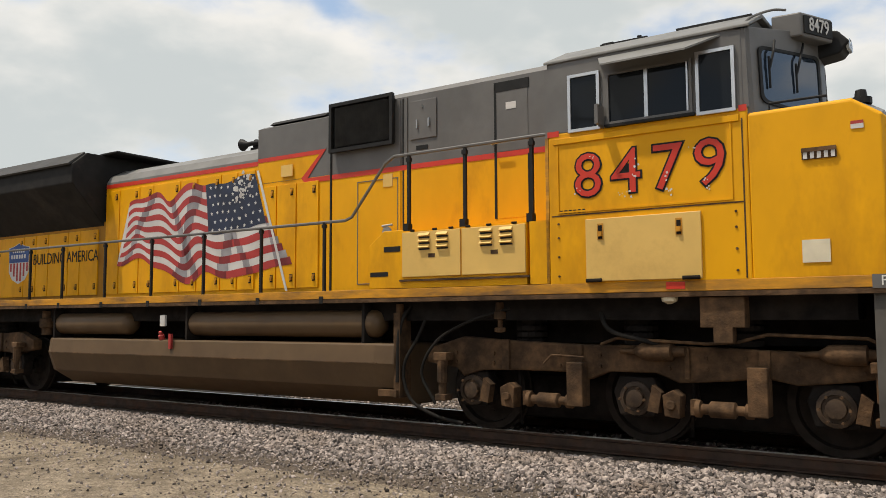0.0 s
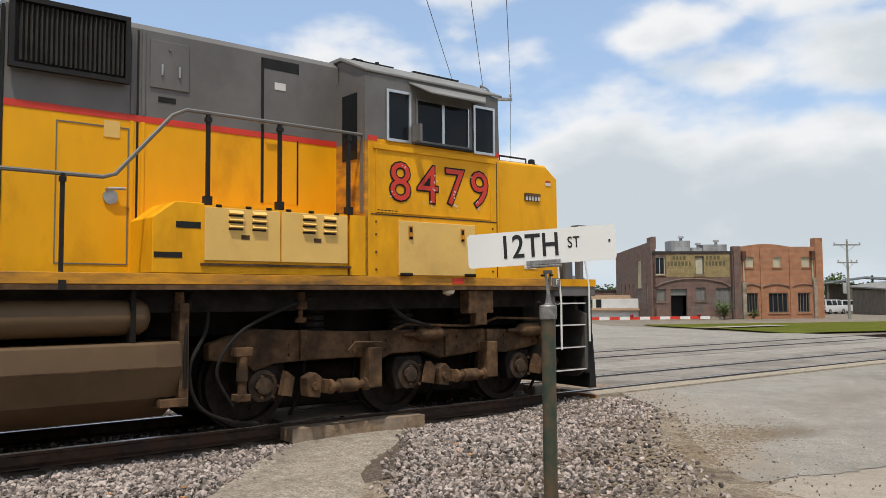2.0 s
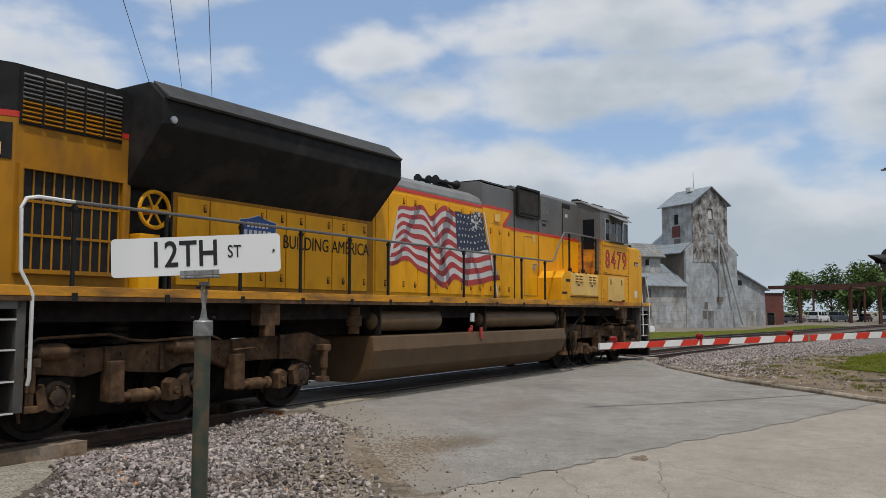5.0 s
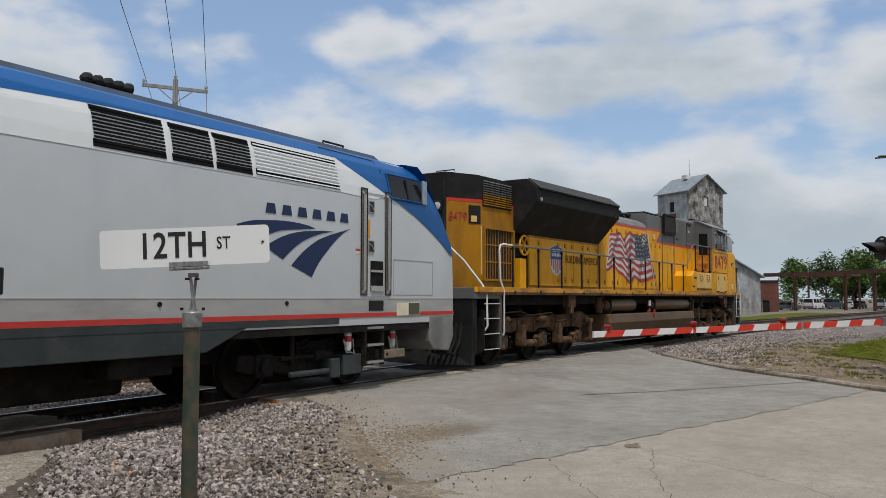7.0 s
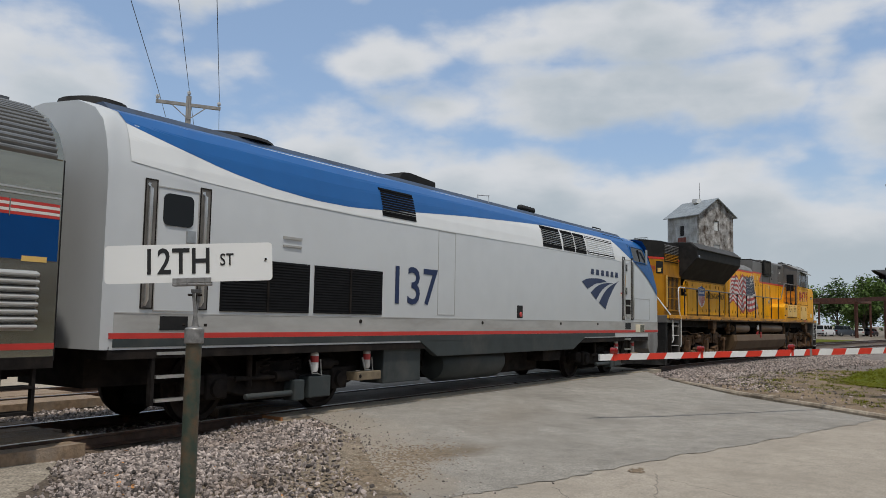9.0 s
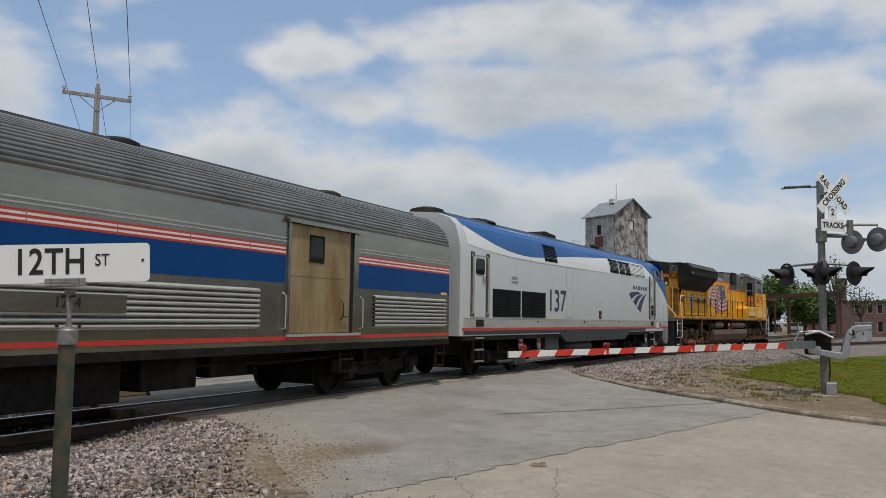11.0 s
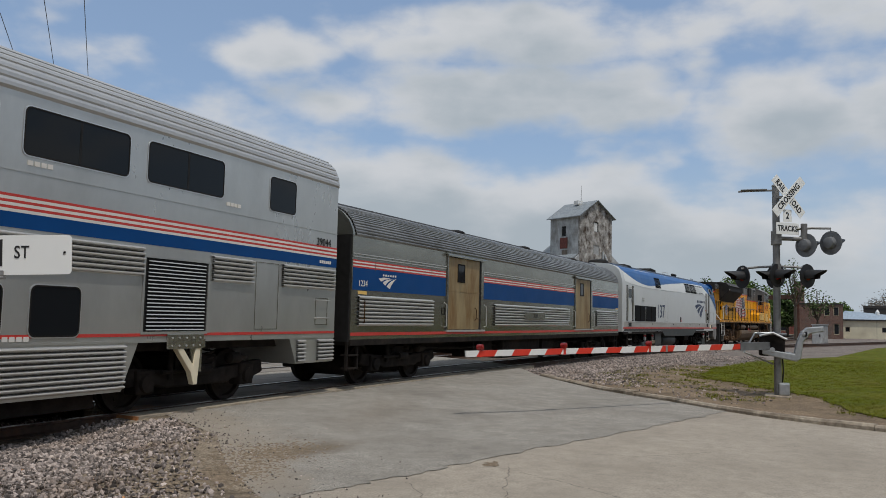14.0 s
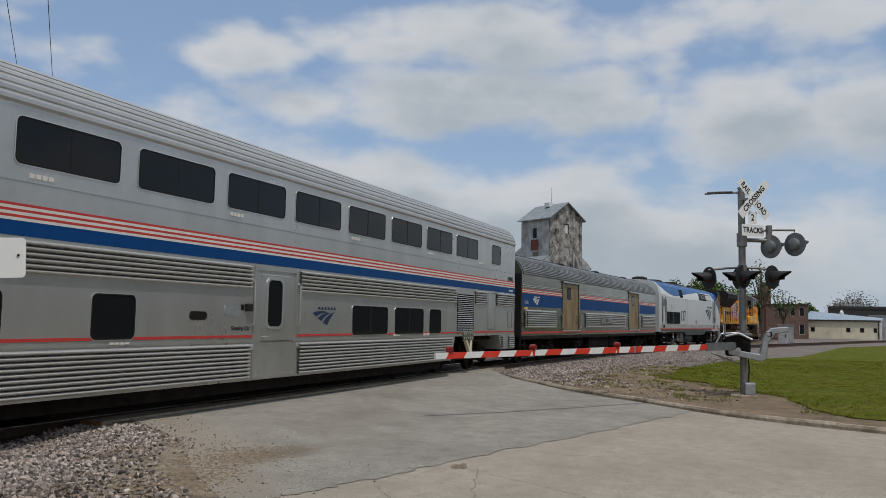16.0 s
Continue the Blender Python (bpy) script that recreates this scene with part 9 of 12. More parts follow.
def scatter_stones(name, places, sizes, label):
    rng = np.random.default_rng(7)
    n = len(places)
    k = len(IV)
    verts = np.empty((n, k, 3))
    sq = rng.uniform(0.42, 1.25, (n, 1, 3))
    jit = rng.uniform(0.58, 1.28, (n, k, 1))
    base = IV[None] * jit * sq * np.asarray(sizes)[:, None, None]
    a, b = rng.uniform(0, 6.28, n), rng.uniform(-1.2, 1.2, n)
    ca_, sa_, cb, sb = np.cos(a), np.sin(a), np.cos(b), np.sin(b)
    x, y, z = base[..., 0], base[..., 1], base[..., 2]
    y, z = y * cb[:, None] - z * sb[:, None], y * sb[:, None] + z * cb[:, None]
    verts[..., 0], verts[..., 1], verts[..., 2] = x * ca_[:, None] - y * sa_[:, None], x * sa_[:, None] + y * ca_[:, None], z
    verts += np.asarray(places)[:, None]
    faces = (IF[None] + (np.arange(n) * k)[:, None, None]).reshape(-1, 3)
    me = bpy.data.meshes.new(name)
    me.vertices.add(n * k)
    me.vertices.foreach_set("co", verts.reshape(-1))
    me.loops.add(len(faces) * 3)
    me.loops.foreach_set("vertex_index", faces.reshape(-1).astype(np.int32))
    me.polygons.add(len(faces))
    me.polygons.foreach_set("loop_start", np.arange(0, len(faces) * 3, 3, dtype=np.int32))
    me.update(calc_edges=True)
    me.shade_flat()
    me.materials.append(M_STONE)
    return tagged(new(name, me), label, "gravel", kind="stuff")


rs = random.Random(11)
pl, sz = [], []
for _ in range(42000):   # stones thinning out over the dirt towards the street
    u, s = rs.uniform(-22, 5.0), -1.7 - 4.6 * rs.random() ** 1.5
    x, y, _h = track(u, s)
    if x > 4.5 or y > 8.6 or on_slab(x, y, rs.random()) or rs.random() > 1.15 - 0.24 * (-s - 1.7) + 0.5 * noise.noise((x * 0.9, y * 0.9, 7)):
        continue
    r = (0.007 + 0.024 * rs.random() ** 2.2) * (1.25 if s > -3 else 0.85)
    pl.append((x, y, max(shoulder_z(x, y), bed_z(s) if s > -3.5 else -9) + r * 0.25))
    sz.append(r)
# the near shoulder of the ballast, its fringe and the patch before the street
for _ in range(66000):
    u, s = rs.uniform(-24, 11.2), -1.15 - abs(rs.gauss(0, 1.0))
    x, y, _h = track(u, s)
    if s < -3.0 and rs.random() > max(0, (3.7 + s) / 1.3):
        continue
    if on_slab(x, y, rs.random() ** 3):
        continue
    if x > 9.0 and near_line(x, y, ROAD_L) < 0.12 * rs.random() or (x > 9.7 and y < 9 and s < -1.4 and x > np.interp(y, [5, 6.6, 7.9, 8.8], [8.0, 9.5, 10.3, 10.6])):
        continue
    r = (0.011 + 0.029 * rs.random() ** 1.6) * (1 if s > -2.7 else 0.75)
    pl.append((x, y, max(bed_z(s), shoulder_z(x, y) if s < -1.6 else -9, -0.2 if 1.5 < x < 7 and y > 3.5 else -9) + r * 0.3))
    sz.append(r)
for _ in range(30000):
    x, y = rs.uniform(2.0, 9.8), rs.uniform(3.6, 8.6)
    lim = float(np.interp(y, [3.6, 4.4, 5.4, 6.6, 7.9], [6.0, 6.9, 7.7, 9.2, 10.2]))
    if x > lim or rs.random() > 0.15 + 0.85 * min(1, max(0, (lim - x) / 1.6)) * min(1, max(0, (y - 4.0) / 1.2)):
        continue
    if on_slab(x, y, rs.random() ** 3) or (x < 3.6 and rs.random() > 0.25):
        continue
    r = 0.009 + 0.027 * rs.random() ** 1.7
    pl.append((x, y, max(shoulder_z(x, y), -0.2 if x < 6.9 else -9) + r * 0.35))
    sz.append(r)
for _ in range(26000):   # beyond the street, along the bend
    u, s = rs.uniform(22, 64) if rs.random() < 0.5 else rs.uniform(22, 40), -1.2 - abs(rs.gauss(0, 1.9))
    x, y, _h = track(u, s)
    if near_line(x, y, ROAD_R) < 0.12 or x < float(np.interp(y, [0, 2.5, 3.6, 5.9, 7.4, 9.6], [99, 22.0, 22.0, 24.4, 27.2, 29.8])) + 0.2 * rs.random() or (y < 3.4 and rs.random() > (y - 1.0) / 2.6):
        continue
    r = rs.uniform(0.03, 0.055)
    pl.append((x, y, bed_z(s) + r * 0.3))
    sz.append(r)
for _ in range(34000):   # gravel spilling from the track over the corner behind the kerb
    x, y = rs.uniform(18.8, 46), rs.uniform(-0.6, 7)
    edge = float(np.interp(x, [17, 19, 20.9, 22.6, 24.1, 24.9, 28, 33, 38.7, 46], [-2.6, -1.4, -0.8, 0.3, 1.0, 2.0, 2.1, 1.4, 0.4, -2.5]))
    kerb_y = float(np.interp(x, [18.2, 19.27, 20.3, 21.42, 23.2, 24.8, 27, 29.6], [0.4, 1.25, 2.3, 3.4, 4.7, 5.7, 7.2, 9.6]))
    if y > kerb_y or y < edge - 0.3 or rs.random() > 0.06 + 0.94 * min(1, max(0, (y - edge - 0.9) / 1.8)) * min(1, max(0, (x - 21.8) / 3.4)):
        continue
    r = rs.uniform(0.018, 0.045)
    pl.append((x, y, max(verge_z(x, y), bed_z(side_of(x, y)) if side_of(x, y) > -3.6 else -9) + r * 0.3))
    sz.append(r)
for _ in range(26000):   # between the tracks and the rails
    u, s = rs.uniform(-14, 11.5), rs.uniform(-0.7, 8.5)
    x, y, _h = track(u, s)
    r = rs.uniform(0.02, 0.042)
    pl.append((x, y, bed_z(s) + r * 0.35))
    sz.append(r)
scatter_stones("ballast_stones", pl, sz, "loose crushed pink and grey ballast stones")

# dead leaves and wood scraps blown in among the stones
litter, lr = Mesh(), random.Random(31)
for cx_, cy_, spread, n in ((6.08, 7.26, 0.16, 16), (5.96, 6.66, 0.16, 18), (6.5, 7.6, 0.35, 14), (2.2, 7.2, 0.8, 20), (-1.5, 6.6, 1.2, 16), (6.4, 5.4, 0.3, 6)):
    for _ in range(n):
        x, y, r, a = lr.gauss(cx_, spread), lr.gauss(cy_, spread), lr.uniform(0.012, 0.035), lr.uniform(0, 6.28)
        z = max(shoulder_z(x, y), bed_z(side_of(x, y)) if side_of(x, y) > -3.5 else -9) + 0.03
        litter.add([(x + r * w * math.cos(a + k * 1.571), y + r * w * math.sin(a + k * 1.571), z + lr.uniform(0, 0.022)) for k, w in enumerate((1.6, 0.6, 1.4, 0.7))], [(0, 1, 2), (0, 2, 3)])
tagged(part("leaf_litter", litter, mat("dead orange leaves", (0.36, 0.16, 0.045), 0.8, var=0.3, scale=20.0, island=0.5)), "dry rust-coloured leaves among the ballast stones", "leaves", kind="stuff")

# cracks, a dirt stain and weeds on the street
M_CRACK = mat("crack shadow dirt", (0.09, 0.075, 0.06), 0.95, var=0.3)
M_STAIN_DIRT = mat("damp dirt", (0.19, 0.143, 0.095), 0.95, var=0.35, scale=20, bump=0.8, bscale=60)
pave = bpy.data.objects["pavement"]


def crack(pts, w, seed):
    r = random.Random(seed)
    fine = []
    for (x0, y0), (x1, y1) in zip(pts, pts[1:]):
        n = max(2, int(math.hypot(x1 - x0, y1 - y0) / 0.1))
        fine += [(x0 + (x1 - x0) * k / n + r.uniform(-0.03, 0.03), y0 + (y1 - y0) * k / n + r.uniform(-0.03, 0.03)) for k in range(n)]
    g = Mesh()
    for i, ((x0, y0), (x1, y1)) in enumerate(zip(fine, fine[1:])):
        d = Vector((x1 - x0, y1 - y0, 0)).normalized()
        n = Vector((-d.y, d.x, 0)) * w * r.uniform(0.4, 1.0)
        a, b = Vector((x0, y0, road_z(x0, y0) - 0.0065)), Vector((x1, y1, road_z(x1, y1) - 0.0065))
        g.loft([[a - n, a + n, a + n * 0.6 - Vector((0, 0, 0.012)), a - n * 0.6 - Vector((0, 0, 0.012))], [b - n, b + n, b + n * 0.6 - Vector((0, 0, 0.012)), b - n * 0.6 - Vector((0, 0, 0.012))]])
    part("crack", g, M_CRACK, pave)


crack([(8.37, 3.19), (7.79, 2.78), (7.25, 2.35), (6.61, 1.90)], 0.005, 1)
crack([(9.76, 2.46), (8.49, 2.14), (7.49, 1.72), (6.58, 1.43)], 0.0055, 2)
crack([(9.52, 2.25), (9.01, 1.43), (8.52, 0.76), (8.12, 0.41), (7.32, -0.06)], 0.005, 3)
crack([(11.24, 1.81), (11.35, 1.12), (12.33, 0.17)], 0.003, 4)
crack([(13.21, -0.53), (13.57, -1.04)], 0.006, 5)
ragged = Mesh()
for x, y, rx, n in ((9.00, 5.34, 0.9, 800), (7.63, 5.00, 0.9, 800), (9.85, 2.72, 0.14, 30)):
    for _ in range(n):
        q, w, s = x + rs.gauss(0, rx * 0.5), y + rs.gauss(0, rx * 0.28), rs.uniform(0.008, 0.035)
        m = 6
        ring = [(q + s * 1.6 * rs.uniform(0.6, 1.2) * math.cos(6.283 * k / m), w + s * rs.uniform(0.6, 1.2) * math.sin(6.283 * k / m)) for k in range(m)]
        ragged.add([(a, b, road_z(a, b) - 0.002) for a, b in ring] + [(q, w, road_z(q, w) + 0.008)], [(k, (k + 1) % m, m) for k in range(m)])
tagged(part("dirt_patch", ragged, M_STAIN_DIRT), "dark crumbs of damp dirt on the asphalt", "dirt", kind="stuff")
pl, sz = [], []
for _ in range(5200):   # loose grit on the street's edge
    x, y = rs.uniform(6.3, 11.5), rs.uniform(3.0, 8.6)
    d = near_line(x, y, ROAD_L[:5])
    if x < float(np.interp(y, [4.05, 5.35, 6.6, 7.9, 8.75], [6.9, 8.1, 9.6, 10.35, 10.6])) - 0.1 or rs.random() > math.exp(-d / 0.45):
        continue
    r = rs.uniform(0.006, 0.017)
    pl.append((x, y, road_z(x, y) + r * 0.3))
    sz.append(r)
scatter_stones("grit", pl, sz, "fine loose grit along the broken asphalt edge")


def grass(name, spots, label, hmin=0.02, hmax=0.058):
    g = Mesh()
    r = random.Random(3)
    for x, y, z in spots:
        for _ in range(5):
            a, l, h = r.uniform(0, 6.28), r.uniform(0.02, 0.09), r.uniform(hmin, hmax)
            dx, dy = 0.008 * math.cos(a + 1.57), 0.008 * math.sin(a + 1.57)
            px_, py_ = x + r.uniform(-0.06, 0.06), y + r.uniform(-0.06, 0.06)
            g.add([(px_ - dx, py_ - dy, z), (px_ + dx, py_ + dy, z), (px_ + l * math.cos(a), py_ + l * math.sin(a), z + h)], [(0, 1, 2)])
    return tagged(part(name, g, M_DRYGRASS), label, "grass", kind="stuff")


spots = []
for _ in range(26000):
    x, y = rs.uniform(17, 46), rs.uniform(-9, 5)
    edge = float(np.interp(x, [17, 19, 20.9, 22.6, 24.1, 26.5, 28, 33, 38.7, 46], [-2.5, -1.8, -1.4, -0.7, 0.0, 1.4, 1.8, 1.4, 0.4, -2.5])) + 0.9 * noise.noise((x * 1.1, y * 1.1, 0)) + 0.5 * noise.noise((x * 3.5, y * 3.5, 4))
    if y < edge and x - 17 > max(0, -y) * 0.1 and rs.random() < 1.3 - (x - 17) / 40:
        spots.append((x, y, -0.12))
for _ in range(260):   # weeds in the gravel
    cx_, cy_ = rs.uniform(19.5, 34), rs.uniform(-1, 4.5)
    if cy_ < float(np.interp(cx_, [19.5, 22, 25, 34], [0.9, 3.2, 4.8, 3.5])):
        for _k in range(rs.randint(2, 12)):
            spots.append((cx_ + rs.gauss(0, 0.16), cy_ + rs.gauss(0, 0.12), -0.13))
grass("grass_tufts", spots, "short green and straw-coloured grass blades")

# ---- buildings, trees and vehicles beyond the crossing ----
def brick_mat(name, c1, c2, mortar, bw=0.2, bh=0.067, joint=0.012, rough=0.9, stain=(0.1, 0.08, 0.07), amt=0.35, bump=0.6, dscale=0.45, mottle=0.0):
    """Courses over upright walls, with stains."""
    m = mat(name, c1, rough, var=0.2, scale=2.0, dirt=stain, dirt_amt=amt, dscale=dscale, mottle=mottle, mscale=0.9, streak=(1, 1, 0.6) if mottle else (1, 1, 1))
    nt = m.node_tree
    N, L = nt.nodes.new, nt.links.new
    b = nt.nodes["Principled BSDF"]
    tc, sep, add, comb = N("ShaderNodeTexCoord"), N("ShaderNodeSeparateXYZ"), N("ShaderNodeMath"), N("ShaderNodeCombineXYZ")
    L(tc.outputs["Object"], sep.inputs[0])
    L(sep.outputs[0], add.inputs[0]), L(sep.outputs[1], add.inputs[1])
    L(add.outputs[0], comb.inputs[0]), L(sep.outputs[2], comb.inputs[1])
    br = N("ShaderNodeTexBrick")
    br.inputs["Scale"].default_value, br.inputs["Brick Width"].default_value, br.inputs["Row Height"].default_value = 1.0, bw, bh
    br.inputs["Mortar Size"].default_value, br.inputs["Mortar Smooth"].default_value = joint, 0.2
    for k, c in (("Color1", (1, 1, 1)), ("Color2", tuple(q / max(p, 0.01) for p, q in zip(c1, c2))), ("Mortar", tuple(q / max(p, 0.01) for p, q in zip(c1, mortar)))):
        br.inputs[k].default_value = (*c, 1)
    L(comb.outputs[0], br.inputs["Vector"])
    mx = N("ShaderNodeMix")
    mx.data_type, mx.blend_type = "RGBA", "MULTIPLY"
    mx.inputs["Factor"].default_value = 1.0
    src = b.inputs["Base Color"].links[0].from_socket
    L(src, mx.inputs["A"]), L(br.outputs["Color"], mx.inputs["B"]), L(mx.outputs["Result"], b.inputs["Base Color"])
    bp = N("ShaderNodeBump")
    bp.inputs["Strength"].default_value, bp.inputs["Distance"].default_value, bp.invert = bump, 0.02, True
    L(br.outputs["Fac"], bp.inputs["Height"]), L(bp.outputs[0], b.inputs["Normal"])
    return m


M_BR_BROWN = brick_mat("brown brick", (0.125, 0.065, 0.05), (0.17, 0.085, 0.06), (0.19, 0.15, 0.13))
M_BR_ORANGE = brick_mat("orange brick", (0.40, 0.155, 0.06), (0.33, 0.115, 0.05), (0.36, 0.24, 0.16), amt=0.15, stain=(0.2, 0.1, 0.06))
M_BR_RED = brick_mat("red brick", (0.20, 0.05, 0.035), (0.15, 0.04, 0.03), (0.17, 0.09, 0.07))
M_BR_SIGN = brick_mat("painted brick sign", (0.36, 0.28, 0.095), (0.27, 0.21, 0.10), (0.22, 0.15, 0.09), amt=0.35, stain=(0.15, 0.09, 0.06))
M_BR_TAN = brick_mat("tan brick", (0.26, 0.16, 0.09), (0.21, 0.13, 0.08), (0.2, 0.16, 0.12))
M_BOARD_PALE = mat("pale window boarding", (0.46, 0.42, 0.30), 0.85, var=0.12, scale=4, dirt=(0.3, 0.26, 0.19), dirt_amt=0.35)
M_BOARD_GREY = mat("grey boarding", (0.17, 0.165, 0.155), 0.9, var=0.3, scale=5, streak=(6, 6, 0.6), dirt=(0.1, 0.09, 0.08), dirt_amt=0.35)
M_DARKHOLE = mat("dark interior", (0.012, 0.011, 0.011), 0.9, var=0.2)
M_GLASS_DK = glass_mat("dark window glass", (0.02, 0.022, 0.025), 0.12)
M_TIN = brick_mat("weathered sheet metal", (0.38, 0.39, 0.392), (0.35, 0.36, 0.365), (0.29, 0.295, 0.3), 1.9, 0.62, 0.015, 0.6, stain=(0.2, 0.185, 0.16), amt=0.5, bump=0.25, dscale=0.8, mottle=0.32)
M_TIN_PATCH = brick_mat("patched sheet metal", (0.42, 0.42, 0.405), (0.36, 0.35, 0.33), (0.28, 0.26, 0.235), 0.9, 0.5, 0.015, 0.65, stain=(0.17, 0.14, 0.105), amt=0.5, bump=0.3, dscale=0.6, mottle=0.25)
M_TIN_RUST = brick_mat("rusting sheet metal", (0.46, 0.45, 0.43), (0.41, 0.39, 0.36), (0.32, 0.29, 0.25), 0.6, 0.42, 0.012, 0.7, stain=(0.05, 0.03, 0.018), amt=0.72, bump=0.35, dscale=1.7, mottle=0.45)
M_TINROOF = brick_mat("metal roofing", (0.255, 0.28, 0.295), (0.22, 0.245, 0.26), (0.15, 0.165, 0.18), 0.62, 3.0, 0.03, 0.45, stain=(0.2, 0.2, 0.2), amt=0.35, bump=0.4)
M_SHINGLE = brick_mat("worn roof shingles", (0.28, 0.27, 0.25), (0.2, 0.2, 0.19), (0.13, 0.13, 0.13), 0.5, 0.25, 0.02, 0.9, stain=(0.16, 0.155, 0.14), amt=0.4)
M_OLDWOOD = mat("old grey boards", (0.155, 0.13, 0.105), 0.95, var=0.3, scale=3, streak=(6, 6, 0.5), dirt=(0.08, 0.07, 0.06), dirt_amt=0.4)
M_RUSTBEAM = mat("rusted steel beam", (0.12, 0.05, 0.032), 0.8, 0.2, var=0.3, scale=3, dirt=(0.06, 0.03, 0.025), dirt_amt=0.4)
M_REDPANEL = mat("faded red panel", (0.14, 0.04, 0.03), 0.8, var=0.3, scale=5)
M_DKRED = mat("dark red siding", (0.17, 0.018, 0.022), 0.7, var=0.12, scale=3, streak=(8, 8, 0.3), dirt=(0.1, 0.015, 0.015), dirt_amt=0.3)
M_WHITEWALL = mat("white painted wall", (0.66, 0.66, 0.64), 0.7, var=0.06, scale=2, dirt=(0.5, 0.48, 0.45), dirt_amt=0.3, dscale=0.5)
M_CREAM = mat("cream painted block", (0.70, 0.65, 0.49), 0.8, var=0.08, scale=2, dirt=(0.45, 0.4, 0.29), dirt_amt=0.3, dscale=0.5)
M_BLUEROOF = mat("pale blue metal roof", (0.33, 0.40, 0.47), 0.4, 0.3, var=0.12, scale=1.0, streak=(3, 0.3, 1), dirt=(0.25, 0.3, 0.34), dirt_amt=0.35)
M_TARROOF = mat("dark roof edge", (0.04, 0.037, 0.036), 0.85, var=0.2)
M_BROWNROOF = mat("brown shingle roof", (0.24, 0.16, 0.10), 0.9, var=0.2, scale=4, streak=(1, 5, 1), dirt=(0.18, 0.12, 0.08), dirt_amt=0.3)
M_SLATE = mat("grey slate roof", (0.10, 0.10, 0.105), 0.8, var=0.2, scale=3)
M_BARK = mat("bark", (0.10, 0.075, 0.055), 0.95, var=0.3, scale=8, streak=(3, 3, 0.6), bump=0.6, bscale=20)
M_LEAF = mat("spring leaves", (0.085, 0.14, 0.024), 0.8, var=0.3, scale=0.5, island=0.5)
M_LEAF_DK = mat("dark leaves", (0.052, 0.09, 0.02), 0.85, var=0.3, scale=0.4, island=0.5)
M_LEAF_GREY = mat("bare grey twigs", (0.16, 0.14, 0.115), 0.95, var=0.3, scale=0.5, island=0.4)
M_NEEDLE = mat("conifer needles", (0.03, 0.055, 0.03), 0.9, var=0.3, scale=1.0, island=0.4)
M_TRAILER = mat("white trailer panel", (0.76, 0.77, 0.78), 0.4, var=0.05, scale=1.5, dirt=(0.42, 0.42, 0.41), dirt_amt=0.3, dscale=0.6)
M_TRAILER_REAR = mat("dull grey trailer door", (0.36, 0.345, 0.33), 0.55, 0.2, var=0.15, scale=3, streak=(4, 4, 0.5), dirt=(0.2, 0.17, 0.15), dirt_amt=0.4, dscale=0.8)
M_BLACKPART = mat("black rubber and trim", (0.02, 0.02, 0.02), 0.7, var=0.2)
M_REDWHITE = mat("red reflector strip", (0.5, 0.05, 0.04), 0.5)
M_RIBWALL = mat("ribbed pale wall", (0.40, 0.36, 0.27), 0.85, var=0.15, scale=3, dirt=(0.24, 0.2, 0.15), dirt_amt=0.35, dscale=0.7)
M_BUSYELLOW = mat("bus yellow paint", (0.75, 0.36, 0.015), 0.35, var=0.06)
M_PALELETTER = mat("faded dark sign paint", (0.12, 0.10, 0.05), 0.9, var=0.3, scale=6)
M_CARGLASS = glass_mat("car window glass", (0.025, 0.03, 0.034), 0.06)
M_LAMPGLASS = mat("lamp lens", (0.6, 0.6, 0.58), 0.2)
M_TAILRED = mat("tail lamp red", (0.35, 0.02, 0.02), 0.3)
GRID = -34.8      # heading of the town's street grid


def facing(x, y):
    """The heading of a front that looks back towards the crossing."""
    return math.degrees(math.atan2(y, x)) - 90


def place(axis, u, d, z):
    return (u, d, z) if axis == "x" else (d, u, z)


def wall(name, parent, axis, u0, u1, z0, z1, m, holes=(), at=0.0, thick=0.25, label=""):
    """An upright wall along local x or y with real openings; thickness runs inwards."""
    us = sorted({u0, u1, *[h[0] for h in holes], *[h[1] for h in holes]})
    zs = sorted({z0, z1, *[h[2] for h in holes], *[h[3] for h in holes]})
    solid = lambda i, j: 0 <= i < len(us) - 1 and 0 <= j < len(zs) - 1 and not any(h[0] <= us[i] < h[1] and h[2] <= zs[j] < h[3] for h in holes)
    g = Mesh()
    P = lambda u, d, z: place(axis, u, at + d, z)
    for i in range(len(us) - 1):
        for j in range(len(zs) - 1):
            if not solid(i, j):
                continue
            a, b, c, d = us[i], us[i + 1], zs[j], zs[j + 1]
            for dd in (0, thick):
                g.quad(P(a, dd, c), P(b, dd, c), P(b, dd, d), P(a, dd, d))
            for ok, p, q in ((solid(i - 1, j), (a, c), (a, d)), (solid(i + 1, j), (b, c), (b, d)), (solid(i, j - 1), (a, c), (b, c)), (solid(i, j + 1), (a, d), (b, d))):
                if not ok:
                    g.quad(P(p[0], 0, p[1]), P(q[0], 0, q[1]), P(q[0], thick, q[1]), P(p[0], thick, p[1]))
    me = bpy.data.meshes.new(name)
    me.from_pydata(g.v, [], g.f)
    bm = bmesh.new()
    bm.from_mesh(me)
    bmesh.ops.remove_doubles(bm, verts=bm.verts, dist=1e-4)
    bmesh.ops.recalc_face_normals(bm, faces=bm.faces)
    bm.to_mesh(me)
    bm.free()
    me.materials.append(m)
    return part(name, me, m, parent, label)


def bx(axis, u0, u1, d0, d1, z0, z1):
    return box(u0, u1, d0, d1, z0, z1) if axis == "x" else box(d0, d1, u0, u1, z0, z1)


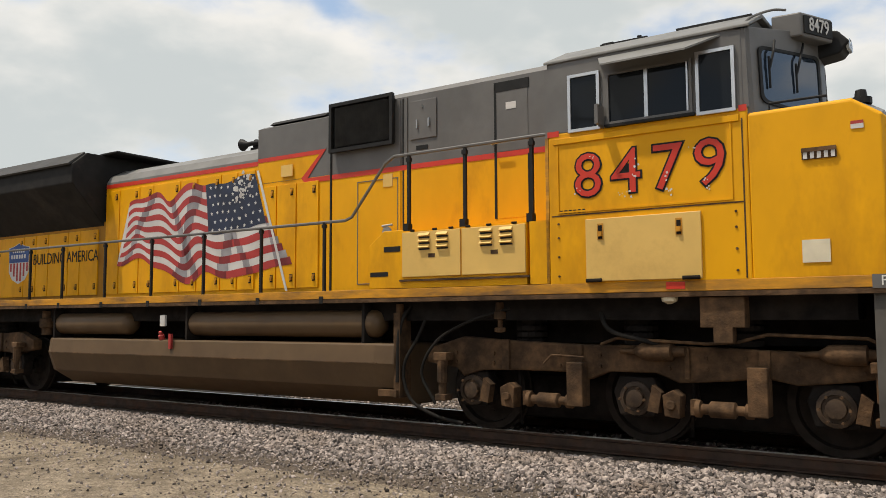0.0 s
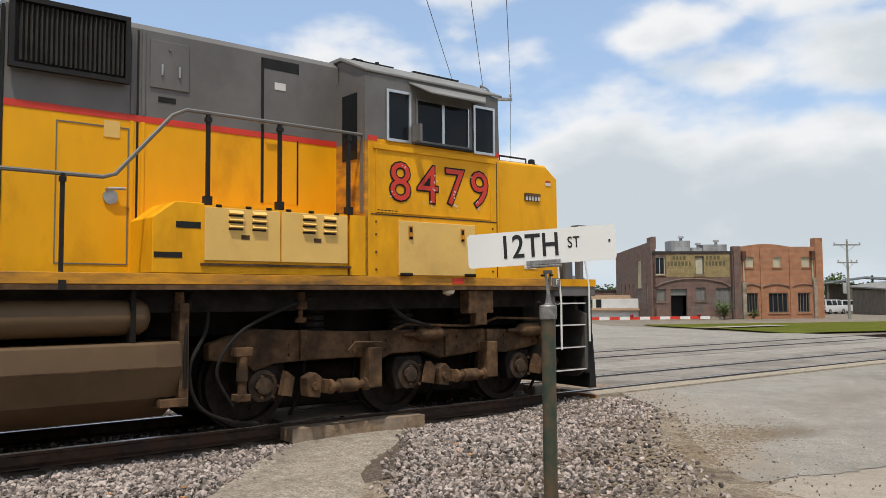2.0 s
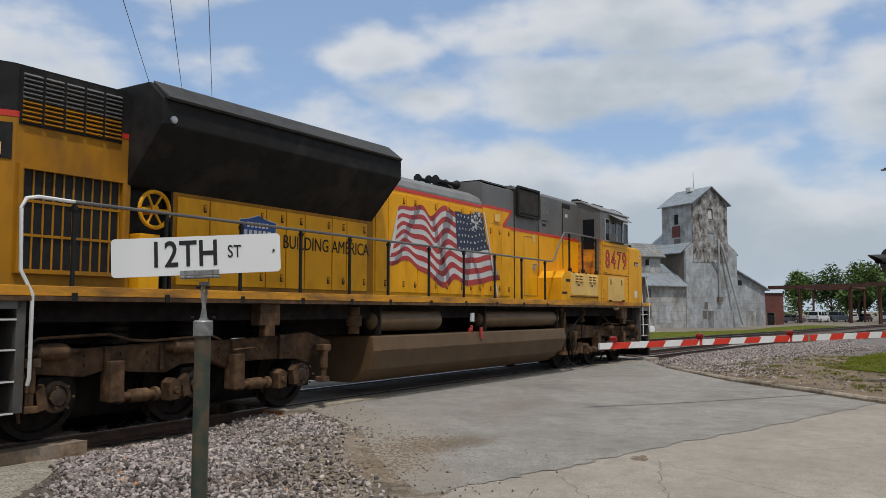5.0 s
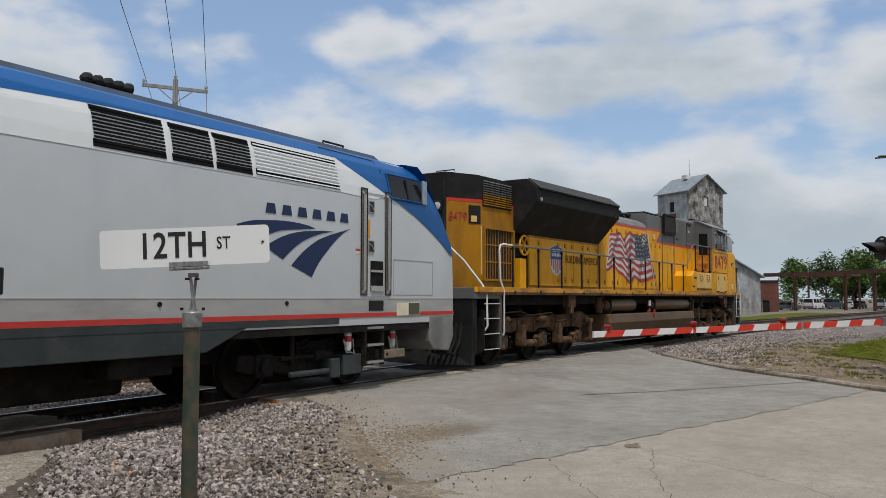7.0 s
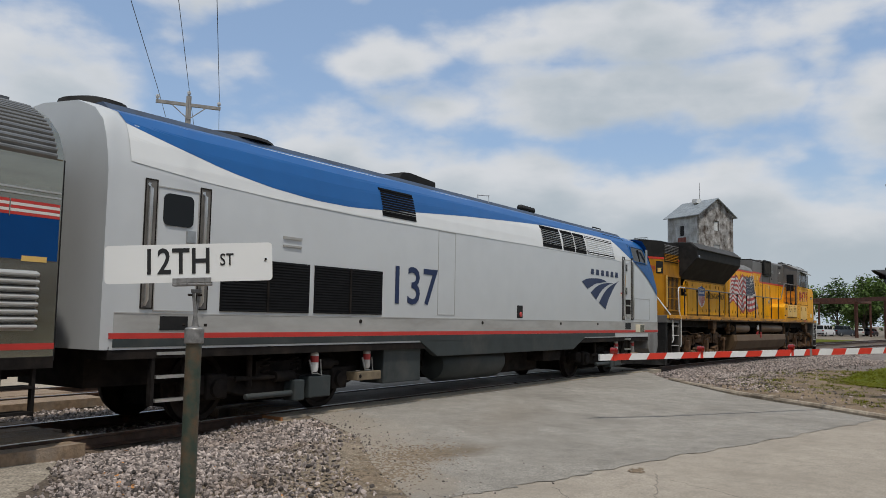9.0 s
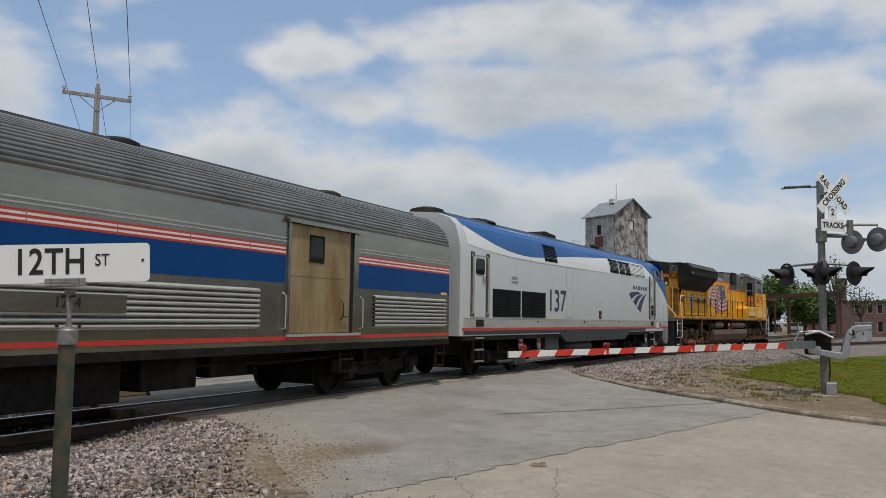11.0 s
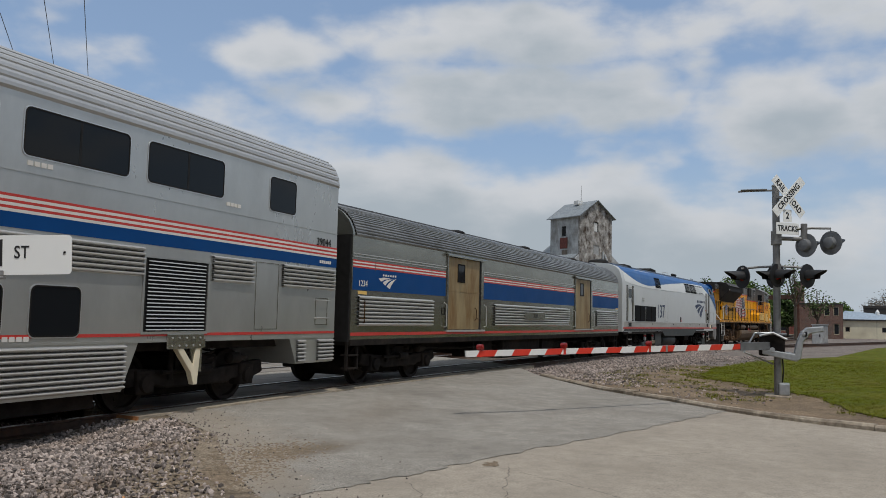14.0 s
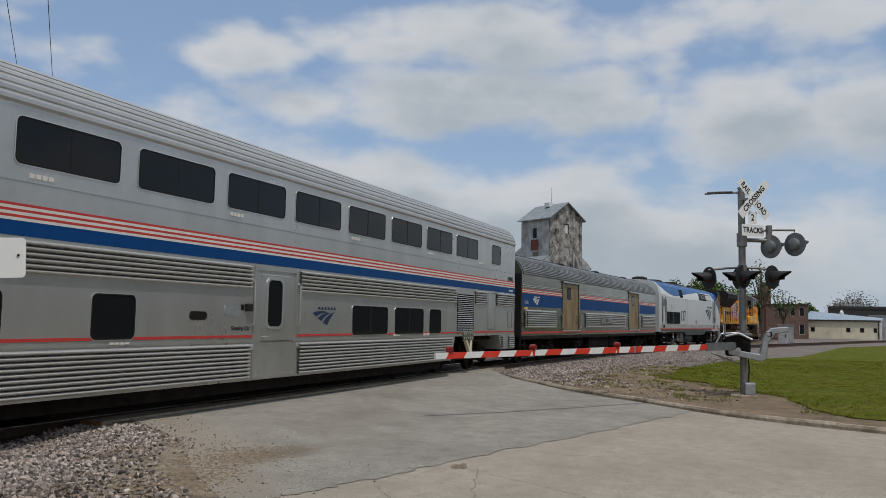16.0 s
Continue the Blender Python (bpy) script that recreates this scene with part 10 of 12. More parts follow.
def opening(parent, axis, at, u0, u1, z0, z1, m, name="window", frame_m=None, bars=0, inset=0.1, sill=None):
    """Fills an opening: a frame with a pane or a board, and glazing bars."""
    f, t = Mesh(), 0.07
    for a in ((u0, u1, z1 - t, z1), (u0, u1, z0, z0 + t), (u0, u0 + t, z0 + t, z1 - t), (u1 - t, u1, z0 + t, z1 - t)):
        b = bx(axis, a[0], a[1], at + inset - 0.03, at + inset + 0.05, a[2], a[3])
        f.add(b.v, b.f)
    w = part(name, f, frame_m or m, parent)
    part("board" if m in (M_BOARD_PALE, M_BOARD_GREY) else "pane", bx(axis, u0 + t, u1 - t, at + inset + 0.01, at + inset + 0.03, z0 + t, z1 - t), m, w)
    for k in range(bars):
        c = u0 + (u1 - u0) * (k + 1) / (bars + 1)
        part("glazing_bar", bx(axis, c - 0.025, c + 0.025, at + inset - 0.01, at + inset + 0.01, z0 + t, z1 - t), frame_m or m, w)
    if sill:
        part("sill", bx(axis, u0 - 0.08, u1 + 0.08, at - 0.06, at + inset, z0 - 0.1, z0), sill, w)
    return w


def gable_roof(parent, x0, x1, y0, y1, eave, peak, m, along="x", over=0.35, th=0.12, name="roof"):
    """Two slabs meeting in a ridge along x or y."""
    g = Mesh()
    if along == "x":
        c = (y0 + y1) / 2
        k = (peak - eave) / (c - y0)
        sec = [(y0 - over, eave - over * k), (c, peak), (y1 + over, eave - over * k), (y1 + over, eave - over * k + th), (c, peak + th), (y0 - over, eave - over * k + th)]
        g.loft([[(x, p[0], p[1]) for p in sec] for x in (x0 - over, x1 + over)])
    else:
        c = (x0 + x1) / 2
        k = (peak - eave) / (c - x0)
        sec = [(x0 - over, eave - over * k), (c, peak), (x1 + over, eave - over * k), (x1 + over, eave - over * k + th), (c, peak + th), (x0 - over, eave - over * k + th)]
        g.loft([[(p[0], y, p[1]) for p in sec] for y in (y0 - over, y1 + over)])
    return part(name, g, m, parent)


def gable_end(parent, axis, u0, u1, at, eave, peak, m, thick=0.2):
    g = Mesh().prism([(u0, eave), (u1, eave), ((u0 + u1) / 2, peak)], "y" if axis == "x" else "x", at, at + thick)
    return part("gable", g, m, parent)


def pushed(ob, k):
    """Sets a far thing out to its true distance and size, seen from the crossing."""
    c = Vector((0, 0, 1.55))
    ob.matrix_basis = Matrix.Translation(c) @ Matrix.Scale(k, 4) @ Matrix.Translation(-c) @ ob.matrix_basis
    return ob


def brick_warehouse():
    top = empty("brick_warehouse", pose(52.9, 37.2, 0, 0, 0, GRID), "two-storey brown and orange brick warehouse with boarded windows", "building")
    low = GROUND_Z - 0.2
    holes = [(0.2, 1.0, 3.2, 4.6), (3.4, 4.1, 3.2, 4.6), (0.25, 1.0, 1.15, 2.1), (1.4, 2.7, -0.1, 2.1), (3.4, 4.2, 1.15, 2.2), (5.0, 6.2, 0.5, 2.15)]
    front = wall("front_wall", top, "x", 0.0, 6.5, low, 4.9, M_BR_BROWN, holes, label="brown brick with a faded painted sign")
    for h, m, b in zip(holes, (M_GLASS_DK, M_BOARD_PALE, M_BOARD_GREY, None, M_BOARD_GREY, M_BOARD_GREY), (1, 0, 0, 0, 1, 2)):
        if m:
            opening(front, "x", 0, *h, m, frame_m=M_OLDWOOD if m is not M_GLASS_DK else M_BOARD_PALE, bars=b, sill=M_BR_TAN)
    d = part("door", box(1.4, 2.7, 0.12, 0.2, 1.6, 2.1), M_BOARD_GREY, top, "dark open loading doorway under a grey transom")
    part("door_void", box(1.4, 2.7, 0.8, 0.85, -0.1, 1.6), M_DARKHOLE, d)
    part("door_step", box(1.2, 2.9, -0.9, 0.0, low, -0.1), M_KERB, top)
    part("loading_ledge", box(-0.2, 5.0, -1.3, -0.02, low, -0.05), M_KERB, top)
    for u0, u1, z0, z1 in ((1.1, 3.38, 3.0, 4.78), (4.12, 6.2, 3.0, 4.78), (3.4, 4.1, 4.62, 4.78), (3.4, 4.1, 3.0, 3.18)):
        part("painted_sign", box(u0, u1, -0.012, 0.0, z0, z1), M_BR_SIGN, front, "faded yellow painted sign panel")
    rw = random.Random(9)
    for u0, u1, zc, hh in ((1.6, 2.8, 4.5, 0.3), (1.2, 3.3, 4.05, 0.34), (4.3, 5.6, 4.5, 0.3), (4.25, 6.05, 4.05, 0.34)):
        u = u0
        while u < u1 - 0.2:
            w = rw.uniform(0.14, 0.24)
            part("faded_letter_bar", box(u, u + w, -0.02, -0.012, zc - hh / 2, zc + hh / 2), M_PALELETTER, front)
            u += w + 0.1
    part("arch_course", Mesh().tube([(0.2 + 6.0 * k / 14, -0.03, 2.25 + 0.62 * math.sin(math.pi * k / 14) ** 0.6) for k in range(15)], 0.06, 5), M_BR_BROWN, front)
    part("coping", box(-0.05, 6.5, -0.08, 0.3, 4.9, 5.02), M_TARROOF, top)
    part("downpipe", Mesh().cyl((6.3, -0.1, low), (6.3, -0.1, 4.9), 0.06), M_TARROOF, top)
    # long side along the street
    lh = [(2.6, 3.6, 2.2, 4.4), (1.2, 1.5, 1.0, 2.6), (4.4, 4.7, 1.4, 2.5), (5.4, 5.7, 1.4, 2.5), (6.4, 6.7, 1.4, 2.5), (7.4, 7.7, 1.4, 2.5)]
    side = wall("side_wall", top, "y", 0.0, 9.1, low, 5.2, M_BR_BROWN, lh)
    for i, h in enumerate(lh):
        opening(side, "y", 0, *h, M_BOARD_PALE if i < 2 else M_BOARD_GREY, frame_m=M_BOARD_PALE, sill=M_BR_TAN)
    part("parapet", Mesh().prism([(0.0, 5.2), (9.1, 5.2), (9.1, 5.3), (1.2, 5.75), (1.2, 6.1), (0.0, 6.15)], "x", 0.0, 0.3), M_BR_BROWN, top)
    part("corner_pilaster", box(-0.12, 0.0, 0.0, 0.8, low, 6.1), M_BR_BROWN, top)
    part("pillar", box(6.5, 7.07, -0.1, 0.5, low, 5.4), M_BR_BROWN, top)
    oh = [(7.5, 8.15, 3.75, 4.55), (9.75, 10.4, 3.75, 4.55), (12.1, 12.75, 3.75, 4.55), (7.5, 8.45, 0.2, 1.75), (9.3, 10.9, 0.2, 1.75), (11.7, 12.7, 0.2, 1.75)]
    orange = wall("orange_front", top, "x", 7.07, 13.2, low, 5.3, M_BR_ORANGE, oh, label="orange brick front with pilasters")
    for i, h in enumerate(oh):
        opening(orange, "x", 0, *h, M_BOARD_PALE if i < 3 else M_GLASS_DK, frame_m=M_BOARD_PALE if i < 3 else M_OLDWOOD, bars=0 if i < 3 else 3, sill=M_BR_ORANGE)
    for u in (8.75, 11.15):
        part("pilaster", box(u - 0.09, u + 0.09, -0.09, 0.0, low, 5.2), M_BR_ORANGE, top)
    for k, (u0, u1) in enumerate(((7.1, 8.66), (8.84, 11.06), (11.24, 13.2))):
        part("brick_course", Mesh().tube([(u0 + (u1 - u0) * i / 8, -0.03, 2.2 + 0.22 * math.sin(math.pi * i / 8)) for i in range(9)], 0.05, 5), M_BR_BROWN, orange)
    part("curved_parapet", Mesh().prism([(7.07, 5.3)] + [(7.07 + 6.13 * i / 12, 5.36 + 0.22 * math.sin(math.pi * min(1, i / 8.0))) for i in range(13)] + [(13.2, 5.3)], "y", 0.0, 0.3), M_BR_ORANGE, top)
    part("end_pillar", box(13.2, 13.8, -0.12, 0.6, low, 6.05), M_BR_ORANGE, top)
    part("end_buttress", box(12.95, 13.2, -0.25, 0.0, low, 2.9), M_KERB, top)
    part("end_buttress", box(7.1, 7.4, -0.25, 0.0, low, 2.6), M_KERB, top)
    for u in (7.25, 12.9):
        part("rain_head", box(u - 0.14, u + 0.14, -0.35, -0.02, 4.3, 5.0), M_RUSTBEAM, top)
        part("downpipe", Mesh().cyl((u, -0.16, 2.7), (u, -0.16, 4.3), 0.05), M_BOARD_PALE, top)
    part("east_wall", box(13.5, 13.75, 0.6, 9.1, low, 5.3), M_BR_ORANGE, top)
    part("rear_wall", box(0.25, 13.5, 8.85, 9.1, low, 5.0), M_BR_BROWN, top)
    part("roof", box(0.3, 13.5, 0.3, 8.85, 4.7, 4.82), M_TARROOF, top)
    for x0, x1, y0, y1, z0, z1 in ((2.7, 4.3, 3.0, 4.4, 4.82, 6.05), (4.5, 5.4, 3.2, 4.2, 4.82, 5.5), (5.5, 7.5, 3.2, 4.2, 4.82, 5.75)):
        u = part("rooftop_unit", box(x0, x1, y0, y1, z0, z1), M_TIN, top, "grey sheet metal rooftop unit")
        part("vent_cowl", Mesh().lathe(((x0 + x1) / 2 + 0.3, (y0 + y1) / 2, z1), (0, 0, 1), [(0, 0.12), (0.25, 0.12), (0.25, 0.25), (0.4, 0.22), (0.42, 0.05)], 12), M_TIN, u)
    return top


def grain_elevator():
    top = empty("grain_elevator", label="tall weathered grey sheet-metal grain elevator with rusting tower", category="grain elevator")
    low = GROUND_Z - 0.2

    def block(name, x, y, label=""):
        b = part(name, box(0, 0.01, 0, 0.01, low - 0.02, low - 0.01), M_TIN, top, label)
        b.matrix_basis = pose(x, y, 0, 0, 0, GRID)
        return b
    # low house with a hipped roof
    h = block("mill_house", 84.69, 27.23)
    holes = [(1.5, 2.2, 3.05, 4.1), (4.0, 4.8, 3.05, 4.1), (6.0, 6.9, 3.05, 4.0), (1.5, 2.2, 0.9, 2.2), (4.0, 4.8, 0.9, 2.2), (6.0, 6.9, 0.7, 2.2)]
    f = wall("house_front", h, "x", 0, 11.9, low, 4.35, M_TIN_PATCH, holes)
    for i, o in enumerate(holes):
        opening(f, "x", 0, *o, M_GLASS_DK if i not in (2, 5) else M_BOARD_GREY, frame_m=M_OLDWOOD, bars=1)
    part("patch_panel", box(7.8, 9.6, -0.03, 0, 0.2, 2.2), M_TIN, f)
    part("wall_corner", box(-0.06, 0.4, -0.02, 0, low, 4.35), M_TIN_RUST, f)
    sh = [(1.2, 1.9, 3.0, 4.0), (4.2, 4.9, 3.0, 4.0)]
    s = wall("house_side", h, "y", 0.25, 6.5, low, 4.35, M_TIN_PATCH, sh)
    for o in sh:
        opening(s, "y", 0, *o, M_GLASS_DK, frame_m=M_OLDWOOD)
    r = Mesh()
    e, o = 4.28, 0.5
    r.add([(-o, -o, e), (11.9, -o, e), (11.9, 7, e), (-o, 7, e), (2.9, 3.3, 7.1), (11.9, 3.3, 7.1), (-o, -o, e + 0.1), (11.9, -o, e + 0.1), (11.9, 7, e + 0.1), (-o, 7, e + 0.1)],
          [(3, 2, 1, 0), (6, 7, 5, 4), (7, 8, 5), (8, 9, 4, 5), (9, 6, 4), (0, 1, 7, 6), (1, 2, 8, 7), (2, 3, 9, 8), (3, 0, 6, 9)])
    part("hip_roof", r, M_TINROOF, h, "pale blue-grey metal hipped roof")
    # lean-to shed
    l = block("lean_to", 84.69, 27.23)
    part("lean_to_front", box(-5.2, -0.02, 1.0, 1.2, low, 2.3), M_TIN, l)
    part("lean_to_side", box(-5.2, -5.0, 1.2, 6.4, low, 2.0), M_OLDWOOD, l)
    part("lean_to_roof", Mesh().add([(-5.6, 0.7, 2.0), (0, 0.7, 2.65), (0, 6.6, 3.0), (-5.6, 6.6, 2.3), (-5.6, 0.7, 2.13), (0, 0.7, 2.78), (0, 6.6, 3.13), (-5.6, 6.6, 2.43)], [(3, 2, 1, 0), (4, 5, 6, 7), (0, 1, 5, 4), (1, 2, 6, 5), (2, 3, 7, 6), (3, 0, 4, 7)]), M_SHINGLE, l)
    # cupola
    c = block("cupola", 84.69, 27.23)
    part("cupola_front", box(5.7, 9.6, 1.5, 1.65, 5.2, 8.05), M_TIN_PATCH, c)
    part("cupola_side", box(5.7, 5.85, 1.65, 4.0, 5.2, 8.05), M_OLDWOOD, c)
    part("cupola_back", box(5.85, 9.6, 3.85, 4.0, 5.2, 8.05), M_TIN, c)
    part("cupola_window", box(7.4, 7.9, 1.48, 1.5, 6.7, 7.4), M_DARKHOLE, c)
    gable_end(c, "y", 1.5, 4.0, 5.7, 8.05, 9.2, M_OLDWOOD, 0.15)
    gable_roof(c, 5.7, 9.6, 1.5, 4.0, 8.05, 9.2, M_SHINGLE, "x", 0.45, 0.1, "cupola_roof")
    # lower and upper tower
    w = block("lower_tower", 84.69, 27.23)
    part("front_wall", box(11.9, 19.8, -0.1, 0.2, low, 8.5), M_TIN, w)
    part("side_wall", box(11.9, 12.1, 0.2, 7, low, 8.5), M_OLDWOOD, w)
    part("end_wall", box(19.6, 19.8, 0.2, 7, low, 8.5), M_TIN, w)
    gable_end(w, "x", 11.9, 19.8, -0.1, 8.5, 11.4, M_TIN)
    gable_roof(w, 11.9, 19.8, 0.72, 7, 8.5, 11.4, M_TINROOF, "y", 0.55, 0.12)
    u = block("upper_tower", 84.69, 27.23)
    u.matrix_basis = pose(84.69, 27.23, 0, 0, 0, GRID) @ pose(13.05, -0.16, 0)
    holes = [(2.35, 3.05, 12.2, 13.4), (2.25, 3.2, 9.5, 10.6)]
    f = wall("rusted_front", u, "x", 0, 5.3, 7.2, 14.1, M_TIN_RUST, holes, label="flaking rusty sheet-metal wall")
    opening(f, "x", 0, *holes[0], M_LAMPGLASS, frame_m=M_DARKHOLE)
    opening(f, "x", 0, *holes[1], M_GLASS_DK, frame_m=M_OLDWOOD, bars=1)
    s = wall("tower_side", u, "y", 0.25, 5.2, 8.0, 14.1, M_TIN, [(2.4, 3.1, 11.7, 12.9)])
    opening(s, "y", 0, 2.4, 3.1, 11.7, 12.9, M_DARKHOLE)
    part("red_shutter", box(-0.06, 0.0, 2.1, 3.4, 10.2, 11.5), M_REDPANEL, s, "dull red wooden shutter")
    part("dark_hatch", box(-0.03, 0.0, 2.1, 3.1, 9.0, 10.0), M_OLDWOOD, s)
    part("tower_back", box(0.25, 5.3, 4.95, 5.2, 8, 14.1), M_TIN, u)
    part("tower_end", box(5.05, 5.3, 0.25, 4.95, 8, 14.1), M_TIN, u)
    gable_end(u, "x", 0, 5.3, 0.0, 14.1, 15.95, M_TIN_RUST)
    gable_roof(u, 0, 5.3, 0, 5.2, 14.1, 15.95, M_TINROOF, "y", 0.36, 0.1)
    part("antenna", Mesh().cyl((2.65, 2.6, 16.1), (2.65, 2.6, 18.2), 0.035, 0.02, 6), M_TARROOF, u)
    part("roof_hatch", box(1.8, 2.5, 2.2, 3.0, 15.7, 16.2), M_WHITEWALL, u)
    # pipes and boxes on the front
    part("pipe", Mesh().cyl((16.8, -0.28, 2.8), (16.8, -0.28, 9.9), 0.12), M_TIN, w, "grey vertical grain pipe")
    part("pipe", Mesh().tube([(17.0, -0.3, 9.6), (17.2, -0.45, 8.9), (19.5, -1.1, 0.0)], 0.13, 8), M_TIN, w, "slanting grain spout")
    part("pipe", Mesh().tube([(15.9, -0.28, 7.4), (16.7, -0.28, 6.5)], 0.1, 8), M_TIN, w)
    part("pipe_bracket", box(16.5, 17.1, -0.45, -0.1, 2.6, 3.2), M_OLDWOOD, w)
    part("hatch_board", box(14.6, 15.1, -0.14, -0.1, 1.8, 2.6), M_OLDWOOD, w)
    part("hatch_board", box(14.3, 14.9, -0.14, -0.1, 0.7, 1.6), M_OLDWOOD, w)
    part("white_bin", box(15.1, 18.0, -1.0, -0.11, low, 1.6), M_TIN, w)
    a = block("annex", 84.69, 27.23)
    part("annex_wall", Mesh().prism([(19.8, low), (24.5, low), (24.5, 4.2), (19.8, 6.2)], "y", 0.1, 0.3), M_TIN, a)
    part("annex_end", box(24.3, 24.5, 0.3, 6, low, 4.15), M_TIN, a)
    part("annex_roof", Mesh().prism([(19.8, 6.2), (24.9, 4.03), (24.9, 4.18), (19.8, 6.36)], "y", -0.3, 6.2), M_TINROOF, a)
    part("annex_window", box(20.1, 20.7, 0.07, 0.1, 4.6, 5.2), M_DARKHOLE, a)
    part("annex_door", box(21.4, 22.9, 0.06, 0.1, low, 1.6), M_TIN_PATCH, a)
    return top


def rubble(x, y, n, seed):
    r = random.Random(seed)
    g = Mesh()
    for _ in range(n):
        a, b, s = x + r.uniform(-2.5, 2.5), y + r.uniform(-0.8, 0.8), r.uniform(0.1, 0.35)
        b_ = Mesh().box(-s, s, -s * 0.7, s * 0.7, -0.05, s * 0.6)
        g.moved(pose(a, b, -0.2, r.uniform(-20, 20), r.uniform(-20, 20), r.uniform(0, 180)), b_)
    return tagged(part("rubble_heap", g, M_CONCRETE), "pale broken concrete lying on the grass", "rubble", kind="stuff")


def tree(x, y, h, r, seed, leaf=M_LEAF, n=1400, size=0.3, trunk=0.3, low=0.25, sparse=0.0, label="broad green leafy tree", flat=1.0):
    """Tapered trunk, forked limbs, and leaf clumps round the limbs' ends."""
    rn = random.Random(seed)
    top = empty("tree", pose(x, y, GROUND_Z - drop(x, y), 0, 0, rn.uniform(0, 360)), label, "tree", "trees")
    tr = Mesh()
    lean = Vector((rn.uniform(-0.06, 0.06), rn.uniform(-0.06, 0.06), 0)) * h
    mid = Vector((0, 0, h * low)) + lean * 0.3
    tr.tube([(0, 0, -0.3), tuple(mid * 0.5), tuple(mid)], trunk, 8)
    tips = []
    k = 9
    for i in range(k):
        a = 2 * math.pi * (i + rn.uniform(-0.3, 0.3)) / k
        zt = h * (low + (0.95 - low) * rn.uniform(0.25, 1.0)) if i else h * 0.93
        rr = r * rn.uniform(0.35, 0.85) * (0.3 if not i else 1) * (1 - 0.45 * max(0, zt / h - 0.6) / 0.4)
        tip = Vector((rr * math.cos(a), rr * math.sin(a), zt)) + lean * 0.6
        kn = mid.lerp(tip, 0.5) + Vector((0, 0, -0.05 * h * rn.random()))
        tr.tube([tuple(mid), tuple(kn), tuple(tip)], trunk * 0.32, 5)
        tips.append(tip)
        for _ in range(2):
            t2 = kn.lerp(tip, rn.uniform(0.2, 0.7)) + Vector((rn.uniform(-1, 1), rn.uniform(-1, 1), rn.uniform(-0.2, 0.7))) * r * 0.42
            tr.tube([tuple(kn), tuple(t2)], trunk * 0.16, 4)
            tips.append(t2)
    part("trunk", tr, M_BARK, top, smooth=True)
    cr = Mesh()
    wts = [rn.uniform(0.4, 1.0) for _ in tips]
    rc = r * 0.42
    for tip in rn.choices(tips, wts, k=int(n * 2.4)):
        d = Vector((rn.gauss(0, 1), rn.gauss(0, 1), rn.gauss(0, 0.75) * flat))
        d = d.normalized() * rc * (rn.random() ** 0.4) * (1.0 if rn.random() > sparse else 1.35)
        c = tip + d
        if c.z < h * low * 0.7:
            continue
        s = size * rn.uniform(0.7, 1.5)
        m = Matrix.Translation(c) @ Matrix.Rotation(rn.uniform(0, 6.28), 4, "Z") @ Matrix.Rotation(rn.uniform(-1.1, 1.1), 4, "X") @ Matrix.Rotation(rn.uniform(-1.1, 1.1), 4, "Y")
        cr.add([m @ Vector(p) for p in ((-s * 0.5, 0, 0), (0, -s * 0.3, 0.06 * s), (s * 0.55, 0, 0), (0, s * 0.3, -0.06 * s))], [(0, 1, 2, 3)])
    part("crown", cr, leaf, top)
    return top


def conifer(x, y, h, r, seed):
    rn = random.Random(seed)
    top = empty("tree", pose(x, y, GROUND_Z - drop(x, y)), "dark green pointed conifer", "tree", "trees")
    part("trunk", Mesh().cyl((0, 0, -0.2), (0, 0, h * 0.95), 0.18, 0.03, 7), M_BARK, top)
    cr = Mesh()
    for _ in range(900):
        z = h * (0.1 + 0.9 * rn.random() ** 0.8)
        rr = r * (1 - z / h) ** 0.8 * rn.uniform(0.3, 1.0)
        a, s = rn.uniform(0, 6.28), 0.3 * rn.uniform(0.5, 1.1)
        m = Matrix.Translation((rr * math.cos(a), rr * math.sin(a), z)) @ Matrix.Rotation(a, 4, "Z") @ Matrix.Rotation(rn.uniform(-0.3, 0.9), 4, "Y")
        cr.add([m @ Vector(p) for p in ((-s, -s * 0.3, 0), (s, 0, 0), (-s, s * 0.3, 0))], [(0, 1, 2)])
    part("crown", cr, M_NEEDLE, top)
    return top


def bush(x, y, h, r, seed, leaf=M_LEAF, n=500, size=0.14, label="loose green bush against a wall"):
    rn = random.Random(seed)
    top = empty("bush", pose(x, y, GROUND_Z), label, "bush", "bushes")
    st, cr = Mesh(), Mesh()
    for i in range(9):
        a, q = rn.uniform(0, 6.28), rn.uniform(0.2, 0.8) * r
        tip = Vector((q * math.cos(a), q * math.sin(a), h * rn.uniform(0.5, 1.0)))
        st.tube([(0, 0, -0.1), tuple(tip * 0.5 + Vector((0, 0, 0.1))), tuple(tip)], 0.02, 4)
        for _ in range(n // 9):
            c = tip * rn.uniform(0.35, 1.0) + Vector((rn.gauss(0, 0.16), rn.gauss(0, 0.16), rn.gauss(0, 0.12))) * r
            s = size * rn.uniform(0.5, 1.2)
            m = Matrix.Translation(c) @ Matrix.Rotation(rn.uniform(0, 6.28), 4, "Z") @ Matrix.Rotation(rn.uniform(-1.1, 1.1), 4, "X")
            cr.add([m @ Vector(p) for p in ((-s * 0.5, 0, 0), (0, -s * 0.25, 0), (s * 0.5, 0, 0), (0, s * 0.25, 0))], [(0, 1, 2, 3)])
    part("stems", st, M_BARK, top)
    part("leaves", cr, leaf, top)
    return top


CAR_PAINT = {}


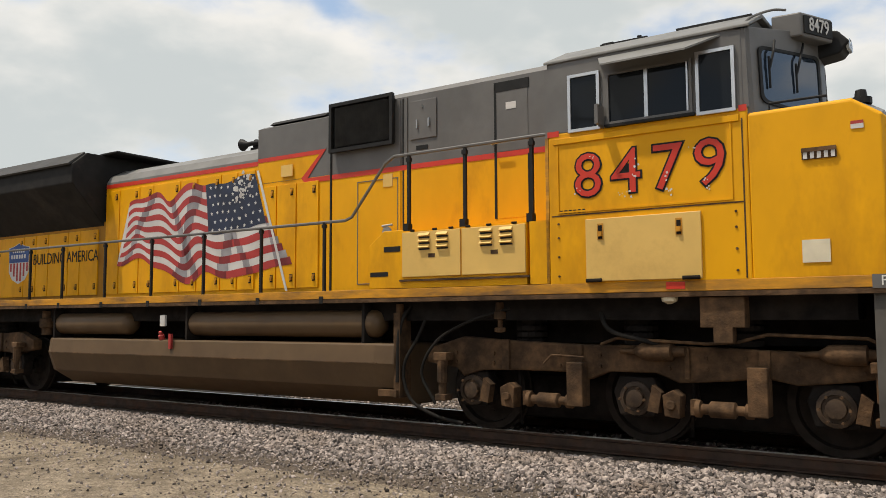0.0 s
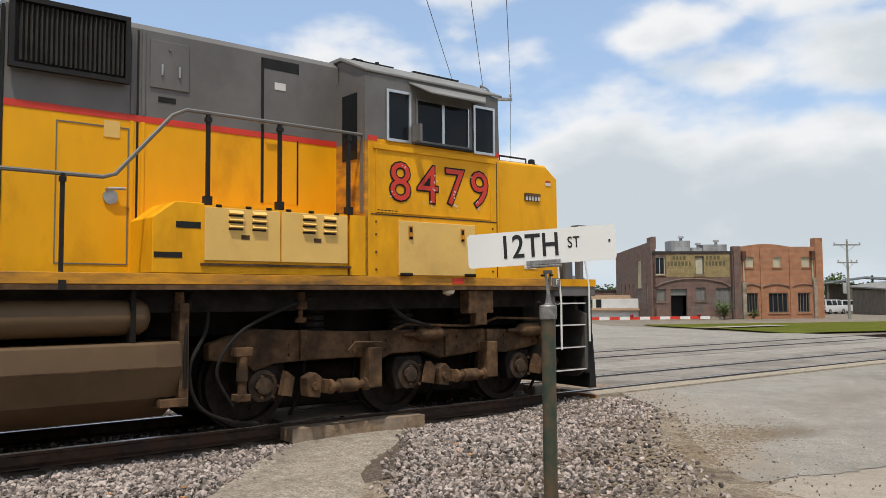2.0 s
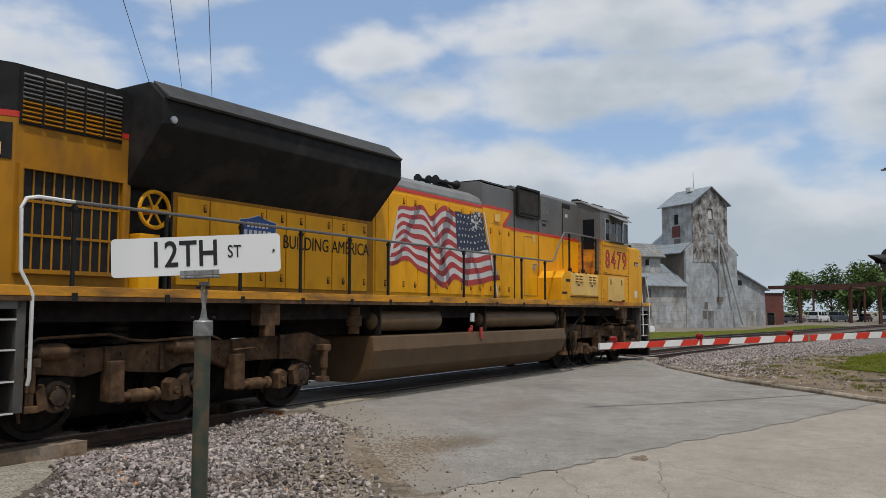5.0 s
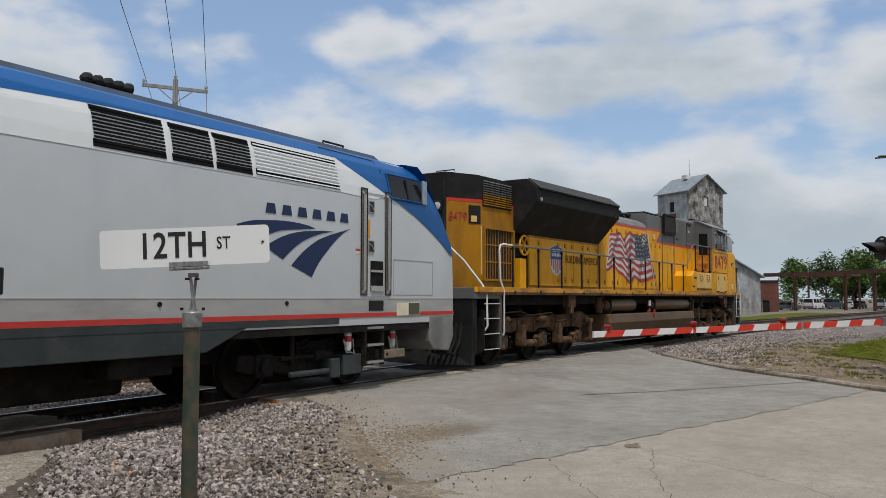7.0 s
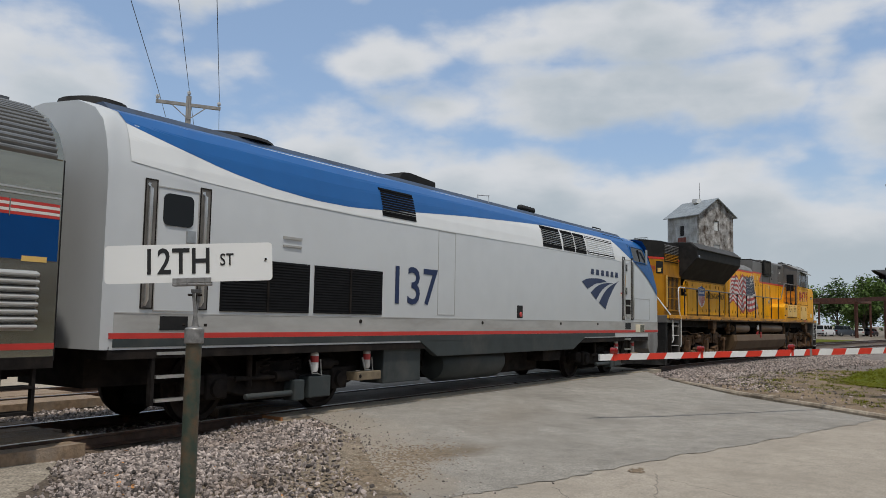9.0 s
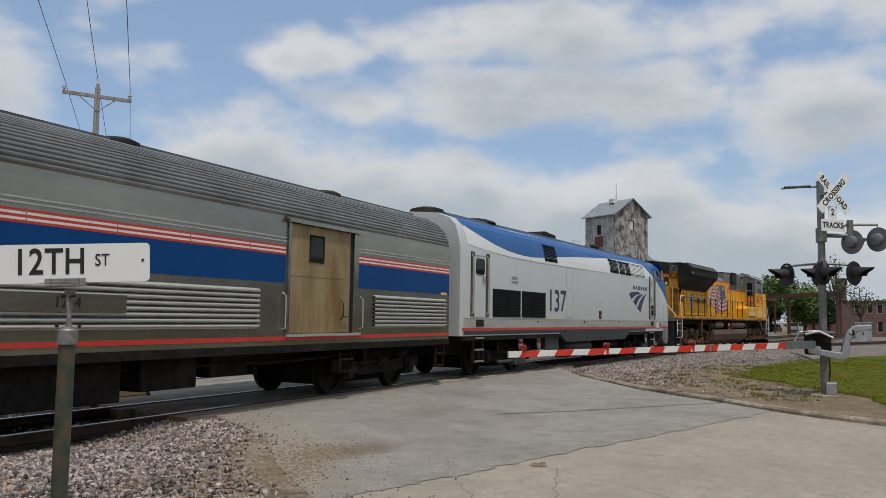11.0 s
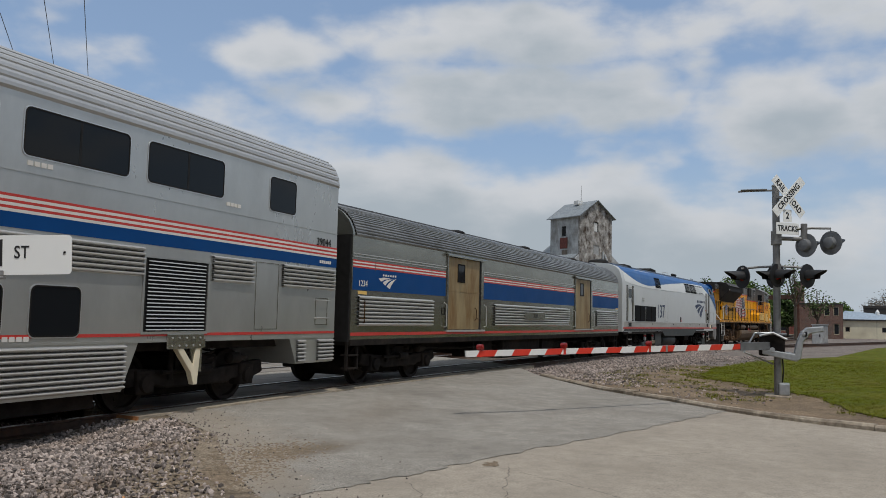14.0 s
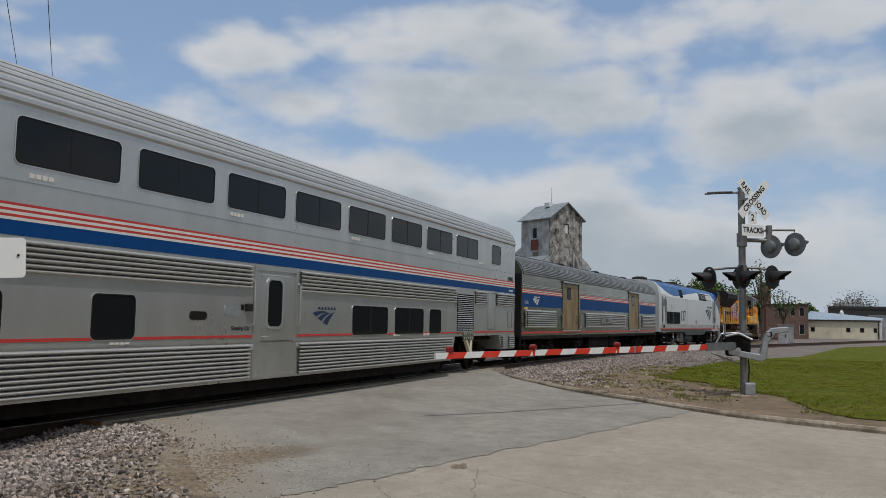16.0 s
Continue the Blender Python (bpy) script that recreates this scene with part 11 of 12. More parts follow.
def car(x, y, az, paint, label, style="sedan"):
    """A parked vehicle: body, windows, lamps, bumpers and four wheels; its nose points along local +x."""
    if paint not in CAR_PAINT:
        CAR_PAINT[paint] = mat("car paint " + label.split()[0], paint, 0.3, var=0.04, scale=2)
    p = CAR_PAINT[paint]
    top = empty("parked_car", pose(x, y, GROUND_Z + 0.03 - drop(x, y), 0, 0, az), label, "car", "parked cars")
    L2, W, H, hood, c0, c1, belt = {"sedan": (2.25, 0.86, 1.4, 0.82, -1.75, 0.95, 0.9), "van": (2.5, 0.95, 1.85, 1.02, -2.4, 1.3, 1.08), "pickup": (2.7, 0.97, 1.78, 1.08, -0.6, 1.3, 1.1)}[style]
    prof = [(-L2, 0.42), (-L2 + 0.05, belt - 0.04), (-L2 + 0.25, belt), (c1 + 0.3, belt), (c1 + 0.45, hood), (L2 - 0.25, hood - 0.08), (L2, hood - 0.25), (L2, 0.4), (L2 - 0.1, 0.25), (-L2 + 0.1, 0.25)]
    ring = lambda yy, s: [(a, yy, 0.25 + (b - 0.25) * s) for a, b in prof]
    body = part("body", Mesh().loft([ring(-W, 0.9), ring(-W * 0.96, 1.0), ring(W * 0.96, 1.0), ring(W, 0.9)]), p, top, bevel=0.03, smooth=True)
    sl0, sl1 = (0.5, 0.75) if style == "sedan" else (0.08, 0.6)
    q = [(c0, belt - 0.02), (c0 + sl0, H - 0.06), (c0 + sl0 + 0.1, H), (c1 + 0.35 - sl1, H), (c1 + 0.25 - sl1 + 0.2, H - 0.06), (c1 + 0.42, belt - 0.02)]
    part("cabin", Mesh().loft([[(a, -W * 0.93 + 0.16 * (b - belt), b) for a, b in q], [(a, W * 0.93 - 0.16 * (b - belt), b) for a, b in q]]), p, body, smooth=True)
    span = [(c0 + sl0 * 0.75, (c0 + c1) / 2 - 0.02), ((c0 + c1) / 2 + 0.05, c1 + 0.36 - sl1 * 0.55)]
    if style == "van":
        span = [(c0 + 0.2, -0.95), (-0.85, 0.25), (0.35, c1 + 0.02)]
    for a, b in span:
        for s in (-1, 1):
            part("side_window", Mesh().add([(a + 0.0, s * (W * 0.93 + 0.006), belt + 0.03), (b + 0.1, s * (W * 0.93 + 0.006), belt + 0.03), (b - 0.12, s * (W * 0.93 - 0.16 * (H - belt - 0.12) + 0.006), H - 0.1), (a + 0.1, s * (W * 0.93 - 0.16 * (H - belt - 0.12) + 0.006), H - 0.1)], [(0, 1, 2, 3)]), M_CARGLASS, body)
    for xa, xb, nm in ((c1 + 0.44, c1 + 0.4 - sl1 * 0.75, "windscreen"), (c0 - 0.015, c0 + sl0 * 0.85 - 0.015, "rear_window")):
        part(nm, Mesh().add([(xa, -W * 0.82, belt + 0.04), (xa, W * 0.82, belt + 0.04), (xb, W * 0.75, H - 0.1), (xb, -W * 0.75, H - 0.1)], [(0, 1, 2, 3)]), M_CARGLASS, body)
    for s in (-1, 1):
        part("headlamp", box(L2 - 0.12, L2 + 0.012, s * W * 0.72 - 0.16, s * W * 0.72 + 0.16, hood - 0.27, hood - 0.12), M_LAMPGLASS, body)
        part("tail_lamp", box(-L2 - 0.012, -L2 + 0.1, s * W * 0.76 - 0.13, s * W * 0.76 + 0.13, belt - 0.25, belt - 0.1), M_TAILRED, body)
        for wx in (-L2 * 0.62, L2 * 0.64):
            wh = part("wheel", Mesh().lathe((wx, s * (W - 0.2), 0.32), (0, s, 0), [(0, 0.2), (0, 0.32), (0.02, 0.33), (0.19, 0.33), (0.215, 0.3), (0.215, 0.2)], 16), M_BLACKPART, top, smooth=True)
            part("rim", Mesh().lathe((wx, s * (W + 0.0), 0.32), (0, s, 0), [(0, 0.2), (0.02, 0.19), (0.025, 0.05)], 14), M_TIN, wh)
    for xx in (-L2 - 0.03, L2 - 0.07):
        part("bumper", box(xx, xx + 0.1, -W * 0.94, W * 0.94, 0.32, 0.5), p if style == "sedan" else M_BLACKPART, body)
    return top


def school_bus(x, y, az):
    top = empty("school_bus", pose(x, y, GROUND_Z + 0.05, 0, 0, az), "yellow school bus with black window band", "bus")
    b = part("body", box(-4.2, 3.0, -1.2, 1.2, 0.5, 2.9), M_BUSYELLOW, top, bevel=0.12)
    part("bonnet", box(3.0, 4.4, -1.0, 1.0, 0.5, 1.6), M_BUSYELLOW, top, bevel=0.12)
    for i in range(9):
        part("side_window", box(-4.0 + i * 0.76, -3.36 + i * 0.76, -1.215, -1.19, 1.75, 2.4), M_CARGLASS, b)
    for z in (0.75, 1.15, 1.55):
        part("rub_rail", box(-4.2, 3.0, -1.225, -1.19, z, z + 0.07), M_BLACKPART, b)
    for wx in (-2.6, 3.4):
        part("wheel", Mesh().lathe((wx, -1.15, 0.5), (0, 1, 0), [(0, 0.3), (0, 0.5), (0.3, 0.5), (0.3, 0.3)], 16), M_BLACKPART, top)
        part("wheel", Mesh().lathe((wx, 0.85, 0.5), (0, 1, 0), [(0, 0.3), (0, 0.5), (0.3, 0.5), (0.3, 0.3)], 16), M_BLACKPART, top)


def semi_trailer():
    """Its rear doors look down the street towards the track."""
    top = empty("semi_trailer", pose(13.90, 24.05, 0, 0, 0, -44), "short white box trailer with dull grey rear doors", "trailer")
    L = 7.4
    shell = part("box_body", box(0, 2.6, 0.06, L, 0.95, 3.5), M_TRAILER, top, bevel=0.02)
    for x0, x1 in ((0.08, 1.28), (1.32, 2.52)):
        d = part("rear_door", box(x0, x1, 0.0, 0.058, 1.03, 3.36), M_TRAILER_REAR, top, "dull grey rear door leaf")
        for k in (0.3, 0.75):
            xx = x0 + (x1 - x0) * k
            part("lock_bar", Mesh().cyl((xx, -0.04, 1.03), (xx, -0.04, 3.36), 0.018, n=8), M_TIN, d)
        for z in (1.3, 2.1, 2.9):
            xh = x0 if x0 < 1 else x1
            part("hinge", box(xh - 0.09, xh + 0.09, -0.03, 0.0, z - 0.05, z + 0.05), M_TIN, d)
    sign = part("name_panel", box(0.75, 1.95, -0.075, -0.062, 1.95, 2.42), M_WHITEWALL, top, "white panel with dark letter bars")
    for i, w in enumerate((0.2, 0.12, 0.18, 0.24)):
        part("letter_bar", box(0.9 + i * 0.26, 0.9 + i * 0.26 + w, -0.081, -0.075, 2.07, 2.3), M_BLACKPART, sign)
    for x in (0.0, 2.52):
        part("corner_post", box(x, x + 0.08, -0.005, 0.06, 0.95, 3.5), M_TRAILER, top)
    part("header_rail", box(0.08, 2.52, -0.005, 0.06, 3.36, 3.5), M_TRAILER_REAR, top)
    part("rear_sill", box(0.0, 2.6, -0.03, 0.06, 0.88, 1.03), M_TRAILER_REAR, top)
    for i in range(7):
        part("reflector_strip", box(0.1 + i * 0.36, 0.3 + i * 0.36, -0.036, -0.03, 0.94, 1.0), M_REDWHITE, top)
    part("top_rail", box(2.58, 2.62, 0.06, L, 3.4, 3.52), M_TARROOF, top)
    for k in range(9):
        part("side_rib", box(2.6, 2.612, 0.6 + k * 0.86, 0.63 + k * 0.86, 1.0, 3.4), M_TRAILER, shell)
    for x in (0.3, 2.0):
        for y in (1.2, 2.4):
            part("wheel", Mesh().lathe((x, y, 0.3), (1, 0, 0), [(0, 0.3), (0, 0.5), (0.3, 0.5), (0.3, 0.3)], 16), M_BLACKPART, top)
    part("underframe", box(0.6, 2.0, 0.3, L, 0.6, 0.95), M_BLACKPART, top)
    part("landing_leg", box(0.6, 0.75, 6.4, 6.55, -0.2, 0.6), M_BLACKPART, top)
    part("landing_leg", box(1.85, 2.0, 6.4, 6.55, -0.2, 0.6), M_BLACKPART, top)


def ribbed_wall():
    """A low dock wall of stacked pale boards with rounded end."""
    top = empty("dock_wall", label="low pale ribbed concrete dock wall", category="wall", kind="structure")
    path = [(9.0, 22.2), (10.2, 21.9), (13.0, 21.4), (15.4, 20.85), (16.2, 20.9), (16.7, 21.6), (17.4, 23.4)]
    for i in range(11):
        z = GROUND_Z + i * 0.095
        rings = []
        for j, (x, y) in enumerate(path):
            x2, y2 = path[min(j + 1, len(path) - 1)]
            x1, y1 = path[max(j - 1, 0)]
            d = Vector((x2 - x1, y2 - y1, 0)).normalized()
            nn = Vector((-d.y, d.x, 0))
            c = Vector((x, y, 0))
            rings.append([c + Vector((0, 0, z)), c - nn * 0.03 + Vector((0, 0, z + 0.045)), c + Vector((0, 0, z + 0.09)), c + nn * 0.25 + Vector((0, 0, z + 0.09)), c + nn * 0.25 + Vector((0, 0, z))])
        part("wall_course", Mesh().loft(rings), M_RIBWALL, top)
    poly_sheet("dock_ground", [(9.0, 22.4), (13.0, 21.6), (15.5, 21.0), (16.1, 21.1), (16.6, 21.8), (17.3, 23.6), (23, 30), (16, 34), (6, 33)], 0, M_EARTH, 3, lambda x, y: -0.2, label="worn gravel yard behind the dock wall")


def simple_house(name, x, y, az, w, d, h, peak, wall_m, roof_m, label, along="x", holes=(), category="house", win=M_GLASS_DK, over=0.4, flat=False):
    top = empty(name, pose(x, y, 0, 0, 0, az), label, category)
    f = wall("front_wall", top, "x", 0, w, GROUND_Z - 1.0, h, wall_m, holes)
    for o in holes:
        opening(f, "x", 0, *o, win, frame_m=M_BOARD_PALE)
    part("side_wall", box(0, 0.25, 0.25, d, GROUND_Z - 1.0, h), wall_m, top)
    part("side_wall", box(w - 0.25, w, 0.25, d, GROUND_Z - 1.0, h), wall_m, top)
    part("rear_wall", box(0.25, w - 0.25, d - 0.25, d, GROUND_Z - 1.0, h), wall_m, top)
    if flat:
        part("roof", box(-0.1, w + 0.1, -0.1, d + 0.1, h, h + peak), roof_m, top)
    else:
        if along == "x":
            for xx in (0.0, w - 0.25):
                gable_end(top, "y", 0, d, xx, h, peak, wall_m, 0.25)
        else:
            for yy in (0.0, d - 0.25):
                gable_end(top, "x", 0, w, yy, h, peak, wall_m, 0.25)
        gable_roof(top, 0, w, 0, d, h, peak, roof_m, along, over)
    return top


def church():
    x, y = 69.70, 77.44
    top = empty("church", pose(x, y, 0, 0, 0, facing(x, y)), "brick church with a grey pointed steeple", "church")
    zr, zt, zs, tip = 2.92, 4.42, 6.40, 9.82
    part("nave_wall", box(-2.4, 3.6, 0, 9, GROUND_Z - 1, zr - 0.2), M_BR_TAN, top)
    part("roof", Mesh().add([(-2.9, -0.4, zr - 0.3), (4.1, -0.4, zr - 0.3), (4.1, 9.4, zr - 0.3), (-2.9, 9.4, zr - 0.3), (-0.9, 2.0, zt + 0.2), (1.2, 2.0, zt + 0.2), (1.2, 7, zt + 0.2), (-0.9, 7, zt + 0.2)], [(3, 2, 1, 0), (4, 5, 6, 7), (0, 1, 5, 4), (1, 2, 6, 5), (2, 3, 7, 6), (3, 0, 4, 7)]), M_SLATE, top)
    t = part("tower", box(-0.95, 0.95, 0.6, 2.5, zr - 0.6, zs), M_BR_RED, top, "red brick bell tower")
    part("louvre_window", Mesh().prism([(-0.32, zs - 2.2), (0.32, zs - 2.2), (0.32, zs - 1.1), (0.0, zs - 0.7), (-0.32, zs - 1.1)], "y", 0.55, 0.6), M_REDPANEL, t)
    part("steeple", Mesh().loft([[(-1.15, 0.4, zs), (1.15, 0.4, zs), (1.15, 2.7, zs), (-1.15, 2.7, zs)], [(-0.75, 0.8, zs + 0.8), (0.75, 0.8, zs + 0.8), (0.75, 2.3, zs + 0.8), (-0.75, 2.3, zs + 0.8)], [(-0.02, 1.53, tip), (0.02, 1.53, tip), (0.02, 1.57, tip), (-0.02, 1.57, tip)]]), M_SLATE, top, "grey slate steeple")
    for u in (-1.6, -0.2, 1.2, 2.5):
        part("arched_window", Mesh().prism([(u - 0.3, 0.2), (u + 0.3, 0.2), (u + 0.3, 0.9), (u, 1.2), (u - 0.3, 0.9)], "y", -0.03, 0.0), M_GLASS_DK, top)


def loading_spout():
    """A lattice leg with a slanting spout beside a white shed."""
    x, y = 8.78, 35.67
    top = empty("loading_mast", pose(x, y, 0, 0, 0, facing(x, y)), "grey steel lattice mast with a slanting spout", "mast")
    for s in (-0.2, 0.2):
        part("mast_leg", Mesh().cyl((s, 0, GROUND_Z - 0.2), (s, 0, 9.0), 0.05, n=6), M_TIN, top)
    for k in range(12):
        part("mast_brace", Mesh().cyl((-0.2, 0, 0.6 * k + 1), (0.2, 0, 0.6 * k + 1.6), 0.025, n=5), M_TIN, top)
    part("spout", Mesh().cyl((-0.3, 0.1, 8.2), (-1.7, 0.1, 5.2), 0.08, n=8), M_TARROOF, top)
    part("walkway", box(-2.6, 0.0, -0.1, 0.3, 6.5, 6.62), M_TARROOF, top)


def steel_frame():
    """Rusted columns and beams of a gantry beside the elevator."""
    top = empty("steel_frame", label="rusted open steel frame of columns and beams", category="frame")
    zt = 4.78
    a, c, e = (113.07, 10.23), (109.42, 4.32), (104.30, 1.13)
    b, d = (122.66, 9.38), (119.23, 3.06)
    z0 = (115.50, 14.18)
    f = Vector((*e, 0)) + (Vector((*e, 0)) - Vector((*c, 0))) * 1.6
    for i, p in enumerate((a, c, e, b, d, (f.x, f.y))):
        w = 0.2 if i < 3 else 0.14
        g = box(p[0] - w, p[0] + w, p[1] - 0.04, p[1] + 0.04, GROUND_Z - 0.2, zt)
        h = box(p[0] - 0.04, p[0] + 0.04, p[1] - w, p[1] + w, GROUND_Z - 0.2, zt)
        part("column", g.add(h.v, h.f), M_RUSTBEAM, top)
    for p, q in ((z0, a), (a, c), (c, e), (e, (f.x, f.y)), (b, d), (a, b), (c, d)):
        P, Q = Vector((*p, zt)), Vector((*q, zt))
        n = (Q - P).normalized().cross(Vector((0, 0, 1))) * 0.14
        for lo, hi in ((-0.35, 0.12),):
            part("beam", Mesh().loft([[P + n + Vector((0, 0, lo)), P - n + Vector((0, 0, lo)), P - n + Vector((0, 0, hi)), P + n + Vector((0, 0, hi))], [Q + n + Vector((0, 0, lo)), Q - n + Vector((0, 0, lo)), Q - n + Vector((0, 0, hi)), Q + n + Vector((0, 0, hi))]]), M_RUSTBEAM, top)
    return top


def cream_warehouse():
    x, y = 136.95, -11.24
    top = empty("cream_warehouse", pose(x, y, 0, 0, 0, facing(x, y) - 3), "low cream painted warehouse with pale blue metal roof", "building")
    zt = 2.45
    hs = [(0.9, 1.5, 0.8, 1.5), (5.75, 6.35, 0.8, 1.5), (7.6, 8.2, 0.8, 1.5), (9.4, 9.9, 0.8, 1.5)]
    f = wall("front_wall", top, "x", 0, 10.2, GROUND_Z - 1.0, zt, M_CREAM, hs)
    for h in hs:
        opening(f, "x", 0, *h, M_GLASS_DK, frame_m=M_OLDWOOD)
    part("wall_joint", box(5.05, 5.12, -0.03, 0.0, GROUND_Z, zt), M_BOARD_PALE, f)
    part("end_pier", box(10.2, 10.5, -0.1, 0.4, GROUND_Z - 1.0, zt + 0.2), M_WHITEWALL, top)
    part("eave", box(-0.2, 10.4, -0.25, 0.3, zt, zt + 0.22), M_TARROOF, top)
    part("downpipe", Mesh().cyl((10.05, -0.12, GROUND_Z), (10.05, -0.12, zt), 0.06, n=8), M_TARROOF, top)
    part("roof", Mesh().add([(-0.2, 0.1, zt + 0.22), (10.4, 0.1, zt + 0.22), (11.0, 14, zt + 0.7), (0.2, 14, 4.2), (-0.2, 0.1, zt + 0.1), (10.4, 0.1, zt + 0.1), (11.0, 14, zt + 0.5), (0.2, 14, 4.0)], [(0, 1, 2, 3), (7, 6, 5, 4), (0, 4, 5, 1), (1, 5, 6, 2), (2, 6, 7, 3), (3, 7, 4, 0)]), M_BLUEROOF, top, "pale blue sheet-metal roof")
    part("roof_vent", Mesh().lathe((5.0, 12, 3.5), (0, 0, 1), [(0, 0.3), (0.5, 0.3), (0.9, 0.05)], 12), M_WHITEWALL, top)


pushed(brick_warehouse(), 1.38)
bx_, by_ = 52.9 + 5.1 * 0.82 - 0.6, 37.2 - 5.1 * 0.57 - 0.9
pushed(bush(bx_, by_, 1.5, 0.9, 5, n=900, size=0.16), 1.38)
pushed(bush(bx_ + 2.0, by_ - 1.3, 0.8, 0.6, 6, n=300), 1.38)
pushed(grain_elevator(), 1.3)
pushed(rubble(74, 24.5, 26, 2), 1.3)
pushed(rubble(80, 23.0, 20, 3), 1.3)
pushed(steel_frame(), 1.3)
x, y = 109.35, 14.79
pushed(simple_house("brick_shed", x, y, facing(x, y), 3.0, 6, 3.7, 0.15, M_BR_RED, M_TARROOF, "small red brick shed with a dark doorway", holes=[(1.0, 2.0, -0.25, 1.4)], win=M_DARKHOLE, category="shed", flat=True), 1.3)
x, y = 145.36, 1.04
pushed(simple_house("brick_building", x, y, facing(x, y), 12, 8, 3.9, 0.2, M_BR_RED, M_TARROOF, "dark red brick building behind the steel frame", holes=[(1.0, 2.2, 0.6, 1.8), (4.0, 5.2, 0.6, 1.8)], flat=True, category="building"), 1.3)
x, y = 91.01, 41.30
op = empty("open_shed", pose(x, y, 0, 0, 0, facing(x, y)), "open-sided dark timber shed with a pale roof", "shed")
for u in (0.2, 2.5, 4.8):
    part("post", box(u, u + 0.2, 0, 0.2, GROUND_Z - 0.2, 2.8), M_OLDWOOD, op)
part("shed_back", box(0, 9, 5, 5.2, GROUND_Z - 0.2, 2.8), M_OLDWOOD, op)
part("shed_roof", Mesh().prism([(-0.4, 2.75), (4.0, 3.35), (9.5, 3.0), (9.5, 3.15), (4.0, 3.55), (-0.4, 2.95)], "y", -0.4, 5.4), M_TINROOF, op)
pushed(op, 1.3)
# along the side street
semi_trailer()
ribbed_wall()
x, y = 13.78, 33.53
simple_house("red_building", x, y, facing(x, y) - 8, 8.2, 5, 1.8, 0.22, M_DKRED, M_TARROOF, "low dark red sided building behind the dock", holes=[(2.9, 3.9, -0.2, 1.2)], win=M_REDPANEL, category="building", flat=True)
x, y = 22.9, 33.7
simple_house("canopy_house", x, y, facing(x, y), 3.2, 3, 1.75, 2.75, M_DKRED, M_TINROOF, "small red shed with a pale metal roof", along="x", category="shed")
x, y = 7.33, 38.51
simple_house("white_shed", x, y, facing(x, y), 3.05, 6, 5.65, 0.15, M_WHITEWALL, M_TIN, "tall plain white metal-clad shed", category="shed", flat=True)
loading_spout()
church()
x, y = 45.0, 53.4
school_bus(x, y, facing(x, y) + 64)
x, y = 36.84, 42.85
car(x, y, facing(x, y) + 118, (0.02, 0.025, 0.045), "dark blue sedan parked by the side street")
x, y = 45.81, 50.50
car(x, y, facing(x, y) + 20, (0.7, 0.7, 0.7), "white hatchback parked on the lot", "van")
x, y = 53.19, 61.74
simple_house("store_building", x, y, facing(x, y), 7.5, 6, 1.23, 0.2, M_WHITEWALL, M_TIN, "low white shop building with a blank front", holes=[(1.0, 2.4, 0.2, 1.3), (3.6, 5.0, 0.2, 1.3)], category="building", flat=True)
x, y = 70.44, 61.27
simple_house("white_house", x, y, facing(x, y), 12.0, 6, 0.14, 1.60, M_WHITEWALL, M_BROWNROOF, "white house with a brown shingled roof", holes=[(2.2, 3.0, 0.2, 1.3), (3.3, 4.0, 0.2, 1.3)], category="house", win=M_GLASS_DK)
x, y = 77.81, 70.92
simple_house("green_roof_house", x, y, facing(x, y) - 25, 4.5, 6, 2.3, 4.2, M_TIN, M_SLATE, "grey house with a dark green roof", along="y", category="house")
x, y = 79.19, 65.50
simple_house("brick_house", x, y, facing(x, y), 6.5, 5, 2.19, 0.25, M_BR_BROWN, M_TARROOF, "flat brown brick building behind the white house", category="house", flat=True)
# cars on the lots
x, y = 83.35, 37.41
x, y = x * 1.3, y * 1.3
car(x, y, facing(x, y) + 60, (0.65, 0.66, 0.66), "white pickup parked before the open shed", "van")
x, y = 86.22, 37.49
x, y = x * 1.3, y * 1.3
car(x, y, facing(x, y) + 40, (0.65, 0.66, 0.66), "white pickup parked beside another", "pickup")
x, y = 85.91, 24.31
car(x, y, facing(x, y) + 205, (0.72, 0.72, 0.71), "white sedan parked on the grass")
LOT = (((115.26, 8.28), 70, (0.68, 0.68, 0.68), "van", "white van parked behind the steel frame"),
       ((119.62, 6.54), 60, (0.05, 0.06, 0.075), "pickup", "dark pickup parked behind the steel frame"),
       ((116.84, 11.68), 150, (0.12, 0.125, 0.13), "sedan", "dark sedan parked beside the red shed"),
       ((125.20, 4.67), 90, (0.5, 0.5, 0.47), "sedan", "pale sedan parked behind the steel frame"),
       ((128.22, 3.29), 80, (0.03, 0.035, 0.05), "sedan", "dark car parked behind the steel frame"),
       ((122.97, 0.35), 75, (0.4, 0.42, 0.44), "van", "grey van parked behind the steel frame"))
for (x, y), az, col, style, label in LOT:
    car(x * 1.3, y * 1.3, facing(x, y) + az, col, label, style)
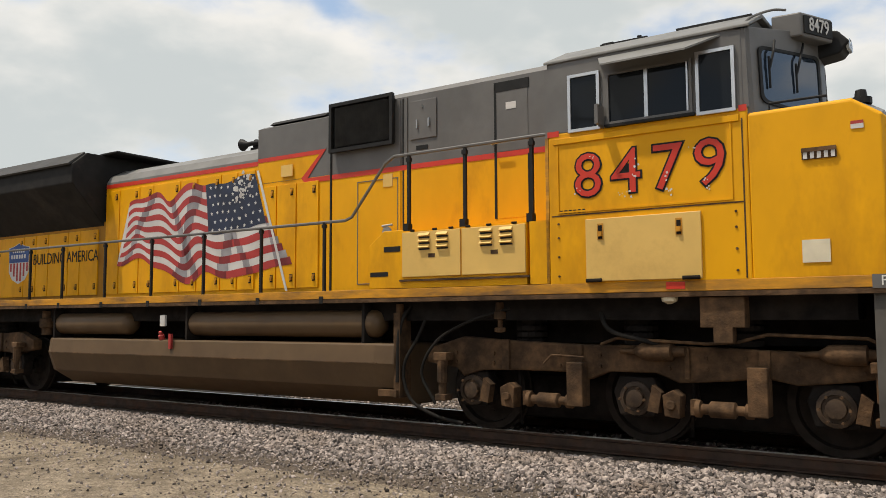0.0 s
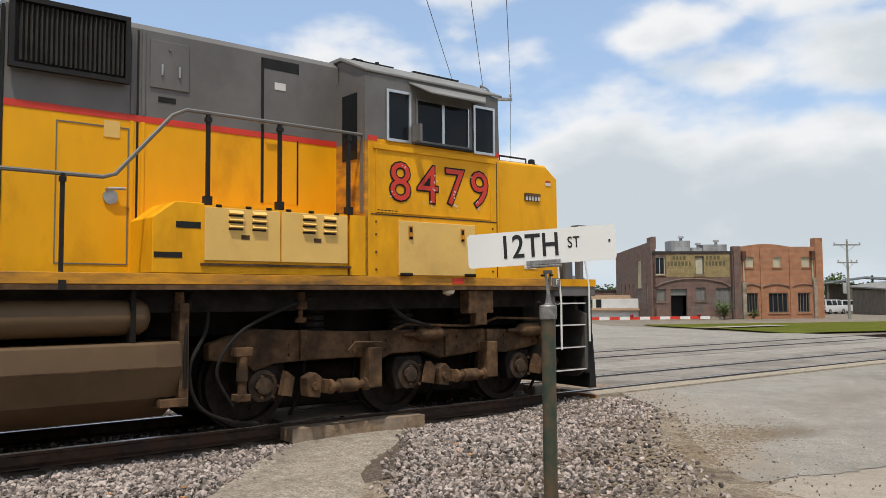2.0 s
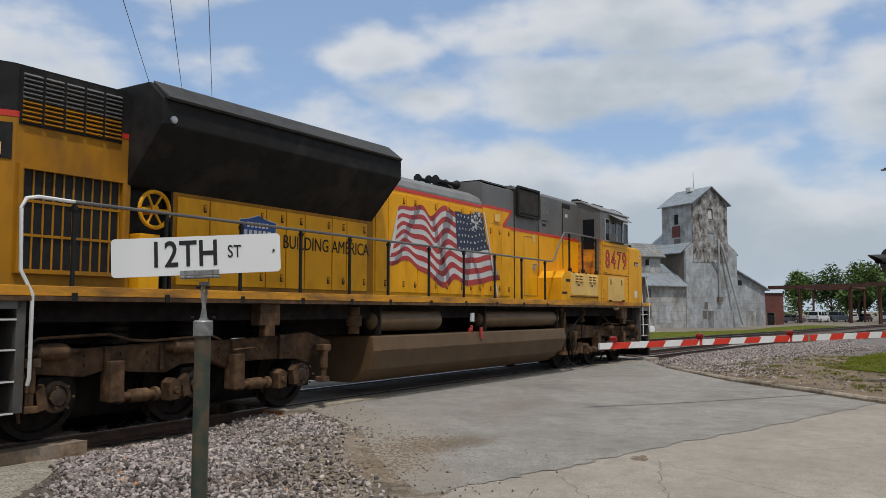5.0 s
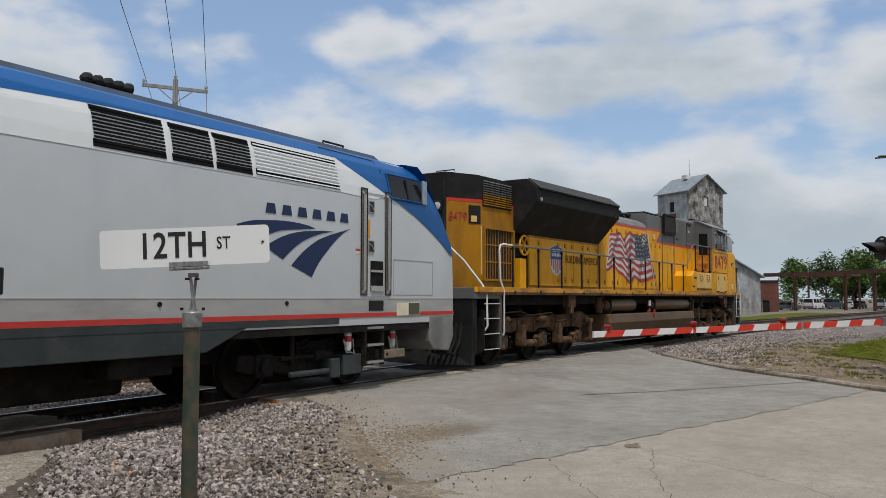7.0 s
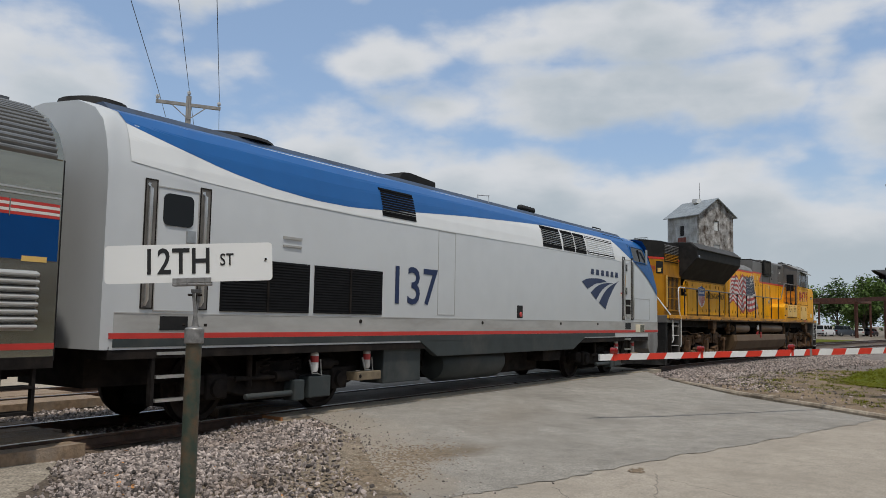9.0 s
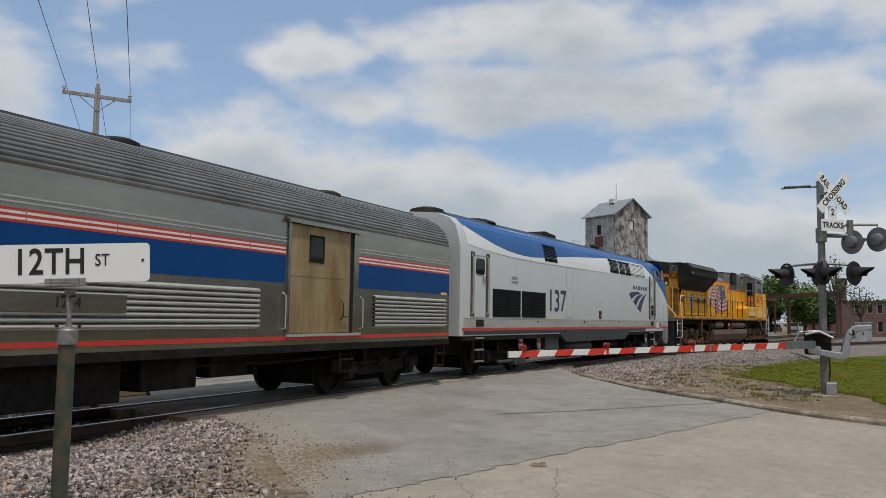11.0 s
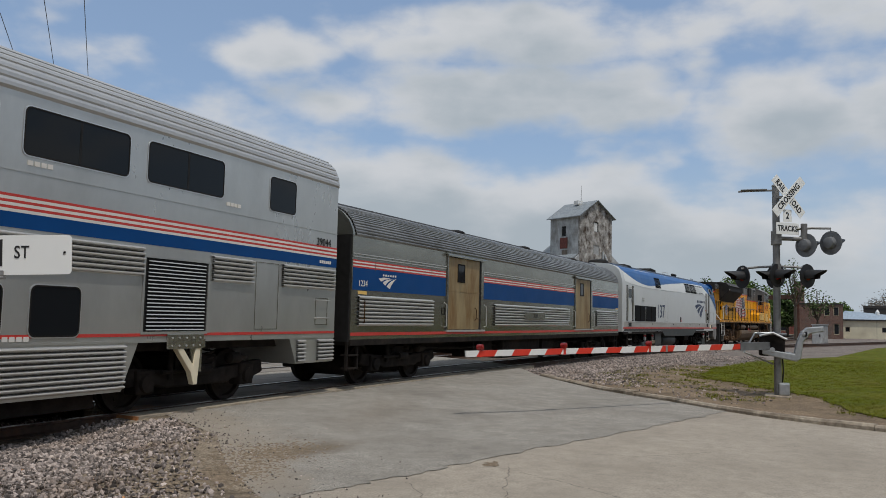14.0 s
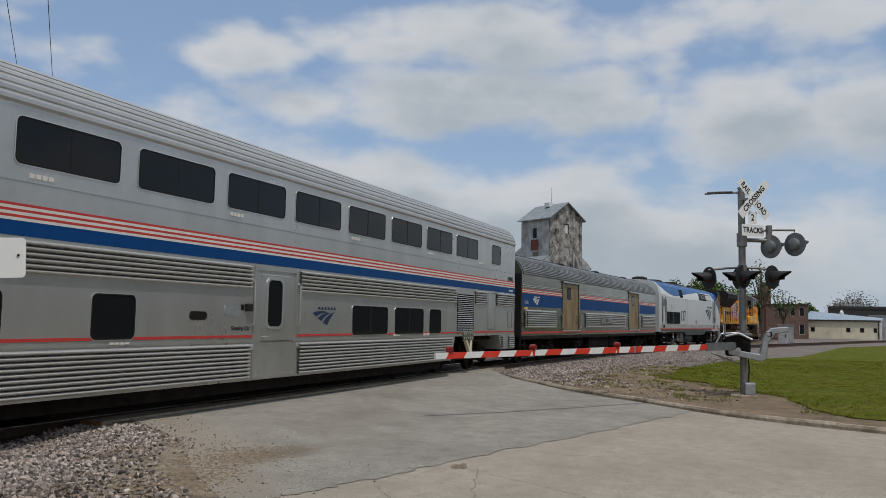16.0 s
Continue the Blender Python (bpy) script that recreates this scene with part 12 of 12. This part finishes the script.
# along the bend
cream_warehouse()
x, y = 127.50, -5.45
simple_house("brick_station", x, y, facing(x, y), 5.6, 8, 4.57, 0.2, M_BR_BROWN, M_TARROOF, "old two-storey brown brick building", holes=[(1.6, 2.3, 3.0, 4.3), (3.2, 3.9, 3.0, 4.3), (4.4, 5.1, 3.0, 4.3), (4.4, 5.1, 0.4, 1.9)], category="building", flat=True)
x, y = 131.38, -8.31
part_ = empty("chimney", pose(x, y, 0), "tall square brick chimney on the old brick building", "chimney")
part("chimney_stack", box(-0.2, 1.4, 2, 3.2, 4.0, 7.89), M_BR_BROWN, part_)
part("chimney_cap", box(-0.3, 1.5, 1.9, 3.3, 7.89, 8.06), M_TARROOF, part_)
x, y = 86.87, -4.93
cab = empty("signal_cabinet", pose(x, y, 0, 0, 0, facing(x, y)), "grey metal trackside equipment cabinet", "cabinet")
part("cabinet_body", box(0, 1.4, 0, 1.2, GROUND_Z - 0.1, 1.65), M_TIN, cab, bevel=0.02)
part("cabinet_door", box(0.08, 1.32, -0.03, 0, GROUND_Z + 0.1, 1.55), M_TIN, cab)
part("handle", box(0.62, 0.72, -0.07, -0.03, 0.5, 0.75), M_TARROOF, cab)
part("cabinet_roof", box(-0.08, 1.48, -0.08, 1.28, 1.65, 1.72), M_TIN, cab)
x, y = 182.26, -19.35
simple_house("flat_roofed_block", x, y, facing(x, y), 16, 8, 5.27, 0.5, M_TARROOF, M_TARROOF, "long dark flat-roofed building", category="building", flat=True)
x, y = 157.02, -23.08
simple_house("grey_shed", x, y, facing(x, y), 9, 6, 3.53, 0.15, M_TIN, M_TIN, "plain pale grey-green metal shed", category="shed", flat=True)

# poles of the side street
x, y = 35.02, 43.41
utility_pole(x, y, 4.41 - GROUND_Z, -35, False, 0.12)
x, y = 72.64, 30.97
utility_pole(x, y, 6.26 - GROUND_Z, -35, True, 0.12)
sp = []
# trees
x, y = 14.75, 26.48
tree(x, y, 3.1, 0.9, 11, M_LEAF, 700, 0.13, 0.05, 0.3, label="slim young tree with thin spring leaves")
x, y = 38.26, 45.54
tree(x, y, 3.1, 1.0, 12, M_LEAF, 900, 0.2, 0.1, 0.3, label="small round green street tree")
for t in ((87.31, 87.75, 5.5, 3.2, 21), (81.23, 89.74, 5.6, 3.0, 22), (80.65, 83.15, 5.2, 3.1, 23), (101.77, 91.94, 5.6, 3.4, 24), (126.76, 123.90, 4.6, 3.8, 25), (85.46, 101.19, 5.2, 3.4, 26), (135.17, 59.18, 5.6, 2.6, 27)):
    tree(*t[:4], t[4], M_LEAF if t[4] % 2 else M_LEAF_DK, 1500, 0.34, 0.2, 0.2)
x, y = 134.06, 53.38
conifer(x, y, 5.4, 1.0, 31)
for t in ((163.03, 14.77, 9.0, 3.0, 41), (168.11, 9.59, 10.0, 4.6, 42), (163.54, 5.38, 10.4, 4.0, 43), (170.25, 1.41, 9.6, 4.2, 44), (165.25, -2.35, 8.6, 4.0, 45), (168.20, 4.96, 7.4, 3.0, 46), (143.63, -0.74, 6.8, 3.4, 47), (144.85, -4.28, 6.4, 3.0, 48), (153.01, -12.49, 5.4, 2.6, 49)):
    tree(*t[:4], t[4], M_LEAF if t[4] % 2 else M_LEAF_DK, 1900, 0.4, 0.25, 0.22)
x, y = 112.22, -4.38
tree(x, y, 10.2, 2.2, 51, M_LEAF_DK, 170, 0.3, 0.2, 0.4, 0.5, "thin tree with sparse leaves")
x, y = 115.32, -7.16
tree(x, y, 6.8, 1.8, 52, M_LEAF_DK, 260, 0.22, 0.2, 0.35, 0.3, "slender leafy tree before a brick building")
x, y = 198.36, -26.23
tree(x, y, 8.4, 5.2, 53, M_LEAF_GREY, 2200, 0.32, 0.3, 0.2, 0.4, "broad grey bare-twigged tree")
x, y = 179.28, 5.80
tree(x, y, 11.8, 2.0, 54, M_LEAF_GREY, 200, 0.25, 0.2, 0.4, 0.5, "bare tree top over green trees")

# far woods along the horizon
rw = random.Random(77)
g = Mesh()
for k in range(240):
    a = radians(rw.uniform(-30, 130))
    d = rw.uniform(230, 330)
    cx, cy, h = d * math.cos(a), d * math.sin(a), rw.uniform(3.0, 6.5)
    for _ in range(110):
        q = Vector((rw.gauss(0, 3.2), rw.gauss(0, 2.0), abs(rw.gauss(0.5, 0.32)) * h))
        s = rw.uniform(0.5, 1.3)
        m = Matrix.Translation((cx + q.x, cy + q.y, GROUND_Z + min(q.z, h))) @ Matrix.Rotation(rw.uniform(0, 6.28), 4, "Z") @ Matrix.Rotation(rw.uniform(-1.2, 1.2), 4, "X")
        g.add([m @ Vector(p) for p in ((-s * 0.5, 0, 0), (0, -s * 0.4, 0), (s * 0.5, 0, 0), (0, s * 0.4, 0))], [(0, 1, 2, 3)])
tagged(part("far_woods", g, M_LEAF_DK), "distant low line of dark green woods", "woods", kind="stuff")

# plain unseen blocks close the place behind the camera and darken the train's reflections
for i, (x0, x1, y0, h) in enumerate(((-70, -32, -21, 7.5), (-31, 2, -24, 8.0), (3, 26, -27, 7.5), (27, 60, -30, 7.0), (61, 130, -40, 8.0))):
    b = Mesh().box(x0, x1, y0 - 8, y0, GROUND_Z - 0.3, h)
    tagged(part("wall_south_%d" % (i + 1), b, (M_BR_BROWN, M_BR_RED)[i % 2]), "unseen plain brick block added to darken reflections on the train", "wall", kind="structure")
tagged(part("wall_west", Mesh().box(-82, -74, -26, 2, GROUND_Z - 0.3, 9), M_BR_BROWN), "unseen plain brick block added down the street", "wall", kind="structure")

# ---- motion of the train ----
RUN_T = [0.0, 0.5, 1.0, 1.5, 2.0, 2.5, 3.0, 5.5, 6.0, 6.5, 7.0, 7.5, 8.0, 8.5, 11.0, 11.5, 12.0, 12.5, 13.0, 13.5, 14.0, 14.5, 15.0, 15.5, 16.0]
RUN_S = [-6.465, -3.809, -1.147, 1.534, 4.255, 7.039, 9.853, 23.883, 26.724, 29.545, 32.423, 35.372, 38.367, 41.397, 56.798, 59.936, 63.1, 66.28, 69.56, 72.89, 76.05, 79.44, 82.74, 85.94, 89.25]


def run(t):
    """The way of the train at t seconds: a smooth curve through the known places."""
    i = min(max(int(np.searchsorted(RUN_T, t, "right")) - 1, 0), len(RUN_T) - 2)
    slope = lambda j: (RUN_S[min(j + 1, len(RUN_T) - 1)] - RUN_S[max(j - 1, 0)]) / (RUN_T[min(j + 1, len(RUN_T) - 1)] - RUN_T[max(j - 1, 0)])
    h = RUN_T[i + 1] - RUN_T[i]
    w = (t - RUN_T[i]) / h
    a, b, c, d = RUN_S[i], slope(i) * h, RUN_S[i + 1], slope(i + 1) * h
    return (2 * w**3 - 3 * w**2 + 1) * a + (w**3 - 2 * w**2 + w) * b + (-2 * w**3 + 3 * w**2) * c + (w**3 - w**2) * d


def vehicle_pose(u, half):
    """A vehicle whose two bogies stand on the track at u - half and u + half."""
    x0, y0, _ = track(u - half)
    x1, y1, _ = track(u + half)
    return pose((x0 + x1) / 2, (y0 + y1) / 2, 0, 0, 0, math.degrees(math.atan2(y1 - y0, x1 - x0)))


def motions():
    times = [i / 10 for i in range(161)]
    for ob, middle, half in VEH.values():
        walk(ob, [(t, vehicle_pose(middle + run(t), half)) for t in times])
    for wheel, x, z, r in WHEELS:
        y = wheel.location.y
        walk(wheel, [(t, pose(x, y, z, 0, math.degrees((run(t) - run(0)) / r), 0)) for t in times])


motions()
